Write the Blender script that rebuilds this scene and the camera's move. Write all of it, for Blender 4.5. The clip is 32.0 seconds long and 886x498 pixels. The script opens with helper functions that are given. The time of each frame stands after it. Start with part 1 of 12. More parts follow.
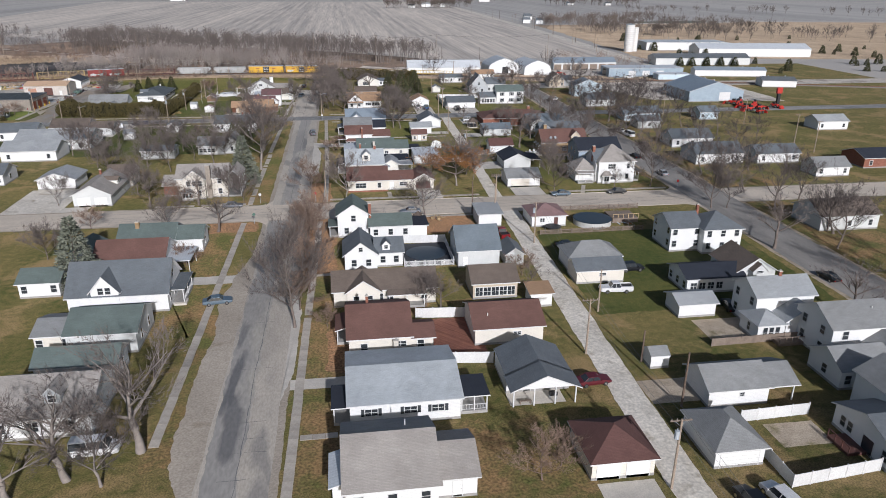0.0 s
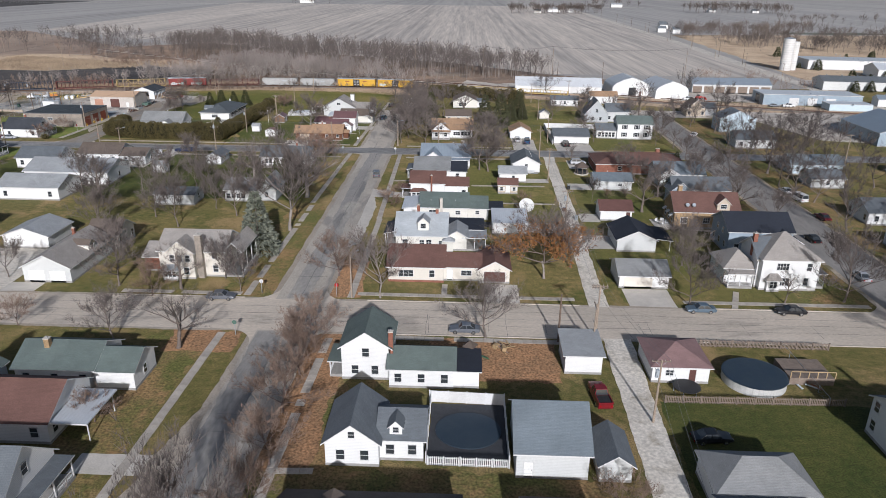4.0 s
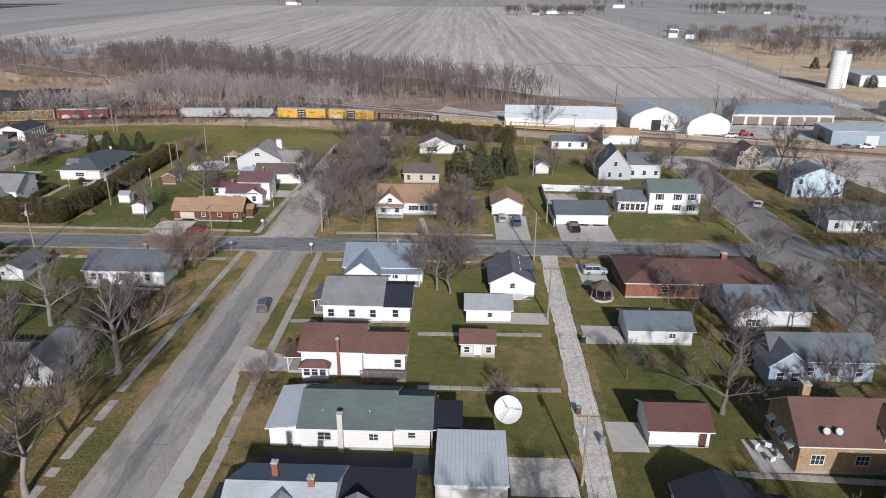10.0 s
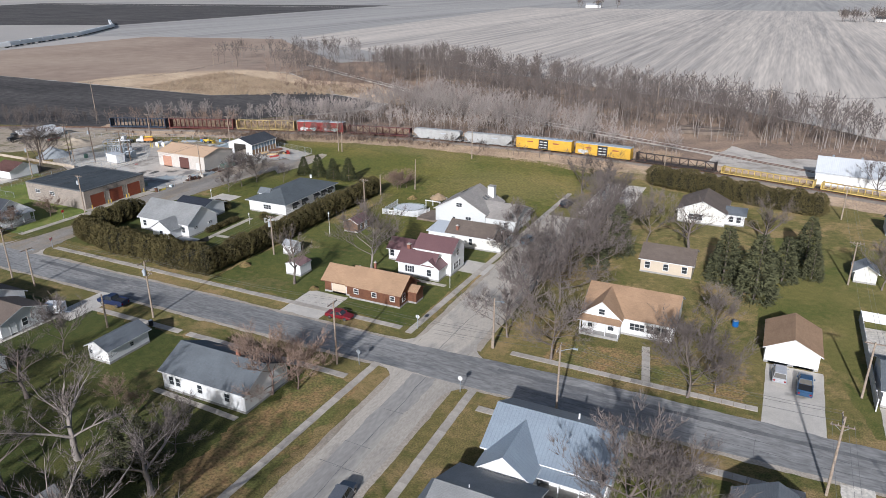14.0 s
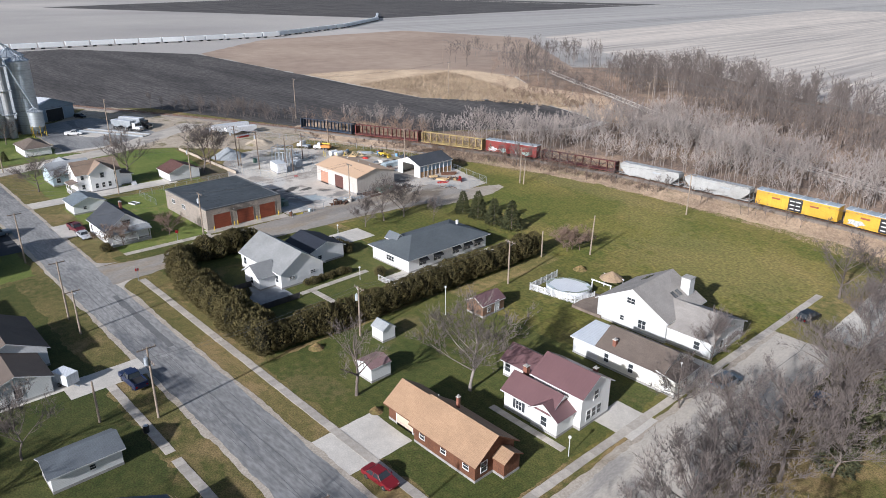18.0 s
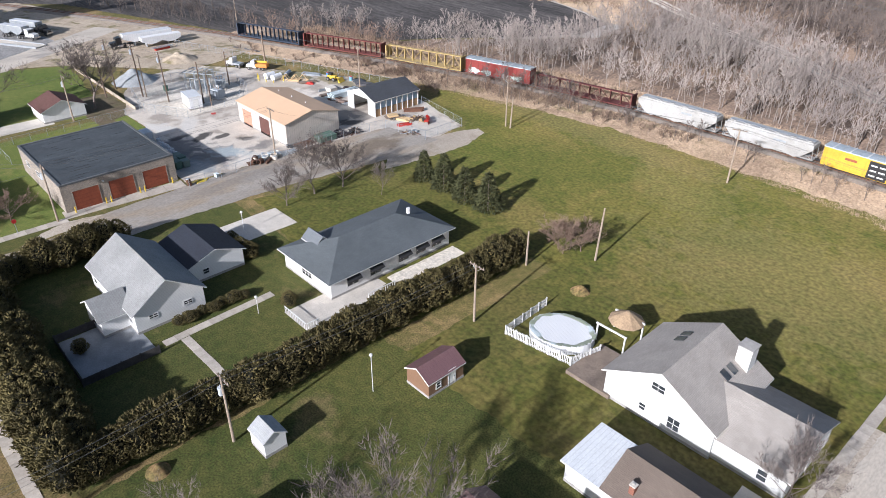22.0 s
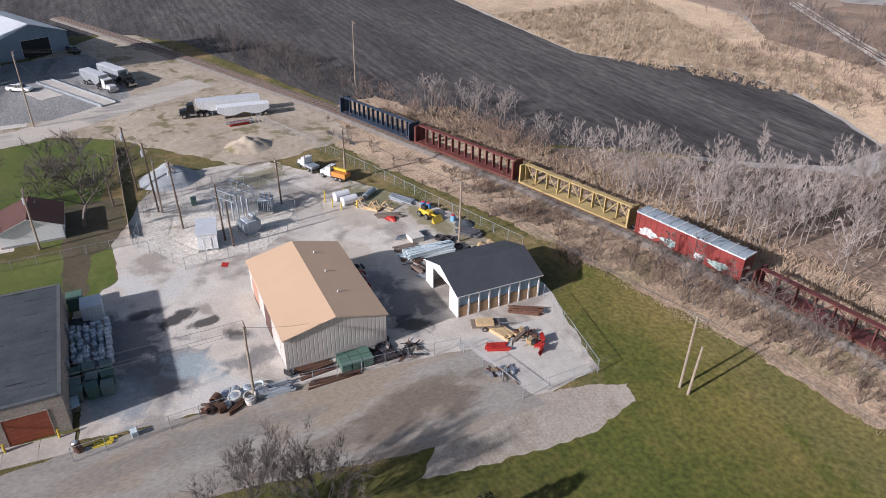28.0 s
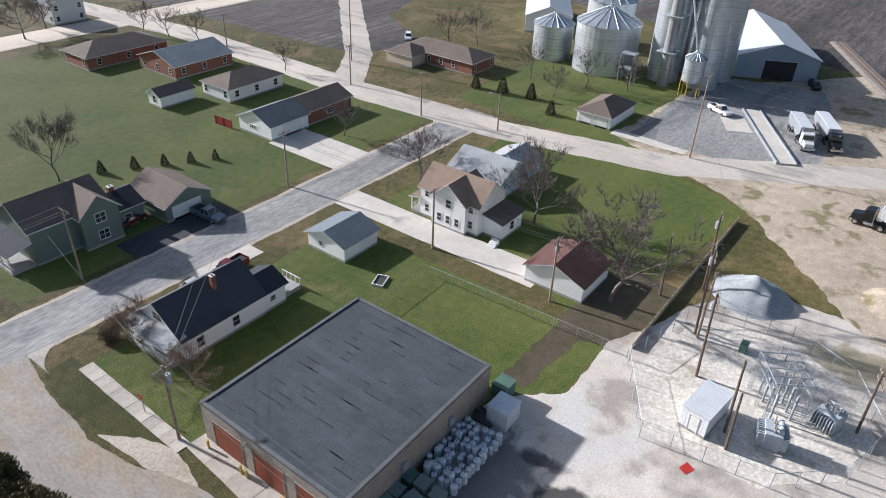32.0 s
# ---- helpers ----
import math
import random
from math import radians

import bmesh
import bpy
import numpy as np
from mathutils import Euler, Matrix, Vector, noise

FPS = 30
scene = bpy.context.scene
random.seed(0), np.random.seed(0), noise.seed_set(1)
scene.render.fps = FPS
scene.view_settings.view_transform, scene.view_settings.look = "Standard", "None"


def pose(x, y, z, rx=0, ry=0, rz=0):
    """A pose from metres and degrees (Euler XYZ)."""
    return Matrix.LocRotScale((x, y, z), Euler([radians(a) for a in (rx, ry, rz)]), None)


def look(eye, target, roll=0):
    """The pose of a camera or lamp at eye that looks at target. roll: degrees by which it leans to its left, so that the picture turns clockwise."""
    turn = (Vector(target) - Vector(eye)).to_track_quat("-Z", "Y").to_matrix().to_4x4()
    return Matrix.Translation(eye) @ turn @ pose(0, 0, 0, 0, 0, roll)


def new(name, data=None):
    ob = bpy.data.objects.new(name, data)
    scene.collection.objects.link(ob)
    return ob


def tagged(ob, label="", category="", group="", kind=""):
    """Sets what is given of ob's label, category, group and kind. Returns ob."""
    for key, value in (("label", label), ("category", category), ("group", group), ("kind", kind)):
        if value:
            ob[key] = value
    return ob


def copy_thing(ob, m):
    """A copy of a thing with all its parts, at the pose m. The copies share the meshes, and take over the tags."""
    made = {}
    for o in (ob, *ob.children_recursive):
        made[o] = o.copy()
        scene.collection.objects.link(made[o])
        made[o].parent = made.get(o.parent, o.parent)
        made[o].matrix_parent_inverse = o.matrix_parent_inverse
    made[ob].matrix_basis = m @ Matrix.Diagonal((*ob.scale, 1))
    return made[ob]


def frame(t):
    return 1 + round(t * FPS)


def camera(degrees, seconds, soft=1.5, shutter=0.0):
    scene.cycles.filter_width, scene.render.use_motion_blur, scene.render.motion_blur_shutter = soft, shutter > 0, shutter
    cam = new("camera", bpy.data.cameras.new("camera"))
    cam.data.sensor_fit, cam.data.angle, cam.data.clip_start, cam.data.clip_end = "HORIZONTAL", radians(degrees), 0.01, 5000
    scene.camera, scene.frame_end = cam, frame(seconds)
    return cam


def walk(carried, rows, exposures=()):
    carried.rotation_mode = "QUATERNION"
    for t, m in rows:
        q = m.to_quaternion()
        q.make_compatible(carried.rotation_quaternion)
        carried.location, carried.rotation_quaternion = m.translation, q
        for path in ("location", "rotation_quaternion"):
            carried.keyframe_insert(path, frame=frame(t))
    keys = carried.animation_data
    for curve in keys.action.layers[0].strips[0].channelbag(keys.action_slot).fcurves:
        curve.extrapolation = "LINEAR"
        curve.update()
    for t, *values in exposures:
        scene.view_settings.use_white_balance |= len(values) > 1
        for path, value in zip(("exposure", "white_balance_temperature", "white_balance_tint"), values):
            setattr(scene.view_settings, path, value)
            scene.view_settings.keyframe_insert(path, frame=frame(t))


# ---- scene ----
cam = camera(65.6, 32.0, 0.9)
METRES, EYE, TILT, LEAN, TURN = 404.8, 51.0, 0.3, 0.0, -8.4
ROWS = [
    (0.0, 0.0, 0.0, 0.0, 0.13, -21.78, -0.32),
    (0.5, 0.0028, 0.0182, -0.0001, 1.41, -21.79, -0.38),
    (1.0, 0.005, 0.0366, 0.0, 5.08, -21.75, -0.37),
    (1.5, 0.0079, 0.0551, 0.0, 10.41, -21.75, -0.32),
    (2.0, 0.01, 0.0732, -0.0, 10.37, -21.73, -0.3),
    (2.5, 0.0116, 0.0909, -0.0002, 10.35, -21.7, -0.37),
    (3.0, 0.0129, 0.1084, -0.0006, 10.39, -21.67, -0.45),
    (3.5, 0.0136, 0.1259, -0.001, 10.4, -21.61, -0.53),
    (5.5, 0.0126, 0.1952, -0.0014, 10.36, -21.57, -0.68),
    (6.0, 0.012, 0.2124, -0.0016, 10.37, -21.55, -0.69),
    (6.5, 0.0112, 0.2295, -0.0016, 10.36, -21.56, -0.7),
    (7.0, 0.0105, 0.2466, -0.0015, 10.36, -21.56, -0.66),
    (7.5, 0.0098, 0.2633, -0.0013, 10.39, -21.59, -0.65),
    (8.0, 0.009, 0.2802, -0.0012, 10.38, -21.57, -0.61),
    (8.5, 0.0081, 0.2969, -0.0008, 10.36, -21.61, -0.56),
    (9.0, 0.0073, 0.3135, -0.0007, 10.35, -21.6, -0.51),
    (9.5, 0.0065, 0.3301, -0.0004, 10.31, -21.6, -0.45),
    (10.0, 0.0056, 0.3466, -0.0002, 10.27, -21.6, -0.36),
    (10.5, 0.0048, 0.3632, 0.0004, 10.17, -21.61, -0.17),
    (11.0, 0.0035, 0.38, 0.0008, 10.7, -21.63, -0.03),
    (11.5, 0.0023, 0.3968, 0.0014, 12.93, -21.68, 0.06),
    (12.0, 0.001, 0.4138, 0.0018, 15.61, -21.64, 0.19),
    (12.5, -0.0007, 0.4307, 0.0019, 19.94, -21.59, 0.26),
    (13.0, -0.0026, 0.4474, 0.0019, 24.64, -21.55, 0.28),
    (13.5, -0.0047, 0.464, 0.0018, 29.36, -21.54, 0.3),
    (14.0, -0.0075, 0.48, 0.0014, 34.04, -21.51, 0.27),
    (14.5, -0.0104, 0.4957, 0.0011, 38.56, -21.5, 0.31),
    (16.5, -0.0291, 0.5546, -0.0002, 51.7, -21.5, 0.0),
    (17.0, -0.0353, 0.5686, -0.0005, 55.04, -21.52, -0.01),
    (17.5, -0.0427, 0.5818, -0.0005, 55.28, -21.54, -0.02),
    (18.0, -0.0513, 0.5941, -0.0003, 55.3, -21.7, -0.06),
    (18.5, -0.0607, 0.6055, -0.0005, 55.3, -22.19, -0.17),
    (19.0, -0.0701, 0.6166, -0.0005, 55.35, -23.21, -0.24),
    (19.5, -0.0795, 0.6265, -0.0009, 55.37, -24.39, -0.29),
    (20.0, -0.0898, 0.6368, -0.001, 55.42, -25.7, -0.35),
    (20.5, -0.1004, 0.6468, -0.0008, 55.47, -27.19, -0.39),
    (21.0, -0.1112, 0.6564, -0.0005, 55.47, -28.67, -0.35),
    (21.5, -0.1224, 0.6658, -0.0003, 55.39, -30.14, -0.27),
    (22.0, -0.1338, 0.6752, 0.0003, 55.34, -31.56, -0.18),
    (22.5, -0.1453, 0.6847, 0.0004, 55.36, -31.51, -0.16),
    (23.0, -0.1568, 0.6943, 0.0007, 55.41, -31.48, -0.15),
    (23.5, -0.1685, 0.704, 0.0005, 55.45, -31.43, -0.11),
    (24.0, -0.1797, 0.7136, 0.0003, 55.52, -31.37, -0.11),
    (24.5, -0.1908, 0.7228, -0.0, 55.55, -31.29, -0.1),
    (26.5, -0.2367, 0.759, -0.0012, 57.16, -30.55, -0.38),
    (27.0, -0.2481, 0.7679, -0.0009, 59.44, -30.55, -0.35),
    (27.5, -0.2599, 0.7759, -0.0008, 63.72, -30.54, -0.53),
    (28.0, -0.2713, 0.7835, -0.0012, 72.59, -30.52, -0.84),
    (28.5, -0.2823, 0.7904, -0.002, 81.33, -30.61, -1.25),
    (29.0, -0.2933, 0.7966, -0.0022, 89.26, -30.81, -1.45),
    (29.5, -0.3047, 0.8021, -0.0023, 97.03, -31.0, -1.59),
    (30.0, -0.3167, 0.8066, -0.0018, 104.68, -31.27, -1.66),
    (30.5, -0.3291, 0.8095, -0.0017, 112.36, -31.47, -1.74),
    (31.0, -0.3421, 0.8111, -0.0014, 120.08, -31.72, -1.74),
    (31.5, -0.3555, 0.8108, -0.0013, 127.76, -31.92, -1.77),
    (32.0, -0.3687, 0.8088, -0.0013, 135.44, -32.13, -1.78),
]
walk(cam, [(t, pose(0, 0, EYE, TILT, LEAN, TURN) @ pose(METRES * x, METRES * y, METRES * z, 90 + pitch, roll, yaw)) for t, x, y, z, yaw, pitch, roll in ROWS],
     [(0.0, -0.1, 5800, 13), (10.0, -0.04, 5800, 13), (14.0, 0.25, 5750, 12), (17.0, 0.46, 5750, 12), (19.0, 0.52, 5800, 13), (21.0, 0.62, 5850, 15), (23.0, 0.88, 5800, 14), (24.0, 0.86, 5850, 15), (27.0, 0.5, 5900, 18), (30.0, 0.4, 5850, 14), (32.0, 0.84, 5850, 13)])

# world, sun, exposure
world = bpy.data.worlds.new("world")
scene.world = world
world.use_nodes = True
_n = world.node_tree.nodes
_sky = _n.new("ShaderNodeTexSky")
_sky.sky_type = "NISHITA"
_sky.sun_disc = False
_sky.sun_elevation = radians(24)
_sky.sun_rotation = radians(171)
_sky.air_density = 1.2
_sky.dust_density = 2.6
world.node_tree.links.new(_sky.outputs[0], _n["Background"].inputs[0])
_n["Background"].inputs[1].default_value = 0.066
_sun = new("sun", bpy.data.lights.new("sun", "SUN"))
_sun.data.energy = 4.7
_sun.data.angle = radians(1.2)
_sun.data.color = (1.0, 0.95, 0.88)
_sun.matrix_basis = look((0.156 * 300, -0.988 * 300, 133), (0, 0, 0))
# ---- materials ----
MATS = {}


def mat(name, c1, c2=None, scale=3.0, rough=0.85, metal=0.0, bump=0.2, kind="noise", period=0.2, big=0.25, mix=0.5, axis="z", spec=0.3, vary=0.06, stretch=None, c3=None, s3=0.06, band=(0.52, 0.62), grain=0.10, gs=6.0, stains=(), fuzz=0.0):
    """A procedural surface: colour between c1 and c2 by fine and broad noise, patches of c3, grain; kind adds lines of a given period; stains: x, y, rx, ry, turn, strength, colour."""
    if name in MATS:
        return MATS[name]
    c2 = c2 or tuple(v * 0.72 for v in c1)
    m = bpy.data.materials.new(name)
    m.use_nodes = True
    nt = m.node_tree
    N, L = nt.nodes, nt.links
    bsdf = N["Principled BSDF"]
    bsdf.inputs["Roughness"].default_value = rough
    bsdf.inputs["Metallic"].default_value = metal
    bsdf.inputs["Specular IOR Level"].default_value = spec
    bsdf.inputs["Diffuse Roughness"].default_value = fuzz
    tc = N.new("ShaderNodeTexCoord")
    src = tc.outputs["UV"] if kind in ("shingle", "seam", "corr_uv") else tc.outputs["Object"]
    pos = tc.outputs["Object"]
    if stretch:
        sm = N.new("ShaderNodeVectorMath")
        sm.operation = "MULTIPLY"
        sm.inputs[1].default_value = stretch
        L.new(pos, sm.inputs[0])
        pos = sm.outputs[0]

    def noise_at(s, det=4.0, distort=0.0):
        n = N.new("ShaderNodeTexNoise")
        n.inputs["Scale"].default_value = s
        n.inputs["Detail"].default_value = det
        n.inputs["Distortion"].default_value = distort
        L.new(pos, n.inputs["Vector"])
        return n.outputs["Fac"]

    def math_(op, a, b=None, clamp=False):
        n = N.new("ShaderNodeMath")
        n.operation = op
        n.use_clamp = clamp
        for i, v in enumerate((a, b)):
            if v is None:
                continue
            if isinstance(v, (int, float)):
                n.inputs[i].default_value = v
            else:
                L.new(v, n.inputs[i])
        return n.outputs[0]

    def ramp(v, lo, hi):
        n = N.new("ShaderNodeMapRange")
        n.inputs["From Min"].default_value = lo
        n.inputs["From Max"].default_value = hi
        L.new(v, n.inputs["Value"])
        return n.outputs[0]

    fine = noise_at(scale, 6.0)
    broad = noise_at(scale * big, 3.0, 0.4)
    f = math_("ADD", math_("MULTIPLY", ramp(fine, 0.3, 0.7), mix), math_("MULTIPLY", ramp(broad, 0.35, 0.65), 1 - mix))
    height = fine
    shade = None
    if kind in ("shingle",):
        b = N.new("ShaderNodeTexBrick")
        b.inputs["Scale"].default_value = 1.0
        b.inputs["Brick Width"].default_value = 0.55
        b.inputs["Row Height"].default_value = period
        b.inputs["Mortar Size"].default_value = 0.012
        b.inputs["Color1"].default_value = (1, 1, 1, 1)
        b.inputs["Color2"].default_value = (0.86, 0.86, 0.86, 1)
        b.inputs["Mortar"].default_value = (0.66, 0.64, 0.63, 1)
        L.new(src, b.inputs["Vector"])
        shade = b.outputs["Color"]
        height = b.outputs["Fac"]
    elif kind in ("lap", "corr", "corr_uv", "seam", "rows"):
        sep = N.new("ShaderNodeSeparateXYZ")
        L.new(src, sep.inputs[0])
        out = {"x": 0, "y": 1, "z": 2}[axis]
        v = sep.outputs[out]
        if kind == "rows":
            v = math_("ADD", v, math_("MULTIPLY", broad, period * 0.7))
        if kind == "corr":
            v = math_("ADD", sep.outputs[0], sep.outputs[1])
        fr = math_("FRACT", math_("DIVIDE", v, period))
        if kind == "rows":
            tri = math_("ABSOLUTE", math_("SUBTRACT", fr, 0.5))
            rowf = math_("ADD", math_("MULTIPLY", ramp(tri, 0.05, 0.4), 0.45), math_("MULTIPLY", ramp(fine, 0.38, 0.62), 0.55))
            f = math_("ADD", math_("MULTIPLY", f, 0.45), math_("MULTIPLY", math_("MULTIPLY", rowf, ramp(broad, 0.25, 0.6)), 0.55))
        else:
            line = ramp(math_("ABSOLUTE", math_("SUBTRACT", fr, 0.5)), 0.5, 0.38)
            height = line
            n = N.new("ShaderNodeMapRange")
            n.inputs["To Min"].default_value = 0.72 if kind == "lap" else 0.75
            L.new(line, n.inputs["Value"])
            shade = n.outputs[0]
    elif kind == "brick":
        b = N.new("ShaderNodeTexBrick")
        b.inputs["Scale"].default_value = 1.0
        b.inputs["Brick Width"].default_value = 0.24
        b.inputs["Row Height"].default_value = 0.08
        b.inputs["Mortar Size"].default_value = 0.01
        b.inputs["Color1"].default_value = (1, 1, 1, 1)
        b.inputs["Color2"].default_value = (0.5, 0.5, 0.5, 1)
        b.inputs["Mortar"].default_value = (1.2, 1.2, 1.2, 1)
        cb = N.new("ShaderNodeCombineXYZ")
        sep = N.new("ShaderNodeSeparateXYZ")
        L.new(pos, sep.inputs[0])
        L.new(math_("ADD", sep.outputs[0], sep.outputs[1]), cb.inputs[0])
        L.new(sep.outputs[2], cb.inputs[1])
        L.new(cb.outputs[0], b.inputs["Vector"])
        shade = b.outputs["Color"]
        height = b.outputs["Fac"]
    mx = N.new("ShaderNodeMix")
    mx.data_type = "RGBA"
    mx.inputs["A"].default_value = (*c1, 1)
    mx.inputs["B"].default_value = (*c2, 1)
    L.new(f, mx.inputs["Factor"])
    col = mx.outputs["Result"]
    def blend(fac, base, c):
        n = N.new("ShaderNodeMix")
        n.data_type = "RGBA"
        L.new(fac, n.inputs["Factor"])
        L.new(base, n.inputs["A"])
        n.inputs["B"].default_value = (*c, 1)
        return n.outputs["Result"]

    if c3:
        p3 = math_("ADD", math_("MULTIPLY", noise_at(s3, 5.0, 0.6), 0.8), math_("MULTIPLY", fine, 0.2))
        col = blend(math_("MULTIPLY", ramp(p3, *band), 0.85), col, c3)
    for sx, sy, srx, sry, turn, power, sc in stains:
        mp = N.new("ShaderNodeMapping")
        mp.vector_type = "TEXTURE"
        mp.inputs["Location"].default_value = (sx, sy, 0)
        mp.inputs["Rotation"].default_value = (0, 0, math.radians(turn))
        mp.inputs["Scale"].default_value = (srx, sry, 1000)
        L.new(tc.outputs["Object"], mp.inputs["Vector"])
        ln = N.new("ShaderNodeVectorMath")
        ln.operation = "LENGTH"
        L.new(mp.outputs[0], ln.inputs[0])
        wob_ = math_("ADD", ln.outputs["Value"], math_("MULTIPLY", math_("SUBTRACT", noise_at(0.45, 5.0, 0.8), 0.5), 1.9))
        col = blend(math_("MULTIPLY", ramp(wob_, 1.0, 0.55), power), col, sc)
    if grain:
        gm = N.new("ShaderNodeMix")
        gm.data_type = "RGBA"
        gm.blend_type = "MULTIPLY"
        gm.inputs["Factor"].default_value = 1.0
        gr = N.new("ShaderNodeMapRange")
        gr.inputs["From Min"].default_value = 0.32
        gr.inputs["From Max"].default_value = 0.68
        gr.inputs["To Min"].default_value = 1 - grain
        gr.inputs["To Max"].default_value = 1 + grain
        L.new(noise_at(gs, 3.0), gr.inputs["Value"])
        L.new(col, gm.inputs["A"])
        L.new(gr.outputs[0], gm.inputs["B"])
        col = gm.outputs["Result"]
    if shade is not None:
        mu = N.new("ShaderNodeMix")
        mu.data_type = "RGBA"
        mu.blend_type = "MULTIPLY"
        mu.inputs["Factor"].default_value = 0.75
        L.new(col, mu.inputs["A"])
        L.new(shade, mu.inputs["B"])
        col = mu.outputs["Result"]
    info = N.new("ShaderNodeObjectInfo")
    hsv = N.new("ShaderNodeHueSaturation")
    v = N.new("ShaderNodeMapRange")
    v.inputs["To Min"].default_value = 1 - vary
    v.inputs["To Max"].default_value = 1 + vary
    L.new(info.outputs["Random"], v.inputs["Value"])
    L.new(v.outputs[0], hsv.inputs["Value"])
    L.new(col, hsv.inputs["Color"])
    L.new(hsv.outputs[0], bsdf.inputs["Base Color"])
    if bump:
        bp = N.new("ShaderNodeBump")
        bp.inputs["Strength"].default_value = bump
        bp.inputs["Distance"].default_value = 0.03
        L.new(height, bp.inputs["Height"])
        L.new(bp.outputs[0], bsdf.inputs["Normal"])
    MATS[name] = m
    return m


def rgb(r, g, b):
    """Linear colour from 8-bit display values."""
    return tuple(((v / 255 + 0.055) / 1.055) ** 2.4 if v > 10 else v / 255 / 12.92 for v in (r, g, b))


# walls
# bright: white raised for the western houses, to lighten their shaded walls
SIDING = {
    "white": (0.72, 0.72, 0.71), "bright": (0.82, 0.82, 0.81), "cream": (0.66, 0.62, 0.55), "ivory": (0.69, 0.67, 0.61), "grey": (0.42, 0.44, 0.45), "bluegrey": (0.30, 0.36, 0.42),
    "palegrey": (0.58, 0.59, 0.58), "tan": (0.52, 0.44, 0.34), "green": (0.15, 0.19, 0.16), "brown": (0.20, 0.12, 0.075), "paleblue": (0.50, 0.60, 0.66),
}


def siding(c):
    col = SIDING[c]
    return mat("siding_" + c, col, tuple(v * 0.94 for v in col), 0.8, 0.6, bump=0.25, kind="lap", period=0.2, vary=0.04, grain=0.04)


ROOF = {
    "grey": (0.245, 0.25, 0.25), "palegrey": (0.33, 0.345, 0.355), "chalk": (0.43, 0.46, 0.48), "buff": (0.27, 0.20, 0.15), "dark": (0.055, 0.06, 0.07), "navy": (0.030, 0.035, 0.048), "brown": (0.155, 0.085, 0.07),
    "red": (0.120, 0.062, 0.054), "green": (0.125, 0.155, 0.145), "tan": (0.36, 0.235, 0.145), "bluegrey": (0.16, 0.19, 0.215), "umber": (0.15, 0.12, 0.10), "slate": (0.135, 0.15, 0.165),
    "weathered": (0.33, 0.305, 0.28), "mauve": (0.25, 0.16, 0.155), "storm": (0.102, 0.116, 0.126),
}


def roofing(c):
    col = ROOF[c]
    return mat("shingles_" + c, tuple(min(1, v * 1.12) for v in col), tuple(v * 0.86 for v in col), 1.1, 0.88, bump=0.4, kind="shingle", period=0.16, big=0.22, mix=0.35, vary=0.05, grain=0.09, gs=9.0)


TRIM = mat("trim_white", (0.64, 0.64, 0.635), (0.55, 0.55, 0.545), 4, 0.5, bump=0.05)
FOUND = mat("foundation", (0.36, 0.35, 0.33), (0.25, 0.24, 0.23), 3, 0.9)
PANE = mat("window_glass", (0.025, 0.03, 0.035), (0.05, 0.055, 0.06), 0.7, 0.06, bump=0.0, spec=0.6)
DOORW = mat("door_white", (0.78, 0.78, 0.76), (0.70, 0.70, 0.68), 2, 0.45, kind="lap", period=0.5, bump=0.3)
DOORR = mat("door_rust", (0.26, 0.072, 0.035), (0.19, 0.05, 0.028), 2, 0.55, kind="lap", period=0.6, bump=0.4)
DOORD = mat("door_dark", (0.12, 0.055, 0.045), (0.09, 0.045, 0.04), 2, 0.5, kind="lap", period=0.5, bump=0.3)
BRICKR = mat("brick_red", (0.30, 0.13, 0.085), (0.22, 0.095, 0.07), 3, 0.9, kind="brick", bump=0.4)
BRICKB = mat("brick_buff", (0.42, 0.30, 0.17), (0.30, 0.20, 0.11), 3, 0.9, kind="brick", bump=0.4)
BRICKG = mat("block_tan", (0.36, 0.31, 0.26), (0.28, 0.245, 0.21), 2, 0.9, kind="brick", bump=0.4)
MWHITE = mat("metal_white", (0.60, 0.625, 0.65), (0.52, 0.54, 0.565), 0.8, 0.4, metal=0.1, kind="corr_uv", axis="x", period=0.45, bump=0.4)
MTAN = mat("metal_tan_wall", (0.60, 0.55, 0.50), (0.50, 0.46, 0.42), 0.8, 0.45, metal=0.1, kind="corr", period=0.5, bump=0.6)
MTANR = mat("metal_tan_roof", (0.60, 0.415, 0.275), (0.55, 0.38, 0.25), 0.5, 0.55, metal=0.05, bump=0.05, grain=0.03)
MBLUE = mat("metal_blue_roof", (0.28, 0.33, 0.38), (0.235, 0.275, 0.32), 0.6, 0.4, metal=0.2, kind="corr_uv", axis="x", period=0.45, bump=0.4)
MMAROON = mat("metal_maroon_roof", (0.185, 0.105, 0.108), (0.15, 0.085, 0.088), 0.6, 0.4, metal=0.15, kind="corr_uv", axis="x", period=0.42, bump=0.5)
MGREYW = mat("metal_blue_wall", (0.33, 0.40, 0.46), (0.27, 0.33, 0.39), 0.8, 0.45, metal=0.1, kind="corr", period=0.5, bump=0.5)
GALV = mat("galvanised", (0.62, 0.66, 0.69), (0.46, 0.50, 0.54), 0.6, 0.38, metal=0.65, kind="lap", period=0.8, bump=0.5)
STEEL = mat("steel_grey", (0.42, 0.45, 0.48), (0.30, 0.33, 0.36), 3, 0.45, metal=0.5)
FLATROOF = mat("felt_roof", (0.068, 0.080, 0.090), (0.042, 0.050, 0.058), 0.5, 0.92, bump=0.3, big=0.3, grain=0.14, gs=4.5)
FLATLAP = mat("felt_lap", (0.066, 0.076, 0.086), (0.040, 0.047, 0.054), 0.7, 0.9)
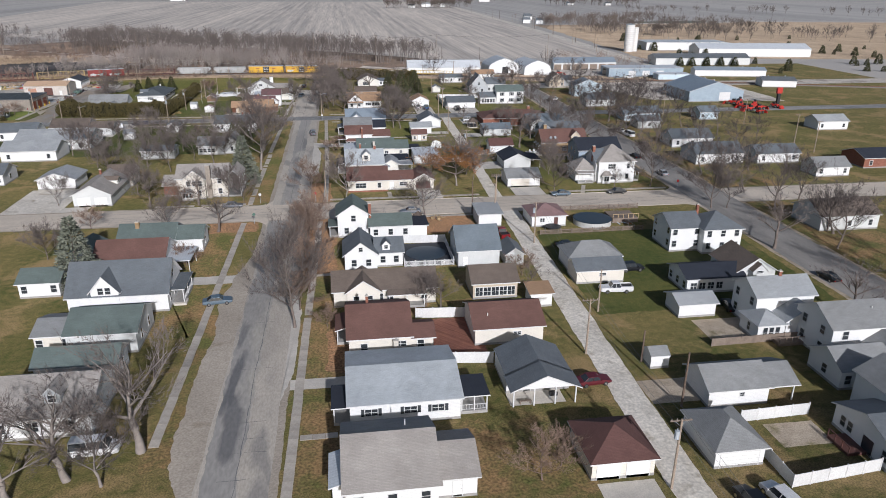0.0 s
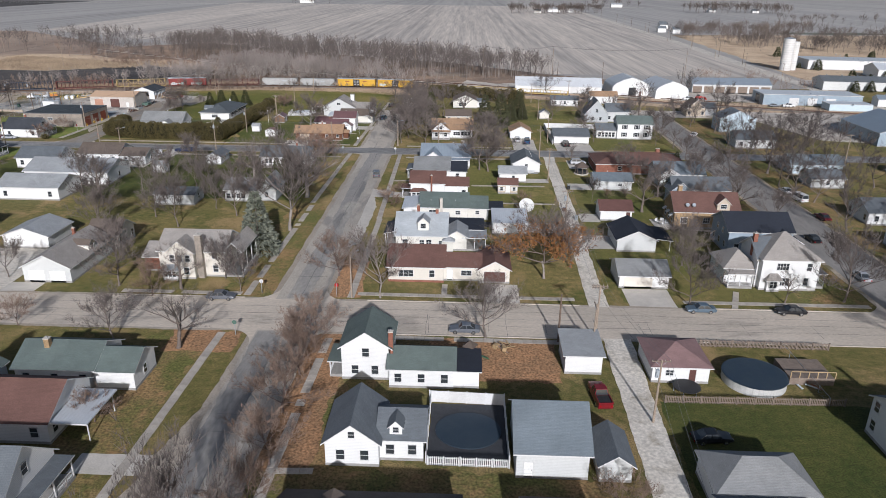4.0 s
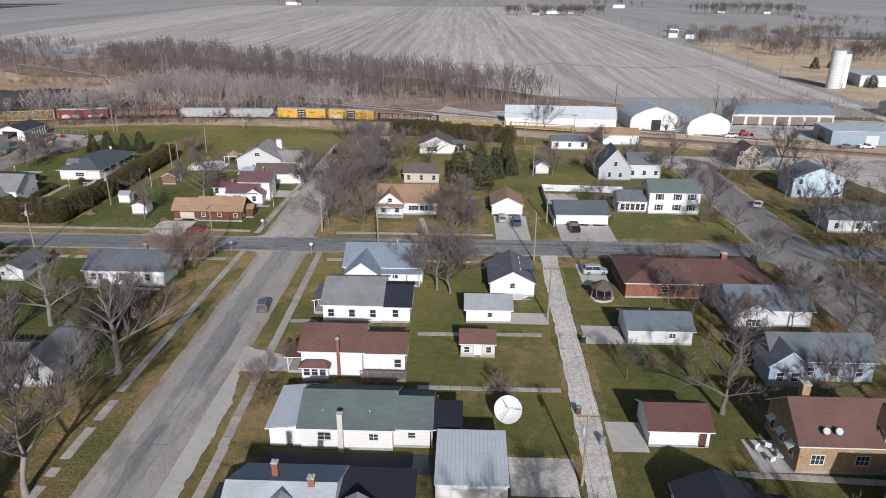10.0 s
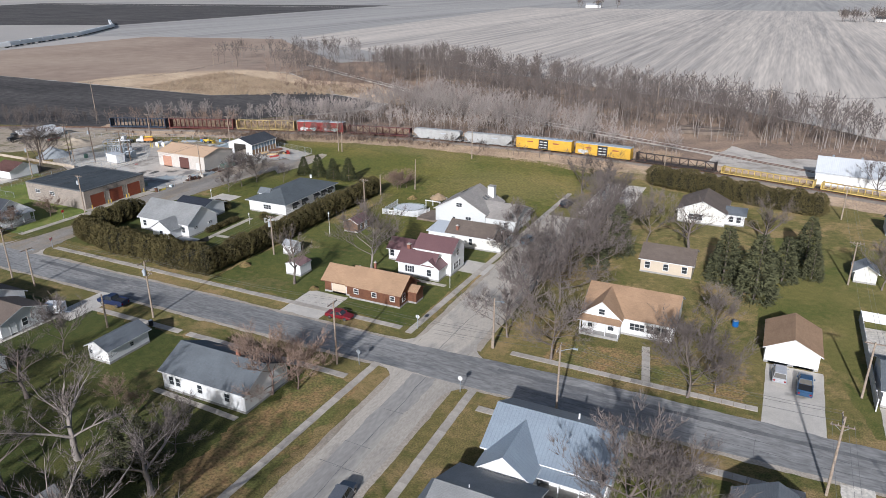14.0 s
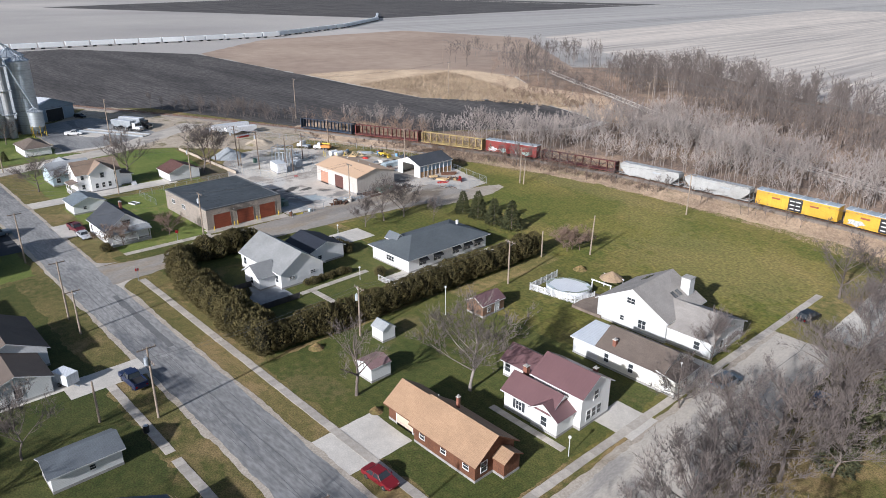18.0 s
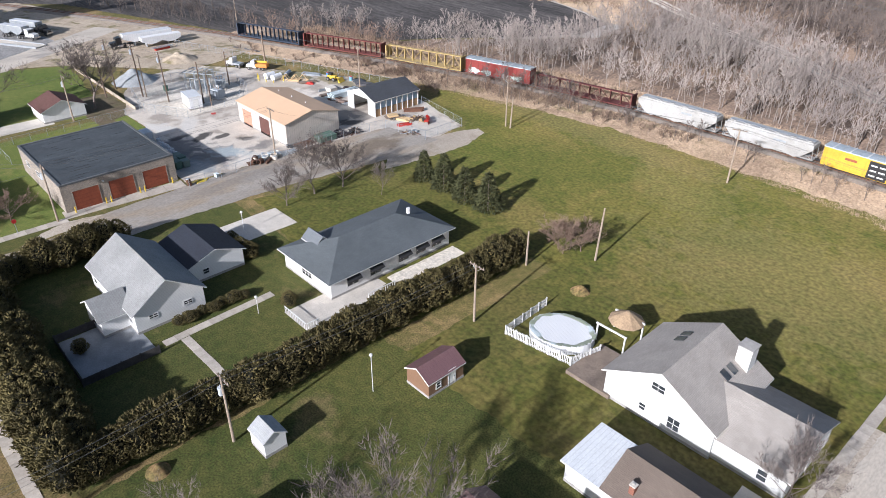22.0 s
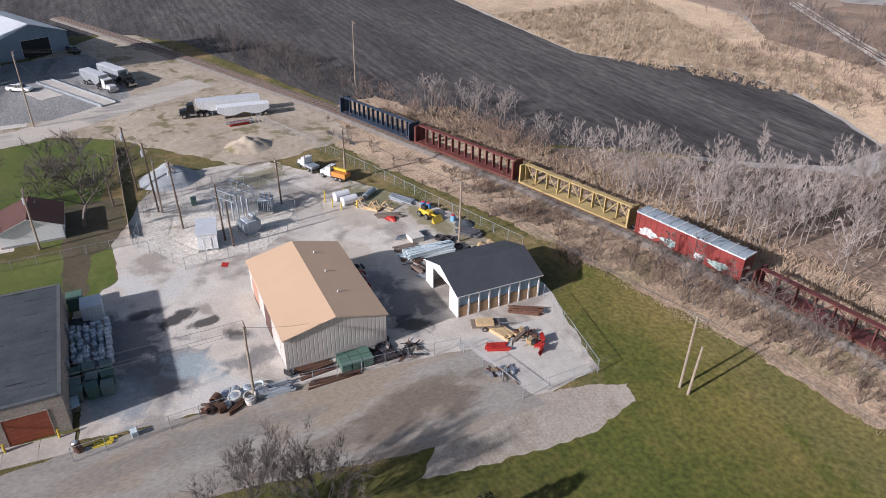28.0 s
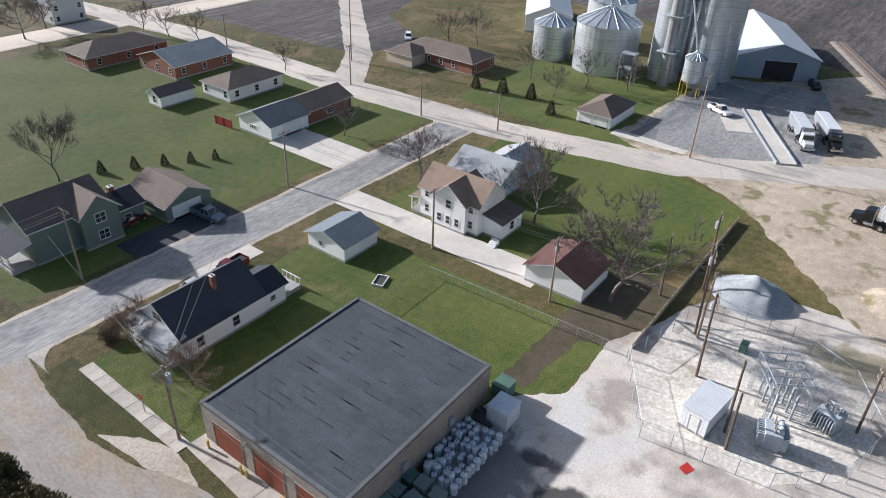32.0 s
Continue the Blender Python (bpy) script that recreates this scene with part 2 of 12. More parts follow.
BLACK = mat("black", (0.02, 0.02, 0.022), (0.035, 0.035, 0.036), 4, 0.6)
RUBBER = mat("rubber", (0.022, 0.022, 0.022), (0.035, 0.034, 0.033), 5, 0.9)
CHROME = mat("bright_metal", (0.6, 0.6, 0.6), (0.45, 0.45, 0.45), 4, 0.25, metal=0.9)
CONCRETE = mat("concrete", (0.57, 0.53, 0.475), (0.43, 0.40, 0.355), 0.9, 0.9, bump=0.2)
WALKC = mat("walk_concrete", (0.46, 0.415, 0.36), (0.33, 0.297, 0.257), 1.6, 0.92, bump=0.3, vary=0.14)
WOOD = mat("weathered_wood", (0.24, 0.19, 0.15), (0.15, 0.12, 0.10), 5, 0.9)
POLE = mat("pole_wood", (0.34, 0.28, 0.22), (0.23, 0.18, 0.14), 5, 0.9)
POLED = mat("pole_dark", (0.16, 0.115, 0.085), (0.10, 0.075, 0.06), 5, 0.9)
WIRE = mat("cable", (0.10, 0.10, 0.10), (0.14, 0.14, 0.14), 5, 0.6)
BARKN = mat("bark", (0.185, 0.152, 0.132), (0.115, 0.094, 0.082), 3, 0.95, vary=0.18)
TWIG = mat("twigs", (0.175, 0.147, 0.134), (0.112, 0.094, 0.086), 1, 0.95, vary=0.2)
TWIGD = mat("twigs_dark", (0.125, 0.104, 0.096), (0.08, 0.068, 0.064), 1, 0.95, vary=0.2)
TWIGR = mat("twigs_reddish", (0.27, 0.19, 0.145), (0.16, 0.115, 0.09), 1, 0.95, vary=0.2)
TWIGP = mat("twigs_pale", (0.42, 0.37, 0.34), (0.23, 0.20, 0.185), 0.12, 0.95, vary=0.18)
BARKW = mat("bark_grey", (0.29, 0.255, 0.23), (0.19, 0.165, 0.148), 3, 0.95, vary=0.16)
BARKR = mat("bark_reddish", (0.19, 0.135, 0.115), (0.12, 0.088, 0.076), 3, 0.95, vary=0.15)
LEAFB = mat("dry_oak_leaves", (0.34, 0.165, 0.06), (0.22, 0.10, 0.04), 6, 0.9)
SPRUCE = mat("needles_blue", (0.235, 0.25, 0.195), (0.095, 0.105, 0.08), 2.5, 0.9)
PINE = mat("needles_green", (0.105, 0.106, 0.050), (0.045, 0.049, 0.026), 2.5, 0.9)
JUNIPER = mat("needles_dark", (0.078, 0.082, 0.032), (0.032, 0.037, 0.016), 2.5, 0.9)
ARBOR = mat("arborvitae", (0.128, 0.106, 0.040), (0.060, 0.051, 0.021), 0.9, 0.95, vary=0.14, grain=0.25)
# ground
LAWN = mat("lawn", (0.050, 0.060, 0.013), (0.160, 0.122, 0.048), 0.9, 0.95, fuzz=0.6, bump=0.35, big=0.09, mix=0.6, c3=(0.215, 0.150, 0.072), s3=0.10, band=(0.50, 0.64), grain=0.42, gs=5.0)
FIELDG = mat("green_field", (0.050, 0.062, 0.010), (0.122, 0.104, 0.026), 0.55, 0.95, fuzz=0.6, bump=0.15, big=0.12, mix=0.5, c3=(0.155, 0.116, 0.04), s3=0.05, band=(0.48, 0.7), grain=0.34, gs=1.7, stains=(
    (-38, 366, 26, 18, 0, 0.34, (0.155, 0.128, 0.054)), (-44, 299, 24, 20, 0, 0.46, (0.034, 0.045, 0.008)), (-90, 391, 40, 6, -3, 0.31, (0.16, 0.125, 0.06)), (-78, 340, 14, 12, 0, 0.37, (0.038, 0.052, 0.008)), (-57, 336, 15, 15, 0, 0.46, (0.031, 0.043, 0.008)),
    (-113, 366, 8, 10, 0, 0.43, (0.20, 0.16, 0.10)), (-97, 343, 22, 24, 0, 0.43, (0.034, 0.045, 0.008)), (-30, 320, 14, 16, 0, 0.31, (0.15, 0.116, 0.05)), (-84, 372, 20, 10, 10, 0.37, (0.044, 0.060, 0.009)), (-62, 380, 14, 7, -20, 0.31, (0.13, 0.118, 0.04)), (-96, 366, 6, 12, 40, 0.31, (0.064, 0.080, 0.012))))
LAWNG = mat("green_lawn", (0.030, 0.046, 0.009), (0.086, 0.082, 0.022), 0.9, 0.95, fuzz=0.6, bump=0.35, big=0.08, mix=0.6, c3=(0.14, 0.105, 0.05), s3=0.08, band=(0.58, 0.72), grain=0.42, gs=5.0)
LAWNW = mat("fresh_lawn", (0.058, 0.096, 0.015), (0.145, 0.155, 0.040), 0.8, 0.95, fuzz=0.6, bump=0.35, big=0.08, mix=0.5, c3=(0.21, 0.17, 0.066), s3=0.07, band=(0.58, 0.74), grain=0.35, gs=5.0)
LAWNM = mat("olive_lawn", (0.048, 0.062, 0.012), (0.130, 0.110, 0.036), 0.8, 0.95, fuzz=0.6, bump=0.35, big=0.08, mix=0.5, c3=(0.20, 0.145, 0.066), s3=0.09, band=(0.54, 0.70), grain=0.38, gs=5.0)
LEAFO = mat("deep_leaf_litter", (0.30, 0.165, 0.085), (0.155, 0.098, 0.056), 1.1, 0.95, fuzz=0.6, bump=0.4, big=0.2, mix=0.6, c3=(0.12, 0.10, 0.045), s3=0.12, band=(0.58, 0.7), grain=0.5, gs=3)
LEAVES = mat("fallen_leaves", (0.235, 0.142, 0.07), (0.11, 0.095, 0.036), 1.0, 0.95, fuzz=0.6, bump=0.35, big=0.16, mix=0.55, c3=(0.075, 0.085, 0.022), s3=0.12, band=(0.44, 0.6), grain=0.45, gs=3)
ASPH = mat("asphalt", (0.32, 0.312, 0.30), (0.19, 0.188, 0.185), 0.7, 0.9, bump=0.15, big=0.14, mix=0.35, stretch=(0.3, 1, 1), c3=(0.15, 0.152, 0.158), s3=0.14, band=(0.55, 0.62), grain=0.22, gs=2.5)
ASPHY = mat("asphalt_shade", (0.30, 0.28, 0.255), (0.18, 0.17, 0.16), 0.7, 0.9, bump=0.2, big=0.12, mix=0.45, stretch=(1, 0.22, 1))
STREET = mat("street", (0.53, 0.475, 0.405), (0.35, 0.317, 0.277), 0.6, 0.93, bump=0.15, big=0.12, mix=0.3, stretch=(1, 0.35, 1), c3=(0.28, 0.262, 0.24), s3=0.16, band=(0.54, 0.62), grain=0.12, gs=5.0)
STREETX = mat("street_cross", (0.60, 0.52, 0.43), (0.44, 0.385, 0.32), 0.6, 0.93, bump=0.15, big=0.12, mix=0.3, stretch=(0.35, 1, 1), c3=(0.37, 0.325, 0.275), s3=0.16, band=(0.56, 0.63), grain=0.12, gs=5.0)
SIDEST = mat("worn_side_street", (0.36, 0.33, 0.29), (0.25, 0.225, 0.20), 0.7, 0.93, bump=0.2, big=0.14, mix=0.4, stretch=(1, 0.4, 1), c3=(0.31, 0.25, 0.185), s3=0.14, band=(0.5, 0.6), grain=0.14, gs=4.5, stains=((-113, 352, 3.5, 10, 8, 0.85, (0.16, 0.13, 0.10)), (-111.5, 343, 1.6, 12, 4, 0.7, (0.19, 0.155, 0.12)), (-117, 330, 2.5, 14, 0, 0.6, (0.21, 0.195, 0.18))))
PATCHA = mat("asphalt_patch", (0.19, 0.187, 0.185), (0.12, 0.12, 0.122), 1.2, 0.93, bump=0.2)
DARKPAVE = mat("dark_paving", (0.055, 0.058, 0.065), (0.04, 0.042, 0.048), 1.2, 0.9)
EARTH = mat("brown_earth", (0.14, 0.105, 0.075), (0.07, 0.066, 0.032), 0.9, 0.95, fuzz=0.6, bump=0.5, grain=0.3)
TAR = (0.115, 0.115, 0.12)
STREETD = mat("street_middle", (0.33, 0.312, 0.288), (0.24, 0.228, 0.213), 0.7, 0.93, bump=0.15, big=0.12, mix=0.35, stretch=(1, 0.3, 1), c3=(0.37, 0.343, 0.30), s3=0.13, band=(0.52, 0.62), grain=0.12, gs=2.5, stains=(
    (-16.2, 84, 0.9, 11, -5, 0.85, TAR), (-15.2, 73, 1.5, 9, 4, 0.75, TAR), (-16.6, 96, 0.8, 5, 0, 0.6, TAR), (-12.2, 70, 1.1, 6, 0, 0.7, TAR), (-13.5, 128, 1.2, 14, 0, 0.4, TAR), (-14.2, 205, 1.2, 9, 0, 0.55, TAR), (-12.6, 228, 0.9, 12, 0, 0.5, TAR)))
GRAVEL = mat("gravel", (0.70, 0.65, 0.575), (0.46, 0.42, 0.36), 1.0, 0.95, bump=0.4, big=0.14, c3=(0.33, 0.285, 0.22), s3=0.3, band=(0.56, 0.7), grain=0.2, gs=2.5)
DIRT = mat("dirt", (0.48, 0.405, 0.315), (0.29, 0.235, 0.175), 0.7, 0.95, bump=0.4, big=0.14, c3=(0.16, 0.14, 0.065), s3=0.2, band=(0.54, 0.63), grain=0.25)
# beside the garage the damp stains also carry some of its shade in colour
DAMP, OIL, PALE, TAN_ = (0.135, 0.135, 0.14), (0.05, 0.048, 0.047), (0.53, 0.515, 0.485), (0.42, 0.36, 0.285)
LOT = mat("yard_gravel", (0.60, 0.55, 0.485), (0.41, 0.365, 0.315), 0.5, 0.95, bump=0.2, big=0.16, mix=0.4, c3=(0.29, 0.255, 0.22), s3=0.14, band=(0.5, 0.6), grain=0.13, gs=5.0, stains=(
    (-130, 328.5, 6.5, 5.5, 20, 0.9, DAMP), (-137.5, 325.5, 8, 4.2, 5, 0.85, DAMP), (-127, 324, 5, 3.4, 0, 0.7, (0.24, 0.27, 0.29)), (-129.5, 331.5, 5, 2.6, 40, 0.8, (0.33, 0.38, 0.40)), (-140, 331.5, 3.2, 1.4, 120, 0.95, OIL), (-137.6, 334.4, 2.4, 1.0, 100, 0.9, OIL), (-142.5, 328, 2.6, 0.9, 100, 0.8, OIL),
    (-133.5, 337.5, 2.2, 1.3, 60, 0.85, OIL), (-128.5, 338.5, 2.2, 5, 10, 0.7, DAMP), (-150, 327, 5, 2.4, 20, 0.8, PALE), (-148, 332, 2.2, 6, 60, 0.7, PALE), (-123.8, 333.5, 2.5, 5, 0, 0.6, PALE), (-133, 344.5, 3.2, 7, 0, 0.55, PALE), (-131.5, 358.5, 5.5, 4.0, 20, 0.85, DAMP), (-126.5, 357.5, 3.0, 2.0, 60, 0.9, OIL), (-137, 357.5, 4, 3, 0, 0.7, DAMP),
    (-146, 357, 6, 3, 20, 0.6, TAN_), (-158, 360, 7, 3, 30, 0.6, TAN_), (-163, 366, 8, 3.5, 20, 0.85, (0.17, 0.155, 0.07)), (-150, 372, 9, 3, 15, 0.8, (0.20, 0.17, 0.085)), (-142, 376, 8, 3, 5, 0.8, (0.20, 0.165, 0.10)), (-178, 350, 4, 8, 30, 0.7, (0.21, 0.18, 0.09)), (-114.5, 362.5, 2.4, 1.5, 30, 0.9, OIL), (-112, 364, 4, 2, 0, 0.6, PALE)))
WETLOT = mat("damp_yard", (0.34, 0.32, 0.30), (0.15, 0.146, 0.14), 0.6, 0.85, bump=0.4, big=0.3, grain=0.3)
STUBBLE = mat("corn_stubble", (0.62, 0.55, 0.475), (0.29, 0.265, 0.245), 0.16, 0.95, bump=0.3, kind="rows", axis="x", period=11.0, big=0.12, mix=0.5, stretch=(1, 0.03, 1), grain=0.16, gs=0.6)
STUBBLE2 = mat("grey_stubble", (0.44, 0.415, 0.385), (0.25, 0.24, 0.23), 0.10, 0.95, bump=0.3, kind="rows", axis="x", period=17.0, big=0.12, mix=0.5, stretch=(1, 0.03, 1))
PLOUGH = mat("ploughed_soil", (0.034, 0.031, 0.031), (0.132, 0.119, 0.112), 0.45, 0.95, bump=0.5, kind="rows", axis="y", period=2.6, big=0.12, mix=0.5, stretch=(0.2, 1, 1), grain=0.35, gs=1.6)
DRYGRASS = mat("dry_grass", (0.44, 0.345, 0.24), (0.25, 0.185, 0.13), 0.35, 0.95, fuzz=0.6, bump=0.5, big=0.15, mix=0.5, grain=0.25, gs=1.5)
REDGRASS = mat("reddish_grass", (0.25, 0.18, 0.14), (0.40, 0.31, 0.235), 0.10, 0.95, bump=0.4, big=0.12, mix=0.5)
LITTER = mat("woodland_floor", (0.41, 0.31, 0.215), (0.22, 0.16, 0.115), 0.6, 0.95, fuzz=0.6, bump=0.5, big=0.15, c3=(0.17, 0.15, 0.075), s3=0.08, band=(0.55, 0.68), grain=0.3, gs=2.2)
WFLOOR = mat("leafy_wood_floor", (0.215, 0.155, 0.115), (0.10, 0.076, 0.062), 0.5, 0.95, fuzz=0.6, bump=0.5, big=0.15, c3=(0.28, 0.20, 0.14), s3=0.05, band=(0.52, 0.66), grain=0.4, gs=1.6)
VERGE = mat("bare_verge", (0.44, 0.385, 0.32), (0.33, 0.285, 0.232), 0.8, 0.95, bump=0.25, big=0.1, mix=0.4, c3=(0.25, 0.205, 0.15), s3=0.12, band=(0.56, 0.7), grain=0.18, gs=3.5)
BALLAST = mat("ballast", (0.24, 0.21, 0.18), (0.15, 0.13, 0.115), 2.5, 0.95, bump=0.6)
# colour greyed to include the haze of distance
FARLAND = mat("far_fields", (0.47, 0.435, 0.395), (0.28, 0.265, 0.25), 0.006, 0.95, bump=0.0, big=0.3, mix=0.5)
WATER = mat("pond_water", (0.16, 0.20, 0.24), (0.13, 0.17, 0.21), 0.05, 0.08, bump=0.0)


def paint(name, c, rough=0.3, metal=0.1):
    return mat("paint_" + name, c, tuple(v * 0.85 for v in c), 1.2, rough, metal=metal, bump=0.02, spec=0.5, vary=0.03)
# ---- building blocks ----
def part(name, bm, material, parent, label="", m=None):
    """Links a bmesh or mesh as one mesh object under a thing or part."""
    if isinstance(bm, bmesh.types.BMesh):
        me = bpy.data.meshes.new(name)
        bm.to_mesh(me)
        bm.free()
    else:
        me = bm
    if material is not None and not me.materials:
        for k in (material if isinstance(material, (list, tuple)) else (material,)):
            me.materials.append(k)
    ob = new(name, me)
    ob.parent = parent
    if m is not None:
        ob.matrix_basis = m
    if label:
        ob["label"] = label
    return ob


def thing(name, label, category, m, group="", kind=""):
    ob = new(name)
    ob.empty_display_size = 0.3
    ob.matrix_basis = m
    return tagged(ob, label, category, group, kind)


def bx(bm, x0, x1, y0, y1, z0, z1, mi=0):
    """Adds a box."""
    v = [bm.verts.new(p) for p in ((x0, y0, z0), (x1, y0, z0), (x1, y1, z0), (x0, y1, z0), (x0, y0, z1), (x1, y0, z1), (x1, y1, z1), (x0, y1, z1))]
    for f in ((3, 2, 1, 0), (4, 5, 6, 7), (0, 1, 5, 4), (1, 2, 6, 5), (2, 3, 7, 6), (3, 0, 4, 7)):
        bm.faces.new([v[i] for i in f]).material_index = mi
    return v


def box(x0, x1, y0, y1, z0, z1, bevel=0.0):
    bm = bmesh.new()
    bx(bm, x0, x1, y0, y1, z0, z1)
    if bevel:
        bmesh.ops.bevel(bm, geom=bm.edges[:], offset=bevel, segments=2, affect="EDGES", profile=0.5)
    return bm


def rod(bm, a, b, r, n=8, r2=None, mi=0):
    """Adds a round bar from a to b."""
    a, b = Vector(a), Vector(b)
    q = (b - a).to_track_quat("Z", "Y")
    r2 = r if r2 is None else r2
    ra, rb = [], []
    for i in range(n):
        w = math.tau * i / n
        o = q @ Vector((math.cos(w), math.sin(w), 0))
        ra.append(bm.verts.new(a + o * r))
        rb.append(bm.verts.new(b + o * r2))
    for i in range(n):
        j = (i + 1) % n
        bm.faces.new((ra[i], ra[j], rb[j], rb[i])).material_index = mi
    bm.faces.new(ra[::-1]).material_index = mi
    bm.faces.new(rb).material_index = mi
    return bm


def prism(bm, prof, y0, y1, mi=0, axis="x"):
    """Extrudes a closed profile (a, z) between y0 and y1; axis x: the profile lies in x,z."""
    put = (lambda a, z, y: (a, y, z)) if axis == "x" else (lambda a, z, y: (y, a, z))
    f = [bm.verts.new(put(a, z, y0)) for a, z in prof]
    g = [bm.verts.new(put(a, z, y1)) for a, z in prof]
    n = len(prof)
    fs = [bm.faces.new(f), bm.faces.new(g[::-1])]
    for i in range(n):
        j = (i + 1) % n
        fs.append(bm.faces.new((f[j], f[i], g[i], g[j])))
    for k in fs:
        k.material_index = mi
    return bm


def fixn(bm):
    bmesh.ops.recalc_face_normals(bm, faces=bm.faces[:])
    return bm


def roof_mesh(w, d, h, rise, style, ov=0.4, t=0.16):
    """A roof slab over a w x d plan whose wall plate is at h. styles: gx, gy, hip, flat, sn, ss, se, sw (sheds that fall that way). Slot 0 is the covering, 1 the fascia."""
    bm = bmesh.new()
    if style in ("gy", "se", "sw"):
        w, d = d, w
    W, D = w / 2 + ov, d / 2 + ov
    if style in ("gx", "gy"):
        s = rise / (d / 2)
        e = h - ov * s
        P = [(-D, e), (0, h + rise), (D, e)]
        tops = []
        for x in (-W, W):
            tops.append([bm.verts.new((x, y, z + t)) for y, z in P])
        bots = []
        for x in (-W, W):
            bots.append([bm.verts.new((x, y, z)) for y, z in P])
        a, b = tops
        c, g = bots
        bm.faces.new((a[0], b[0], b[1], a[1]))
        bm.faces.new((a[1], b[1], b[2], a[2]))
        for f in ((c[1], g[1], g[0], c[0]), (c[2], g[2], g[1], c[1]), (c[0], g[0], b[0], a[0]), (a[2], b[2], g[2], c[2]), (c[1], c[0], a[0], a[1]), (c[2], c[1], a[1], a[2]),
                  (g[0], g[1], b[1], b[0]), (g[1], g[2], b[2], b[1])):
            bm.faces.new(f).material_index = 1
    elif style == "hip":
        s = rise / (min(w, d) / 2)
        e = h - ov * s
        z = h + rise
        if w >= d:
            r = [(-W + D, 0), (W - D, 0)]
        else:
            r = [(0, -D + W), (0, D - W)]
        if abs(w - d) < 0.1:
            r = [r[0]]
        c = [(-W, -D), (W, -D), (W, D), (-W, D)]
        lo = [bm.verts.new((x, y, e)) for x, y in c]
        up = [bm.verts.new((x, y, e + t)) for x, y in c]
        rv = [bm.verts.new((x, y, z + t)) for x, y in r]
        if len(rv) == 1:
            for i in range(4):
                bm.faces.new((up[i], up[(i + 1) % 4], rv[0]))
        elif w >= d:
            bm.faces.new((up[0], up[1], rv[1], rv[0]))
            bm.faces.new((up[1], up[2], rv[1]))
            bm.faces.new((up[2], up[3], rv[0], rv[1]))
            bm.faces.new((up[3], up[0], rv[0]))
        else:
            bm.faces.new((up[0], up[1], rv[0]))
            bm.faces.new((up[1], up[2], rv[1], rv[0]))
            bm.faces.new((up[2], up[3], rv[1]))
            bm.faces.new((up[3], up[0], rv[0], rv[1]))
        bm.faces.new(lo[::-1]).material_index = 1
        for i in range(4):
            j = (i + 1) % 4
            bm.faces.new((lo[i], lo[j], up[j], up[i])).material_index = 1
    elif style == "flat":
        bx(bm, -W, W, -D, D, h, h + t, 1)
        bm.faces.ensure_lookup_table()
        bm.faces[1].material_index = 0
    else:
        up = h + rise
        s = rise / d
        f = [(-W, -D, h - ov * s), (W, -D, h - ov * s), (W, D, up + ov * s), (-W, D, up + ov * s)]
        lo = [bm.verts.new(p) for p in f]
        hi = [bm.verts.new((p[0], p[1], p[2] + t)) for p in f]
        bm.faces.new(hi)
        bm.faces.new(lo[::-1]).material_index = 1
        for i in range(4):
            j = (i + 1) % 4
            bm.faces.new((lo[i], lo[j], hi[j], hi[i])).material_index = 1
    turn = {"gy": 90, "se": 90, "sw": -90, "sn": 180}.get(style, 0)
    uv = bm.loops.layers.uv.new("UVMap")
    for f in bm.faces:
        f.normal_update()
        n = f.normal
        a = Vector((-n.y, n.x, 0))
        a = a.normalized() if a.length > 1e-4 else Vector((1, 0, 0))
        b = n.cross(a)
        for l in f.loops:
            l[uv].uv = (l.vert.co.dot(a), l.vert.co.dot(b))
    if turn:
        bmesh.ops.rotate(bm, verts=bm.verts[:], cent=(0, 0, 0), matrix=Matrix.Rotation(radians(turn), 3, "Z"))
    return bm


def wall_mesh(w, d, h, rise, style, z0=-0.4):
    bm = bmesh.new()
    if style in ("gx", "gy", "se", "sw", "ss", "sn"):
        W, D = (w, d) if style in ("gx", "ss", "sn") else (d, w)
        if style in ("gx", "gy"):
            prof = [(-D / 2, z0), (D / 2, z0), (D / 2, h), (0, h + rise), (-D / 2, h)]
        else:
            prof = [(-D / 2, z0), (D / 2, z0), (D / 2, h + rise), (-D / 2, h)]
        prism(bm, prof, -W / 2, W / 2, axis="y")
        turn = {"gy": 90, "se": 90, "sw": -90, "sn": 180}.get(style, 0)
        if turn:
            bmesh.ops.rotate(bm, verts=bm.verts[:], cent=(0, 0, 0), matrix=Matrix.Rotation(radians(turn), 3, "Z"))
    else:
        bx(bm, -w / 2, w / 2, -d / 2, d / 2, z0, h)
    return fixn(bm)


class Vol:
    pass


def vol(T, x, y, w, d, h, style="gx", rise=2.0, wall="white", roof="grey", ov=0.4, z=0.0, found=True, fascia=None, label="", rlabel=""):
    """One block of a building: wall, roof and foundation as parts of T, in T's own axes."""
    V = Vol()
    V.x, V.y, V.w, V.d, V.h, V.z, V.T = x, y, w, d, h, z, T
    wm = siding(wall) if isinstance(wall, str) else wall
    rm = roofing(roof) if isinstance(roof, str) else roof
    m = pose(x, y, z)
    part("wall", wall_mesh(w, d, h, rise, style, 0.0 if z else -0.4), wm, T, label, m)
    part("roof", roof_mesh(w, d, h + 0.01, rise, style, ov), [rm, fascia or TRIM], T, rlabel, m)
    if found and not z:
        part("foundation", box(-w / 2 - 0.03, w / 2 + 0.03, -d / 2 - 0.03, d / 2 + 0.03, -0.4, 0.35), FOUND, T, "", m)
    return V


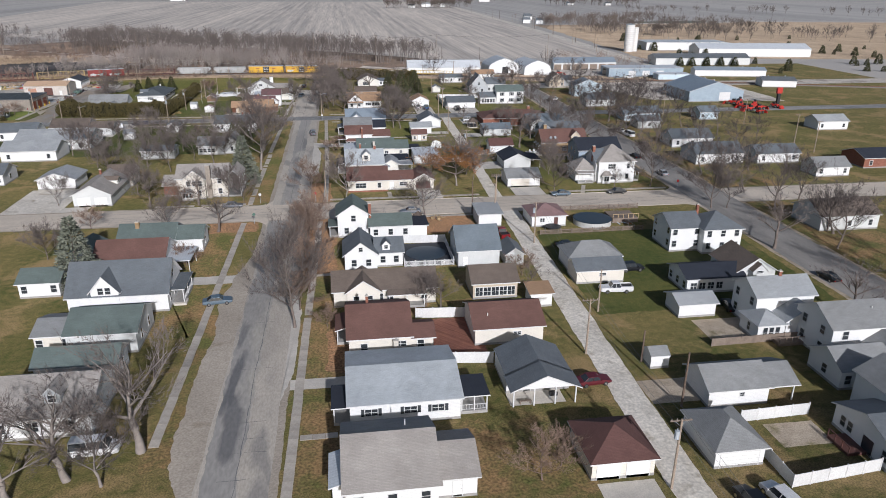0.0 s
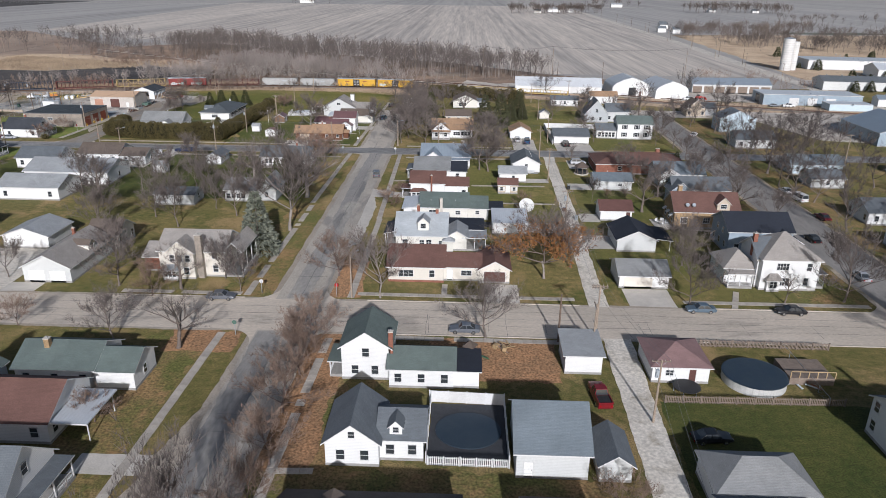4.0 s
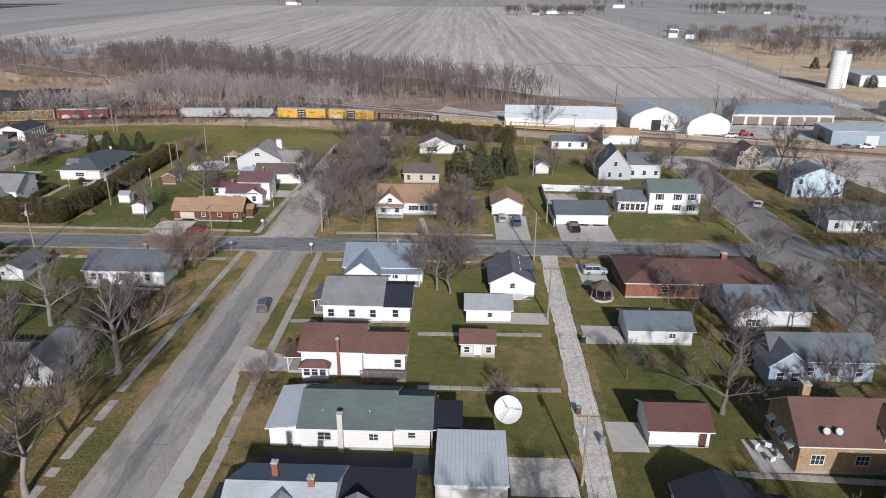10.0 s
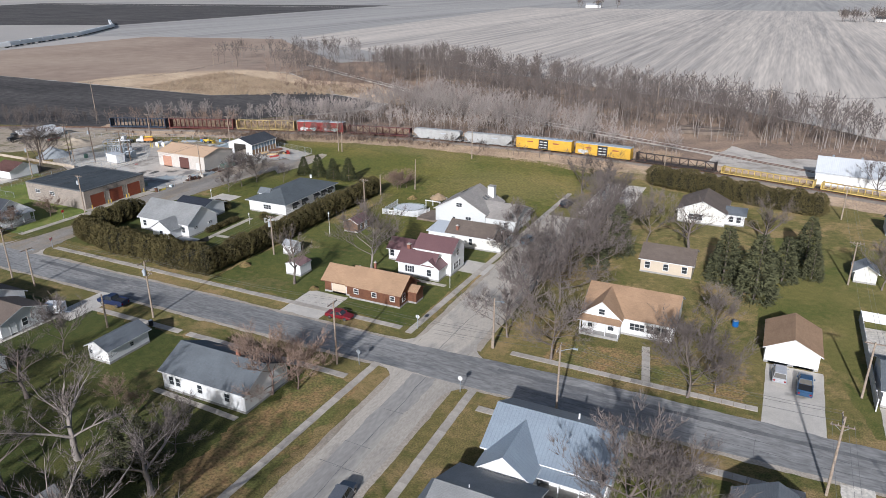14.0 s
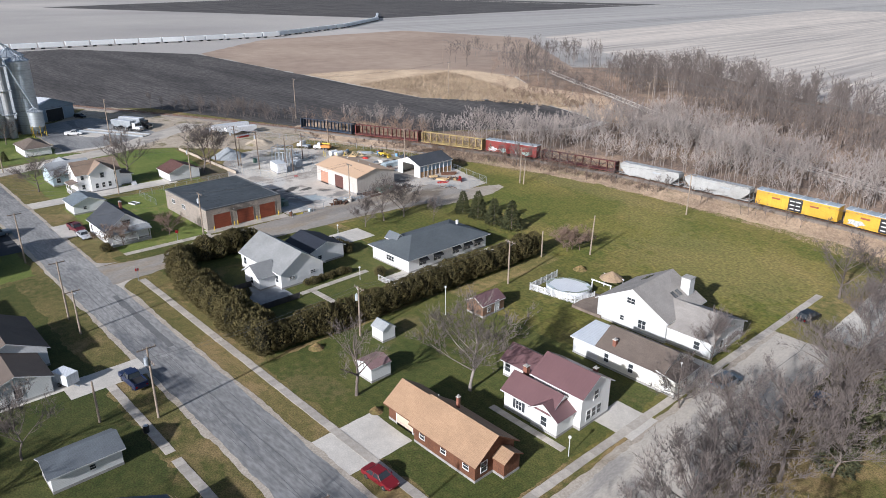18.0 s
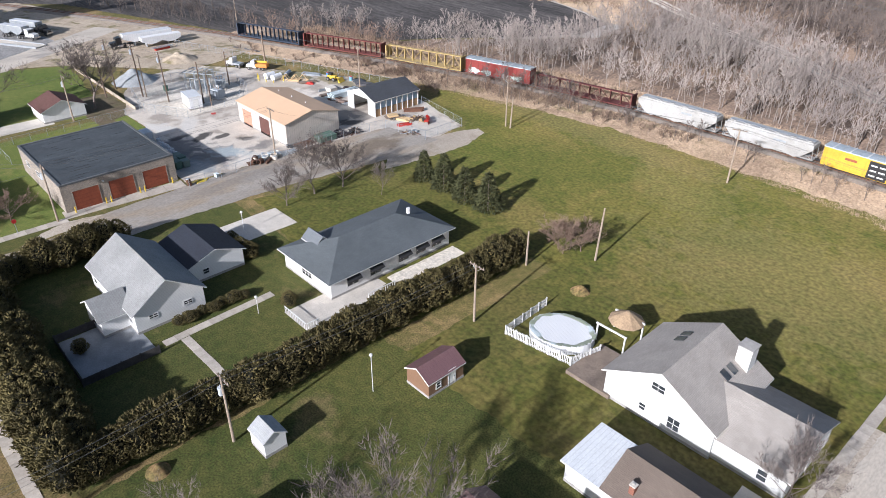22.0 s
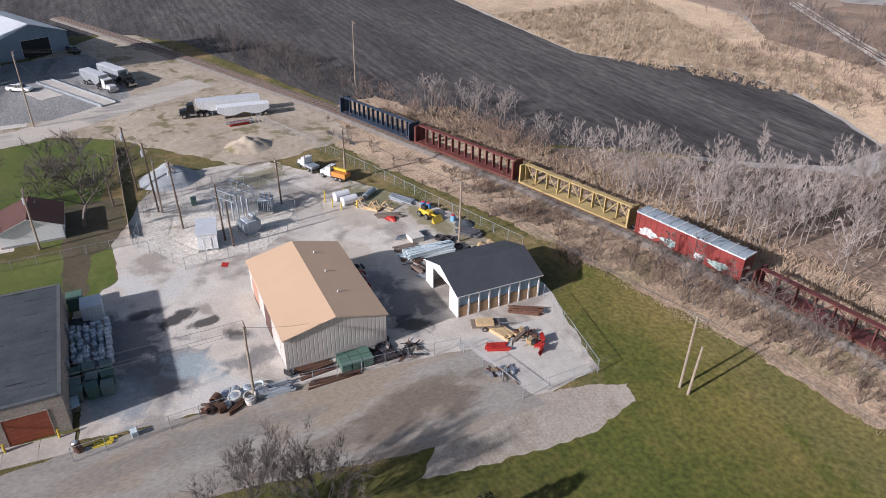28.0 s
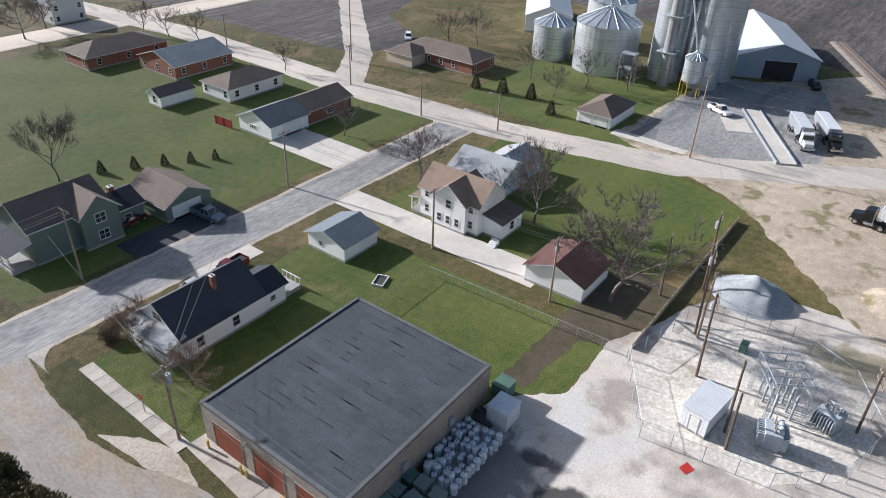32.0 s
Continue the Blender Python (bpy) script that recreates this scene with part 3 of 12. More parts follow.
def face(V, side):
    """Pose of the middle of a wall's foot, x along it, -y outward."""
    return {"S": pose(V.x, V.y - V.d / 2, V.z), "N": pose(V.x, V.y + V.d / 2, V.z, 0, 0, 180), "E": pose(V.x + V.w / 2, V.y, V.z, 0, 0, 90), "W": pose(V.x - V.w / 2, V.y, V.z, 0, 0, -90)}[side]


CACHE = {}


def lattice(xs, zs, solid, y0, y1):
    """One flat frame of bars: cells of a grid, kept where solid(i, j) holds, with depth from y0 to y1."""
    bm = bmesh.new()
    V = {}

    def v(i, j, k):
        if (i, j, k) not in V:
            V[i, j, k] = bm.verts.new((xs[i], (y0, y1)[k], zs[j]))
        return V[i, j, k]

    nx, nz = len(xs) - 1, len(zs) - 1
    on = lambda i, j: 0 <= i < nx and 0 <= j < nz and solid(i, j)
    for i in range(nx):
        for j in range(nz):
            if not on(i, j):
                continue
            bm.faces.new((v(i, j, 0), v(i + 1, j, 0), v(i + 1, j + 1, 0), v(i, j + 1, 0)))
            bm.faces.new((v(i, j + 1, 1), v(i + 1, j + 1, 1), v(i + 1, j, 1), v(i, j, 1)))
            for di, dj, p, q in ((-1, 0, (i, j), (i, j + 1)), (1, 0, (i + 1, j + 1), (i + 1, j)), (0, -1, (i + 1, j), (i, j)), (0, 1, (i, j + 1), (i + 1, j + 1))):
                if not on(i + di, j + dj):
                    bm.faces.new((v(*q, 0), v(*p, 0), v(*p, 1), v(*q, 1)))
    return bm


def frame_mesh(w, h, shutters=False, bars=1):
    key = ("win", w, h, shutters, bars)
    if key not in CACHE:
        e, q = 0.09, 0.05
        xs = [-w / 2 - e, -w / 2]
        for i in range(1, bars):
            xs += [-w / 2 + w * i / bars - 0.03, -w / 2 + w * i / bars + 0.03]
        xs += [w / 2, w / 2 + e]
        zs = [-h / 2 - e * 1.5, -h / 2, -0.025, 0.025, h / 2, h / 2 + e]
        bm = lattice(xs, zs, lambda i, j: i % 2 == 0 or j % 2 == 0, -q, 0.02)
        me = bpy.data.meshes.new("window")
        bm.to_mesh(me)
        bm.free()
        me.materials.append(TRIM)
        pb = box(-w / 2, w / 2, -0.022, -0.004, -h / 2, h / 2)
        pm = bpy.data.meshes.new("pane")
        pb.to_mesh(pm)
        pb.free()
        pm.materials.append(PANE)
        CACHE[key] = (me, pm)
    return CACHE[key]


def win(V, side, u=0.0, z=1.55, w=0.9, h=1.25, bars=1, shutter=None, trim=None):
    me, pm = frame_mesh(w, h, False, bars)
    m = face(V, side) @ pose(u, -0.01, z)
    f = part("window", me, None, V.T, "", m)
    part("pane", pm, None, f)
    if shutter is not None:
        key = ("shut", h, shutter.name)
        if key not in CACHE:
            b = box(-0.2, 0.2, -0.05, 0.0, -h / 2 - 0.05, h / 2 + 0.05)
            s = bpy.data.meshes.new("shutter")
            b.to_mesh(s)
            b.free()
            s.materials.append(shutter)
            CACHE[key] = s
        for k in (-1, 1):
            part("shutter", CACHE[key], None, f, "", pose(k * (w / 2 + 0.3), 0, 0))
    return f


def wins(V, side, n, z=1.55, w=0.9, h=1.25, spread=0.72, shutter=None, bars=1):
    L = V.w if side in "SN" else V.d
    for i in range(n):
        u = 0 if n == 1 else (-0.5 + i / (n - 1)) * L * spread
        win(V, side, u, z, w, h, bars, shutter)


def door(V, side, u=0.0, w=0.95, h=2.05, material=None, z=0.15, name="door", steps=0, trim=None):
    m = face(V, side) @ pose(u, 0, z)
    bm = bmesh.new()
    e = 0.09
    bx(bm, -w / 2 - e, -w / 2, -0.06, 0.02, 0, h + e)
    bx(bm, w / 2, w / 2 + e, -0.06, 0.02, 0, h + e)
    bx(bm, -w / 2, w / 2, -0.06, 0.02, h, h + e)
    d = part(name, bm, trim or TRIM, V.T, "", m)
    part("panel", box(-w / 2, w / 2, -0.03, -0.005, 0, h), material or DOORW, d)
    if w < 1.3:
        part("handle", box(w / 2 - 0.14, w / 2 - 0.09, -0.08, -0.03, 0.95, 1.05), CHROME, d, "metal handle")
    elif h > 1.9:
        part("handle", box(-0.1, 0.1, -0.06, -0.03, 0.3, 0.36), CHROME, d, "metal handle")
    for i in range(steps):
        part("step", box(-w / 2 - 0.2, w / 2 + 0.2, -0.3 * (steps - i), -0.02, -0.4 - z, 0.17 * (i + 1) - 0.17 * steps), CONCRETE, V.T, "", m)
    return d


def garage_door(V, side, u=0.0, w=2.7, h=2.2, material=None, trim=None):
    return door(V, side, u, w, h, material or DOORW, 0.02, "garage_door", trim=trim)


def chimney(T, x, y, z0, z1, s=0.6, material=None):
    c = part("chimney", box(x - s / 2, x + s / 2, y - s / 2, y + s / 2, z0, z1), material or BRICKR, T, "brick chimney")
    part("cap", box(x - s / 2 - 0.06, x + s / 2 + 0.06, y - s / 2 - 0.06, y + s / 2 + 0.06, z1 + 0.002, z1 + 0.1), CONCRETE, c)
    bm = bmesh.new()
    rod(bm, (x, y, z1 + 0.1), (x, y, z1 + 0.32), 0.12)
    part("flue", bm, FOUND, c)


def vent(T, x, y, z, r=0.06, h=0.4):
    bm = bmesh.new()
    rod(bm, (x, y, z - 0.3), (x, y, z + h), r)
    part("vent_pipe", bm, TRIM, T)


def dormer(T, x, y, z, w=1.8, d=2.2, h=1.1, rise=0.8, side="S", wall="white", roof="grey"):
    """A small roof dormer that looks out to one side."""
    rot = {"S": 0, "E": 90, "N": 180, "W": -90}[side]
    m = pose(x, y, z, 0, 0, rot)
    wm = siding(wall) if isinstance(wall, str) else wall
    rm = roofing(roof) if isinstance(roof, str) else roof
    dm = part("dormer", wall_mesh(w, d, h, rise, "gy", -1.0), wm, T, "", m)
    part("dormer_roof", roof_mesh(w, d, h + 0.01, rise, "gy", 0.25, 0.1), [rm, TRIM], dm)
    me, pm = frame_mesh(round(w * 0.45, 2), round(h * 0.75, 2), False, 1)
    f = part("window", me, None, dm, "", pose(0, -d / 2 - 0.01, h * 0.5))
    part("pane", pm, None, dm, "", pose(0, -d / 2 - 0.01, h * 0.5))


def porch(T, x, y, w, d, h=2.6, style="ss", rise=0.5, roof="grey", posts=3, rail=True, deck=0.45, side="S", skirt=True):
    """A roofed porch on posts. side: the outer side, along which the posts stand."""
    m = pose(x, y, 0)
    rm = roofing(roof) if isinstance(roof, str) else roof
    part("porch_roof", roof_mesh(w, d, h, rise, style, 0.25, 0.14), [rm, TRIM], T, "", m)
    part("porch_floor", box(-w / 2, w / 2, -d / 2, d / 2, -0.3, deck), FOUND if skirt else WOOD, T, "", m)
    along = w if side in "SN" else d
    pts = []
    for i in range(posts):
        u = (-0.5 + i / max(1, posts - 1)) * (along - 0.2)
        pts.append({"S": (u, -d / 2 + 0.1), "N": (u, d / 2 - 0.1), "E": (w / 2 - 0.1, u), "W": (-w / 2 + 0.1, u)}[side])
    for p in pts:
        part("post", box(p[0] - 0.07, p[0] + 0.07, p[1] - 0.07, p[1] + 0.07, deck, h + 0.05), TRIM, T, "", m)
    if rail:
        for a, b in zip(pts, pts[1:]):
            bm = bmesh.new()
            for z in (0.2, 0.85):
                rod(bm, (a[0], a[1], deck + z), (b[0], b[1], deck + z), 0.035, 4)
            k = max(2, int(math.dist(a, b) / 0.18))
            for i in range(1, k):
                q = Vector(a).lerp(Vector(b), i / k)
                rod(bm, (q.x, q.y, deck + 0.2), (q.x, q.y, deck + 0.85), 0.02, 4)
            part("railing", bm, TRIM, T, "", m)


def steps(T, x, y, rot, n=4, w=1.2, mat_=None):
    bm = bmesh.new()
    for i in range(n):
        bx(bm, -w / 2, w / 2, -0.28 * (n - i), 0.0 if i == n - 1 else -0.28 * (n - i - 1), -0.2, 0.17 * (i + 1))
    part("steps", bm, mat_ or CONCRETE, T, "", pose(x, y, 0, 0, 0, rot))


def house(label, x, y, rot=0, category="house", name="house", group=""):
    return thing(name, label, category, pose(x, y, 0, 0, 0, rot), group)


def poly_patch(name, pts, z, material, jag=0.0, step=2.0, label="", kind="structure", category="ground", seed=1):
    """A sheet of ground with an outline that wanders by jag."""
    rnd = random.Random(seed)
    out = []
    for i, a in enumerate(pts):
        b = pts[(i + 1) % len(pts)]
        L = math.dist(a, b)
        n = max(1, min(700, int(L / (step if step >= 5 else min(step, 0.6))))) if jag else 1
        nx, ny = -(b[1] - a[1]) / max(L, 1e-6), (b[0] - a[0]) / max(L, 1e-6)
        for k in range(n):
            q = k / n
            px, py = a[0] + (b[0] - a[0]) * q, a[1] + (b[1] - a[1]) * q
            j = jag * (noise.noise((px * 0.23, py * 0.23, seed * 3.7)) * 0.9 + 0.5 * noise.noise((px * 0.8, py * 0.8, seed * 1.7)) + 0.35 * noise.noise((px * 2.3, py * 2.3, seed * 2.7)) + rnd.uniform(-0.06, 0.06)) if jag else 0
            out.append((a[0] + (b[0] - a[0]) * q + nx * j, a[1] + (b[1] - a[1]) * q + ny * j, z))
    bm = bmesh.new()
    f = bm.faces.new([bm.verts.new(p) for p in out])
    f.normal_update()
    if f.normal.z < 0:
        f.normal_flip()
    bmesh.ops.triangulate(bm, faces=bm.faces[:])
    me = bpy.data.meshes.new(name)
    bm.to_mesh(me)
    bm.free()
    me.materials.append(material)
    return tagged(new(name, me), label or name.replace("_", " "), category, "", kind)


def rect(x0, x1, y0, y1):
    return [(x0, y0), (x1, y0), (x1, y1), (x0, y1)]


def strip(pts, w):
    """Outline of a band of width w along a line of points."""
    L, R = [], []
    for i, p in enumerate(pts):
        a = Vector(pts[max(0, i - 1)])
        b = Vector(pts[min(len(pts) - 1, i + 1)])
        d = (b - a).normalized()
        n = Vector((-d.y, d.x)) * w / 2
        L.append((p[0] + n.x, p[1] + n.y))
        R.append((p[0] - n.x, p[1] - n.y))
    return R + L[::-1]
# ---- ground ----
poly_patch("ground", rect(-4800, 4800, -2500, 4900), 0.0, FARLAND, label="wide open farmland reaching to the horizon")
poly_patch("town_lawn", rect(-330, 300, -200, 430), 0.012, LAWN, label="short winter lawn, green with brown patches", category="lawn")
# fields beyond the town
poly_patch("field", [(60, 478), (205, 478), (216, 800), (222, 1690), (-500, 1690), (-420, 780), (-205, 640), (-120, 560), (0, 520)], 0.02, STUBBLE, 2.0, 20, "harvested maize field with pale stubble rows", category="field")
poly_patch("field", [(-820, 1690), (-505, 1690), (-424, 784), (-640, 705), (-760, 850)], 0.02, STUBBLE2, 2.0, 20, "grey harvested field with faint rows", category="field")
poly_patch("field", [(232, 1690), (1500, 1690), (1500, 980), (560, 900), (228, 850)], 0.02, STUBBLE2, 2.0, 25, "grey stubble field beside the country road", category="field")
poly_patch("field", [(-1800, 1500), (-830, 1690), (-770, 860), (-1400, 600)], 0.02, PLOUGH, 2.0, 25, "dark ploughed field far away", category="field")
poly_patch("field", [(-1500, 1720), (1600, 1720), (1700, 2500), (-1700, 2500)], 0.02, STUBBLE2, 2.0, 40, "distant grey harvested field", category="field")
poly_patch("field", [(-600, 2520), (900, 2520), (1000, 3300), (-800, 3300)], 0.02, STUBBLE, 2.0, 40, "distant pale stubble field", category="field")
poly_patch("field", [(-205, 378), (-180, 391), (-164, 418), (-147, 440), (-139, 454), (-141.5, 470), (-157, 477.5), (-178, 484), (-198, 484), (-214, 465), (-229, 455), (-281, 456), (-480, 462), (-580, 400), (-560, 100), (-330, 180), (-300, 335), (-283, 351)], 0.026, PLOUGH, 0.8, 5, "black ploughed field bending along the woods", category="field")
poly_patch("field", [(-212, 60), (-222, 170), (-226, 226), (-245, 230), (-262, 205), (-330, 180), (-380, 60)], 0.026, PLOUGH, 0.5, 6, "dark ploughed field beyond the houses", category="field")
poly_patch("dry_grass", [(-335, 459), (-281, 457), (-229, 456), (-214.5, 466), (-199, 485), (-178, 485), (-157, 478.5), (-141, 471), (-137, 473), (-152, 484), (-176, 492), (-196, 503), (-215, 520), (-250, 545), (-290, 545), (-330, 500)], 0.032, DRYGRASS, 1.5, 6, "strip of pale dry prairie grass", category="dry grass", kind="stuff")
poly_patch("meadow", [(-480, 463), (-335, 458.5), (-325, 500), (-288, 544), (-250, 546), (-250, 600), (-425, 760), (-570, 730), (-560, 560)], 0.03, REDGRASS, 2, 8, "reddish brown rough meadow", category="meadow")
poly_patch("woodland_floor", [(-205, 380), (-150, 402), (-90, 416), (-30, 416), (20, 408), (60, 398), (140, 425), (60, 478), (0, 532), (-112, 590), (-205, 656), (-255, 605), (-250, 546), (-215, 519), (-160, 505), (-136, 472), (-134, 454), (-146, 438), (-164, 416), (-180, 390)], 0.024, WFLOOR, 1.5, 6, "leaf litter and dead grass under bare woodland", category="woodland")
poly_patch("brush_floor", [(-225, 500), (-196, 502), (-152, 483), (-137, 472), (-126, 470), (-150, 502), (-174, 524), (-218, 524)], 0.0325, LITTER, 1.2, 3, "rust-brown brushy ground beside the black field", category="brush")
poly_patch("embankment", strip([(-210, 374), (-182, 383), (-157, 392.5), (-134, 399.5), (-116, 404), (-89, 408.5), (-60, 409), (-30, 408.5), (-5, 406), (20, 402), (60, 392), (120, 374), (200, 350)], 26), 0.036, LITTER, 1.2, 3, "rough brown grass along the railway", category="embankment")
poly_patch("scrub_land", [(210, 470), (900, 380), (900, 840), (560, 880), (232, 830)], 0.022, DRYGRASS, 3, 15, "tan scrub land dotted with junipers", category="scrub land")
poly_patch("pond", [(350, 872), (430, 862), (500, 884), (470, 905), (390, 900)], 0.03, WATER, 2, 8, "small pale pond in the scrub", category="water")
poly_patch("green_field", [(-21, 300), (-19.5, 366), (-22, 392), (-37, 397), (-72, 399), (-106, 397), (-130, 388), (-124, 377), (-109, 374), (-106, 357), (-109, 325), (-92, 322), (-66, 316), (-66, 345), (-62, 345), (-62, 282), (-46, 282), (-46, 296), (-21, 297)], 0.016, FIELDG, 0.6, 2, "open mown green field with olive patches", category="grass")
poly_patch("green_lawn", [(-163, 282), (-163, 325), (-152, 325), (-147, 319), (-124, 319), (-122, 282)], 0.016, LAWNW, 0.4, 2, "mown green lawn behind the garages", category="lawn")
poly_patch("green_lawn", [(-215, 170), (-205, 266), (-123, 266), (-123, 170)], 0.016, LAWNW, 0.5, 3, "green lawns round the western houses", category="lawn")
poly_patch("green_lawn", [(-214, 282), (-170, 282), (-170, 309), (-163, 322), (-207, 328), (-212, 316)], 0.016, LAWNW, 0.5, 3, "green lawn beside the lane", category="lawn")
poly_patch("green_lawn", [(-260, 262), (-262, 300), (-222, 312), (-216, 296), (-218, 262)], 0.016, LAWNW, 0.5, 3, "green lawn in front of the grain bins", category="lawn")
poly_patch("green_lawn", rect(-113, -67, 284, 322), 0.016, LAWNG, 0.4, 3, "green lawn inside the hedge", category="lawn")
poly_patch("green_lawn", rect(40, 83, 96, 134), 0.016, LAWNG, 0.5, 3, "green lawns behind the houses", category="lawn")
poly_patch("green_lawn", rect(42, 83, 164, 262), 0.015, LAWNM, 0.8, 3, "green back lawns east of the alley", category="lawn")
poly_patch("green_lawn", rect(14, 37, 205, 263), 0.016, LAWNM, 0.8, 3, "green back lawns west of the alley", category="lawn")
poly_patch("green_lawn", [(43, 279), (84, 279), (84, 352), (30, 352), (28, 300), (38, 300)], 0.015, LAWNM, 0.8, 3, "green lawns north of the main road", category="lawn")
poly_patch("green_lawn", rect(-66.4, -23, 280.9, 318), 0.0168, LAWNG, 0.8, 3, "deep green lawn round the cabin and sheds", category="lawn")
poly_patch("green_lawn", rect(-121, -84, 222, 262), 0.0147, LAWNG, 0.8, 3, "dark green lawn south of the main road", category="lawn")
# darker lawn green here takes in the shadow of the bare trees
poly_patch("green_lawn", rect(-84, -27, 218, 262), 0.0145, LAWNG, 1.5, 3, "green lawns darkened in colour for tree shade", category="lawn")
# the two rectangles from x 97 hold leaves and painted tree shade together
for k, a in enumerate([rect(-8, -1, 60, 149), rect(-24, -20.4, 66, 104), rect(-33, -24, 96, 149), rect(-27, -19, 163, 215), rect(2, 16, 136, 149), rect(0, 28, 279, 288), rect(12, 26, 56, 70), rect(-2, 30, 99.5, 104.4), rect(-1, 34, 112.4, 118.4), rect(-30, -20, 232, 262), rect(98, 115, 90, 150), rect(72, 84, 165, 200), rect(97, 120, 162, 266), rect(97, 128, 281, 342), rect(60, 84, 205, 222), rect(62, 84, 232, 249)]):
    poly_patch("leaf_litter", a, 0.0205 + 0.0005 * k, LEAVES, 1.5, 1.0, "brown fallen leaves over thin grass", category="leaves", kind="stuff", seed=20 + k)
for k, a in enumerate([rect(9.5, 28.2, 137.6, 149.2), rect(-9, -2.4, 118, 150), rect(-30, -19.5, 143.5, 150), rect(-9.2, -3.5, 163, 180), rect(-3.6, 0.5, 84, 100)]):
    poly_patch("leaf_litter", a, 0.0312 + 0.0004 * k, LEAFO, 0.8, 1.0, "deep orange-brown fallen leaves", category="leaves", kind="stuff", seed=90 + k)
# streets
poly_patch("road", rect(-17.6, -9.6, -150, 269), 0.05, STREET, 0.22, 5, "worn grey residential street with ragged edges", category="road")
poly_patch("road_middle", rect(-17.2, -13.2, -150, 150), 0.0535, STREETD, 0.4, 4, "darker worn asphalt along the middle of the street", category="road", seed=81)
poly_patch("road_middle", rect(-15.8, -12.0, 162, 268), 0.0535, STREETD, 0.4, 4, "darker worn asphalt along the middle of the street", category="road", seed=82)
poly_patch("road", rect(-19.4, -10.6, 275, 346), 0.05, STREET, 0.5, 2, "pale concrete street north of the main road", category="road")
poly_patch("road", rect(-330, 330, 150.6, 161.6), 0.055, STREETX, 0.15, 3, "wide worn cross street", category="road")
poly_patch("road", [(-214, 268.3), (330, 268.3), (330, 276.8), (5, 276.8), (-20, 275.6), (-214, 275.6)], 0.055, ASPH, 0.25, 3, "patched grey asphalt main road", category="road")
poly_patch("road", rect(85.5, 96.5, -100, 352), 0.06, ASPHY, 0.3, 3, "broad asphalt street under trees", category="road")
poly_patch("road", [(-119.6, 275.3), (-117.8, 284), (-117.2, 292), (-118.6, 299), (-120.4, 306), (-121.2, 320), (-121.5, 340), (-119, 362), (-107.5, 365), (-106.5, 352), (-110, 330), (-111, 300), (-109, 275.3)], 0.06, SIDEST, 0.4, 2, "pale grey side street beside the yard", category="road")
poly_patch("road", strip([(-190, 20), (-201, 100), (-209, 180), (-207, 240), (-209, 280), (-216, 312), (-240, 350)], 9), 0.062, STREET, 0.4, 3, "pale lane curving past the houses", category="road")
poly_patch("road", strip([(-207, 240), (-226, 226), (-300, 150), (-360, 60)], 7), 0.066, STREET, 0.4, 3, "lane leading between the fields", category="road")
poly_patch("road", rect(83, 330, 340, 356), 0.064, LOT, 0.5, 3, "wide pale gravel apron by the sheds", category="road")
poly_patch("road", strip([(196, 300), (199, 487), (209, 717), (221, 1338), (223, 1700)], 9), 0.07, GRAVEL, 0.6, 10, "straight pale country road through the fields", category="road")
poly_patch("road", strip([(-1800, 1440), (-860, 1560), (0, 1700), (830, 1706), (2200, 1720)], 9), 0.075, GRAVEL, 0.6, 30, "pale gravel road far off", category="road")
poly_patch("road", strip([(34.8, -60), (35.2, 54), (37.6, 140), (38, 151)], 4.3), 0.048, GRAVEL, 0.22, 3, "pale straight gravel alley", category="alley")
poly_patch("road", strip([(37.2, 161), (38.0, 190), (39.0, 213), (39.7, 249), (40.2, 270)], 3.3), 0.048, GRAVEL, 0.22, 3, "pale gravel alley with a grassy middle", category="alley")
for k, (x, y, w, l) in enumerate([(20, 274.2, 50, 0.8), (-92, 273.6, 24, 1.0), (60, 270.4, 30, 0.8)]):
    poly_patch("asphalt_patch", rect(x - w / 2, x + w / 2, y - l / 2, y + l / 2), 0.0675 + 0.0003 * k, PATCHA, 0.25, 1.5, "dark tar repair in the road", category="road patch", seed=60 + k)


def fillet(x, y, sx, sy, r, z, m):
    """A rounded street corner."""
    pts = [(x, y), (x + sx * r, y)] + [(x + sx * r * (1 - math.sin(a * math.pi / 16)), y + sy * r * (1 - math.cos(a * math.pi / 16))) for a in range(1, 8)] + [(x, y + sy * r)]
    poly_patch("road_corner", pts, z, m, label="rounded flare of the street corner", category="road")


k = 0
for x, y, sx, sy, r, m in [(-17.6, 268.4, -1, -1, 5, STREET), (-9.6, 268.4, 1, -1, 5, STREET), (-19.4, 275.5, -1, 1, 5, STREET), (-10.6, 275.5, 1, 1, 5, STREET), (-17.6, 161.5, -1, 1, 5, STREETX), (-9.6, 161.5, 1, 1, 5, STREETX), (-17.6, 150.7, -1, -1, 5, STREETX), (-9.6, 150.7, 1, -1, 5, STREETX),
                           (85.5, 275.5, -1, 1, 6, ASPHY), (85.5, 268.4, -1, -1, 6, ASPHY), (85.5, 161.5, -1, 1, 6, STREETX), (85.5, 150.7, -1, -1, 6, STREETX), (-119.4, 275.5, -1, 1, 5, STREET), (-110, 275.5, 1, 1, 6, STREET), (-206, 268.4, 1, -1, 6, STREET), (-208, 275.5, 1, 1, 6, STREET)]:
    k += 1
    fillet(x, y, sx, sy, r, 0.0515 + 0.0002 * k, m)
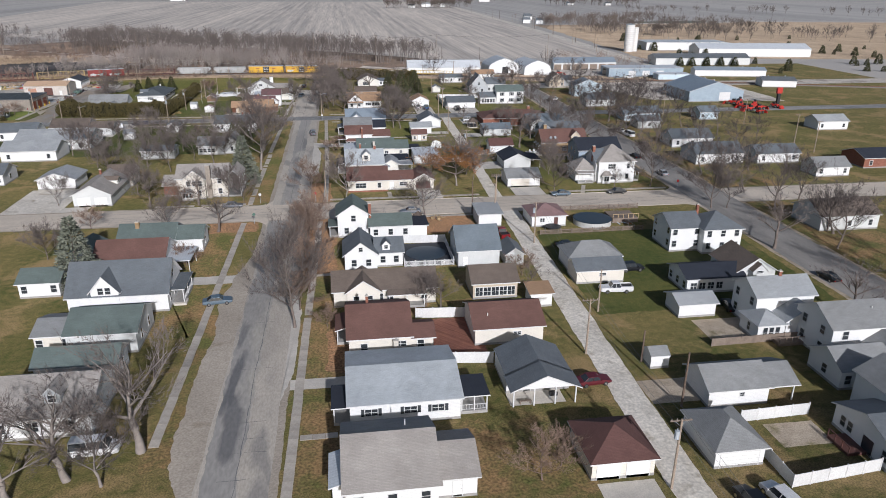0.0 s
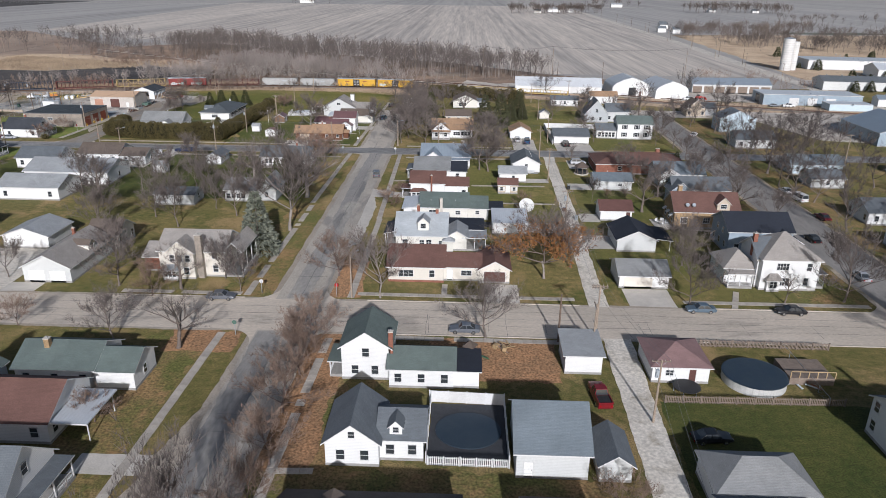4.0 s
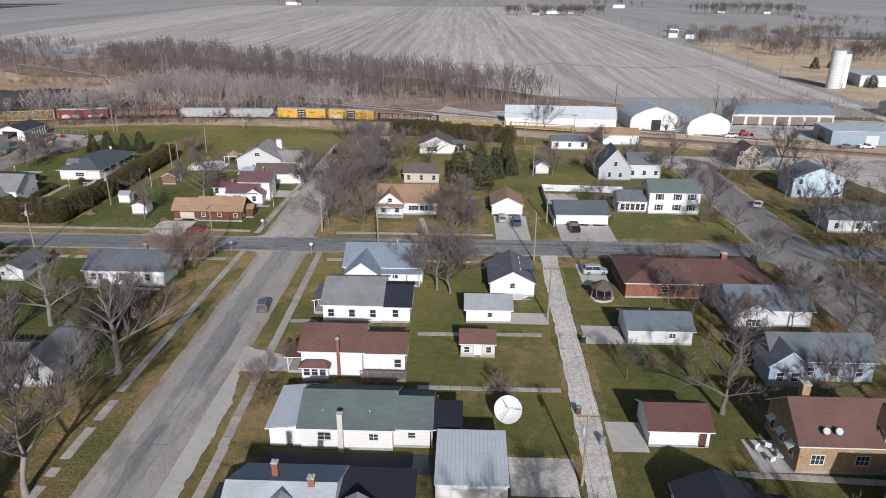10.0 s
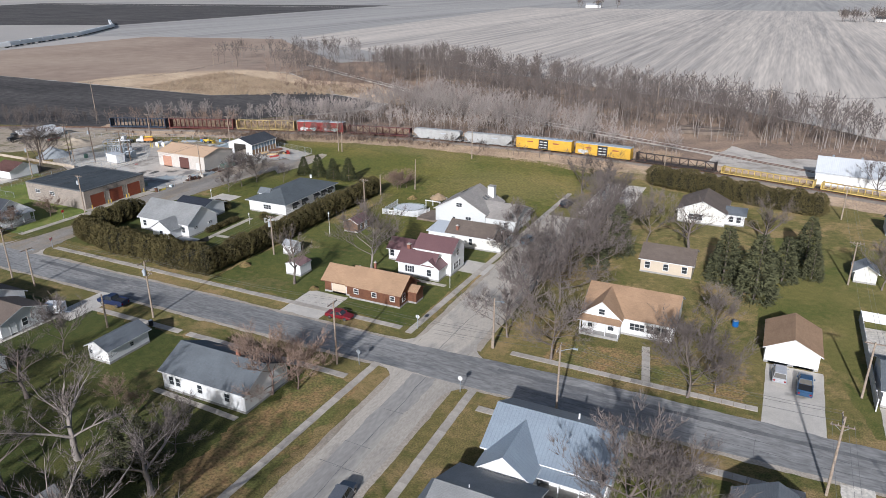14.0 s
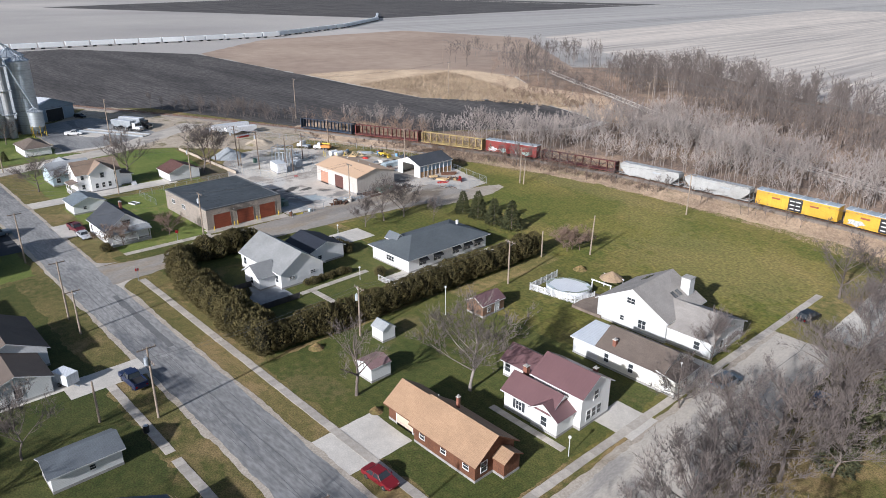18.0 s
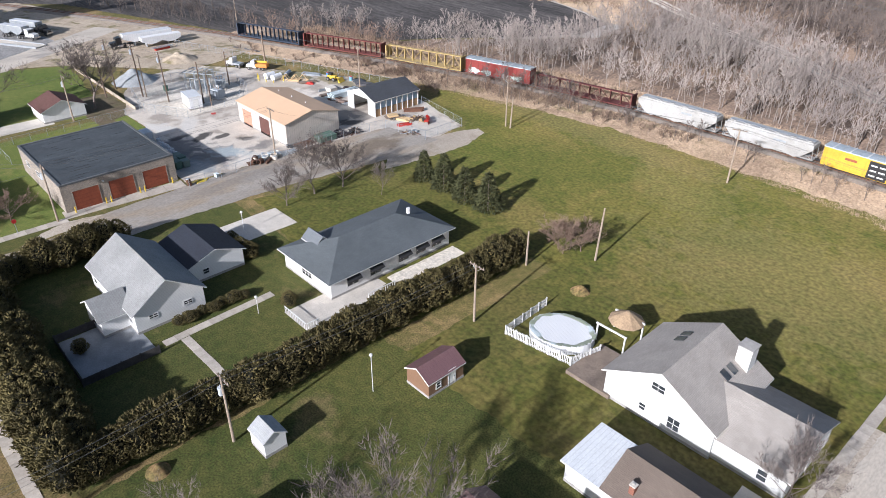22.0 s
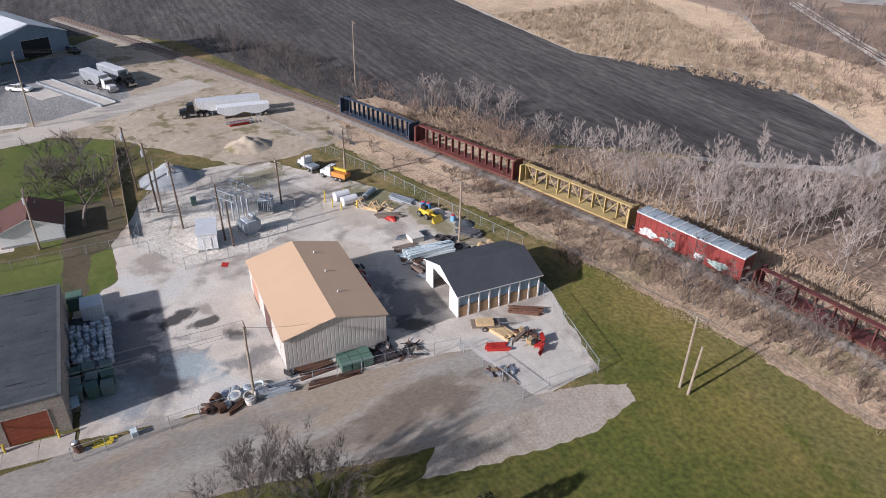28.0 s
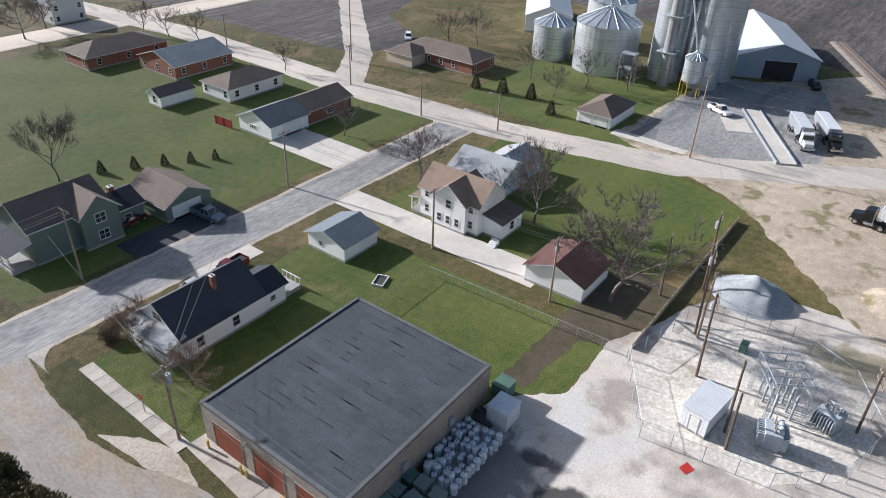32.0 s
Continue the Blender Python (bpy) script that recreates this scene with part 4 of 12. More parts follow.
for k, (a, m, lab) in enumerate([(rect(-18.6, -8.7, -150, 269), VERGE, "bare tan verge beside the street"), (rect(-20.4, -9.4, 278, 346), VERGE, "bare tan verge beside the street"), (rect(-214, 90, 267.6, 276.3), VERGE, "pale sandy edge of the main road"), (rect(-330, 330, 150.0, 162.3), VERGE, "pale gravel edge of the cross street"), (rect(84.6, 97.4, -100, 345), DIRT, "bare verge of the broad street")]):
    poly_patch("road_edge", a, 0.040 + 0.0005 * k, m, 0.3, 4, lab, category="road shoulder", seed=70 + k)


def kerb(x0, x1, y):
    T = thing("kerb", "low pale concrete kerb along the street", "kerb", pose(x0, y, 0), kind="structure")
    n = int((x1 - x0) / 3.0)
    key = "kerb"
    if key not in CACHE:
        b = box(0, 2.97, -0.09, 0.09, -0.1, 0.17)
        CACHE[key] = bpy.data.meshes.new("kerb_stone")
        b.to_mesh(CACHE[key])
        b.free()
        CACHE[key].materials.append(WALKC)
    for i in range(n):
        part("kerb_stone", CACHE[key], None, T, "", pose(i * 3.0, 0, 0))


kerb(-2, 34, 162.0)
kerb(52, 82, 162.0)
kerb(-44, -23, 162.0)
kerb(2, 33, 150.2)
kerb(42, 82, 150.2)
poly_patch("shoulder", [(-9.8, 76), (-8.6, 83), (-8.3, 86), (-8.1, 104), (-9.8, 113)], 0.0465, CONCRETE, 0.3, 2, "bare pale gravel parking strip", category="road shoulder")
poly_patch("shoulder", [(-17.4, 56), (-21.2, 66), (-21.6, 80), (-21.0, 95), (-22.0, 108), (-20.6, 120), (-17.4, 138)], 0.0465, VERGE, 0.5, 3, "bare dirt strip beside the street", category="road shoulder")
poly_patch("shoulder", [(-9.8, 186), (-7.2, 190), (-7.0, 214), (-9.8, 230)], 0.045, CONCRETE, 0.5, 1, "pale gravel edge of the street", category="road shoulder")
poly_patch("shoulder", [(-9.8, 222), (-1.5, 222), (-1.5, 226), (-9.8, 229)], 0.046, CONCRETE, 0.3, 1, "concrete parking pad beside the street", category="driveway")
def tar_lines(name, label, runs, z, seed):
    """Thin wandering tar seams, joined; runs: start, end, count of side branches."""
    R = random.Random(seed)
    bm = bmesh.new()

    def seam(a, b, w):
        a, b = Vector(a), Vector(b)
        n = max(3, int((b - a).length / 1.6))
        d = (b - a).normalized()
        o = Vector((-d.y, d.x))
        row, off = [], 0.0
        for i in range(n + 1):
            off = off * 0.85 + R.gauss(0, 0.07)
            p = a.lerp(b, i / n) + o * off
            k = w * R.uniform(0.4, 1.3)
            row.append((bm.verts.new((*(p + o * k), z)), bm.verts.new((*(p - o * k), z))))
        for p, q in zip(row, row[1:]):
            bm.faces.new((p[0], p[1], q[1], q[0]))

    for a, b, cross, half in runs:
        seam(a, b, 0.045)
        d = Vector(b) - Vector(a)
        o = Vector((-d.y, d.x)).normalized() * half
        for k in range(cross):
            p = Vector(a) + d * R.random()
            seam(p - o * R.uniform(0.4, 1), p + o * R.uniform(0.4, 1), 0.035)
    me = bpy.data.meshes.new(name)
    fixn(bm).to_mesh(me)
    bm.free()
    me.materials.append(PATCHA)
    return tagged(new(name, me), label, "road", "", "stuff")


tar_lines("tar_seams", "dark tar seams along the main road", [((-120, 270.2), (84, 270.4), 26, 3.2), ((-120, 272.0), (84, 272.4), 6, 2.5), ((-120, 273.9), (84, 274.6), 0, 1)], 0.0712, 4)
tar_lines("tar_seams", "dark tar seams in the cross street", [((-60, 153.8), (84, 154.0), 16, 4.0), ((-60, 156.2), (84, 156.4), 0, 4.0), ((-60, 159.0), (84, 158.8), 0, 1)], 0.0712, 5)
tar_lines("tar_seams", "dark tar seams along the worn street", [((-13.4, 60), (-13.6, 150), 14, 3.2), ((-13.6, 162), (-13.8, 268), 16, 3.2), ((-15.4, 276), (-15.0, 346), 10, 3.2)], 0.0712, 6)
# yards, drives and pads
PADS = [
    (rect(18, 24, 162, 170), CONCRETE, "concrete driveway"), (rect(42.5, 50.5, 162, 169.5), CONCRETE, "concrete driveway"), (rect(30, 37.5, 275.8, 293), CONCRETE, "concrete driveway with two cars"),
    (rect(44, 56, 275.8, 287), CONCRETE, "concrete driveway"), (rect(25.5, 32, 44, 57), CONCRETE, "concrete driveway"), (rect(45, 50, 254, 264), CONCRETE, "concrete parking pad"), (rect(42, 48, 232, 238), CONCRETE, "concrete slab"),
    (rect(41, 45.4, 206, 212), CONCRETE, "concrete slab"), (rect(38.5, 45.3, 189, 197), CONCRETE, "concrete slab beside the garage"), (rect(-46, -38, 275.8, 285.5), CONCRETE, "pale concrete driveway"),
    (rect(-66, -60, 161, 166), CONCRETE, "gravel driveway"), (rect(-79, -66, 161, 182), GRAVEL, "gravel driveway"), (rect(-29, -17.5, 116.5, 120), CONCRETE, "concrete drive"), (rect(-9, -1, 80, 82.6), CONCRETE, "concrete drive"),
    (rect(11, 19.5, 98, 84), BRICKR, "red brick patio"), (rect(10.5, 20, 119.8, 132), DARKPAVE, "dark pool surround"), (rect(43, 84, 56, 62), LAWN, "lawn"),
    (rect(49.5, 56, 60, 64.5), DIRT, "bare earth garden bed"), (rect(54, 62, 84, 92), DIRT, "bare earth yard"), (rect(38, 47, 70.5, 76), DIRT, "bare gravelly yard"), (rect(57, 61, 203, 209), CONCRETE, "stone patio with chairs"),
    (rect(28.5, 36, 198, 204.5), GRAVEL, "gravel parking"), (rect(30.8, 37, 238, 242), CONCRETE, "concrete drive"), (rect(-155, -138, 262, 269.5), DARKPAVE, "black asphalt driveway"), (rect(-184, -175, 251, 269.5), CONCRETE, "concrete driveway"),
    (rect(-172, -166.5, 275.8, 312), CONCRETE, "long concrete driveway"), (rect(-104, -97.5, 314, 326), CONCRETE, "concrete driveway"), (rect(-91.4, -81.8, 288.7, 297.0), mat("blue_grey_pavers", (0.24, 0.255, 0.27), (0.15, 0.16, 0.175), 0.6, 0.9, big=0.4), "blue-grey paved patio behind a dark fence"),
    (rect(-78.6, -73.4, 311.9, 325.5), CONCRETE, "concrete patio"), (rect(-76, -73.3, 326.5, 339), GRAVEL, "gravel bed"), (rect(-26, -20, 305, 311), CONCRETE, "concrete drive"), (rect(-26, -17, 322, 329), CONCRETE, "concrete drive"),
    (rect(-14, -3, 350, 380), GRAVEL, "gravel drive"), (rect(-80, -75, 258, 269), CONCRETE, "concrete drive"), (rect(-84, -78, 246, 258), CONCRETE, "white concrete pad"), (rect(-150, -140, 275.7, 279), CONCRETE, "gravel parking strip"), (rect(10, 20, 186, 190), CONCRETE, "patio"),
    (rect(0, 28, 201, 204.5), DARKPAVE, "black asphalt driveway"), (rect(19.6, 27, 72.6, 76), CONCRETE, "carport floor"), (rect(44, 52, 302, 312), GRAVEL, "gravel yard behind a white fence"), (rect(-225, -222, 297, 312), CONCRETE, "drive"),
]
for k, (a, m, lab) in enumerate(PADS):
    poly_patch("driveway", a, 0.03 + 0.0004 * k, m, 0.1, 1.5, lab if len(lab.split()) > 3 else lab + " beside the buildings", category="driveway", seed=100 + k)
poly_patch("gravel_lot", [(-122.5, 319.5), (-147, 319.5), (-152, 325), (-163, 325), (-176, 330), (-186, 336), (-186, 352), (-172, 364), (-152, 376), (-136, 378), (-126, 378), (-109.5, 374), (-108, 360), (-119, 360), (-120.5, 340)], 0.034, LOT, 0.5, 1.5, "pale gravel storage yard with damp stains", category="yard")
poly_patch("concrete_pad", [(-121, 373.5), (-121, 361), (-109.5, 360), (-109.5, 373)], 0.046, CONCRETE, 0.15, 2, "concrete slab in a fenced corner", category="pad")
poly_patch("substation_gravel", [(-160.5, 329), (-152, 334), (-152.5, 345), (-158, 351), (-166, 353), (-173, 349), (-177, 342), (-175, 332)], 0.046, GRAVEL, 0.3, 1.5, "pale crushed stone of the substation", category="gravel")
poly_patch("truck_yard", [(-207, 328), (-216, 312), (-222, 298), (-262, 300), (-300, 330), (-296, 340), (-262, 352), (-215, 372), (-190, 372), (-183, 350)], 0.044, DIRT, 0.8, 2, "tan dirt truck yard", category="yard")
poly_patch("truck_apron", [(-225, 300), (-252, 300), (-275, 305), (-279, 325), (-262, 330), (-229, 334), (-224, 318)], 0.058, ASPH, 0.5, 2, "grey asphalt apron beside the truck scale", category="yard")
poly_patch("gravel_lot", [(8, 415), (30, 410), (90, 418), (90, 392), (130, 385), (200, 372), (200, 420), (60, 440), (30, 432), (14, 444)], 0.037, LOT, 0.8, 2, "pale gravel lot beside the white sheds", category="yard")
poly_patch("gravel_lot", [(100, 352), (200, 356), (200, 290), (140, 300), (128, 340)], 0.037, LOT, 0.8, 3, "machinery dealer's gravel lot", category="yard")
TRACK2 = [(-262, 585), (-206.6, 548.6), (-170.5, 526), (-136.5, 503.5), (-113, 490.5), (-92, 481), (-55.5, 456), (-30, 445.5), (-6, 436), (10, 429.5), (60, 408), (130, 382)]
poly_patch("gravel_track", strip(TRACK2, 5.6), 0.04, GRAVEL, 0.6, 2, "pale second track bed through the woods", category="track bed")


poly_patch("green_lawn", [(-122.4, 279.4), (-119.0, 280.0), (-117.9, 285), (-118.3, 291), (-120.4, 296.5), (-122.2, 300)], 0.017, LAWNG, 0.3, 1.5, "rough grass corner beside the side street", category="lawn")
poly_patch("shoulder", [(-118.0, 292), (-120.4, 295.5), (-121.6, 300), (-120.2, 305), (-118.4, 300)], 0.0345, VERGE, 0.3, 1.5, "bare pale earth at the street corner", category="road shoulder")
poly_patch("mud_track", [(-109.4, 359.6), (-107, 352.3), (-103.4, 348), (-102.4, 356), (-101.6, 367.6), (-103.5, 374.6), (-106.5, 375.5), (-109, 366)], 0.0385, VERGE, 0.6, 0.8, "churned pale mud at the edge of the field", category="yard")
# walks: slabs one by one
def slab_mesh(w, l):
    key = ("slab", w, l)
    if key not in CACHE:
        b = box(-w / 2, w / 2, -l / 2, l / 2, -0.06, 0.06)
        me = bpy.data.meshes.new("slab")
        b.to_mesh(me)
        b.free()
        me.materials.append(WALKC)
        CACHE[key] = me
    return CACHE[key]


def footpath(a, b, w=1.2, l=1.5, skip=0.0, seed=1):
    rnd = random.Random(seed)
    L = math.dist(a, b)
    ang = math.degrees(math.atan2(b[1] - a[1], b[0] - a[0])) - 90
    T = thing("pavement", "worn concrete footpath of square slabs", "footpath", pose(a[0], a[1], 0, 0, 0, ang), kind="structure")
    for i in range(int(L / l)):
        if rnd.random() < skip:
            continue
        part("slab", slab_mesh(w, round(l - 0.03, 3)), None, T, "", pose(rnd.uniform(-0.03, 0.03), (i + 0.5) * l, rnd.uniform(0.0, 0.02), rnd.uniform(-0.6, 0.6), rnd.uniform(-0.6, 0.6), rnd.uniform(-0.7, 0.7)))


footpath((-7.8, 56), (-7.0, 102), seed=1)
footpath((-7.0, 102), (-6.0, 149.5), seed=2, skip=0.1)
footpath((-5.0, 163), (-5.0, 205), seed=3)
footpath((-5.2, 205), (-6.2, 268.5), seed=4)
footpath((-23.6, 70), (-22.8, 149.5), seed=5)
footpath((-23, 163), (-22.5, 214), seed=6, skip=0.1)
footpath((-22.8, 216), (-21.9, 268.5), seed=7)
footpath((-22.2, 278.5), (-20.2, 366), seed=8)
footpath((-108, 279.9), (-24, 279.7), seed=9)
footpath((-75, 263), (-24, 263.3), seed=10, skip=0.15)
footpath((-4, 264), (36, 264.2), seed=11, skip=0.1)
footpath((-5, 279.6), (30, 279.6), seed=12)
footpath((-4, 164.6), (34, 164.4), w=1.2, seed=13)
footpath((52, 164.4), (84, 164.4), seed=14)
footpath((-45, 163.6), (-24, 163.6), seed=15, skip=0.1)
footpath((1, 149.2), (30, 149.0), seed=16, skip=0.1)
footpath((11, 164.9), (11, 170), w=1.0, seed=17)
footpath((60, 162.2), (63, 170), w=1.0, seed=18)
footpath((-5, 237.5), (0, 237.5), w=1.0, seed=19)
footpath((16, 234), (36, 234.5), w=1.0, seed=20)
footpath((17, 218.8), (37, 218.8), w=0.9, seed=21)
footpath((-82.8, 298.0), (-83.2, 313.5), w=1.2, seed=23)
footpath((-82.2, 300.4), (-70.0, 300.6), w=1.1, seed=24)
poly_patch("leaf_litter", [(-179, 318.6), (-150, 318.4), (-150, 321), (-161, 322), (-163, 327.2), (-179, 327.2)], 0.0265, EARTH, 0.6, 1.0, "brown earth and weeds along the fence", category="leaves", kind="stuff", seed=44)
footpath((-24.5, 297.5), (-36.5, 297.8), w=1.0, seed=25)
footpath((15, 279.9), (13, 291), w=1.2, seed=26)
footpath((-46, 249), (-31, 248.4), w=0.9, seed=27)
footpath((-122.5, 282), (-122.2, 300), w=1.6, seed=28)
footpath((54, 202.6), (84, 201), w=1.0, seed=29)
footpath((-6.5, 118), (-1, 118.2), w=1.0, seed=30)
footpath((-6.8, 69.5), (-2, 69.6), w=1.0, seed=31)
footpath((-123.9, 300), (-122.4, 319.5), w=2.9, l=3.2, seed=33)


# railway
RAILPTS = [(-330, 318), (-260, 351), (-210, 372.5), (-182, 382.5), (-157, 392), (-134, 399.2), (-116, 403.6), (-89, 408), (-60, 409), (-30, 408), (-5, 405.5), (20, 401), (60, 390), (120, 372), (200, 348), (330, 305)]


def rail_at(s):
    """A point on the track and its heading, s metres from its western end."""
    for a, b in zip(RAILPTS, RAILPTS[1:]):
        L = math.dist(a, b)
        if s <= L:
            return Vector(a).lerp(Vector(b), s / L), math.degrees(math.atan2(b[1] - a[1], b[0] - a[0]))
        s -= L
    return Vector(RAILPTS[-1]), 0.0


def rail_s(x):
    s = 0.0
    for a, b in zip(RAILPTS, RAILPTS[1:]):
        if x <= b[0]:
            return s + math.dist(a, b) * (x - a[0]) / (b[0] - a[0])
        s += math.dist(a, b)
    return s


def sweep(name, pts, prof, material, parent):
    bm = bmesh.new()
    rings = []
    for i, p in enumerate(pts):
        a, b = Vector(pts[max(0, i - 1)]), Vector(pts[min(len(pts) - 1, i + 1)])
        d = (b - a).normalized()
        n = Vector((-d.y, d.x))
        rings.append([bm.verts.new((p[0] + n.x * o, p[1] + n.y * o, z)) for o, z in prof])
    for r, q in zip(rings, rings[1:]):
        for i in range(len(prof) - 1):
            bm.faces.new((r[i], r[i + 1], q[i + 1], q[i]))
    return part(name, fixn(bm), material, parent)


RUST = mat("rusty_steel", (0.16, 0.085, 0.055), (0.10, 0.06, 0.045), 4, 0.7, metal=0.4)
track = thing("railway_track", "rusty rails on dark ties and brown ballast", "railway", pose(0, 0, 0), kind="structure")
sweep("ballast", RAILPTS, [(2.6, 0.03), (1.7, 0.42), (-1.7, 0.42), (-2.6, 0.03)], BALLAST, track)
for o in (0.72, -0.72):
    sweep("rail", RAILPTS, [(o + 0.05, 0.44), (o + 0.04, 0.62), (o - 0.04, 0.62), (o - 0.05, 0.44)], RUST, track)
for o in (0.72, -0.72):
    sweep("rail", TRACK2, [(o + 0.06, 0.03), (o + 0.04, 0.26), (o - 0.04, 0.26), (o - 0.06, 0.03)], RUST, track)
TIE = box(-0.11, 0.11, -1.3, 1.3, 0.38, 0.47)
_tm = bpy.data.meshes.new("tie")
TIE.to_mesh(_tm)
TIE.free()
_tm.materials.append(POLED)
s0, s1 = rail_s(-215), rail_s(70)
for i in range(190):
    p, a = rail_at(s0 + (s1 - s0) * i / 189)
    part("tie", _tm, None, track, "", pose(p.x, p.y, 0, 0, 0, a))
# ---- houses ----
DARKSH = mat("dark_shutter", (0.05, 0.055, 0.06), (0.035, 0.04, 0.045), 4, 0.6)


def simple(label, x0, x1, y0, y1, h, style, rise, wall, roof, cat="house", name="house", s=0, e=0, w=0, n=0, ov=0.4, shutter=None, storeys=1, group=""):
    """A plain building over a rectangle with rows of windows; returns the thing and its block."""
    T = house(label, (x0 + x1) / 2, (y0 + y1) / 2, 0, cat, name, group)
    V = vol(T, 0, 0, x1 - x0, y1 - y0, h, style, rise, wall, roof, ov)
    for k in range(storeys):
        z = 1.6 + 2.75 * k
        for side, c in (("S", s), ("E", e), ("W", w), ("N", n)):
            if c:
                wins(V, side, c, z, shutter=shutter)
    return T, V


# block between the street and the alley, south part
T, V = simple("low house with mottled grey-brown shingle roof", -1.5, 8.0, 56.0, 67.5, 3.0, "gx", 2.6, "white", "weathered", s=3, e=2)
V2 = vol(T, 6.9, -0.8, 4.2, 7.6, 2.7, "gx", 1.6, "white", "weathered")
door(V2, "S", 0)
vol(T, -5.3, -1.5, 1.6, 5, 2.4, "sw", 0.5, "white", MWHITE, found=False)
vent(T, 2, 2, 5.2)

T, V = simple("white ranch house with pale grey low roof", -0.8, 12.8, 70.9, 83.5, 3.1, "gx", 1.5, "white", "chalk", s=0, e=1, w=1)
for u in (-4.2, 0.6, 4.0):
    win(V, "S", u, 1.9, 1.5, 0.9, 2, DARKSH)
porch(T, 8.7, -3.2, 3.4, 4.6, 2.6, "flat", 0, "navy", 3, True, side="S")
porch(T, -7.8, -3.4, 2.0, 4.8, 2.5, "flat", 0, "navy", 2, False, side="W")
T2 = None

T, V = simple("cream house with brown shingle roof and brick-edged windows", -0.6, 8.3, 87.0, 99.0, 3.3, "gx", 2.4, "cream", "brown", s=0, e=0, w=1)
win(V, "S", -2.3, 1.7, 0.9, 1.4)
win(V, "S", 2.9, 2.1, 1.6, 0.8, 2)
V2 = vol(T, 6.1, -2.8, 3.3, 5.2, 2.6, "gx", 0.9, "cream", "brown")
win(V2, "S", -0.2)
chimney(T, 2.2, -6.4, 0, 2.9, 0.7, CONCRETE)
porch(T, -5.3, 1.0, 1.8, 5, 2.4, "sw", 0.5, "brown", 2, False, side="W")
chimney(T, -1.5, 1.5, 4.5, 6.4, 0.4)

T, V = simple("cream garage with brown shingle roof", 18.0, 28.4, 88.6, 97.6, 2.8, "gx", 2.0, "cream", "brown", "garage", "garage")
win(V, "S", 1.2, 1.7, 1.1, 0.5, 2)
vent(T, -3, -2.5, 3.9)

T = house("grey-roofed carport with tools and grills under its gable", 24, 77.5, 0, "carport", "carport")
V = vol(T, 0, 1.6, 8.6, 7.0, 2.6, "gy", 1.9, "white", "slate", 0.2)
door(V, "S", -1.5)
win(V, "S", 1.5, 1.5, 1.2, 1.0, 2)
part("roof", roof_mesh(8.6, 3.4, 2.61, 1.9, "gy", 0.4), [roofing("slate"), TRIM], T, "", pose(0, -3.7, 0))
bm = bmesh.new()
prism(bm, [(-4.4, 2.6), (4.4, 2.6), (0, 4.5)], -5.3, -5.2)
part("gable", fixn(bm), siding("white"), T)
for u in (-4.1, -1.4, 1.4, 4.1):
    part("post", box(u - 0.08, u + 0.08, -5.2, -5.04, -0.2, 2.62), TRIM, T)
T = thing("barbecue_grill", "black barbecue grill under the carport roof", "grill", pose(25.5, 73.6, 0.03))
part("body", box(-0.55, 0.55, -0.3, 0.3, 0.5, 1.05, 0.08), BLACK, T)
for sx in (-0.45, 0.45):
    for sy in (-0.22, 0.22):
        part("leg", box(sx - 0.03, sx + 0.03, sy - 0.03, sy + 0.03, 0, 0.5), STEEL, T)
T = thing("bench", "brown wooden bench under the carport roof", "bench", pose(21.6, 72.9, 0.03))
part("seat", box(-0.8, 0.8, -0.2, 0.2, 0.4, 0.46), WOOD, T)
part("leg", box(-0.7, -0.62, -0.18, 0.18, 0, 0.4), WOOD, T)
part("leg", box(0.62, 0.7, -0.18, 0.18, 0, 0.4), WOOD, T)

T, V = simple("two-car garage with dark red hipped roof", 25.0, 32.2, 57.6, 65.0, 2.5, "hip", 1.9, "cream", "red", "garage", "garage")
garage_door(V, "S", -1.7, 2.6)
garage_door(V, "S", 1.7, 2.6)

T = house("brown-grey roofed house with a cross gable", 5.7, 107.8)
V = vol(T, 0, 0, 17, 7.4, 3.0, "gx", 2.0, "cream", "umber")
V2 = vol(T, -3.6, -1.4, 5.4, 6.0, 3.0, "gy", 1.9, "cream", "umber")
win(V2, "S", -1.2)
win(V2, "S", 1.0)
wins(V, "S", 2, spread=0.1)
win(V, "S", 6.5)
porch(T, 3.5, -4.4, 6, 1.8, 2.5, "ss", 0.5, "umber", 3, False)

T, V = simple("grey-brown roofed garage with a glazed front", 20.6, 28.3, 104.2, 111.5, 3.0, "gx", 1.8, "tan", "umber", "garage", "garage")
for u in (-2.8, -1.4, 0, 1.4, 2.8):
    win(V, "S", u, 1.4, 1.2, 1.5, 2)
T, V = simple("small lean-to with rusty roof", 29.6, 33.2, 100.0, 103.5, 2.4, "ss", 0.4, "white", "tan", "shed", "shed")

T, V = simple("tall grey garage with blue-grey shingle roof", 20.4, 28.3, 118.2, 128.0, 3.5, "gx", 3.2, "palegrey", "bluegrey", "garage", "garage")
door(V, "S", -2.6)
T, V = simple("small grey shed with slate-coloured roof", 29.5, 33.0, 118, 124, 2.3, "gy", 1.2, "palegrey", "slate", "shed", "shed")

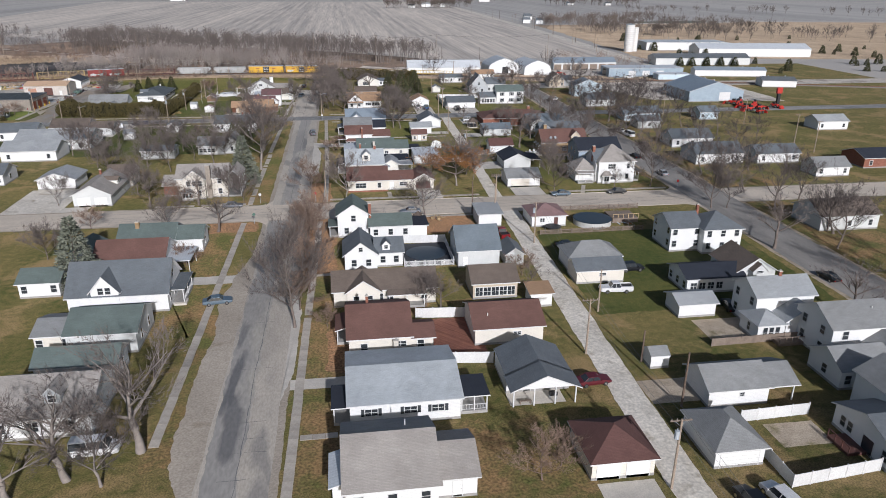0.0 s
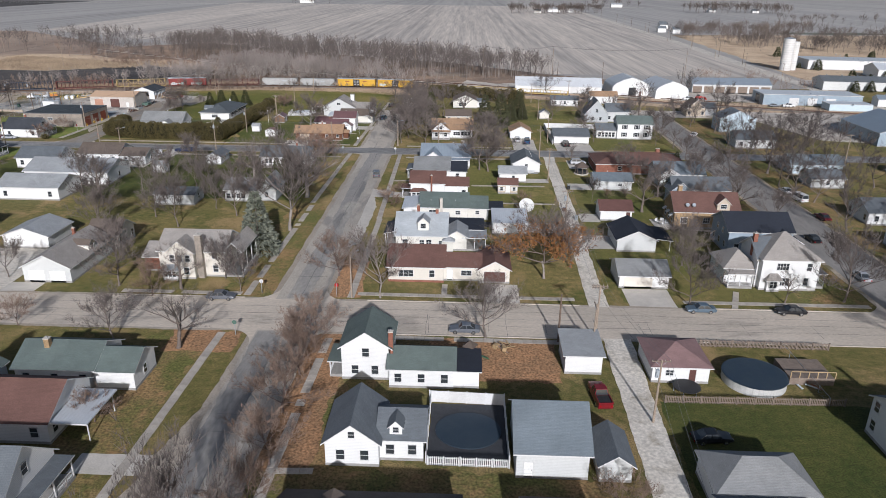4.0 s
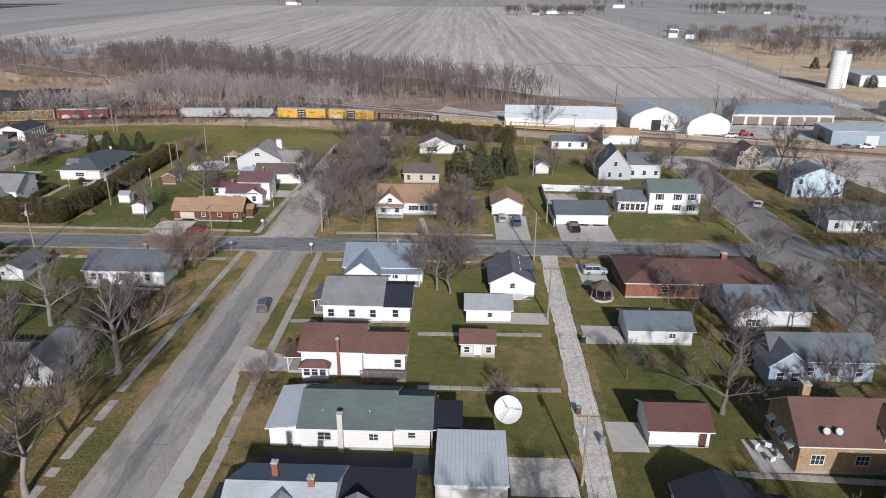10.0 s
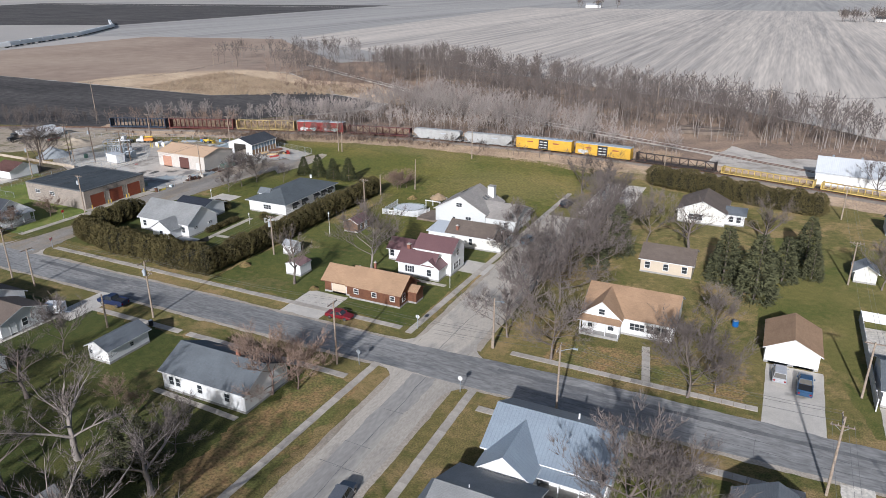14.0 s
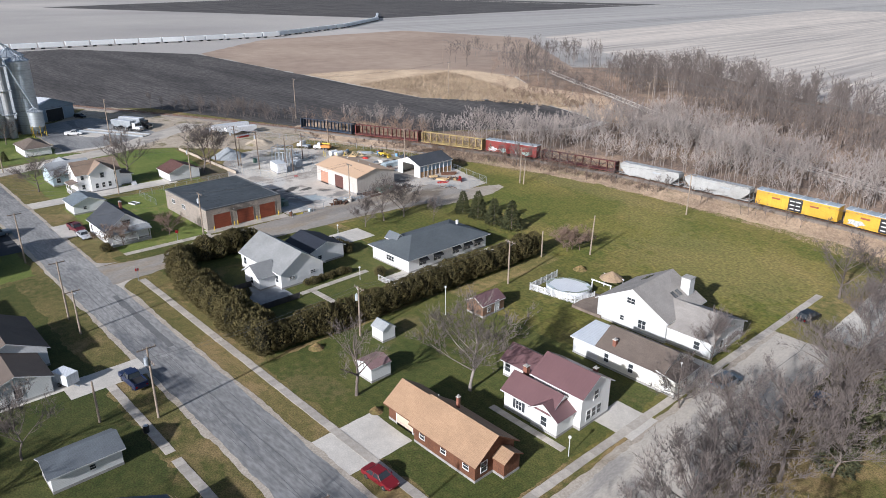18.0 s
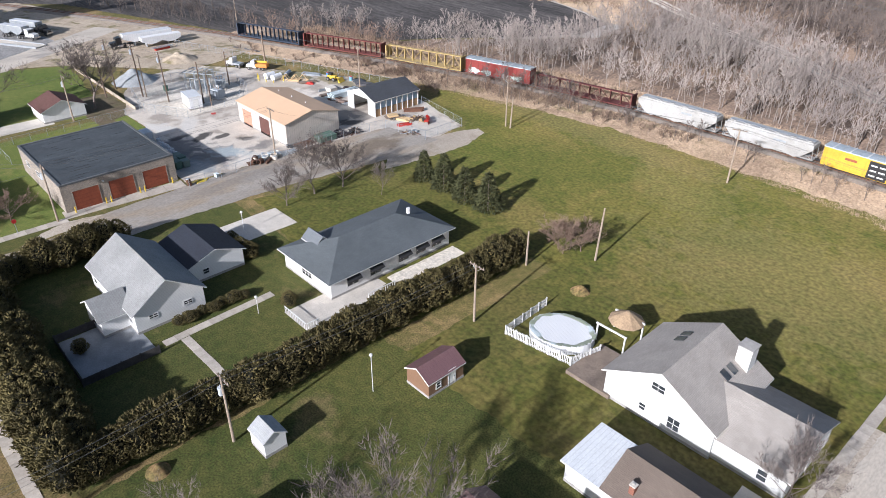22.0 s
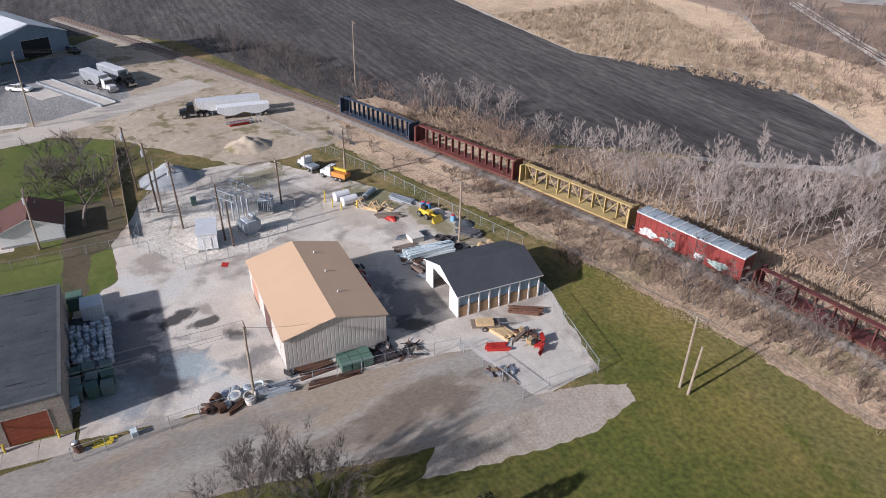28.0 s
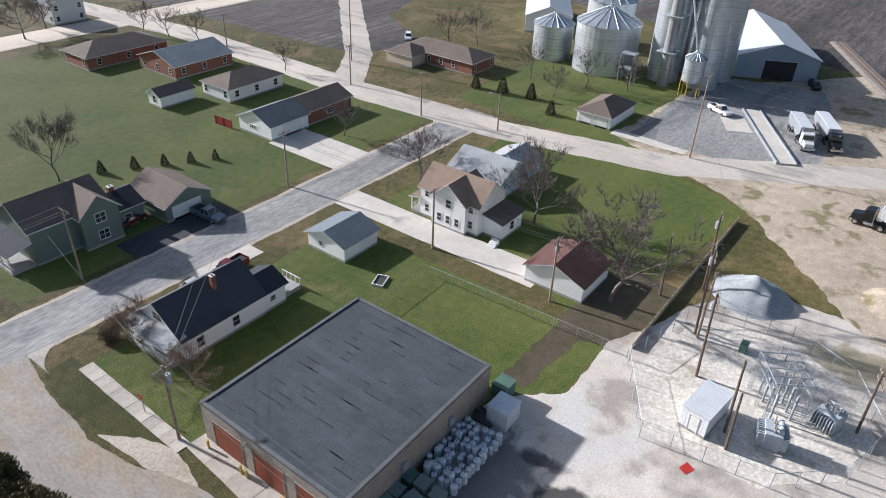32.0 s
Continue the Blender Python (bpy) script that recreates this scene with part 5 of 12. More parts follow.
T = house("two-storey white house with green roof", 1.3, 141.0)
V = vol(T, 0, 0, 6.6, 7.4, 5.0, "gy", 2.2, "white", "green")
V2 = vol(T, 7.6, -2.5, 8.6, 6.0, 3.0, "gx", 1.6, "white", "green")
V3 = vol(T, 13.6, -2.4, 3.4, 5.6, 2.6, "flat", 0, "white", "navy")
win(V, "S", -1.5)
win(V, "S", 1.2)
win(V, "S", 0, 4.2)
wins(V2, "S", 3)
chimney(T, 3.4, -3.4, 0, 7.3, 0.6)
porch(T, -4.2, -1, 1.8, 4.5, 2.4, "flat", 0, "green", 2, True, side="W")

T = house("white house with slate-green gabled roof", 3.0, 123.3)
V = vol(T, -0.8, 0, 6.0, 8.0, 3.2, "gy", 2.3, "white", "slate")
V2 = vol(T, 4.6, 0.4, 5.0, 6.4, 3.0, "gx", 1.8, "white", "slate")
win(V, "S", -1.3)
win(V, "S", 1.4)
win(V, "S", 0, 4.2, 0.7, 0.8)
wins(V2, "S", 2, spread=0.5)
dormer(T, 4.0, -1.6, 3.5, 1.4, 1.8, 0.9, 0.7, "S", "white", "slate")

T, V = simple("small white outbuilding with worn silvery roof", 28.6, 33.7, 140.2, 146.5, 2.9, "ss", 0.5, "white", "palegrey", "garage", "garage")
T, V = simple("white garage with faded maroon hipped roof", 40.2, 47.9, 138.6, 146.4, 2.6, "hip", 1.6, "white", "mauve", "garage", "garage")
win(V, "S", -1.5, 1.6, 1.0, 0.8, 2)
door(V, "S", 1.6, 0.9, 2.0, DOORD)

# east of the alley, south part
T, V = simple("white garage with grey hipped roof", 39.3, 45.2, 57.6, 65.2, 2.6, "hip", 1.8, "white", "grey", "garage", "garage")
garage_door(V, "S", 0, 4.6)
T = house("white garage with grey roof and open carport end", 48.6, 72.0, 0, "garage", "garage")
V = vol(T, 0, 0, 8.2, 6.4, 2.6, "gx", 1.8, "white", "grey")
win(V, "S", 0.4, 1.7, 0.6, 0.5)
part("roof", roof_mesh(3.8, 6.4, 2.61, 1.4, "gx", 0.35), [roofing("grey"), TRIM], T, "", pose(6.0, 0, 0))
for yy in (-3.0, 3.0):
    part("post", box(7.6, 7.75, yy - 0.08, yy + 0.08, -0.2, 2.6), TRIM, T)

T = house("two-storey white house with grey gables", 70.5, 78.5)
V = vol(T, 1.5, 2.5, 10, 8.2, 5.4, "gx", 2.2, "white", "grey")
V2 = vol(T, -2.8, -5.0, 7.6, 6.6, 3.0, "gx", 1.8, "white", "grey")
V3 = vol(T, 5.0, -5.4, 7, 8, 3.2, "gy", 2.2, "white", "grey")
for z in (1.7, 4.3):
    win(V, "W", -2, z)
    win(V, "W", 2, z)
wins(V2, "S", 3)
win(V2, "W", 0)
wins(V3, "S", 2, spread=0.4)
win(V, "S", -3, 4.3)
vent(T, 4, 1, 6.9)

T = house("two-storey white house with pale roof and enclosed porch", 66.3, 89.5)
V = vol(T, 0.5, 1.5, 9.6, 6.6, 5.6, "gx", 1.9, "white", "palegrey")
V2 = vol(T, 2.0, -3.0, 6.4, 4.6, 3.2, "gy", 2.0, "white", "palegrey")
V3 = vol(T, -3.6, -3.0, 4.4, 4.8, 2.8, "hip", 1.2, "white", "palegrey")
for u in (-2, 2):
    win(V, "W", u, 1.7)
    win(V, "W", u, 4.4)
win(V2, "S", 0, 1.7, 1.6, 1.3, 2)
win(V3, "W", 0, 1.5, 0.7, 1.3)
for u in (-1.0, 0, 1.0):
    win(V3, "S", u, 1.4, 0.7, 1.7)
chimney(T, 1, 1.5, 6.6, 8.3, 0.5)
T = thing("deck", "dark wooden deck with railing behind the house", "deck", pose(67, 83.2, 0))
part("floor", box(-4, 3.4, -1.0, 0.9, -0.2, 0.5), WOOD, T)
for i in range(8):
    part("rail_post", box(-4 + i, -3.92 + i, -1.0, -0.92, 0.5, 1.4), WOOD, T)
part("handrail", box(-4, 3.4, -1.02, -0.9, 1.4, 1.47), WOOD, T)

T = house("two-storey white house with grey-green hipped gables", 71.0, 124.0)
V = vol(T, 2.8, -1.2, 8.0, 8.0, 5.2, "hip", 2.4, "white", "slate")
V2 = vol(T, -4.0, 0.8, 6.4, 8.0, 5.0, "gx", 2.0, "white", "slate")
for z in (1.7, 4.2):
    wins(V, "S", 3, z)
    wins(V2, "S", 2, z)
    wins(V2, "W", 2, z)
    wins(V, "W", 1, z)
chimney(T, 0, 1, 6, 8.4, 0.5)
T = house("low house with dark brown roof and white porch windows", 64.5, 105.0)
V = vol(T, -1.4, 0, 10.5, 7.0, 2.8, "gx", 1.3, "white", "navy")
V2 = vol(T, 6.6, 1.8, 7.5, 8.6, 3.2, "gy", 2.4, "palegrey", "umber")
for u in (-4, -2.4, -0.8, 0.8):
    win(V, "S", u, 1.4, 1.1, 1.2, 2)
wins(V, "W", 3, 1.4)
win(V2, "S", 0)
dormer(T, 6.6, -2.5, 3.2, 2.6, 2.4, 0.6, 1.2, "S", "palegrey", "umber")
T, V = simple("plain white shed with grey roof", 52.3, 58.6, 93.0, 97.8, 2.4, "gx", 0.9, "white", "palegrey", "shed", "shed")
T = house("white double garage with grey hipped roofs", 44.6, 113.6, 0, "garage", "garage")
V = vol(T, 0, -3, 8.8, 5.2, 2.6, "gx", 1.3, "cream", "slate")
V2 = vol(T, 1.0, 3.2, 10.0, 6.4, 2.9, "hip", 1.9, "white", "grey")
win(V, "S", 0.4, 1.7, 1.2, 0.5, 2)
win(V2, "S", 4.2, 1.7, 0.6, 0.5)
T, V = simple("tiny grey-roofed metal yard shed", 41.2, 43.9, 78.8, 81.6, 1.9, "gx", 0.8, "white", "grey", "shed", "shed", ov=0.12)
T = house("white house with low grey roof and red deck", 62.5, 60.0)
V = vol(T, 0, -1.5, 8.8, 10, 3.0, "gx", 1.8, "white", "slate")
V2 = vol(T, 4.5, 4.5, 7, 6, 4.8, "gy", 2, "white", "grey")
for u in (-3.4, -2.2, 3.4):
    win(V, "W", u, 1.6, 0.8, 1.3)
door(V, "W", 0.8, 1.7, 2.0, PANE)
T = thing("deck", "small red-brown wooden deck with rails", "deck", pose(56.9, 59.3, 0))
part("floor", box(-1.2, 1.2, -1.8, 1.8, -0.2, 0.4), DOORD, T)
for yy in (-1.8, -0.6, 0.6, 1.8):
    part("rail_post", box(-1.2, -1.1, yy - 0.05, yy + 0.05, 0.4, 1.3), DOORD, T)
part("handrail", box(-1.22, -1.1, -1.8, 1.8, 1.3, 1.38), DOORD, T)

# west of the street, south part
T, V = simple("house with weathered grey roof and a dormer", -43.0, -31.2, 73.6, 83.6, 3.0, "gx", 2.8, "white", "weathered")
dormer(T, 1.6, -2.4, 4.0, 1.9, 2.6, 1.2, 0.9, "S", "grey", "weathered")
for u in (-4.2, -0.6, 3.4):
    win(V, "S", u, 1.7, 1.2, 1.2, 2)
T, V = simple("small house with mossy green hipped roof", -42.0, -31.6, 85.5, 90.6, 2.9, "gx", 1.5, "palegrey", "green", e=1)
T = house("grey house with green and grey roofs", -37.6, 98.0)
V = vol(T, 1.8, 0, 9.6, 9.4, 3.4, "gx", 2.0, "palegrey", "green")
V2 = vol(T, -5.4, 0.2, 5.0, 7.0, 2.8, "gx", 1.1, "cream", "grey")
win(V, "E", -2, 1.8, 0.8, 1.5)
win(V, "E", 2, 1.8, 0.8, 1.5)
wins(V2, "S", 2)
T = house("white farmhouse with dark grey gambrel roof and tall dormer", -37.2, 111.4)
V = vol(T, 0, 0, 15.4, 9.6, 3.4, "gx", 4.0, "white", "slate")
V2 = vol(T, -1.8, -2.7, 4.2, 4.6, 4.2, "gy", 2.5, "white", "slate")
win(V2, "S", -0.55, 4.2, 0.8, 1.1)
win(V2, "S", 0.55, 4.2, 0.8, 1.1)
for u in (-3, 0, 3):
    win(V, "E", u, 1.7)
win(V, "E", 0, 4.8)
part("step", box(8, 10, -3, -1, -0.3, 0.4), CONCRETE, T)
porch(T, 8.6, 1, 2.2, 7, 2.7, "flat", 0, "slate", 3, True, side="E")
T, V = simple("house with brown shingle roof", -45.5, -33.4, 121.4, 131.0, 3.0, "gx", 2.7, "white", "brown", e=2, s=2)
part("carport_roof", roof_mesh(4.2, 7.0, 2.7, 0.1, "flat", 0.2), [MWHITE, TRIM], T, "white flat carport roof", pose(8.4, -1, 0))
for yy in (-4, 2):
    part("post", box(10.2, 10.32, yy, yy + 0.12, -0.2, 2.7), TRIM, T)
T, V = simple("long white house with mossy grey-green roof", -44.5, -34.0, 133.0, 141.0, 3.0, "gx", 2.0, "white", "green", s=3)
V2 = vol(T, 7.8, -0.8, 5.6, 6.4, 2.9, "gx", 1.7, "white", "green")
win(V2, "E", 0)
chimney(T, -2, -1, 3.5, 5.8, 0.7, BRICKB)
T, V = simple("small white house with dark roof", -55.5, -49.0, 114.6, 121.0, 2.8, "gx", 1.4, "white", "green", s=2)
T, V = simple("narrow white gabled outbuilding", -52.0, -47.0, 128.0, 135.0, 2.6, "gy", 1.4, "white", "green", "shed", "shed", s=1)

# north of the cross street, west side
T = house("cream garage with two white doors and a roof dormer", -59.6, 174.0, 0, "garage", "garage")
V = vol(T, 0, 0, 8.6, 15.6, 2.9, "gy", 2.2, "palegrey", "weathered")
garage_door(V, "S", -1.9, 2.8)
garage_door(V, "S", 1.9, 2.8)
dormer(T, 2.4, 1, 3.3, 2.4, 3, 1.0, 0.7, "E", "ivory", "umber")
chimney(T, -1.2, 4.5, 4, 5.9, 0.5)
T, V = simple("white garage with pale roof", -77.8, -68.6, 182.2, 191.0, 2.6, "gy", 1.6, "white", "palegrey", "garage", "garage")
T = house("brick and white house with tall brick chimney and columned porch", -35.0, 175.0)
V = vol(T, 0, 0, 12.0, 9.0, 5.0, "gx", 2.4, "cream", "weathered")
V2 = vol(T, -7.2, 1, 5.0, 7, 2.9, "gx", 1.6, BRICKR, "weathered")
V3 = vol(T, -1.6, -4.2, 5.0, 3.4, 5.2, "gy", 2.0, "cream", "weathered")
V4 = vol(T, -3.4, -6.0, 2.6, 1.4, 2.2, "hip", 0.5, "white", "palegrey")
chimney(T, 1.8, -4.9, 0, 8.2, 1.1, BRICKG)
for u in (-1.4, 0, 1.4):
    win(V3, "S", u, 4.0, 0.8, 1.2)
    win(V4, "S", u * 0.55, 1.4, 0.6, 1.3)
wins(V3, "S", 2, 1.6, spread=0.4)
win(V, "S", 4.2, 1.6)
win(V, "S", 4.2, 4.2)
porch(T, 7.6, 0, 3.2, 9.0, 5.0, "gy", 1.6, "weathered", 4, True, side="E")
for u in (-2.5, 2.5):
    win(V, "E", u, 1.6)
    win(V, "E", u, 4.2)
T, V = simple("long white workshop with pale roof", -99.5, -84.2, 213.5, 224.0, 3.2, "gx", 2.0, "white", "palegrey", "outbuilding", "workshop", s=2)
T, V = simple("white building with pale metal roof", -101, -79, 227.5, 240.0, 3.4, "gx", 2.2, "white", "palegrey", "outbuilding", "workshop", s=3, e=1)
T, V = simple("white house with slate roof", -96, -88, 187.5, 196, 3, "gx", 2, "white", "slate", s=2, e=1)
T, V = simple("white cottage with grey roof and glazed porch", -44.3, -36.5, 216.0, 224.0, 2.9, "gx", 1.9, "palegrey", "grey", s=0)
for u in (-3, -1.8, -0.6, 0.6):
    win(V, "S", u, 1.4, 0.9, 1.1)
V2 = vol(T, 6.2, 1.2, 4.6, 9.0, 3.0, "gy", 2.4, "palegrey", "grey")
win(V2, "S", 0, 1.6, 0.7, 1.3)
win(V2, "E", 0, 1.6, 1.0, 1.3)
T, V = simple("low grey outbuilding with slate roof", -60, -50.5, 212.0, 218.5, 2.6, "gx", 1.0, "palegrey", "slate", "outbuilding", "shed", e=1)
T, V = simple("little white garden shed", -72.6, -69.4, 240.2, 243.5, 2.2, "gx", 1.0, "white", "palegrey", "shed", "shed", ov=0.2)
T, V = simple("house with weathered grey roof at the corner", -61, -54.8, 183.0, 190, 3, "gx", 2, "cream", "umber", s=1, e=2)
T, V = simple("white cottage with streaked dark roof", -45.0, -30.6, 249.8, 258.5, 3.0, "gx", 2.2, "white", "slate")
for u in (-5.6, -4.4, -0.5, 4.2):
    win(V, "S", u, 1.7, 0.8, 1.2)
win(V, "W", -2.2, 1.6)
chimney(T, 2.5, 0.4, 4.6, 6.2, 0.5)
T, V = simple("small white garage with streaked slate roof", -61.4, -57.2, 251.0, 258.4, 2.3, "gy", 1.0, "white", "slate", "garage", "garage")
win(V, "S", -1.6, 1.4, 0.6, 0.6)
win(V, "E", 0.5, 1.4, 0.6, 0.6)
T = house("white house with dark brown roofs beside the drive", -90.5, 253.5)
V = vol(T, -2, 0.4, 12, 9.4, 3.0, "gx", 2.2, "white", "umber")
V2 = vol(T, 8.2, -0.6, 7.4, 8.0, 2.6, "gx", 1.5, "palegrey", "umber")
win(V2, "S", -2)
win(V2, "S", 0.5, 1.6, 0.6, 0.6)
wins(V2, "E", 1)
wins(V, "S", 3)
door(V2, "E", -2)

# row between the street and the alley, middle block
T = house("cream house with brown shingle roof and attached garage", 5.7, 175.4)
V = vol(T, 0, 0, 10.0, 10.2, 3.0, "gx", 2.3, "cream", "brown")
win(V, "S", -1.8, 1.7, 2.6, 1.2, 3)
win(V, "S", 2.9, 1.7, 0.9, 1.3)
V2 = vol(T, 8.3, -1.2, 6.6, 6.0, 2.8, "gx", 1.5, "cream", "brown")
door(V2, "S", -2.2)
win(V2, "S", 0.8, 1.6, 1.8, 0.9, 2)
V3 = vol(T, 14.2, -0.8, 5.4, 8.2, 2.7, "gy", 1.5, "cream", "brown")
garage_door(V3, "S", 0, 3.8, 2.2, DOORD)
part("brick_base", box(-5.05, 5.05, -5.2, -5.1, -0.3, 0.4), BRICKR, T, "red brick base course")
vent(T, 2, 1, 5.2)

T = house("white house with pale grey roof, dormer and rear additions", 5.6, 192.0)
V = vol(T, 0, 0, 10.2, 12.0, 3.2, "gx", 2.9, "ivory", "chalk")
dormer(T, 0.4, -3.4, 4.2, 2.2, 3.0, 1.3, 1.0, "S", "ivory", "palegrey")
for u in (-3.2, 1.6):
    win(V, "S", u, 1.7, 1.0, 1.2)
win(V, "S", 0.2, 1.7, 0.9, 1.0, 2)
win(V, "S", 3.9, 1.7, 0.6, 0.8)
V2 = vol(T, 8.8, 2.6, 7.4, 7.0, 2.8, "flat", 0.3, "ivory", "navy")
V3 = vol(T, 7.2, -2.6, 4.0, 6.4, 3.0, "gy", 1.2, "ivory", "palegrey")
porch(T, 10.8, -3.2, 4.6, 5.0, 2.7, "flat", 0, "palegrey", 3, False, side="S")
porch(T, -6.4, 0, 2.2, 7, 2.6, "sw", 0.5, "navy", 3, False, side="W")
chimney(T, -1.0, 1.6, 4.8, 7.2, 0.6)
chimney(T, 3.0, -0.2, 5.4, 7.0, 0.6)
V4 = vol(T, 5.6, -6.2, 1.8, 1.6, 2.6, "hip", 0.4, "ivory", "palegrey")

T = house("long cream house with green shingle roof", 9.6, 209.5)
V = vol(T, 0, 0, 10.8, 8.8, 3.1, "gx", 2.2, "ivory", "green")
V2 = vol(T, 7.6, 0.2, 4.3, 7.8, 2.8, "gx", 1.7, "ivory", "green")
win(V, "S", -2.6, 1.9, 1.5, 1.0, 2)
win(V, "S", 3.2, 1.9, 1.0, 0.8, 2)
win(V2, "S", 0, 1.8, 0.8, 0.7)
V3 = vol(T, -7.3, 0.2, 3.8, 8.4, 2.6, "sw", 0.4, "white", MWHITE)
door(V3, "S", 0.4)
chimney(T, -0.6, -4.7, 0, 5.2, 0.6, CONCRETE)
vent(T, -3, -2.6, 3.9)
vent(T, 2.6, -2.6, 3.9)
part("canopy", roof_mesh(3.8, 6.0, 2.6, 0.05, "flat", 0.1), [roofing("navy"), TRIM], T, "flat black canopy", pose(11.6, -0.8, 0))
for p in ((10.0, -3.6), (13.3, -3.6), (13.3, 2.0)):
    part("post", box(p[0] - 0.06, p[0] + 0.06, p[1] - 0.06, p[1] + 0.06, -0.2, 2.6), TRIM, T)
T = house("white metal shed with bright ribbed roof", 24.2, 200.8, 0, "metal shed", "metal_shed")
V = vol(T, 0, 0, 7.6, 8.6, 2.5, "ss", 0.5, "white", MWHITE, 0.15)

T = house("two-storey white house with brown roof and bay window", 5.0, 225.0)
V = vol(T, 0, 0, 8.4, 8.2, 4.2, "gx", 2.0, "white", "brown")
V2 = vol(T, 7.1, 0.6, 5.8, 6.4, 3.2, "gx", 1.4, "white", "brown")
V3 = vol(T, -2.2, -4.6, 3.6, 1.2, 2.4, "hip", 0.5, "white", "brown")
for u in (-1.1, 0, 1.1):
    win(V3, "S", u, 1.5, 0.8, 1.2)
door(V2, "S", 0, 0.9, 2.0, steps=2)
win(V2, "S", 1.9)
porch(T, -5.4, -1.2, 2.2, 4.0, 2.5, "flat", 0, "brown", 2, True, side="W")
chimney(T, 1.0, -4.35, 0, 6.2, 0.4)
T = thing("deck", "dark wooden back deck with rails", "deck", pose(12.2, 220.9, 0))
part("floor", box(-3.2, 3.2, -1.1, 1.1, -0.2, 0.7), WOOD, T)
for i in range(7):
    part("rail_post", box(-3.2 + i * 1.05, -3.1 + i * 1.05, -1.1, -1.0, 0.7, 1.6), WOOD, T)
part("handrail", box(-3.2, 3.2, -1.12, -1.0, 1.6, 1.68), WOOD, T)

T = house("white house with grey shingle roof", 5.2, 243.2)
V = vol(T, 0, 0, 9.4, 11.6, 3.2, "gx", 2.3, "white", "grey")
V2 = vol(T, 7.0, -0.8, 4.6, 9.6, 2.9, "gx", 1.6, "white", "navy")
wins(V, "S", 3, 1.7)
win(V2, "S", 0, 1.7)
win(V2, "E", 1)
vent(T, -1.5, 0.5, 5.4)
porch(T, -5.8, 0, 2.0, 6, 2.5, "sw", 0.4, "slate", 3, False, side="W")

T = house("white house with blue-grey metal roof and cross gable", 8.5, 258.0)
V = vol(T, 0, 0.4, 14.2, 10.2, 3.2, "gx", 2.6, "white", MBLUE)
V2 = vol(T, -3.5, -3.6, 6.0, 9.0, 3.0, "gy", 2.2, "white", MBLUE)
win(V2, "S", -1.2, 1.6, 0.9, 1.2, 1, DARKSH)
wins(V, "S", 2, 1.6, spread=0.3)
porch(T, 3.3, -5.4, 7.0, 2.0, 2.5, "ss", 0.4, MBLUE, 4, False)
vent(T, 2.0, 2.0, 5.6, 0.12, 0.4)

T, V = simple("white garage with slate-grey roof", 27.8, 35.5, 248.4, 258.4, 2.7, "gy", 2.0, "white", "slate", "garage", "garage")
win(V, "S", 0, 2.1, 0.8, 0.9)
for yy in (-2.5, 0.5, 3.0):
    vent(T, 1.5, yy, 4.1)
T, V = simple("small white garage with pale metal roof", 23.6, 30.8, 238.2, 243.8, 2.5, "gx", 1.3, "white", "palegrey", "garage", "garage")
win(V, "S", 0.2, 1.5, 0.7, 0.7)
T, V = simple("tan playhouse shed with white door and shutters", 22.8, 27.8, 227.2, 231.0, 2.3, "gx", 1.3, "tan", "brown", "shed", "shed", ov=0.25)
door(V, "S", 0)
win(V, "S", -1.6, 1.3, 0.7, 0.9, 1, TRIM)
win(V, "S", 1.6, 1.3, 0.7, 0.9, 1, TRIM)

# east of the alley, middle block
T, V = simple("white garage with dark red roof", 45.4, 52.5, 207.2, 213.2, 2.5, "gx", 1.6, "white", "red", "garage", "garage")
door(V, "S", 2.7, 0.9, 2.0, DOORD)
T, V = simple("pale garage with blue-grey shingle roof", 48.3, 58.0, 232.2, 239.2, 2.5, "gx", 1.4, "palegrey", "bluegrey", "garage", "garage")
win(V, "S", 1.8, 1.6, 0.9, 0.7, 2)
vent(T, -1, 0.5, 3.9)
T, V = simple("long brick building with low brown roof", 51.5, 77.0, 249.0, 262.0, 2.9, "hip", 2.0, BRICKR, "brown")
win(V, "S", 4, 1.7, 2.4, 1.2, 3)
win(V, "S", -6, 1.7, 1.0, 1.0)
chimney(T, 6, 0.5, 4.4, 6.0, 1.0)
T = house("pale house with blue-grey gabled roof", 72.5, 243.2)
V = vol(T, 0, 0, 13, 8.2, 3.0, "gx", 2.4, "palegrey", "bluegrey")
V2 = vol(T, -3.4, -3.0, 6.0, 6.0, 3.0, "gy", 1.8, "palegrey", "bluegrey")
win(V2, "S", 0, 1.6, 2.0, 1.1, 3)
T = house("blue-grey house with dark roof", 71.5, 225.0)
V = vol(T, 1.5, 1, 14, 6.4, 3.4, "gx", 2.4, "bluegrey", "slate")
V2 = vol(T, -4, -1.4, 5, 4.8, 3.4, "gy", 2.0, "bluegrey", "slate")
wins(V, "S", 4)
wins(V2, "S", 2, spread=0.4)
T = house("buff brick house with brown roof, striped awnings and a pink dormer", 68.0, 207.4)
V = vol(T, 0, 0, 14.2, 8.6, 4.0, "gx", 3.2, BRICKB, "brown")
dormer(T, 3.4, -2.6, 4.6, 2.8, 3.0, 1.2, 1.4, "S", "tan", "brown")
wins(V, "S", 3, 1.9, 1.4, 1.2, 0.7, bars=3)
AWN = mat("striped_awning", (0.75, 0.73, 0.70), (0.45, 0.42, 0.40), 2, 0.7, kind="lap", axis="y", period=0.3)
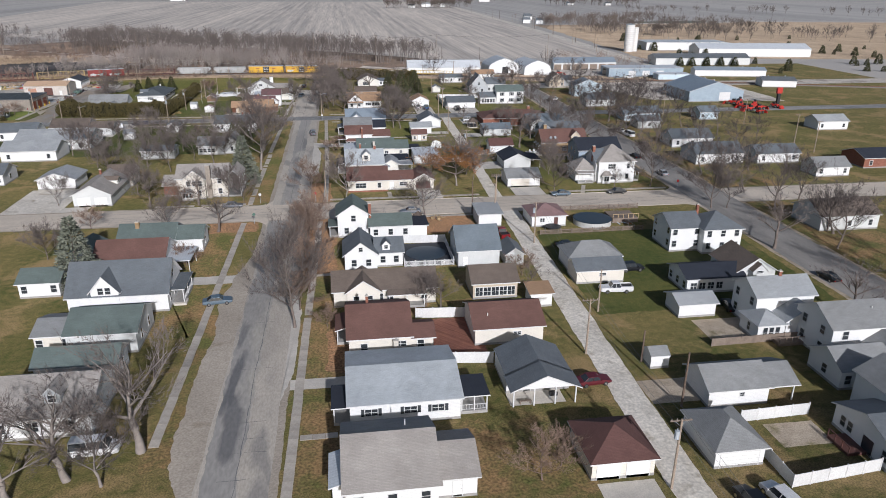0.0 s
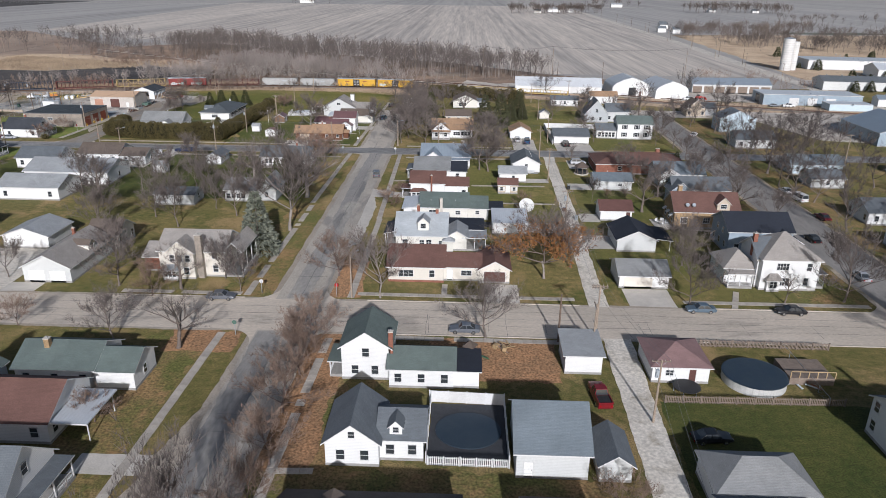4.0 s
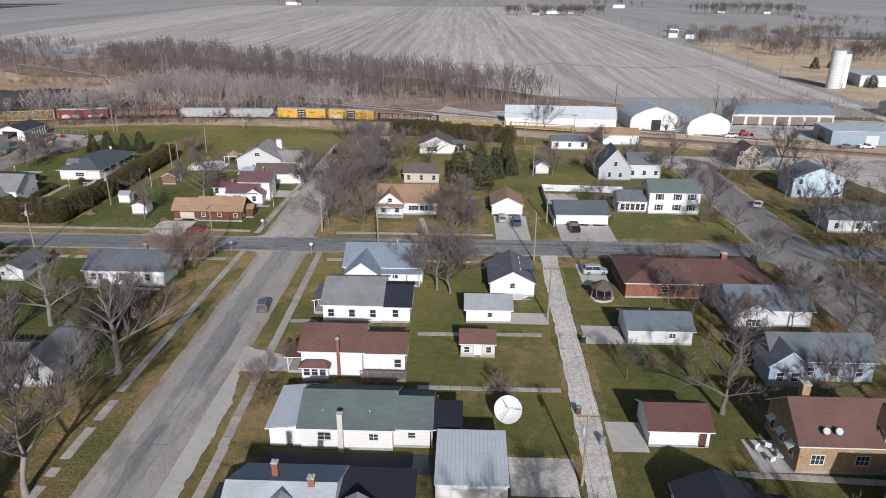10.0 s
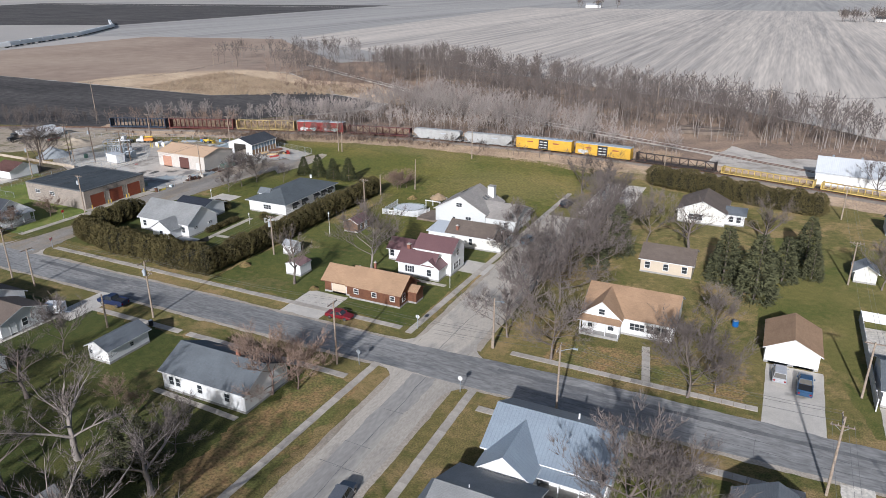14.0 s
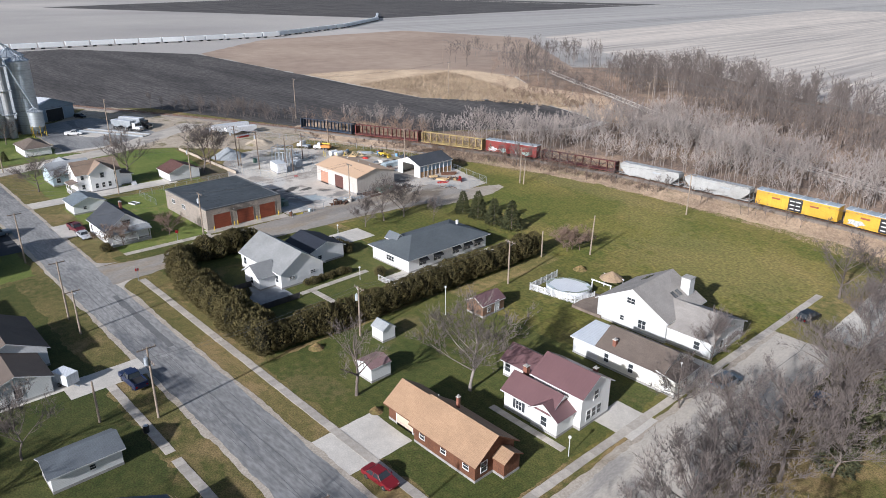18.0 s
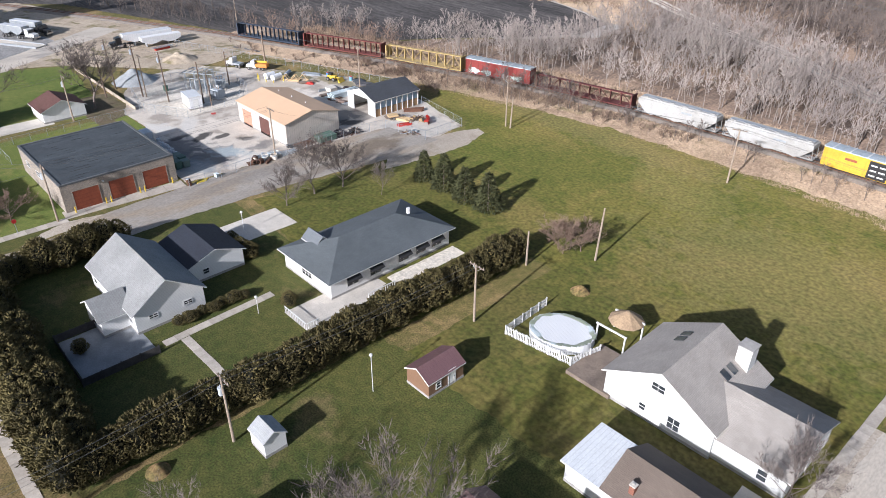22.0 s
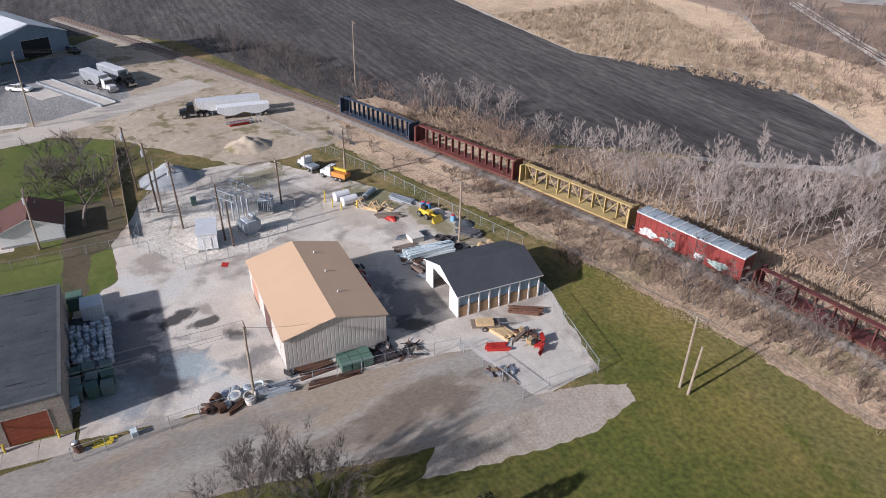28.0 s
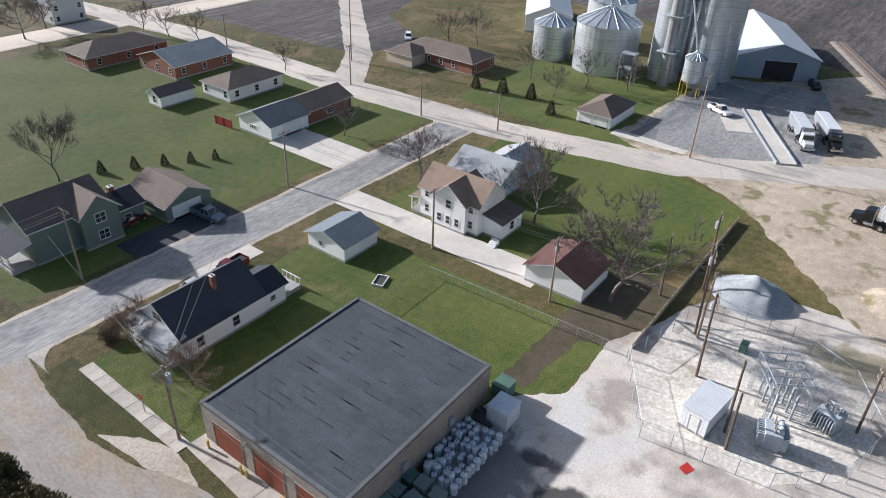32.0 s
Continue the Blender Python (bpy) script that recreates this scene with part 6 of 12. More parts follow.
for u in (-2.6, 0, 2.6):
    win(V, "W", u, 1.8)
    b = bmesh.new()
    prism(b, [(-0.75, 2.5), (0.0, 3.0), (0.0, 2.9), (-0.75, 2.4)], -0.6, 0.6)
    part("awning", fixn(b), AWN, T, "striped fabric awning", pose(-7.1, u, 0))
chimney(T, -5.0, 1.2, 5, 8.4, 0.9, BRICKB)
for u in (-4.4, -3.0):
    b = bmesh.new()
    rod(b, (u, -3.2, 4.7), (u, -3.7, 5.3), 0.03, 6)
    rod(b, (u, -3.7, 5.3), (u, -3.85, 5.42), 0.45, 12, 0.40)
    part("satellite_dish", b, STEEL, T, "grey satellite dish")

T = house("pale garage with navy gable roof and side carport", 49.2, 192.6, 0, "garage", "garage")
V = vol(T, 0, 0, 7.8, 9.6, 2.6, "gy", 1.8, "palegrey", "navy")
part("roof", roof_mesh(3.4, 8.0, 2.3, 0.4, "se", 0.2), [roofing("navy"), TRIM], T, "", pose(5.5, -0.4, 0))
for yy in (-4, 3.2):
    part("post", box(6.9, 7.0, yy, yy + 0.1, -0.2, 2.4), TRIM, T)
T, V = simple("white two-car garage with grey roof", 42.1, 50.8, 169.8, 177.4, 2.5, "gx", 1.6, "white", "grey", "garage", "garage")
garage_door(V, "S", -1.0, 5.0, 2.1, siding("cream"))
door(V, "S", 3.4, 0.9)
T = house("large white two-storey house with weathered hipped roofs", 69.8, 175.6)
V = vol(T, 2.2, -0.4, 10.0, 9.6, 6.0, "hip", 3.4, "white", "weathered")
V2 = vol(T, -5.4, 0.6, 6.0, 7.2, 3.4, "hip", 2.2, "white", "weathered")
V3 = vol(T, -1.2, 0, 4.0, 8.0, 5.6, "gx", 2.6, "white", "slate")
win(V, "S", -1.4, 4.6, 2.0, 1.2, 4)
win(V, "S", 3.2, 4.6, 0.8, 1.3)
win(V, "S", -3.2, 1.8, 0.8, 1.4)
win(V, "S", -0.8, 1.7, 1.6, 1.4, 3)
win(V, "S", 3.0, 1.8, 0.8, 1.4)
win(V, "E", 1.5, 4.6)
V4 = vol(T, -0.6, -5.4, 2.2, 0.9, 2.6, "hip", 0.6, "white", "weathered")
win(V4, "S", 0, 1.4, 1.2, 1.3, 2)
porch(T, -6.0, -3.9, 4.4, 1.8, 2.8, "ss", 0.3, "weathered", 3, True)
porch(T, 8.2, -2, 2.0, 4.0, 2.8, "flat", 0, "slate", 3, True, side="E")
chimney(T, -3.0, -0.8, 5.0, 9.2, 0.7)
T = house("blue-grey house with dark navy roof", 73.5, 192.4)
V = vol(T, 0, 0, 12.6, 9.8, 5.0, "gx", 2.6, "bluegrey", "navy")
V2 = vol(T, 4.2, -3.6, 6.5, 6.0, 3.4, "gy", 2.0, "bluegrey", "navy")
for u in (-3, 0, 3):
    win(V, "W", u, 1.7, 0.8, 1.2)
win(V, "W", 1.5, 4.2, 0.8, 1.1)
win(V, "W", -1.5, 4.2, 0.8, 1.1)
wins(V, "S", 3, 1.7)

# north of the main road
T = house("white bungalow with tan-brown roof and front gable", 9.5, 298.0)
V = vol(T, 0, 0.4, 14.0, 11.0, 3.0, "gx", 2.8, "white", "tan")
V2 = vol(T, -3.8, -3.0, 6.0, 7.0, 3.2, "gy", 2.4, "white", "tan")
porch(T, -3.8, -6.9, 6.2, 2.0, 2.6, "ss", 0.5, "tan", 4, False)
win(V, "S", 1.6, 1.7, 2.2, 1.1, 3)
for u in (3.6, 4.7, 5.8):
    win(V, "S", u, 1.7, 0.9, 1.2)
win(V2, "S", 0, 3.9, 0.9, 0.9)
win(V2, "S", -1.6, 1.6)
win(V2, "S", 1.6, 1.6)
T, V = simple("white two-car garage with tan-brown roof", 29.6, 36.8, 293.4, 302.4, 2.6, "gy", 1.8, "white", "tan", "garage", "garage")
garage_door(V, "S", -1.7, 2.7)
garage_door(V, "S", 1.7, 2.7)
T, V = simple("white garage with two double doors and slate roof", 44.0, 55.7, 287.2, 297.0, 2.6, "gx", 1.8, "white", "slate", "garage", "garage")
garage_door(V, "S", -0.6, 4.4)
garage_door(V, "S", 4.0, 2.8)
T, V = simple("cream house with umber roof and white sunroom", 8.6, 19.0, 354.4, 366.0, 3.0, "gy", 2.4, "ivory", "umber")
win(V, "S", -1.2, 1.6, 3.0, 1.3, 3)
V2 = vol(T, 7.2, -1, 4.0, 6.0, 2.6, "gx", 1.0, "white", "slate")
wins(V2, "S", 2, spread=0.4)
T, V = simple("tan house with dark umber roof among pines", 6.5, 16.0, 320.2, 328.0, 2.8, "gx", 1.8, "tan", "umber", s=3)
T = house("dark grey house with steep roof", 68.5, 331.0)
V = vol(T, -3.5, 0, 9, 9, 3.4, "gy", 5.2, "grey", "slate")
V2 = vol(T, 5, 0.5, 9, 7, 4.2, "gx", 2.6, "palegrey", "slate")
win(V, "S", -1.5)
win(V, "S", 1.5)
win(V, "S", 0, 4.6)
wins(V2, "S", 3, 1.8)
T = house("white colonial house with green-grey roof and black shutters", 73.0, 300.2)
V = vol(T, 0, 0, 12, 7.4, 5.4, "gx", 2.2, "white", "green")
V2 = vol(T, -9.5, 0.2, 7, 5.8, 2.9, "gx", 1.8, "white", "slate")
for z in (1.7, 4.3):
    for u in (-3.6, 0.6, 4.0):
        win(V, "S", u, z, 0.9, 1.3, 1, DARKSH)
door(V, "S", -1.6)
for u in (-2.4, -1.2, 0, 1.2, 2.4):
    win(V2, "S", u, 1.4, 0.9, 1.5)
T, V = simple("small white house with pale roof", 51.7, 63.4, 363.5, 369.0, 2.8, "gx", 1.4, "white", "slate", s=3)
T, V = simple("white outbuilding with tan roof", 70, 82, 371.5, 378.0, 3.4, "gx", 1.8, "white", "tan", "outbuilding", "outbuilding")
T, V = simple("tiny white shed with peaked roof", 43.5, 47.2, 332.0, 336.0, 2.3, "gy", 1.2, "ivory", "palegrey", "shed", "shed")
T, V = simple("brown and grey gabled house", 104.5, 112, 342.5, 350.5, 3.4, "gy", 3.4, "tan", "umber", s=2, storeys=2)
V2 = vol(T, 5, 2, 8, 6, 3, "gx", 2, "grey", "slate")
T, V = simple("two-storey white house with slate-blue roof", 107.5, 120.5, 312.0, 320.5, 5.2, "gy", 2.6, "paleblue", "bluegrey", storeys=2, s=2)
T, V = simple("pale blue house with blue-grey roof", 107.8, 122.5, 252.5, 261.0, 3.0, "gx", 2.0, "paleblue", "bluegrey", s=3, w=1)
T, V = simple("grey garage with slate roof", 107.2, 116, 238.3, 245.5, 2.7, "gx", 1.6, "palegrey", "slate", "garage", "garage", s=1)
T, V = simple("white house with dark roof", 104, 117, 285.5, 294, 3, "gx", 2.2, "palegrey", "slate", s=3)
T, V = simple("white house with slate roof across the street", 106, 120, 208, 217, 3, "gx", 2.2, "white", "slate", s=3, w=2)
T, V = simple("pale green house with dark roof", 122, 135.5, 185, 193, 3, "gx", 1.9, "white", "slate", s=2, w=1)
T, V = simple("white house with arched grey roof", 130, 140, 169, 176, 2.8, "gx", 2, "white", "grey", s=2)
T, V = simple("white house with slate roof and porch", 103, 118, 186, 196, 3.2, "gx", 2.4, "white", "slate", s=3)
T, V = simple("white house on its own lawn", 172, 184, 228, 236, 3.2, "gx", 1.8, "white", "palegrey", s=2)
T, V = simple("pale blue small house", 138.5, 146, 252, 259, 3, "gx", 1.8, "paleblue", "bluegrey", s=2)
T, V = simple("dark-roofed house under trees", 102, 116, 128, 138, 3.4, "gx", 2.4, "palegrey", "umber", s=3)
T, V = simple("dark brick house beside the road", 150, 166, 176, 186, 3.0, "gx", 1.8, BRICKR, "navy", s=3)

# houses south of the lane and north-west block
T = house("brown board-and-batten cabin with tan shingle roof", -34.0, 288.8, 0, "cabin", "cabin")
BATT = mat("brown_boards", (0.17, 0.075, 0.04), (0.10, 0.045, 0.028), 4, 0.85, kind="corr", period=0.3, bump=0.5)
V = vol(T, 1.3, 0, 10.2, 6.4, 2.7, "gx", 2.2, BATT, "tan", 0.5, fascia=BATT)
V2 = vol(T, -6.6, 0.2, 5.8, 5.4, 2.5, "gx", 1.9, BATT, "tan", 0.5, fascia=BATT)
V3 = vol(T, 7.2, 1.0, 1.8, 2.6, 2.2, "gx", 0.7, BATT, "tan", 0.3, fascia=BATT)
win(V, "E", -1.8, 1.6)
wins(V, "S", 3, 1.6, 0.8, 0.8)
garage_door(V2, "S", 0.2, 3.0, 2.1, siding("tan"))
chimney(T, -1.0, 1.4, 4, 5.6, 0.35)
vent(T, -4, 1, 4.3)
T = house("white two-storey house with ribbed maroon metal roofs", -30.5, 303.4)
V = vol(T, 1.2, 1.6, 7.6, 6.0, 4.8, "gx", 1.8, "white", MMAROON)
V2 = vol(T, -1.0, -2.4, 7.4, 4.4, 2.9, "gx", 1.6, "white", MMAROON)
V3 = vol(T, 2.0, -3.0, 4.0, 3.6, 2.6, "gy", 1.3, "white", MMAROON)
V4 = vol(T, -7.2, 3.6, 6.0, 4.6, 2.6, "gx", 1.5, "white", MMAROON)
win(V, "E", 0, 4.0, 0.9, 1.2)
for u in (-1.4, -0.3, 0.8):
    win(V, "E", u, 1.6, 0.8, 1.3)
win(V2, "S", -1.2, 1.6, 0.9, 1.2, 2, DARKSH)
win(V3, "S", 0, 1.5)
wins(V4, "S", 2)
chimney(T, -4.2, -1.0, 2.0, 5.0, 0.6)
chimney(T, 2.8, 4.4, 2, 5.6, 0.5)
T = house("white single-storey house with brown roof and white canopy", -28.4, 320.5)
V = vol(T, 0, 0, 10.2, 7.0, 2.9, "gx", 1.9, "ivory", "umber")
V2 = vol(T, -7.2, -0.6, 4.6, 5.6, 2.6, "ss", 0.4, "white", MWHITE)
V3 = vol(T, 5.9, -0.6, 2.4, 5.6, 2.5, "se", 0.5, "ivory", "umber")
for u in (-3.6, 0.4):
    win(V, "S", u, 1.6, 0.7, 1.3)
door(V3, "S", 0)
win(V3, "E", 0)
chimney(T, -3.0, -2.6, 2.9, 4.4, 0.5)
T = house("large cream house with weathered shingle roof and skylights", -33.0, 336.4)
V = vol(T, -3.1, -1.2, 12.4, 11.4, 3.6, "gy", 3.4, "palegrey", "weathered", 0.4)
V2 = vol(T, 4.6, -1.15, 11.2, 10.6, 2.75, "gx", 2.2, "palegrey", "weathered", 0.35)
win(V, "W", -2, 1.6)
win(V, "S", -1.5, 1.6, 0.7, 0.8)
win(V, "S", 2.1, 1.7, 1.3, 1.4, 2)
win(V, "S", -0.2, 5.0, 1.4, 0.9, 2)
win(V2, "S", 3.4)
win(V2, "E", -2.0)
garage_door(V2, "E", 2.0, 4.6, 2.2)
for x, y, a in ((-2.4 + 2.8, 0.9, 28.7), (-2.4 + 2.8, -0.5, 28.7), (-5.4, 1.8, -28.7), (-5.4, 0.5, -28.7)):
    z = 3.79 + 3.4 * (1 - abs(x + 3.1) / 6.2)
    part("skylight", box(-0.6, 0.6, -0.4, 0.4, 0.02, 0.12), PANE, T, "glass skylight", pose(x, y, z, 0, a, 0))
part("chimney", box(0.0, 1.5, 2.2, 3.8, 3, 7.4), siding("white"), T, "boxed white chimney")
part("chimney_cap", box(-0.1, 1.6, 2.1, 3.9, 7.401, 7.5), FOUND, T)
T, V = simple("small brown shed with maroon metal roof and white door", -58.2, -54.6, 315.0, 320.2, 2.1, "gy", 1.0, "brown", MMAROON, "shed", "shed", ov=0.2)
door(V, "E", 0.8)
win(V, "E", -1.2, 1.2, 0.6, 0.7)
T, V = simple("tiny white gabled garden shed", -61.9, -59.2, 297.8, 300.2, 2.0, "gx", 0.8, "white", "palegrey", "shed", "shed", ov=0.15)
T, V = simple("small white shed with dark roof", -54.8, -51.4, 289.6, 293.0, 2.1, "gy", 0.6, "white", "mauve", "shed", "shed", ov=0.12)
T = house("white cottage with pale grey roof inside the hedge", -93.8, 300.9)
V = vol(T, 0, 0, 14.6, 8.8, 3.1, "gx", 3.0, "white", "grey")
V2 = vol(T, 2.6, -5.8, 5.2, 3.6, 2.6, "gy", 1.6, "white", "grey")
V3 = vol(T, -2.6, 9.0, 8.6, 8.0, 2.7, "gx", 1.5, "white", "navy")
win(V, "E", -2.2, 1.8, 1.0, 0.5, 2)
win(V, "E", 2.2, 1.8, 1.0, 0.5, 2)
win(V2, "S", 0, 1.4)
win(V3, "E", -1.6, 1.4, 0.8, 0.7)
wins(V, "S", 2, 1.7, spread=0.8)
T = house("long white building with slate hipped roof and dark awnings", -82.2, 328.4, 0, "office", "office_building")
V = vol(T, 0, 0, 11.0, 21.0, 3.0, "hip", 1.9, "white", "storm", 0.7)
for u in (-7, -3.2, 1.8, 5.0, 8.0):
    win(V, "E", u, 1.5, 1.8, 1.1, 2)
    b = bmesh.new()
    prism(b, [(0.0, 2.5), (0.8, 2.0), (0.8, 1.9), (0.0, 2.4)], -1.1, 1.1)
    part("awning", fixn(b), BLACK, T, "black fabric awning", pose(5.5, u, 0))
win(V, "S", 0, 1.6, 2.2, 1.0, 3)
dormer(T, -3.2, -6.6, 3.2, 2.2, 3.0, 0.8, 1.0, "W", "grey", "slate")
b = bmesh.new()
rod(b, (0.5, 7, 4.6), (0.5, 7, 5.4), 0.3)
part("vent_hood", b, TRIM, T)
for x0, y0, x1, y1 in ((-78.4, 312.0, -73.6, 312.0), (-73.5, 312.2, -73.5, 313.8), (-73.5, 321.5, -73.5, 326.0)):
    L = math.dist((x0, y0), (x1, y1))
    T = thing("ramp_railing", "white picket railing at the edge of the patio", "railing", pose(x0, y0, 0, 0, 0, math.degrees(math.atan2(y1 - y0, x1 - x0))), "patio railings")
    for i in range(int(L / 0.4) + 1):
        part("picket", box(i * 0.4 - 0.03, i * 0.4 + 0.03, -0.03, 0.03, -0.05, 0.95), TRIM, T)
    part("top_rail", box(-0.05, L + 0.05, -0.05, 0.05, 0.95, 1.03), TRIM, T)

# western houses
T = house("white house with dark shingle roof and corner porch", -136.4, 285.6)
V = vol(T, 1.0, 0, 11.2, 8.4, 3.0, "gx", 3.0, "bright", "dark")
V2 = vol(T, -6.0, 1.6, 4.0, 5.0, 2.8, "gx", 1.2, "bright", "navy")
win(V, "N", 1.4)
win(V, "N", -3.5)
win(V2, "N", 0, 1.6, 0.7, 0.6)
win(V, "E", 0, 4.2, 1.6, 0.9, 2)
wins(V, "S", 2)
porch(T, 7.4, 0, 2.2, 8.0, 2.6, "se", 0.6, "palegrey", 4, True, side="E")
chimney(T, 0, 1.4, 4.5, 6.8, 0.5)
T = thing("deck", "white railed back deck", "deck", pose(-145.8, 287.4, 0))
part("floor", box(-1.6, 1.4, -1.6, 1.8, -0.2, 0.6), FOUND, T)
for i in range(5):
    part("rail_post", box(-1.6, -1.5, -1.6 + i * 0.8, -1.5 + i * 0.8, 0.6, 1.5), TRIM, T)
part("handrail", box(-1.62, -1.5, -1.6, 1.8, 1.5, 1.58), TRIM, T)
T, V = simple("white shed with mossy blue-grey roof", -161.8, -155.2, 282.4, 289.4, 2.4, "gx", 1.3, "bright", "bluegrey", "shed", "shed")
win(V, "E", -1, 1.4, 0.6, 0.6)
T = house("white two-storey house with tan-brown cross gables", -176.0, 294.6)
V = vol(T, 0, -0.6, 7.0, 10.6, 4.9, "gy", 2.6, "bright", "buff")
V2 = vol(T, 1.2, 0, 6.4, 6.0, 4.9, "gx", 2.4, "bright", "buff")
V3 = vol(T, -0.6, 6.2, 5.6, 3.6, 2.7, "sn", 0.7, "bright", "umber")
for z in (1.6, 4.1):
    for u in (-4, 0, 4):
        win(V, "E", u, z, 0.7, 1.1)
for u in (-1.6, 0, 1.6):
    win(V2, "E", u, 1.6, 0.7, 1.2)
win(V2, "E", 0, 4.2)
win(V3, "N", 0)
porch(T, 1.6, -6.8, 4, 1.8, 2.6, "ss", 0.4, "umber", 3, True)
steps(T, 3.2, 7.8, 90, 5, 1.2, TRIM)
T = house("pale blue-grey house with light roof", -188.2, 290.8)
V = vol(T, 0, 0, 9, 10, 3.2, "gy", 2.2, "paleblue", "palegrey")
wins(V, "N", 2)
wins(V, "E", 2)
vol(T, -6.5, 1, 6, 7, 2.8, "gx", 1.6, "paleblue", "palegrey")
T, V = simple("white garage with dark red roof", -175.2, -167.6, 310.4, 318.8, 2.5, "gx", 1.7, "bright", "red", "garage", "garage")
T, V = simple("white hip-roofed two-car garage", -235.0, -223.4, 288.8, 296.2, 2.6, "hip", 1.8, "bright", "umber", "garage", "garage")
garage_door(V, "E", -1.7, 2.6)
garage_door(V, "E", 1.7, 2.6)
T = house("dark green house with grey roof, white trim and porch", -134.4, 255.0)
V = vol(T, 0, 0, 11.0, 8.6, 5.2, "gx", 2.6, "green", "umber")
V2 = vol(T, -3.2, 2.6, 5.4, 6.6, 5.2, "gy", 2.4, "green", "umber")
V3 = vol(T, -8.0, 0.6, 5.0, 6.4, 3.0, "gx", 1.4, "green", "navy")
porch(T, 7.2, 0.4, 3.0, 7.4, 2.8, "se", 0.6, "navy", 4, True, side="E")
for z in (1.7, 4.3):
    win(V2, "N", 0, z, 1.4, 1.3, 2)
    win(V, "N", 3.6, z)
win(V3, "N", 0, 1.5, 1.0, 0.9)
chimney(T, -8.0, 0.4, 3.4, 5.2, 0.7)
T, V = simple("grey-green garage with white double door", -154.0, -146.2, 253.0, 262.4, 2.6, "gy", 2.0, "green", "umber", "garage", "garage")
garage_door(V, "N", -0.4, 4.8)
T = house("white and brick ranch house with grey roof and garage", -186.5, 246.5)
V = vol(T, -5.0, 0, 12, 8.0, 2.9, "gx", 1.7, BRICKR, "umber")
V2 = vol(T, 6.0, 0, 9.2, 9.0, 2.8, "gx", 1.9, "bright", "slate")
win(V2, "E", -0.6, 1.6, 1.6, 0.6, 3)
win(V, "N", 0, 1.6, 1.6, 1.0, 2)
garage_door(V2, "N", 0.5, 4.2)
T, V = simple("white house with brown hipped roof", -197.6, -183.2, 221.0, 229.8, 2.9, "hip", 1.8, "bright", "umber", n=3, e=2)
T, V = simple("white garage with dark brown roof", -180.0, -172.2, 218.2, 222.4, 2.5, "gx", 1.2, "bright", "umber", "garage", "garage", e=1)
T, V = simple("brick ranch house with dark brown roof", -195.5, -175, 180, 190.4, 2.9, "hip", 2.0, BRICKR, "umber", n=3, e=2)
T, V = simple("brick ranch house with slate-blue roof", -200, -184.5, 196, 209.6, 2.9, "gx", 2.2, BRICKR, "bluegrey", n=3, e=3)
T = house("long brick ranch house with brown hipped roofs", -237, 245.5)
V = vol(T, 0, 0, 9.5, 22, 2.9, "hip", 1.9, BRICKR, "umber")
V2 = vol(T, 6, -7, 8, 8, 2.8, "hip", 1.7, "tan", "umber")
wins(V, "E", 4, spread=0.5)
wins(V, "N", 2)
T, V = simple("grey two-storey farmhouse at the edge of the field", -198, -189, 140, 149, 5.2, "gy", 2.4, "palegrey", "slate", e=2, n=2, storeys=2)
T, V = simple("white house with grey roof by the crossing", -113, -101, 243, 252, 3, "gx", 2.2, "bright", "slate", e=2, n=2, s=2)
T, V = simple("long white hall across the lane", -135, -122, 205, 214, 3.2, "gx", 2, "bright", "palegrey", e=2, n=3)
# ---- trees ----
def tubes(name, segs, material, n=3):
    """One mesh of open tapered bars; segs: rows of x0 y0 z0 x1 y1 z1 r0 r1."""
    S = np.asarray(segs, dtype=np.float64)
    a, b, ra, rb = S[:, 0:3], S[:, 3:6], S[:, 6], S[:, 7]
    d = b - a
    d /= np.maximum(np.linalg.norm(d, axis=1, keepdims=True), 1e-9)
    up = np.where(np.abs(d[:, 2:3]) > 0.9, np.array([[1.0, 0, 0]]), np.array([[0, 0, 1.0]]))
    u = np.cross(d, up)
    u /= np.linalg.norm(u, axis=1, keepdims=True)
    v = np.cross(d, u)
    ang = np.arange(n) * math.tau / n
    ring = u[:, None, :] * np.cos(ang)[None, :, None] + v[:, None, :] * np.sin(ang)[None, :, None]
    V = np.concatenate([a[:, None, :] + ring * ra[:, None, None], b[:, None, :] + ring * rb[:, None, None]], axis=1).reshape(-1, 3)
    base = (np.arange(len(S)) * 2 * n)[:, None]
    i = np.arange(n) if n > 2 else np.arange(1)
    j = (i + 1) % n
    F = np.stack([base + i, base + j, base + n + j, base + n + i], axis=2).reshape(-1, 4)
    return quad_mesh(name, V, F, material)


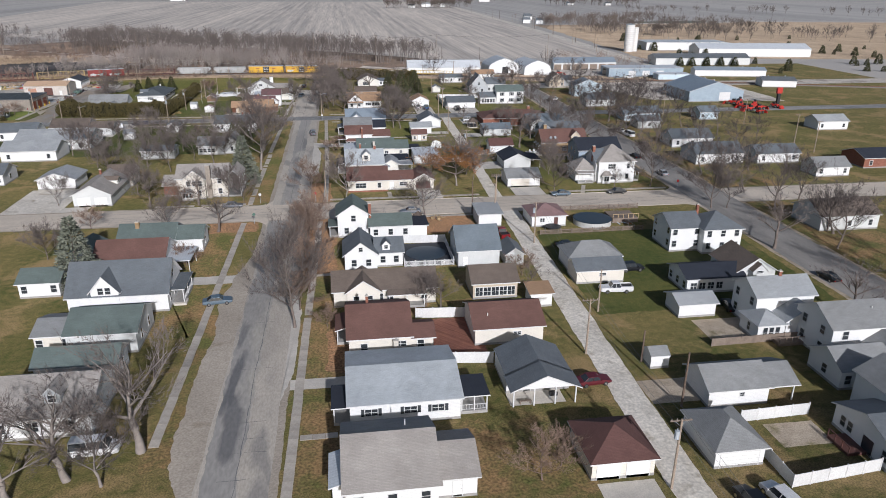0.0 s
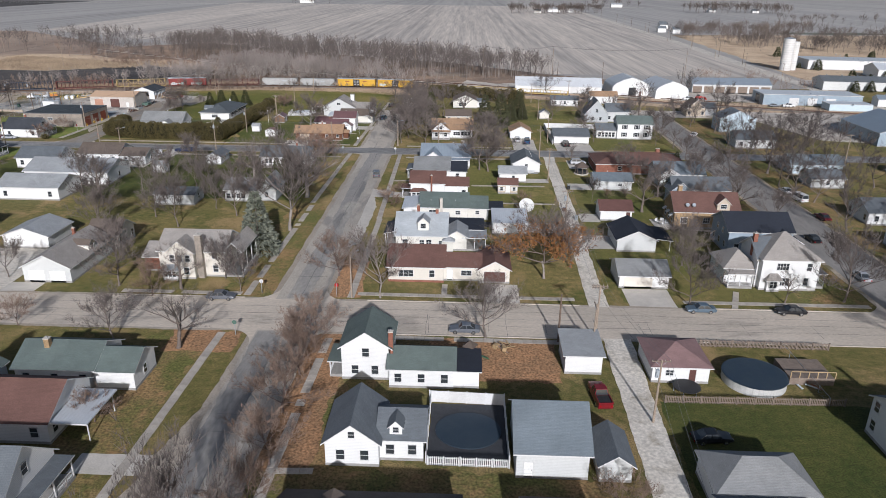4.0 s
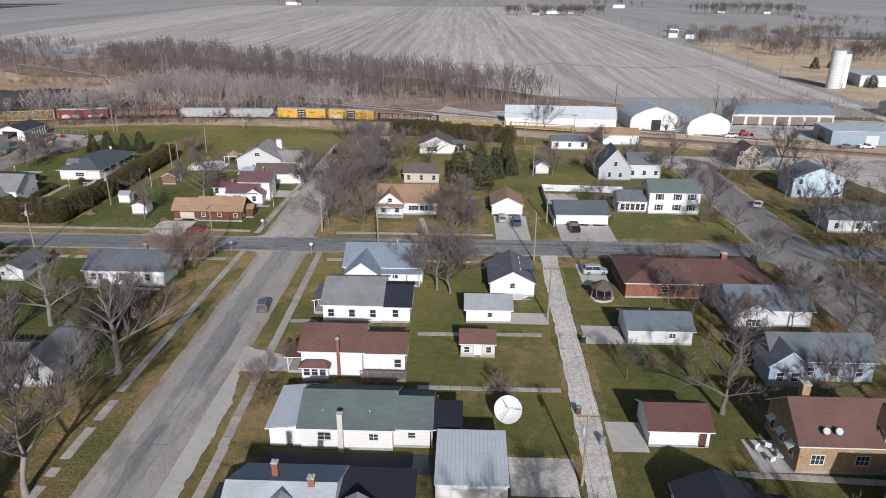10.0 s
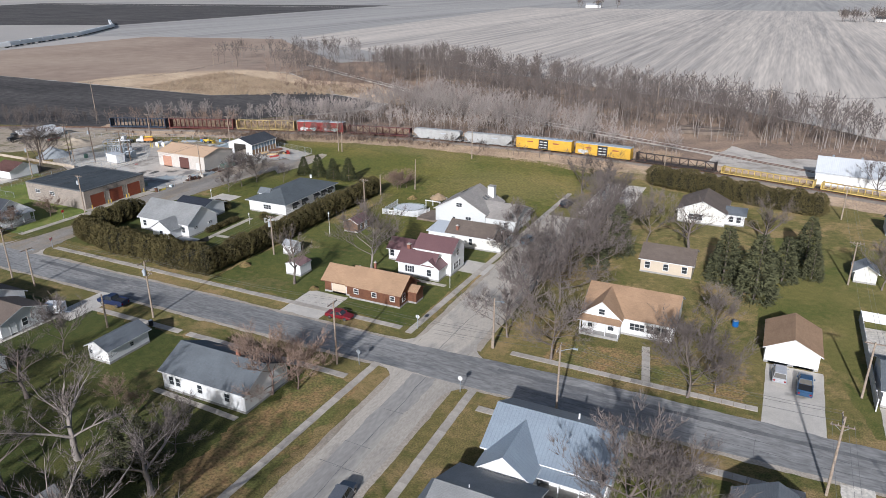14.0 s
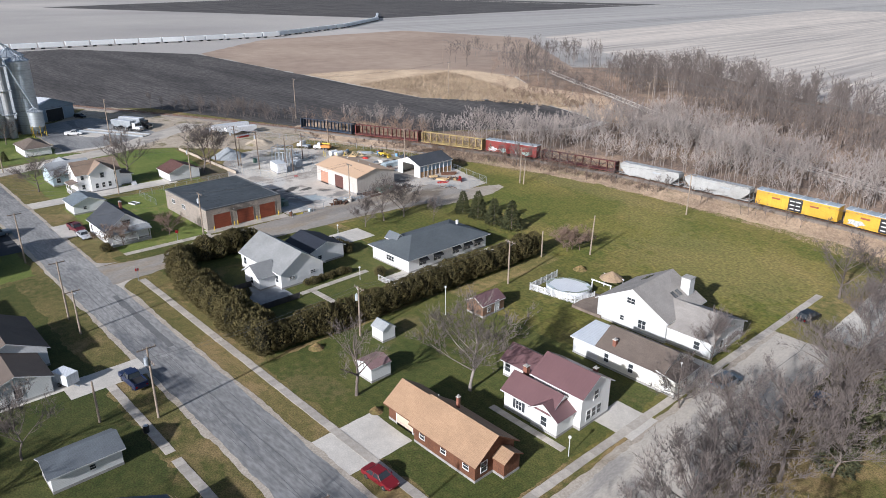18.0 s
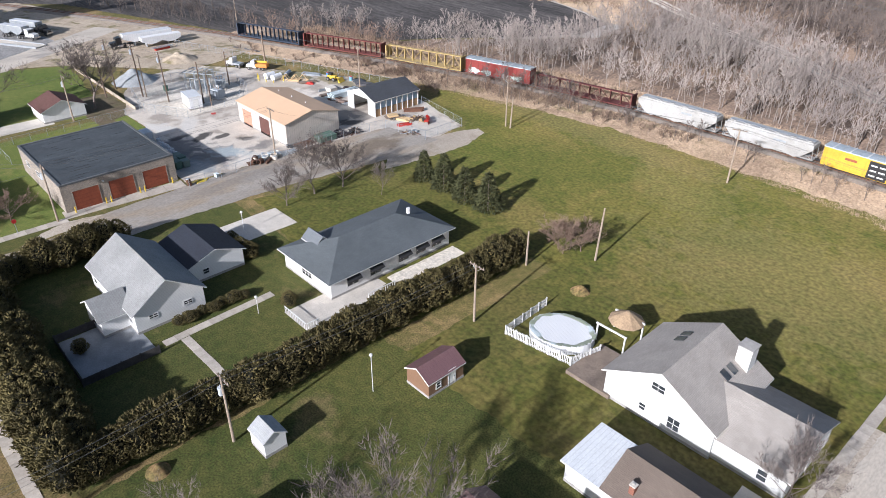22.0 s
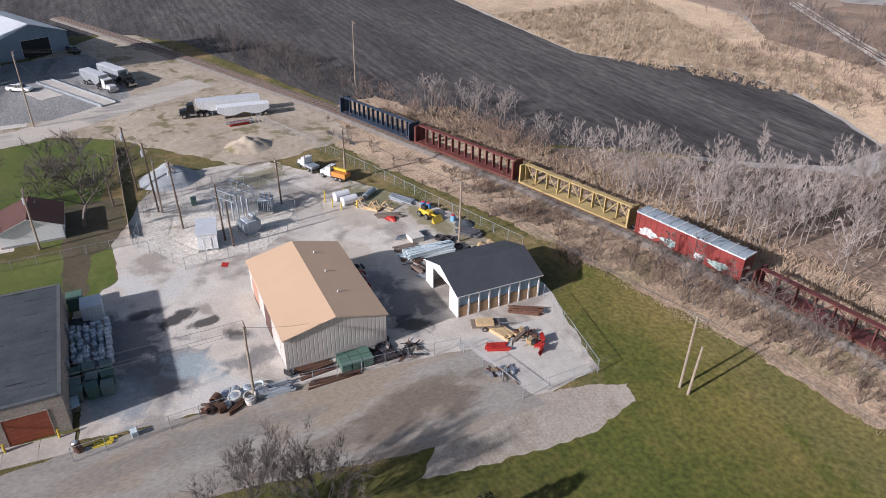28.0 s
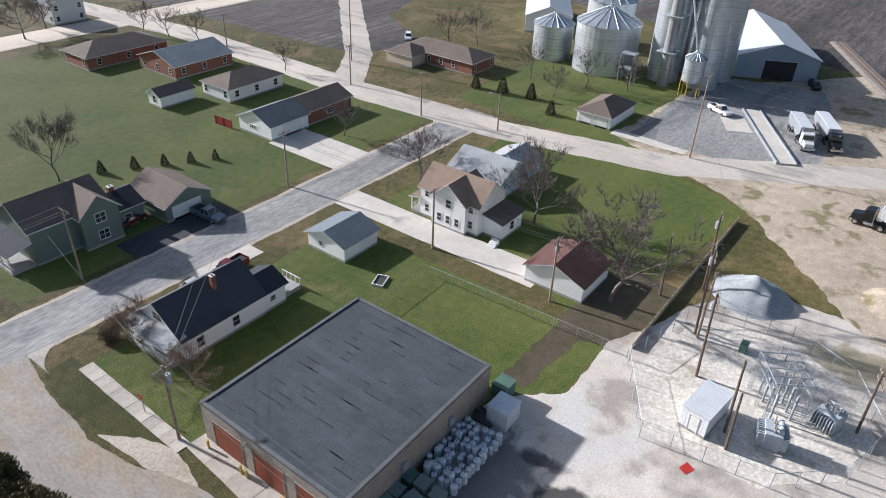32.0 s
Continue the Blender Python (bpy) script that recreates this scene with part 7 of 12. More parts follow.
def branches(name, segs, limb, twig, thin=0.030, gain=1.3):
    """Limbs as three-sided bars and fine twigs as pointed slivers, in one mesh of two materials."""
    S = np.asarray(segs, dtype=np.float64)
    small = S[:, 6] < thin
    a = tubes(name, S[~small], limb, 3)
    V0, Q = coords(a), corners(a)
    bpy.data.meshes.remove(a)
    T = S[small]
    d = T[:, 3:6] - T[:, 0:3]
    d /= np.maximum(np.linalg.norm(d, axis=1, keepdims=True), 1e-9)
    spin = np.random.default_rng(len(T)).normal(0, 1, (len(T), 3))
    u = np.cross(d, spin)
    u /= np.maximum(np.linalg.norm(u, axis=1, keepdims=True), 1e-9)
    w = (T[:, 6] * gain)[:, None]
    V1 = np.stack([T[:, 0:3] - u * w, T[:, 0:3] + u * w, T[:, 3:6]], axis=1).reshape(-1, 3)
    F = np.concatenate([Q[:, [0, 1, 2]], Q[:, [0, 2, 3]], np.arange(len(V1)).reshape(-1, 3) + len(V0)])
    me = quad_mesh(name, np.concatenate([V0, V1]), F, limb)
    me.materials.append(twig)
    k = np.zeros(len(F), dtype=np.int32)
    k[2 * len(Q):] = 1
    me.polygons.foreach_set("material_index", k)
    return me


def coords(me):
    c = np.empty(len(me.vertices) * 3, dtype=np.float32)
    me.vertices.foreach_get("co", c)
    return c.reshape(-1, 3)


def corners(me):
    c = np.empty(len(me.loops), dtype=np.int32)
    me.loops.foreach_get("vertex_index", c)
    return c.reshape(-1, 4)


def quad_mesh(name, V, F, material):
    me = bpy.data.meshes.new(name)
    me.vertices.add(len(V))
    me.vertices.foreach_set("co", np.ascontiguousarray(V, dtype=np.float32).ravel())
    k = F.shape[1]
    me.loops.add(F.size)
    me.loops.foreach_set("vertex_index", np.ascontiguousarray(F, dtype=np.int32).ravel())
    me.polygons.add(len(F))
    me.polygons.foreach_set("loop_start", np.arange(0, F.size, k, dtype=np.int32))
    me.update(calc_edges=True)
    me.materials.append(material)
    return me


def grow(seed, h=10.0, limbs=8, spread=0.75, fork=0.28, kids=(6, 5, 3), thick=0.24, droop=0.0, wob=0.18, coarse=False):
    """Bare tree skeleton: returns trunk bars and branch bars."""
    R = random.Random(seed)
    trunk, wood = [], []

    def arm(p, d, L, r, lvl, steps_, out):
        pts = [(p, r)]
        q, e = p.copy(), d.copy()
        for s in range(steps_):
            e = (e + Vector((R.uniform(-1, 1), R.uniform(-1, 1), R.uniform(-0.5, 0.9))) * wob + Vector((0, 0, -droop * lvl))).normalized()
            w = q + e * (L / steps_)
            rr = max(0.013, r * (1 - 0.75 * (s + 1) / steps_))
            out.append((*q, *w, pts[-1][1], rr))
            q = w
            pts.append((q.copy(), rr, e.copy()))
        return pts

    top = h * fork * R.uniform(0.9, 1.15)
    tp = arm(Vector((0, 0, -0.2)), Vector((R.uniform(-0.06, 0.06), R.uniform(-0.06, 0.06), 1)), top + 0.2, thick * 1.15, 0, 3, trunk)
    base_r = thick
    lead = arm(tp[-1][0], Vector((R.uniform(-0.15, 0.15), R.uniform(-0.15, 0.15), 1)).normalized(), h * 0.55, thick * 0.72, 0.3, 5, wood)
    trunk.append((*tp[-2][0], *tp[-1][0], thick * 0.8, thick * 0.75))
    starts = []
    for k in range(limbs):
        f = k / limbs
        src = lead[min(len(lead) - 2, int(f * 4))]
        a = k * 2.4 + R.uniform(-0.5, 0.5)
        el = (0.55 + 0.5 * f) if spread < 1 else (0.35 + 0.5 * f)
        d = Vector((math.cos(a) * spread, math.sin(a) * spread, el)).normalized()
        L = h * (0.52 - 0.22 * f) * R.uniform(0.85, 1.15)
        starts.append(arm(src[0], d, L, base_r * (0.5 - 0.25 * f), 1, 4, wood))
    starts.append(lead)
    level = starts
    for depth, n in enumerate(kids):
        nxt = []
        for pts in level:
            L0 = (pts[-1][0] - pts[0][0]).length
            for c in range(n):
                t = R.uniform(0.3, 1.0)
                i = min(len(pts) - 1, max(1, int(t * (len(pts) - 1) + 0.5)))
                p, r, e = pts[i]
                s = Vector((R.uniform(-1, 1), R.uniform(-1, 1), R.uniform(-0.5, 0.9))).normalized()
                d = (e * 0.95 + s * 0.62 + Vector((0, 0, 0.14 - droop))).normalized()
                L = L0 * (R.uniform(0.32, 0.55) if depth < 2 and not (coarse and depth) else R.uniform(0.5, 0.95))
                nxt.append(arm(p, d, L, max(0.016, r * 0.55), depth + 2, 1 if coarse and depth else 3 - min(2, depth), wood))
        level = nxt
    return trunk, wood


BARE = []
SPECS = [(1, 12, 11, 0.8, 0.24, (8, 8, 8), 0.22, 0.0), (2, 12, 12, 1.05, 0.18, (8, 8, 8), 0.24, 0.02), (3, 12, 10, 0.65, 0.26, (8, 8, 8), 0.19, 0.0), (4, 12, 12, 0.95, 0.15, (8, 8, 8), 0.19, 0.0),
         (5, 12, 7, 0.9, 0.28, (7, 6, 6), 0.42, 0.03), (6, 12, 11, 0.72, 0.12, (8, 8, 8), 0.17, 0.0)]
for sp in SPECS:
    tr, wd = grow(*sp)
    BARE.append((tubes("trunk", tr, BARKN, 7), branches("crown", wd, BARKN, TWIG)))
BAREW = [(tubes("trunk", grow(*SPECS[i])[0], BARKW, 7), branches("crown", grow(*SPECS[i])[1], BARKW, TWIG)) for i in (0, 4, 2)]
BARER = [(tubes("trunk", grow(*SPECS[i])[0], BARKR, 7), branches("crown", grow(*SPECS[i])[1], BARKR, TWIGR)) for i in (3, 5)]
FARB = []
for sp in ((7, 12, 9, 0.85, 0.22, (6, 6, 5), 0.24, 0.0), (8, 12, 9, 0.7, 0.25, (6, 6, 5), 0.24, 0.0)):
    tr, wd = grow(*sp)
    FARB.append((tubes("trunk", tr, BARKN, 5), branches("crown", wd, BARKN, TWIGD, 0.032, 1.7)))
TREE_N = [0]


def bare_tree(x, y, h, kind=0, pool=None, label="bare deciduous tree with fine grey-brown twigs", wide=1.0, lean=0.0):
    pool = pool or BARE
    k = h / 12.0
    TREE_N[0] += 1
    m = pose(x, y, 0, lean, 0, (TREE_N[0] * 77) % 360) @ Matrix.Diagonal((k * wide, k * wide, k * (0.94 + 0.12 * ((TREE_N[0] * 37 % 10) / 10)), 1))
    T = thing("tree", label, "tree", m, "bare trees")
    tr, cr = pool[kind % len(pool)]
    part("trunk", tr, None, T)
    part("crown", cr, None, T)
    return T


G, W_, R_ = "bare tree with pale grey bark and open branches", BAREW, BARER
for x, y, h, k in [(-24.8, 69.5, 14.5, 1), (-31.5, 65.5, 12, 1), (-36.5, 63, 11, 1), (-23.5, 196, 20, 0), (-25.2, 220.5, 15, 1), (-30, 233.5, 10, 1), (0.1, 163.2, 11.5, 2), (-42.5, 234.2, 12, 1), (-41, 298.4, 13.5, 0), (-27.5, 64, 10, 0)]:
    bare_tree(x, y, h, k, W_, "bare tree with pale grey bark and heavy limbs", 1.1)
for i, (x, y, h, w) in enumerate([
    (-8.9, 98, 17, 0.8), (-57.6, 132.5, 9, 1), (80.2, 89.9, 10, 1), (86.1, 119.7, 11, 1), (79.9, 166.1, 15, 1), (90.5, 146, 10, 1), (-28.9, 169.7, 8, 1), (-46.5, 165.5, 10, 1), (106.8, 266, 12, 1),
    (17.8, 149.9, 10.5, 1.1), (-24.6, 164.6, 8.5, 1), (-35.2, 165, 8.5, 1), (-27.5, 144.4, 10, 1), (52.7, 163.4, 11.5, 1), (-48.4, 196.8, 11, 1), (-44.4, 209.7, 9, 1), (1.0, 280.4, 11, 1), (18.4, 250.6, 12, 1.35), (20.8, 249.2, 12, 1.3), (20.7, 278.6, 14, 1.15),
    (46.2, 261.2, 6, 1), (-50.5, 286.4, 11, 0.7), (-19.6, 315.6, 8, 1.1), (-17.6, 367.4, 12, 1), (-143.1, 237.6, 11, 1), (-181.6, 281.6, 10, 1.2), (-181.1, 303.8, 12, 1.1), (-186.8, 258.9, 7, 1), (-205.3, 221.9, 7, 1), (-203.7, 179, 9, 1),
    (-200.5, 172, 9, 1), (-206.5, 188, 8, 1), (-254.5, 242.8, 10, 1), (-249, 238, 10, 1), (-177.6, 156, 12, 1), (-186, 150, 12, 1), (-240, 268, 9, 0.9), (-243, 281, 9, 1), (-248, 289, 9, 1), (-233, 278, 8, 1),
    (-7.2, 284, 11, 1.1), (-5.6, 292, 12, 1.1), (-8.4, 298, 11, 1.1), (-3.6, 300, 12, 1), (-9.1, 307.9, 12, 1.1), (-4.8, 311, 13, 1.1), (-2.8, 322, 13, 1.1), (-4.3, 328.9, 13, 1), (-7.6, 318, 11, 1), (-5.6, 336, 13, 1.1), (-6.5, 347.1, 12, 1.1), (-9.5, 356, 10, 1), (-12.5, 372, 11, 1.1), (-1, 316, 10, 1), (-2, 338, 9, 1), (-22.5, 330, 9, 0.9), (14, 333, 11, 1),
    (56.6, 214.4, 10, 1.1), (83.4, 229.9, 10, 1), (60.5, 240, 8, 1), (99.5, 240, 11, 1), (100, 264, 11, 1), (101, 285, 10, 1), (83, 300, 10, 1), (82.6, 316, 9, 1), (100, 322, 11, 1), (83.2, 284, 7, 1), (99, 203, 12, 1), (100.6, 178, 12, 1), (84, 204, 10, 1),
    (101, 143, 13, 1), (99, 118, 13, 1), (101, 98, 12, 1), (99.5, 75, 12, 1), (112, 150, 12, 1), (120, 170, 11, 1), (110, 225, 11, 1), (125, 240, 11, 1), (125, 275, 12, 1), (112, 300, 11, 1), (128, 300, 12, 1), (140, 215, 10, 1), (118, 335, 12, 1), (84, 338, 11, 1),
    (-75, 216, 12, 1), (-70, 204, 11, 1), (-64, 230, 10, 1), (-82, 220, 11, 1), (-110, 222, 11, 1), (-38, 146, 9, 1), (-52, 176, 9, 1), (12.5, 103, 7, 1), (14.6, 101.5, 6, 1), (31, 104.5, 6, 0.8), (58, 187, 9, 1), (56.5, 181, 10, 1), (46, 222, 6, 0.8), (62, 257, 8, 1), (60, 330, 9, 1), (95, 378, 11, 1), (66, 360, 10, 1),
    (53, 392, 13, 1), (28, 342, 12, 1), (120, 395, 13, 1), (5, 336, 12, 1), (22, 298, 9, 1), (24, 281.5, 7, 1), (81, 262.5, 9, 1), (66, 232.5, 9, 1), (70.5, 217, 9, 1), (78, 214, 10, 1), (63.5, 227, 8, 1), (80, 247.5, 9, 1), (58.5, 247, 7, 1), (-71, 229, 9, 1), (-56, 203, 9, 1), (-38, 205, 10, 1), (-63, 192, 10, 1), (86.8, 146.6, 15, 1.1), (69.5, 165.2, 6, 0.7), (58, 291.5, 6, 1), (116.7, 341.8, 15, 1), (85.3, 239, 12, 1.1), (101.6, 253.1, 16, 1.2), (78.3, 287.6, 8, 1), (99, 228, 14, 1.2), (128, 290, 14, 1.3), (120, 270, 13, 1.2), (100, 166, 14, 1.2), (104, 126, 14, 1.2), (98, 90, 14, 1.1), (110, 200, 11, 1), (126, 205, 11, 1), (131, 225, 11, 1), (115, 178, 12, 1), (104, 330, 11, 1), (96.8, 334, 10, 1), (-60, 150, 0, 0), (-95, 170, 10, 1), (-110, 190, 11, 1), (-68, 168, 8, 1), (-120, 230, 10, 1), (33.6, 184, 11, 1), (34.6, 178.5, 9, 0.8), (75.6, 238, 9, 1), (-90, 160, 10, 1), (104, 246, 11, 1), (109, 257, 12, 1), (117, 250, 11, 1), (104, 292, 11, 1), (110, 284, 12, 1), (119, 288, 11, 1), (106, 312, 11, 1), (121, 318, 12, 1), (132, 262, 11, 1), (136, 284, 11, 1), (102, 225, 11, 1), (118, 215, 11, 1), (103, 160, 11, 1), (104, 128, 11, 1), (107, 108, 12, 1), (-50, 222, 10, 1), (-58, 213, 10, 1), (-36, 214, 9, 1), (-46, 227, 9, 1), (-60, 240, 9, 1), (-33, 240, 8, 1), (-66, 250, 9, 1), (-56, 228, 8, 1), (56, 300, 9, 1), (78, 328, 10, 1), (48, 330, 9, 1), (74, 345, 9, 1)]):
    if h:
        bare_tree(x, y, h, i * 5 + i // 3, FARB if x > 97.5 or x < -195 or y > 360 else None, wide=w)
for i, (x, y, h) in enumerate([(-8.6, 172.3, 9), (-7.2, 119, 8), (-8.2, 129, 9), (-8.0, 138, 9), (-7.4, 145.5, 8), (-10.5, 146.5, 6), (-30.6, 255.0, 11), (-3.8, 97.3, 4.5), (19.8, 58.5, 6), (22.5, 60.5, 5), (-30.6, 126, 5), (-1.5, 224, 4), (-4.5, 217, 4.5), (-2.4, 213.5, 3.5), (28.6, 216, 4), (-28.2, 257.6, 8.5), (-128, 293.4, 5.5), (-127.4, 283.6, 6.0), (-129.4, 281.0, 4.5), (-39, 161.8, 7),
                                  (-63.7, 351, 5.6), (-65.2, 350.2, 5.2), (-62.2, 351.8, 5.2), (-63.6, 349.4, 4.8), (-49, 245, 3.5), (-44, 244, 3.5), (31.5, 113, 5), (-55, 150, 6), (-25, 262, 0), (50, 224, 3), (55, 226, 2.6), (-173.6, 322.5, 0), (-8.4, 104, 7), (-6.9, 111, 8)]):
    if h:
        bare_tree(x, y, h, i, R_, "bushy bare tree with reddish brown twigs", 1.25)
bare_tree(-170.6, 321.5, 14, 2, [BARE[2], BARE[5], BARE[2]], "tall bare tree with many fine upright twigs", 1.4)
for i, (x, y, h) in enumerate([(-103.4, 327.9, 8.0), (-103.9, 333.6, 9.2), (-102.9, 338.7, 9.6), (-96, 341.7, 6.0)]):
    bare_tree(x, y, h, i, [BARE[5], BARE[2]], "young bare street tree on the lawn", 1.1 if i < 3 else 0.7)


def leaves(seed, n, shape, size, material, name="crown", flat=0.4):
    """Many small leaf clumps; shape(u, R) gives a point and the way that the clump points."""
    R = np.random.default_rng(seed)
    P, D = shape(R, n)
    D = D + R.normal(0, flat, (n, 3))
    D /= np.linalg.norm(D, axis=1, keepdims=True)
    s = size * R.uniform(0.6, 1.4, n)
    side = np.cross(D, R.normal(0, 1, (n, 3)))
    side /= np.linalg.norm(side, axis=1, keepdims=True)
    a = P - side * (s * 0.42)[:, None]
    b = P + side * (s * 0.42)[:, None]
    tip = P + D * (s * 1.5)[:, None]
    mid = P + D * (s * 0.7)[:, None] + np.cross(D, side) * (s * 0.35)[:, None]
    V = np.stack([a, b, tip, mid], axis=1).reshape(-1, 3)
    i = (np.arange(n) * 4)[:, None]
    F = np.concatenate([i + [0, 3, 2], i + [3, 1, 2]], axis=1).reshape(-1, 3)
    return quad_mesh(name, V, F, material)


def cone_shape(h, r, power=0.9, tiers=11):
    def f(R, n):
        t = R.random(n) ** 0.65
        t = 1 - t
        t = t + 0.022 * np.sin(t * tiers * math.tau)
        a = R.random(n) * math.tau
        lump = 1 + 0.12 * np.sin(a * 5 + t * 9) + 0.08 * np.sin(a * 11 - t * 23)
        rad = r * (1 - t) ** power * lump * (0.55 + 0.45 * R.random(n) ** 0.4) + 0.05
        P = np.stack([np.cos(a) * rad, np.sin(a) * rad, 0.25 + t * h * 0.97], axis=1)
        D = np.stack([np.cos(a), np.sin(a), -0.15 + 0.5 * t], axis=1)
        return P, D
    return f


def column_shape(h, r):
    def f(R, n):
        t = R.random(n)
        a = R.random(n) * math.tau
        prof = np.minimum(1, (t + 0.12) * 2.6) * np.sqrt(np.maximum(0.02, 1 - ((t - 0.42) / 0.6).clip(0, 1) ** 2))
        lump = 1 + 0.14 * np.sin(a * 3 + t * 7) + 0.1 * np.sin(a * 7 - t * 15)
        rad = r * prof * lump * (0.72 + 0.28 * R.random(n) ** 0.5)
        P = np.stack([np.cos(a) * rad, np.sin(a) * rad, 0.05 + t * h], axis=1)
        D = np.stack([np.cos(a) * 0.55, np.sin(a) * 0.55, np.full(n, 0.75)], axis=1)
        return P, D
    return f


def bare_trunk(h, r=0.2):
    bm = bmesh.new()
    rod(bm, (0, 0, -0.2), (0, 0, h), r, 7, r * 0.25)
    me = bpy.data.meshes.new("trunk")
    bm.to_mesh(me)
    bm.free()
    me.materials.append(BARKN)
    return me


SPR = leaves(11, 4200, cone_shape(12, 3.6), 0.42, SPRUCE)
SPRT = bare_trunk(11)
PIN = leaves(12, 2800, cone_shape(12, 2.9, 0.75, 8), 0.42, PINE)
JUN = leaves(13, 1900, cone_shape(6, 1.9, 0.75, 7), 0.30, JUNIPER)
JUNT = bare_trunk(5, 0.12)


def conifer(x, y, h, mesh, base, trunk, label, cat="conifer", wide=1.0):
    k = h / base
    TREE_N[0] += 1
    T = thing("conifer", label, cat, pose(x, y, 0, 0, 0, TREE_N[0] * 61 % 360) @ Matrix.Diagonal((k * wide, k * wide, k, 1)), "evergreens")
    part("trunk", trunk, None, T)
    part("crown", mesh, None, T)


conifer(-26.3, 182.3, 13, SPR, 12, SPRT, "tall blue-grey spruce beside the footpath")
conifer(-47.4, 119.4, 13, SPR, 12, SPRT, "tall blue-grey spruce beside a white house")
for x, y, h in [(27.2, 315.9, 12.5), (0.5, 327, 11), (35.5, 338.2, 10), (21.5, 322, 11), (31.5, 326.5, 9), (-1.5, 318, 8), (36.5, 330, 7), (-31.5, 226.5, 8), (-33.8, 236.1, 7.5), (-36.2, 234.6, 6.5)]:
    conifer(x, y, h, PIN, 12, SPRT, "dark green pine among the houses", wide=1.15)
for x, y, h in [(-95.6, 350.9, 5.4), (-90.6, 350.9, 6.4), (-85.1, 350.5, 6.0), (-80.2, 350.9, 6.6)]:
    conifer(x, y, h, JUN, 6, JUNT, "dark upright juniper on the green field")
for x, y, h in [(-226, 262, 3.2), (-227, 268.5, 3.8), (-228.5, 275, 3.4), (-223, 283, 3.0), (77, 259, 4.5), (-149, 240, 2.2), (-153.5, 242.5, 2.2), (-157.5, 245, 2), (-161, 247.5, 2), (-164.5, 249.5, 1.8)]:
    conifer(x, y, h, JUN, 6, JUNT, "small dark evergreen shrub on a lawn")
rj = random.Random(9)
JUNF = leaves(14, 350, cone_shape(6, 1.9, 0.8, 5), 0.75, PINE)
for i in range(46):
    conifer(rj.uniform(215, 420), rj.uniform(380, 620), rj.uniform(3, 7), JUNF, 6, JUNT, "dark juniper on the tan scrub land")
for x, y in [(214, 423), (222, 423), (232, 423), (241, 422), (250, 421)]:
    conifer(x, y, 5.5, JUN, 6, JUNT, "dark clipped evergreen beside the shed", wide=1.3)

ARB = [leaves(20 + i, 2100, column_shape(4.2, 1.65), 0.21, ARBOR) for i in range(3)]
# near-black colour of an added core: shade between the leaves, painted in
CORE = mat("hedge_inner_shade", (0.022, 0.021, 0.012), (0.014, 0.014, 0.009), 2, 1.0)


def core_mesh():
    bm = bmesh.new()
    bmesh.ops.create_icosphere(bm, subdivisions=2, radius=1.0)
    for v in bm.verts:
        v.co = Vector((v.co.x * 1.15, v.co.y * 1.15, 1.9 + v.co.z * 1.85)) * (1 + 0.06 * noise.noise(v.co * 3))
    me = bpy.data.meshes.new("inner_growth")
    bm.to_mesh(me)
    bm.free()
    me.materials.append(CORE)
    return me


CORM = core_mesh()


def hedge(pts, h, step=1.9, w=1.0, label="tall clipped arborvitae hedge plant, dark olive green"):
    R = random.Random(len(pts) * 31 + int(h * 10))
    for a, b in zip(pts, pts[1:]):
        n = max(1, int(math.dist(a, b) / step))
        for i in range(n):
            x = a[0] + (b[0] - a[0]) * (i + 0.5) / n + R.uniform(-0.25, 0.25)
            y = a[1] + (b[1] - a[1]) * (i + 0.5) / n + R.uniform(-0.25, 0.25)
            k = h / 4.2 * R.uniform(0.9, 1.1)
            kw = k * w * R.uniform(0.9, 1.15)
            T = thing("hedge_plant", label, "hedge", pose(x, y, 0, 0, 0, R.uniform(0, 360)) @ Matrix.Diagonal((kw, kw, k, 1)), "hedge")
            # leaf shell, then the added dark core that paints the hedge's inner shade
            part("foliage", ARB[R.randrange(3)], None, T)
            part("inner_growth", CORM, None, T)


hedge([(-67.6, 282.5), (-94, 283.2), (-108, 286.5)], 5.2, 2.0)
hedge([(-68.4, 284), (-67.6, 300), (-67.4, 316), (-67, 330), (-67.6, 344)], 4.7, 2.0)
hedge([(-108, 287), (-109.6, 293), (-109.2, 304.5)], 4.1, 2.0, 1.0)
hedge([(-70.4, 284.8), (-94, 285.6)], 4.8, 2.3)
hedge([(-108.6, 291), (-108.4, 300)], 4.6, 2.3)
hedge([(5, 381), (20, 376.5), (39, 371.5)], 5.4, 2.0, 1.1)
hedge([(-2, 384), (4, 381)], 5.5, 2.2, 1.3)
hedge([(-88, 291.0), (-88, 290.0)], 1.6, 1.0, 1.2)
hedge([(-85.2, 300.6), (-85.0, 310.4)], 1.3, 0.9, 1.5, "low clipped dark green hedge beside the cottage")
hedge([(-96, 315), (-92.5, 315.5)], 2.4, 1.7, 1.3, "round clipped evergreen bush")
hedge([(-79.6, 313.6), (-79.5, 312.4)], 2.2, 1.1, 1.4, "round clipped evergreen bush")
hedge([(-99, 314.8), (-98, 315.5)], 2.2, 1.1, 1.3, "round clipped evergreen bush")
hedge([(-127.5, 279.6), (-126.2, 280.6)], 1.6, 1.5, 1.5, "round dark bush at the house corner")

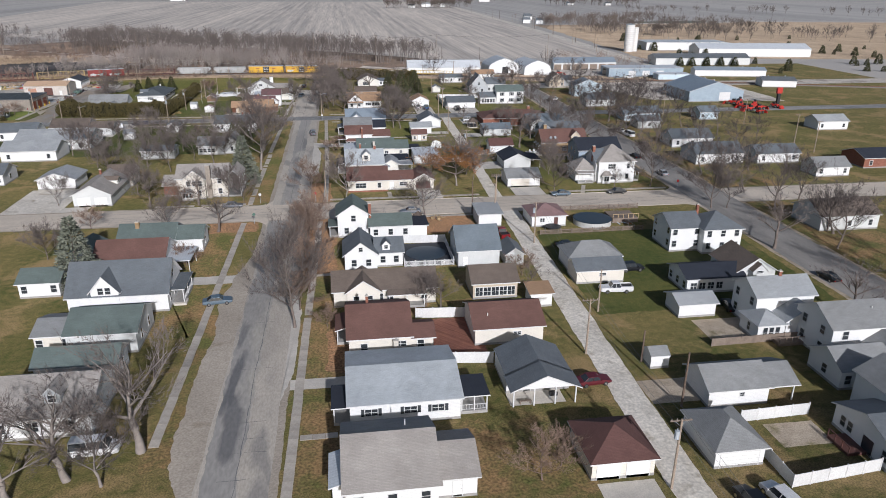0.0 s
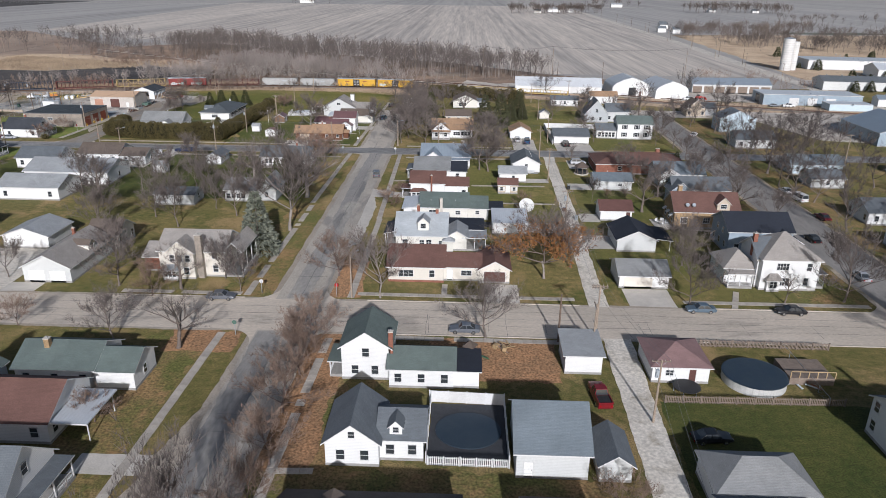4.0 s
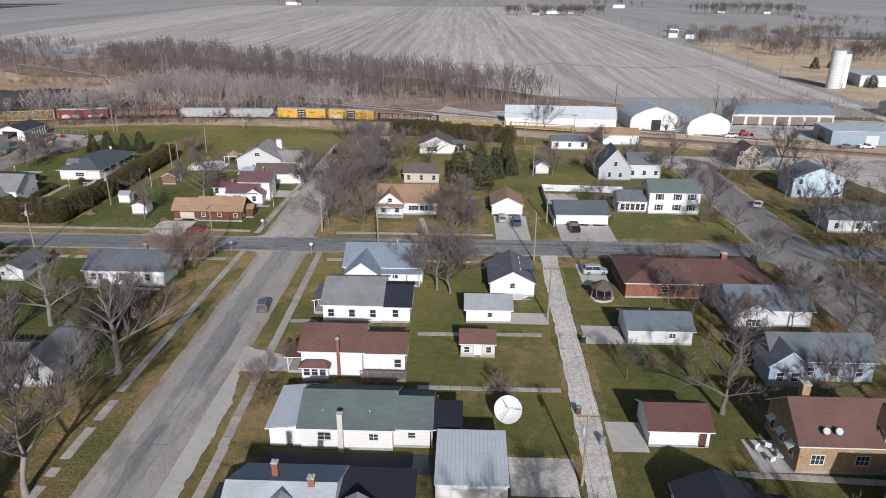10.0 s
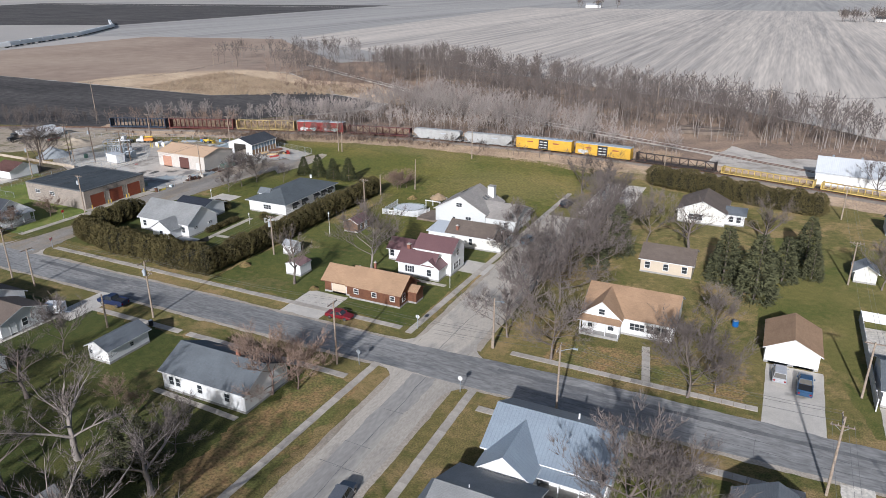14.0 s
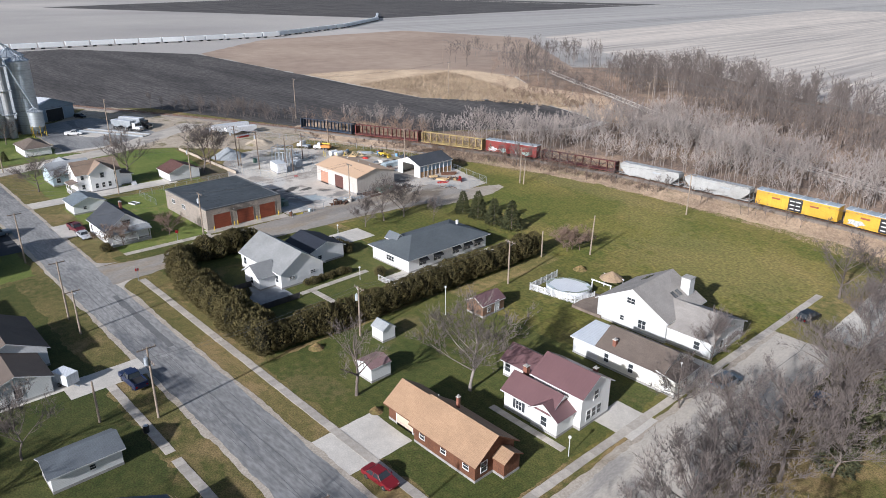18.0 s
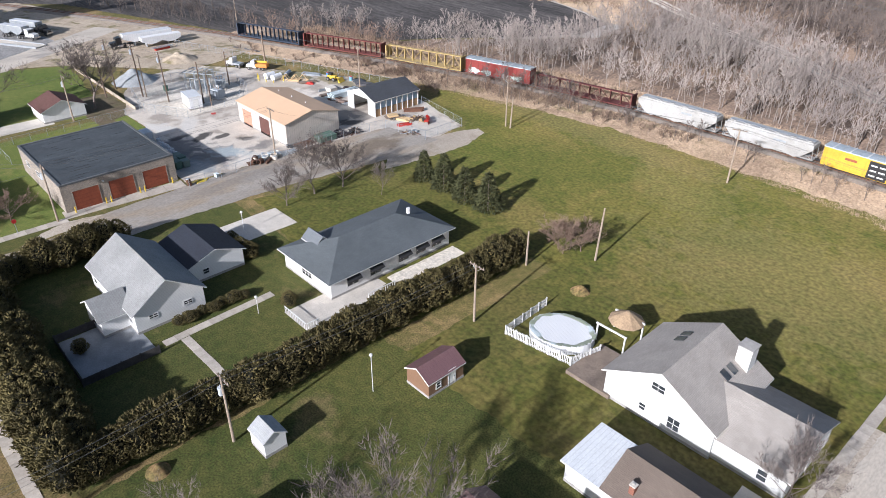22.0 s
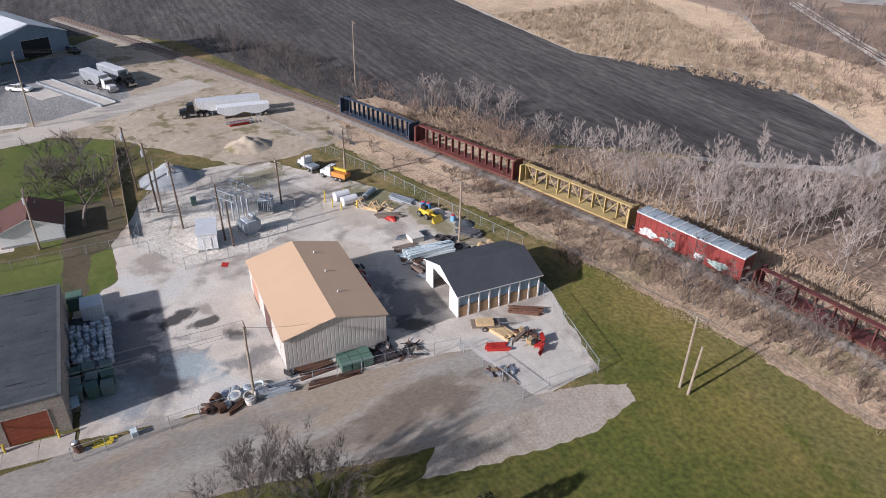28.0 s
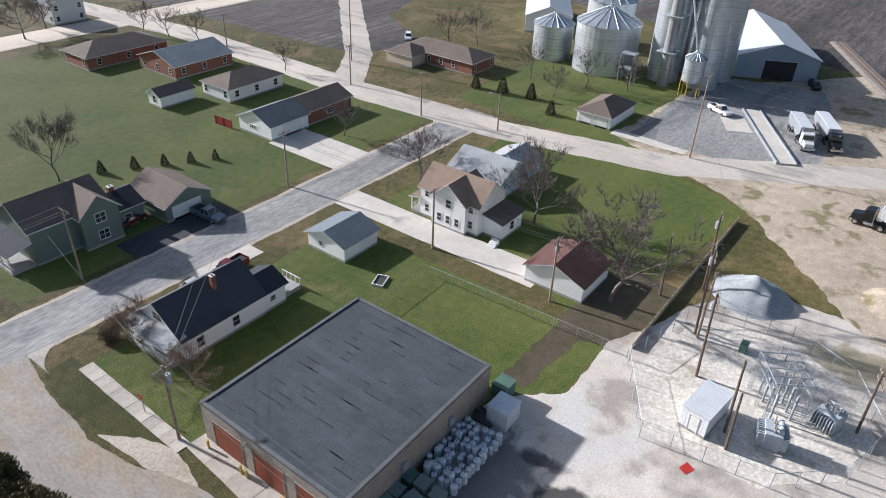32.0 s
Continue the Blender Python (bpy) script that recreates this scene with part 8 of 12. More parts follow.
# oak that keeps its dead leaves
tr, wd = grow(*SPECS[1])
T = thing("oak_tree", "large oak holding clusters of rust-brown dead leaves", "tree", pose(29.1, 173.2, 0, 0, 0, 40) @ Matrix.Diagonal((1.2, 1.2, 1.25, 1)))
part("trunk", BAREW[0][0], None, T)
part("crown", BARE[1][1], None, T)
rk = random.Random(5)
ends = [s for s in wd if s[7] < 0.03]
pick = np.array([s[3:6] for s in rk.sample(ends, 700)])


def at_ends(R, n):
    P = pick[R.integers(0, len(pick), n)] + R.normal(0, 0.22, (n, 3))
    low = P[:, 2] < 8.0
    P = np.where(low[:, None], P, P * np.array([[1, 1, 0.62]]))
    return P, np.tile(np.array([[0, 0, -0.4]]), (n, 1))


part("dead_leaves", leaves(77, 4200, at_ends, 0.22, LEAFB, "dead_leaves", 1.0), None, T, "rust-brown dead leaves")


# woods, as one tangle
def joined(name, label, spots, pool_segs, material, cat="woodland", limb=None):
    """Many small bare trees in one mesh; spots: x, y, height."""
    out = []
    R = random.Random(3)
    for x, y, h in spots:
        S = pool_segs[R.randrange(len(pool_segs))]
        k = h / 12.0
        w = k * R.uniform(0.75, 1.1)
        a = R.uniform(0, math.tau)
        c, s = math.cos(a), math.sin(a)
        Q = S.copy()
        for o in (0, 3):
            X, Y = S[:, o] * w, S[:, o + 1] * w
            Q[:, o], Q[:, o + 1], Q[:, o + 2] = x + c * X - s * Y, y + s * X + c * Y, S[:, o + 2] * k
        Q[:, 6:] *= max(0.8, k)
        out.append(Q)
    me = branches(name, np.concatenate(out), limb or BARKN, material, 0.05, 1.5)
    return tagged(new(name, me), label, cat, "", "stuff")


def plume(seed, limbs=9, low=0.28, steep=1.15, reach=0.40, sprays=6, twigs=15, stems=1, thick=0.13):
    """A slim woodland tree 12 m high: upright stem, rising limbs and feathery sprays of fine twigs."""
    R = random.Random(seed)
    out = []

    def shake(d, a, up=0.0):
        return (d + Vector((R.gauss(0, a), R.gauss(0, a), R.gauss(0, a) + up))).normalized()

    def spray(p, d, L, n):
        q = p + d * L
        out.append((*p, *q, 0.022, 0.012))
        for k in range(n):
            a = p.lerp(q, R.uniform(0.15, 1.0))
            e = shake(d, 0.42, 0.22)
            b = a + e * L * R.uniform(0.4, 0.95)
            out.append((*a, *b, 0.0125, 0.005))

    for st in range(stems):
        p, r = Vector((R.gauss(0, 0.25) * (stems > 1), R.gauss(0, 0.25) * (stems > 1), -0.2)), thick
        d = Vector((R.gauss(0, 0.05 if stems == 1 else 0.4), R.gauss(0, 0.05 if stems == 1 else 0.4), 1)).normalized()
        stem = [(p, r)]
        for k in range(4):
            q = p + d * 12 * 0.225 * R.uniform(0.9, 1.1)
            out.append((*p, *q, r, r * 0.72))
            p, r, d = q, r * 0.72, shake(d, 0.10, 0.1)
            stem.append((p, r))
        spray(p, d, 1.3, twigs)
        for k in range(limbs):
            f = low + (0.92 - low) * (k + R.random()) / limbs
            u = min(3.999, f * 4)
            a, b = stem[int(u)], stem[int(u) + 1]
            p0, r0 = a[0].lerp(b[0], u - int(u)), a[1] * 0.5
            az = k * 2.4 + R.uniform(-0.6, 0.6)
            e = Vector((math.cos(az), math.sin(az), steep * R.uniform(0.6, 1.3))).normalized()
            L = 12 * reach * (1.1 - 0.75 * f) * R.uniform(0.75, 1.2)
            for m in range(3):
                q = p0 + e * L / 3
                out.append((*p0, *q, max(0.03, r0), max(0.024, r0 * 0.6)))
                p0, r0, e = q, r0 * 0.6, shake(e, 0.14, 0.16)
                for c in range(sprays // 3 + (m == 2)):
                    spray(p0, shake(e, 0.45, 0.15), L * R.uniform(0.22, 0.42), twigs)
    return np.array(out)


LOW = [plume(50 + k, 9 + k % 3, 0.26 + 0.05 * k, 1.0 + 0.15 * k, 0.42 - 0.03 * k) for k in range(5)]
SLIM = [plume(60 + k, 7, 0.5, 1.9, 0.30, 3, 10, 1, 0.12) for k in range(3)]
SHR = [plume(80 + k, 5, 0.12, 0.9, 0.42, 3, 12, 3, 0.08) for k in range(3)]


FARS = []
for s in range(3):
    tr, wd = grow(90 + s, 12, 6, 0.8, 0.2, (5, 4), 0.2, 0.0, 0.18, True)
    FARS.append(np.array(tr + wd))
    FARS[-1][:, 6:] = np.maximum(FARS[-1][:, 6:], 0.05)


def inside(p, poly):
    c = False
    for (x1, y1), (x2, y2) in zip(poly, poly[1:] + poly[:1]):
        if (y1 > p[1]) != (y2 > p[1]) and p[0] < (x2 - x1) * (p[1] - y1) / (y2 - y1) + x1:
            c = not c
    return c


def scatter(poly, n, seed, h0, h1):
    R = random.Random(seed)
    xs, ys = [p[0] for p in poly], [p[1] for p in poly]
    out = []
    while len(out) < n:
        p = (R.uniform(min(xs), max(xs)), R.uniform(min(ys), max(ys)))
        if inside(p, poly):
            out.append((*p, R.uniform(h0, h1)))
    return out


def off_track(spots, gap=5.0):
    """Leaves the strip of the second track open."""
    out = []
    for x, y, h in spots:
        p, near = Vector((x, y)), 99.0
        for a, b in zip(TRACK2, TRACK2[1:]):
            a, d = Vector(a), Vector(b) - Vector(a)
            near = min(near, (p - a - d * min(1, max(0, (p - a).dot(d) / d.length_squared))).length)
        if near > gap:
            out.append((x, y, h))
    return out


WOOD1 = [(-130, 432), (-60, 422), (-20, 422), (-30, 438), (-70, 458), (-112, 482), (-130, 462)]
WOOD2 = [(-215, 565), (-168, 533), (-134, 509), (-88, 486), (-52, 462), (-20, 450), (10, 452), (56, 452), (66, 470), (40, 495), (0, 530), (-110, 588), (-195, 650)]
joined("bare_woodland", "dense pale grey bare winter woodland behind the railway", off_track(scatter(WOOD1, 290, 1, 9, 14)), LOW, TWIGP, limb=BARKW)
joined("bare_woodland", "dense dark bare winter woodland beside the field", off_track(scatter(WOOD2, 720, 2, 10, 16)), LOW, TWIG)
joined("bare_woodland", "slim straight bare trunks in the deep wood", off_track(scatter(WOOD2, 260, 12, 11, 17) + scatter([(-60, 470), (10, 446), (60, 448), (66, 462), (-40, 478)], 70, 18, 11, 15)), SLIM, TWIG, limb=BARKW)
joined("bare_thicket", "pale grey bare thicket along the railway", off_track(scatter([(-150, 404), (-118, 412), (-80, 418), (0, 413), (0, 422), (-60, 426), (-126, 434), (-140, 428)], 120, 3, 6, 11)), LOW, TWIGP, "thicket", BARKW)
joined("reddish_brush", "rust-brown brush on the wood's floor", [(x, y, h * 0.25) for x, y, h in off_track(scatter([(-150, 500), (-110, 486), (-60, 462), (-40, 440), (-128, 440), (-134, 470)], 150, 19, 6, 12), 3.5)], SHR, TWIGR, "brush")
joined("reddish_brush", "rust-brown brush round the tip of the black field", [(x, y, h * 0.3) for x, y, h in off_track(scatter([(-222, 500), (-199, 488), (-157, 481), (-139, 473), (-134, 478), (-150, 496), (-205, 520)], 90, 37, 6, 13), 3.5)], SHR, TWIGR, "brush")
joined("bare_woodland", "loose bare trees at the western end of the wood", off_track(scatter([(-270, 548), (-202, 512), (-160, 503), (-165, 525), (-205, 552), (-275, 590)], 80, 25, 8, 14) + scatter([(-350, 605), (-272, 586), (-200, 628), (-300, 660)], 60, 26, 10, 16)), LOW, TWIG, limb=BARKW)
joined("bare_thicket", "bare brush between the track and the black field", scatter([(-290, 350), (-246, 364), (-216, 377), (-208, 384), (-228, 382), (-262, 370)], 60, 27, 4, 7.5), LOW + SHR, TWIG, "thicket")
joined("bare_thicket", "pale bare saplings behind the centre-beam cars", scatter([(-208, 392), (-172, 404), (-158, 406), (-160, 414), (-186, 408), (-210, 398)], 34, 28, 5, 9), LOW, TWIGP, "thicket", BARKW)
joined("bare_thicket", "brown bare thicket in front of the railway", [(x, y, h * 0.55) for x, y, h in scatter([(-128, 392), (-112, 392), (-100, 398), (-104, 402), (-132, 394)], 12, 4, 5, 9)] + [(x, y, h * 0.4) for x, y, h in scatter([(-150, 380), (-130, 384), (-120, 391), (-140, 391)], 12, 7, 6, 9)] + [(x, y, h * 0.3) for x, y, h in scatter([(-165, 379), (-140, 386), (-110, 394), (-70, 400), (-70, 404), (-116, 399), (-150, 390), (-168, 384)], 120, 17, 4, 10)] + [(x, y, h * 0.3) for x, y, h in scatter([(-205, 364), (-175, 372), (-140, 384), (-144, 390), (-176, 380), (-205, 371)], 40, 41, 3, 8)], SHR, TWIGR, "thicket")
joined("bare_thicket", "small bare trees in front of the freight cars", scatter([(-124, 391), (-98, 397), (-100, 402), (-126, 397)], 16, 61, 5, 8.5) + scatter([(-96, 398), (-30, 400), (-30, 404), (-96, 404)], 18, 62, 2.5, 5), LOW, TWIG, "thicket")
joined("bare_thicket", "bare trees beyond the centre of the train", scatter([(-205, 378), (-182, 388), (-160, 398), (-168, 404), (-186, 398), (-212, 384)], 34, 5, 4, 8), SHR, TWIGR, "thicket")
joined("bare_thicket", "slim tan bare trees beside the railway", scatter([(-150, 384), (-118, 391), (-90, 399), (-92, 403), (-120, 397), (-152, 389)], 12, 43, 4, 7), LOW, TWIGR, "thicket")
joined("bare_thicket", "bare trees between the railway and the black field", scatter([(-152, 402), (-118, 411), (-120, 428), (-138, 432), (-152, 416)], 52, 15, 8, 12.5), LOW, TWIGP, "thicket", BARKW)
joined("bare_thicket", "loose bare trees on the meadow edge", scatter([(-330, 545), (-290, 560), (-255, 610), (-270, 640), (-330, 580)], 14, 6, 10, 17), LOW, TWIG, "thicket")
joined("reddish_brush", "reddish brown brush at the wood's edge", [(x, y, h * 0.35) for x, y, h in scatter([(-215, 505), (-165, 492), (-150, 500), (-165, 520), (-225, 545)], 36, 8, 8, 12)], SHR, TWIGR, "brush")
joined("bare_thicket", "loose reddish brush at the western end of the wood", [(x, y, h * 0.6) for x, y, h in scatter([(-230, 500), (-160, 490), (-150, 525), (-215, 592), (-260, 620), (-290, 570)], 55, 31, 7, 13)], SHR, TWIGR, "thicket")
joined("far_trees", "distant bare groves round farmsteads", scatter([(90, 1320), (214, 1320), (214, 1350), (90, 1350)], 40, 32, 13, 19) + scatter([(440, 1440), (640, 1440), (640, 1520), (440, 1520)], 50, 33, 14, 22) + scatter([(245, 690), (330, 650), (460, 690), (470, 800), (300, 830)], 90, 34, 9, 15) + scatter([(232, 840), (300, 850), (300, 960), (236, 960)], 20, 35, 8, 13) + scatter([(120, 1370), (260, 1370), (260, 1420), (120, 1420)], 24, 9, 14, 20) + scatter([(-420, 1700), (-300, 1700), (-300, 1760), (-420, 1760)], 8, 10, 14, 20) + scatter([(300, 1690), (420, 1690), (420, 1760), (300, 1760)], 8, 11, 14, 20) + scatter([(240, 640), (520, 560), (540, 620), (260, 760)], 80, 12, 8, 14) + scatter([(420, 1100), (900, 1000), (900, 1060), (430, 1180)], 30, 13, 10, 16), FARS, TWIG, "woodland")
joined("far_trees", "brown bare wood beyond the country road", scatter([(238, 690), (305, 692), (330, 800), (420, 905), (345, 935), (230, 815)], 110, 51, 9, 15), FARS, TWIG, "woodland")
joined("bare_thicket", "bare trees beside the country road", scatter([(130, 425), (200, 415), (205, 470), (150, 470)], 30, 14, 5, 9), SHR, TWIGR, "thicket")


# dead grass tufts along the railway and in the prairie strip
def tufts(name, label, spots, material, seed, size=0.7, n=8):
    R = np.random.default_rng(seed)
    P = np.repeat(np.array([(x, y, 0.0) for x, y, h in spots]), n, axis=0)
    m = len(P)
    P[:, :2] += R.normal(0, 0.4, (m, 2))
    P[:, 2] = 0.02
    D = R.normal(0, 0.45, (m, 3))
    D[:, 2] = 1
    s = size * R.uniform(0.5, 1.3, m)
    side = np.cross(D, R.normal(0, 1, (m, 3)))
    side /= np.linalg.norm(side, axis=1, keepdims=True)
    V = np.stack([P - side * (s * 0.07)[:, None], P + side * (s * 0.07)[:, None], P + D * s[:, None]], axis=1).reshape(-1, 3)
    F = np.arange(m * 3).reshape(-1, 3)
    return tagged(new(name, quad_mesh(name, V, F, material)), label, "grass", "", "stuff")


EMB = [(-150, 382), (-112, 390), (-100, 394), (-72, 395.5), (-37, 393), (-24, 388), (10, 386), (10, 403), (-30, 405.5), (-60, 406.2), (-89, 405.5), (-116, 401), (-150, 391)]
tufts("dead_grass", "tangled dead brown grass beside the railway", scatter(EMB, 4200, 21, 1, 1), LITTER, 1, 0.42)
tufts("dead_grass", "tangled pale dead grass beside the railway", scatter(EMB, 1500, 22, 1, 1), DRYGRASS, 2, 0.38)
tufts("dead_grass", "rough dead grass behind the tracks", scatter([(-200, 386), (-116, 409), (0, 413), (0, 424), (-116, 418), (-200, 398)], 2200, 23, 1, 1), LITTER, 3, 1.1)
tufts("prairie_grass", "tall pale prairie grass beyond the black field", scatter([(-281, 458), (-229, 455), (-194, 474), (-164, 486), (-168, 500), (-215, 506), (-290, 530)], 3000, 24, 1, 1), DRYGRASS, 4, 1.3)
# ---- vehicles ----
PCOL = {"black": (0.012, 0.013, 0.016), "navy": (0.015, 0.025, 0.07), "grey": (0.14, 0.15, 0.17), "silver": (0.42, 0.43, 0.45), "white": (0.68, 0.68, 0.68), "maroon": (0.11, 0.015, 0.022), "red": (0.19, 0.015, 0.02), "blue": (0.03, 0.075, 0.15), "steel": (0.10, 0.14, 0.18)}
LAMP = mat("lamp_glass", (0.6, 0.6, 0.58), (0.5, 0.5, 0.5), 4, 0.15)
TAIL = mat("tail_lamp", (0.3, 0.01, 0.01), (0.2, 0.01, 0.01), 4, 0.2)


def wheel_meshes(r):
    key = ("wheel", r)
    if key not in CACHE:
        out = []
        for nm, ra, y0, y1, mt in (("tyre", r, -0.11, 0.11, RUBBER), ("rim", r * 0.6, -0.125, 0.125, CHROME)):
            bm = bmesh.new()
            rod(bm, (0, y0, 0), (0, y1, 0), ra, 16)
            if nm == "tyre":
                bmesh.ops.bevel(bm, geom=[e for e in bm.edges if len(e.link_faces) == 2 and any(len(f.verts) > 4 for f in e.link_faces)], offset=0.03, segments=1, affect="EDGES")
            me = bpy.data.meshes.new(nm)
            bm.to_mesh(me)
            bm.free()
            me.materials.append(mt)
            out.append(me)
        CACHE[key] = out
    return CACHE[key]


def loft(sections):
    """A closed shell through rings of points of equal count."""
    bm = bmesh.new()
    rings = [[bm.verts.new(p) for p in s] for s in sections]
    n = len(rings[0])
    for a, b in zip(rings, rings[1:]):
        for i in range(n):
            j = (i + 1) % n
            bm.faces.new((a[i], a[j], b[j], b[i]))
    bm.faces.new(rings[0][::-1])
    bm.faces.new(rings[-1])
    return fixn(bm)


CARS = {
    # length, width, bonnet height, roof height, x of windscreen foot, roof front, roof rear, rear glass foot, wheel radius
    "sedan": (4.8, 1.82, 0.92, 1.45, 0.95, 0.35, -0.95, -1.65, 0.33),
    "suv": (4.75, 1.9, 1.05, 1.75, 1.05, 0.5, -1.9, -2.2, 0.37),
    "pickup": (5.7, 1.98, 1.12, 1.85, 1.2, 0.75, -0.45, -0.7, 0.39),
    "van": (5.4, 2.0, 1.15, 2.1, 1.75, 1.2, -2.5, -2.62, 0.37),
}


def car_parts(T, kind, colour):
    L, W, hb, hr, xf, rf, rr, xr, wr = CARS[kind]
    pm = paint(colour, PCOL[colour])
    w = W / 2
    rail = hb

    def ring(x, z0, z1, ww):
        return [(x, -ww, z0 + 0.08), (x, -ww * 0.94, z0), (x, ww * 0.94, z0), (x, ww, z0 + 0.08), (x, ww, (z0 + z1) / 2), (x, ww * 0.93, z1), (x, -ww * 0.93, z1), (x, -ww, (z0 + z1) / 2)]

    nose = L / 2
    if kind == "pickup":
        secs = [ring(-nose, 0.5, hb - 0.08, w * 0.96), ring(-nose + 0.1, 0.38, hb - 0.02, w), ring(xr - 0.02, 0.33, hb, w), ring(xf, 0.33, hb, w), ring(nose - 0.5, 0.35, hb - 0.06, w), ring(nose - 0.06, 0.42, hb - 0.14, w * 0.95), ring(nose, 0.5, hb - 0.3, w * 0.88)]
    else:
        secs = [ring(-nose, 0.5, hb - 0.12, w * 0.88), ring(-nose + 0.15, 0.36, hb - 0.02, w * 0.97), ring(xr, 0.3, hb, w), ring(xf, 0.3, hb, w), ring(nose - 0.6, 0.3, hb - 0.12, w * 0.98), ring(nose - 0.1, 0.38, hb - 0.22, w * 0.9), ring(nose, 0.45, hb - 0.36, w * 0.78)]
    part("body", loft(secs), pm, T)
    if kind == "pickup":
        part("bed", box(-nose + 0.14, xr - 0.1, -w + 0.14, w - 0.14, hb - 0.03, hb + 0.005), BLACK, T, "dark open load bed")
        for s in (-1, 1):
            part("bed_side", box(-nose + 0.04, xr - 0.02, s * (w - 0.09) - 0.06, s * (w - 0.09) + 0.06, hb - 0.02, hb + 0.2), pm, T)
        part("tailgate", box(-nose + 0.02, -nose + 0.12, -w + 0.16, w - 0.16, hb - 0.02, hb + 0.2), pm, T)
    # glass house and roof panel
    a = w * 0.9
    b = w * 0.72
    z0, z1 = rail - 0.02, hr - 0.06
    secs = [[(xr, -a, z0), (xr, a, z0), (rr, b, z1), (rr, -b, z1)], [(xf, -a, z0), (xf, a, z0), (rf, b, z1), (rf, -b, z1)]]
    bm = bmesh.new()
    q = [[bm.verts.new(p) for p in s] for s in secs]
    A, B = q
    for f in ((A[0], A[1], A[2], A[3]), (B[1], B[0], B[3], B[2]), (A[0], A[3], B[3], B[0]), (A[1], B[1], B[2], A[2]), (A[3], A[2], B[2], B[3]), (A[0], B[0], B[1], A[1])):
        bm.faces.new(f)
    part("glass", fixn(bm), PANE, T, "dark tinted glass")
    part("roof_panel", box(rr - 0.05, rf + 0.05, -b - 0.03, b + 0.03, z1 - 0.01, z1 + 0.05, 0.02), pm, T)
    for s in (-1, 1):
        for x0, x1 in ((xf, rf), (xr, rr), ((xf + xr) / 2, (rf + rr) / 2)):
            bm = bmesh.new()
            rod(bm, (x0, s * (a + 0.005), z0), (x1, s * (b + 0.005), z1), 0.045, 4)
            part("pillar", bm, pm, T)
        part("headlight", box(nose - 0.22, nose - 0.05, s * w * 0.66 - 0.16, s * w * 0.66 + 0.16, hb - 0.42, hb - 0.26), LAMP, T)
        part("tail_light", box(-nose - 0.01, -nose + 0.1, s * w * 0.72 - 0.12, s * w * 0.72 + 0.12, hb - 0.4, hb - 0.18), TAIL, T)
        part("mirror", box(xf - 0.25, xf - 0.1, s * (w + 0.08) - 0.08, s * (w + 0.08) + 0.08, hb - 0.02, hb + 0.14), pm, T)
    ty, ri = wheel_meshes(wr)
    for x in (L * 0.3, -L * 0.29):
        for s in (-1, 1):
            wh = part("wheel", ty, None, T, "", pose(x, s * (w - 0.1), wr))
            part("rim", ri, None, wh)


FIRST = {}


def car(x, y, rot, kind, colour, label, z=0.06):
    m = pose(x, y, z, 0, 0, rot)
    key = (kind, colour)
    if key in FIRST:
        T = copy_thing(FIRST[key], m)
        T["label"] = label
        return T
    T = thing("pickup_truck" if kind == "pickup" else "van" if kind == "van" else "car", label, "pickup" if kind == "pickup" else "van" if kind == "van" else "car", m, "parked vehicles")
    car_parts(T, kind, colour)
    FIRST[key] = T
    return T


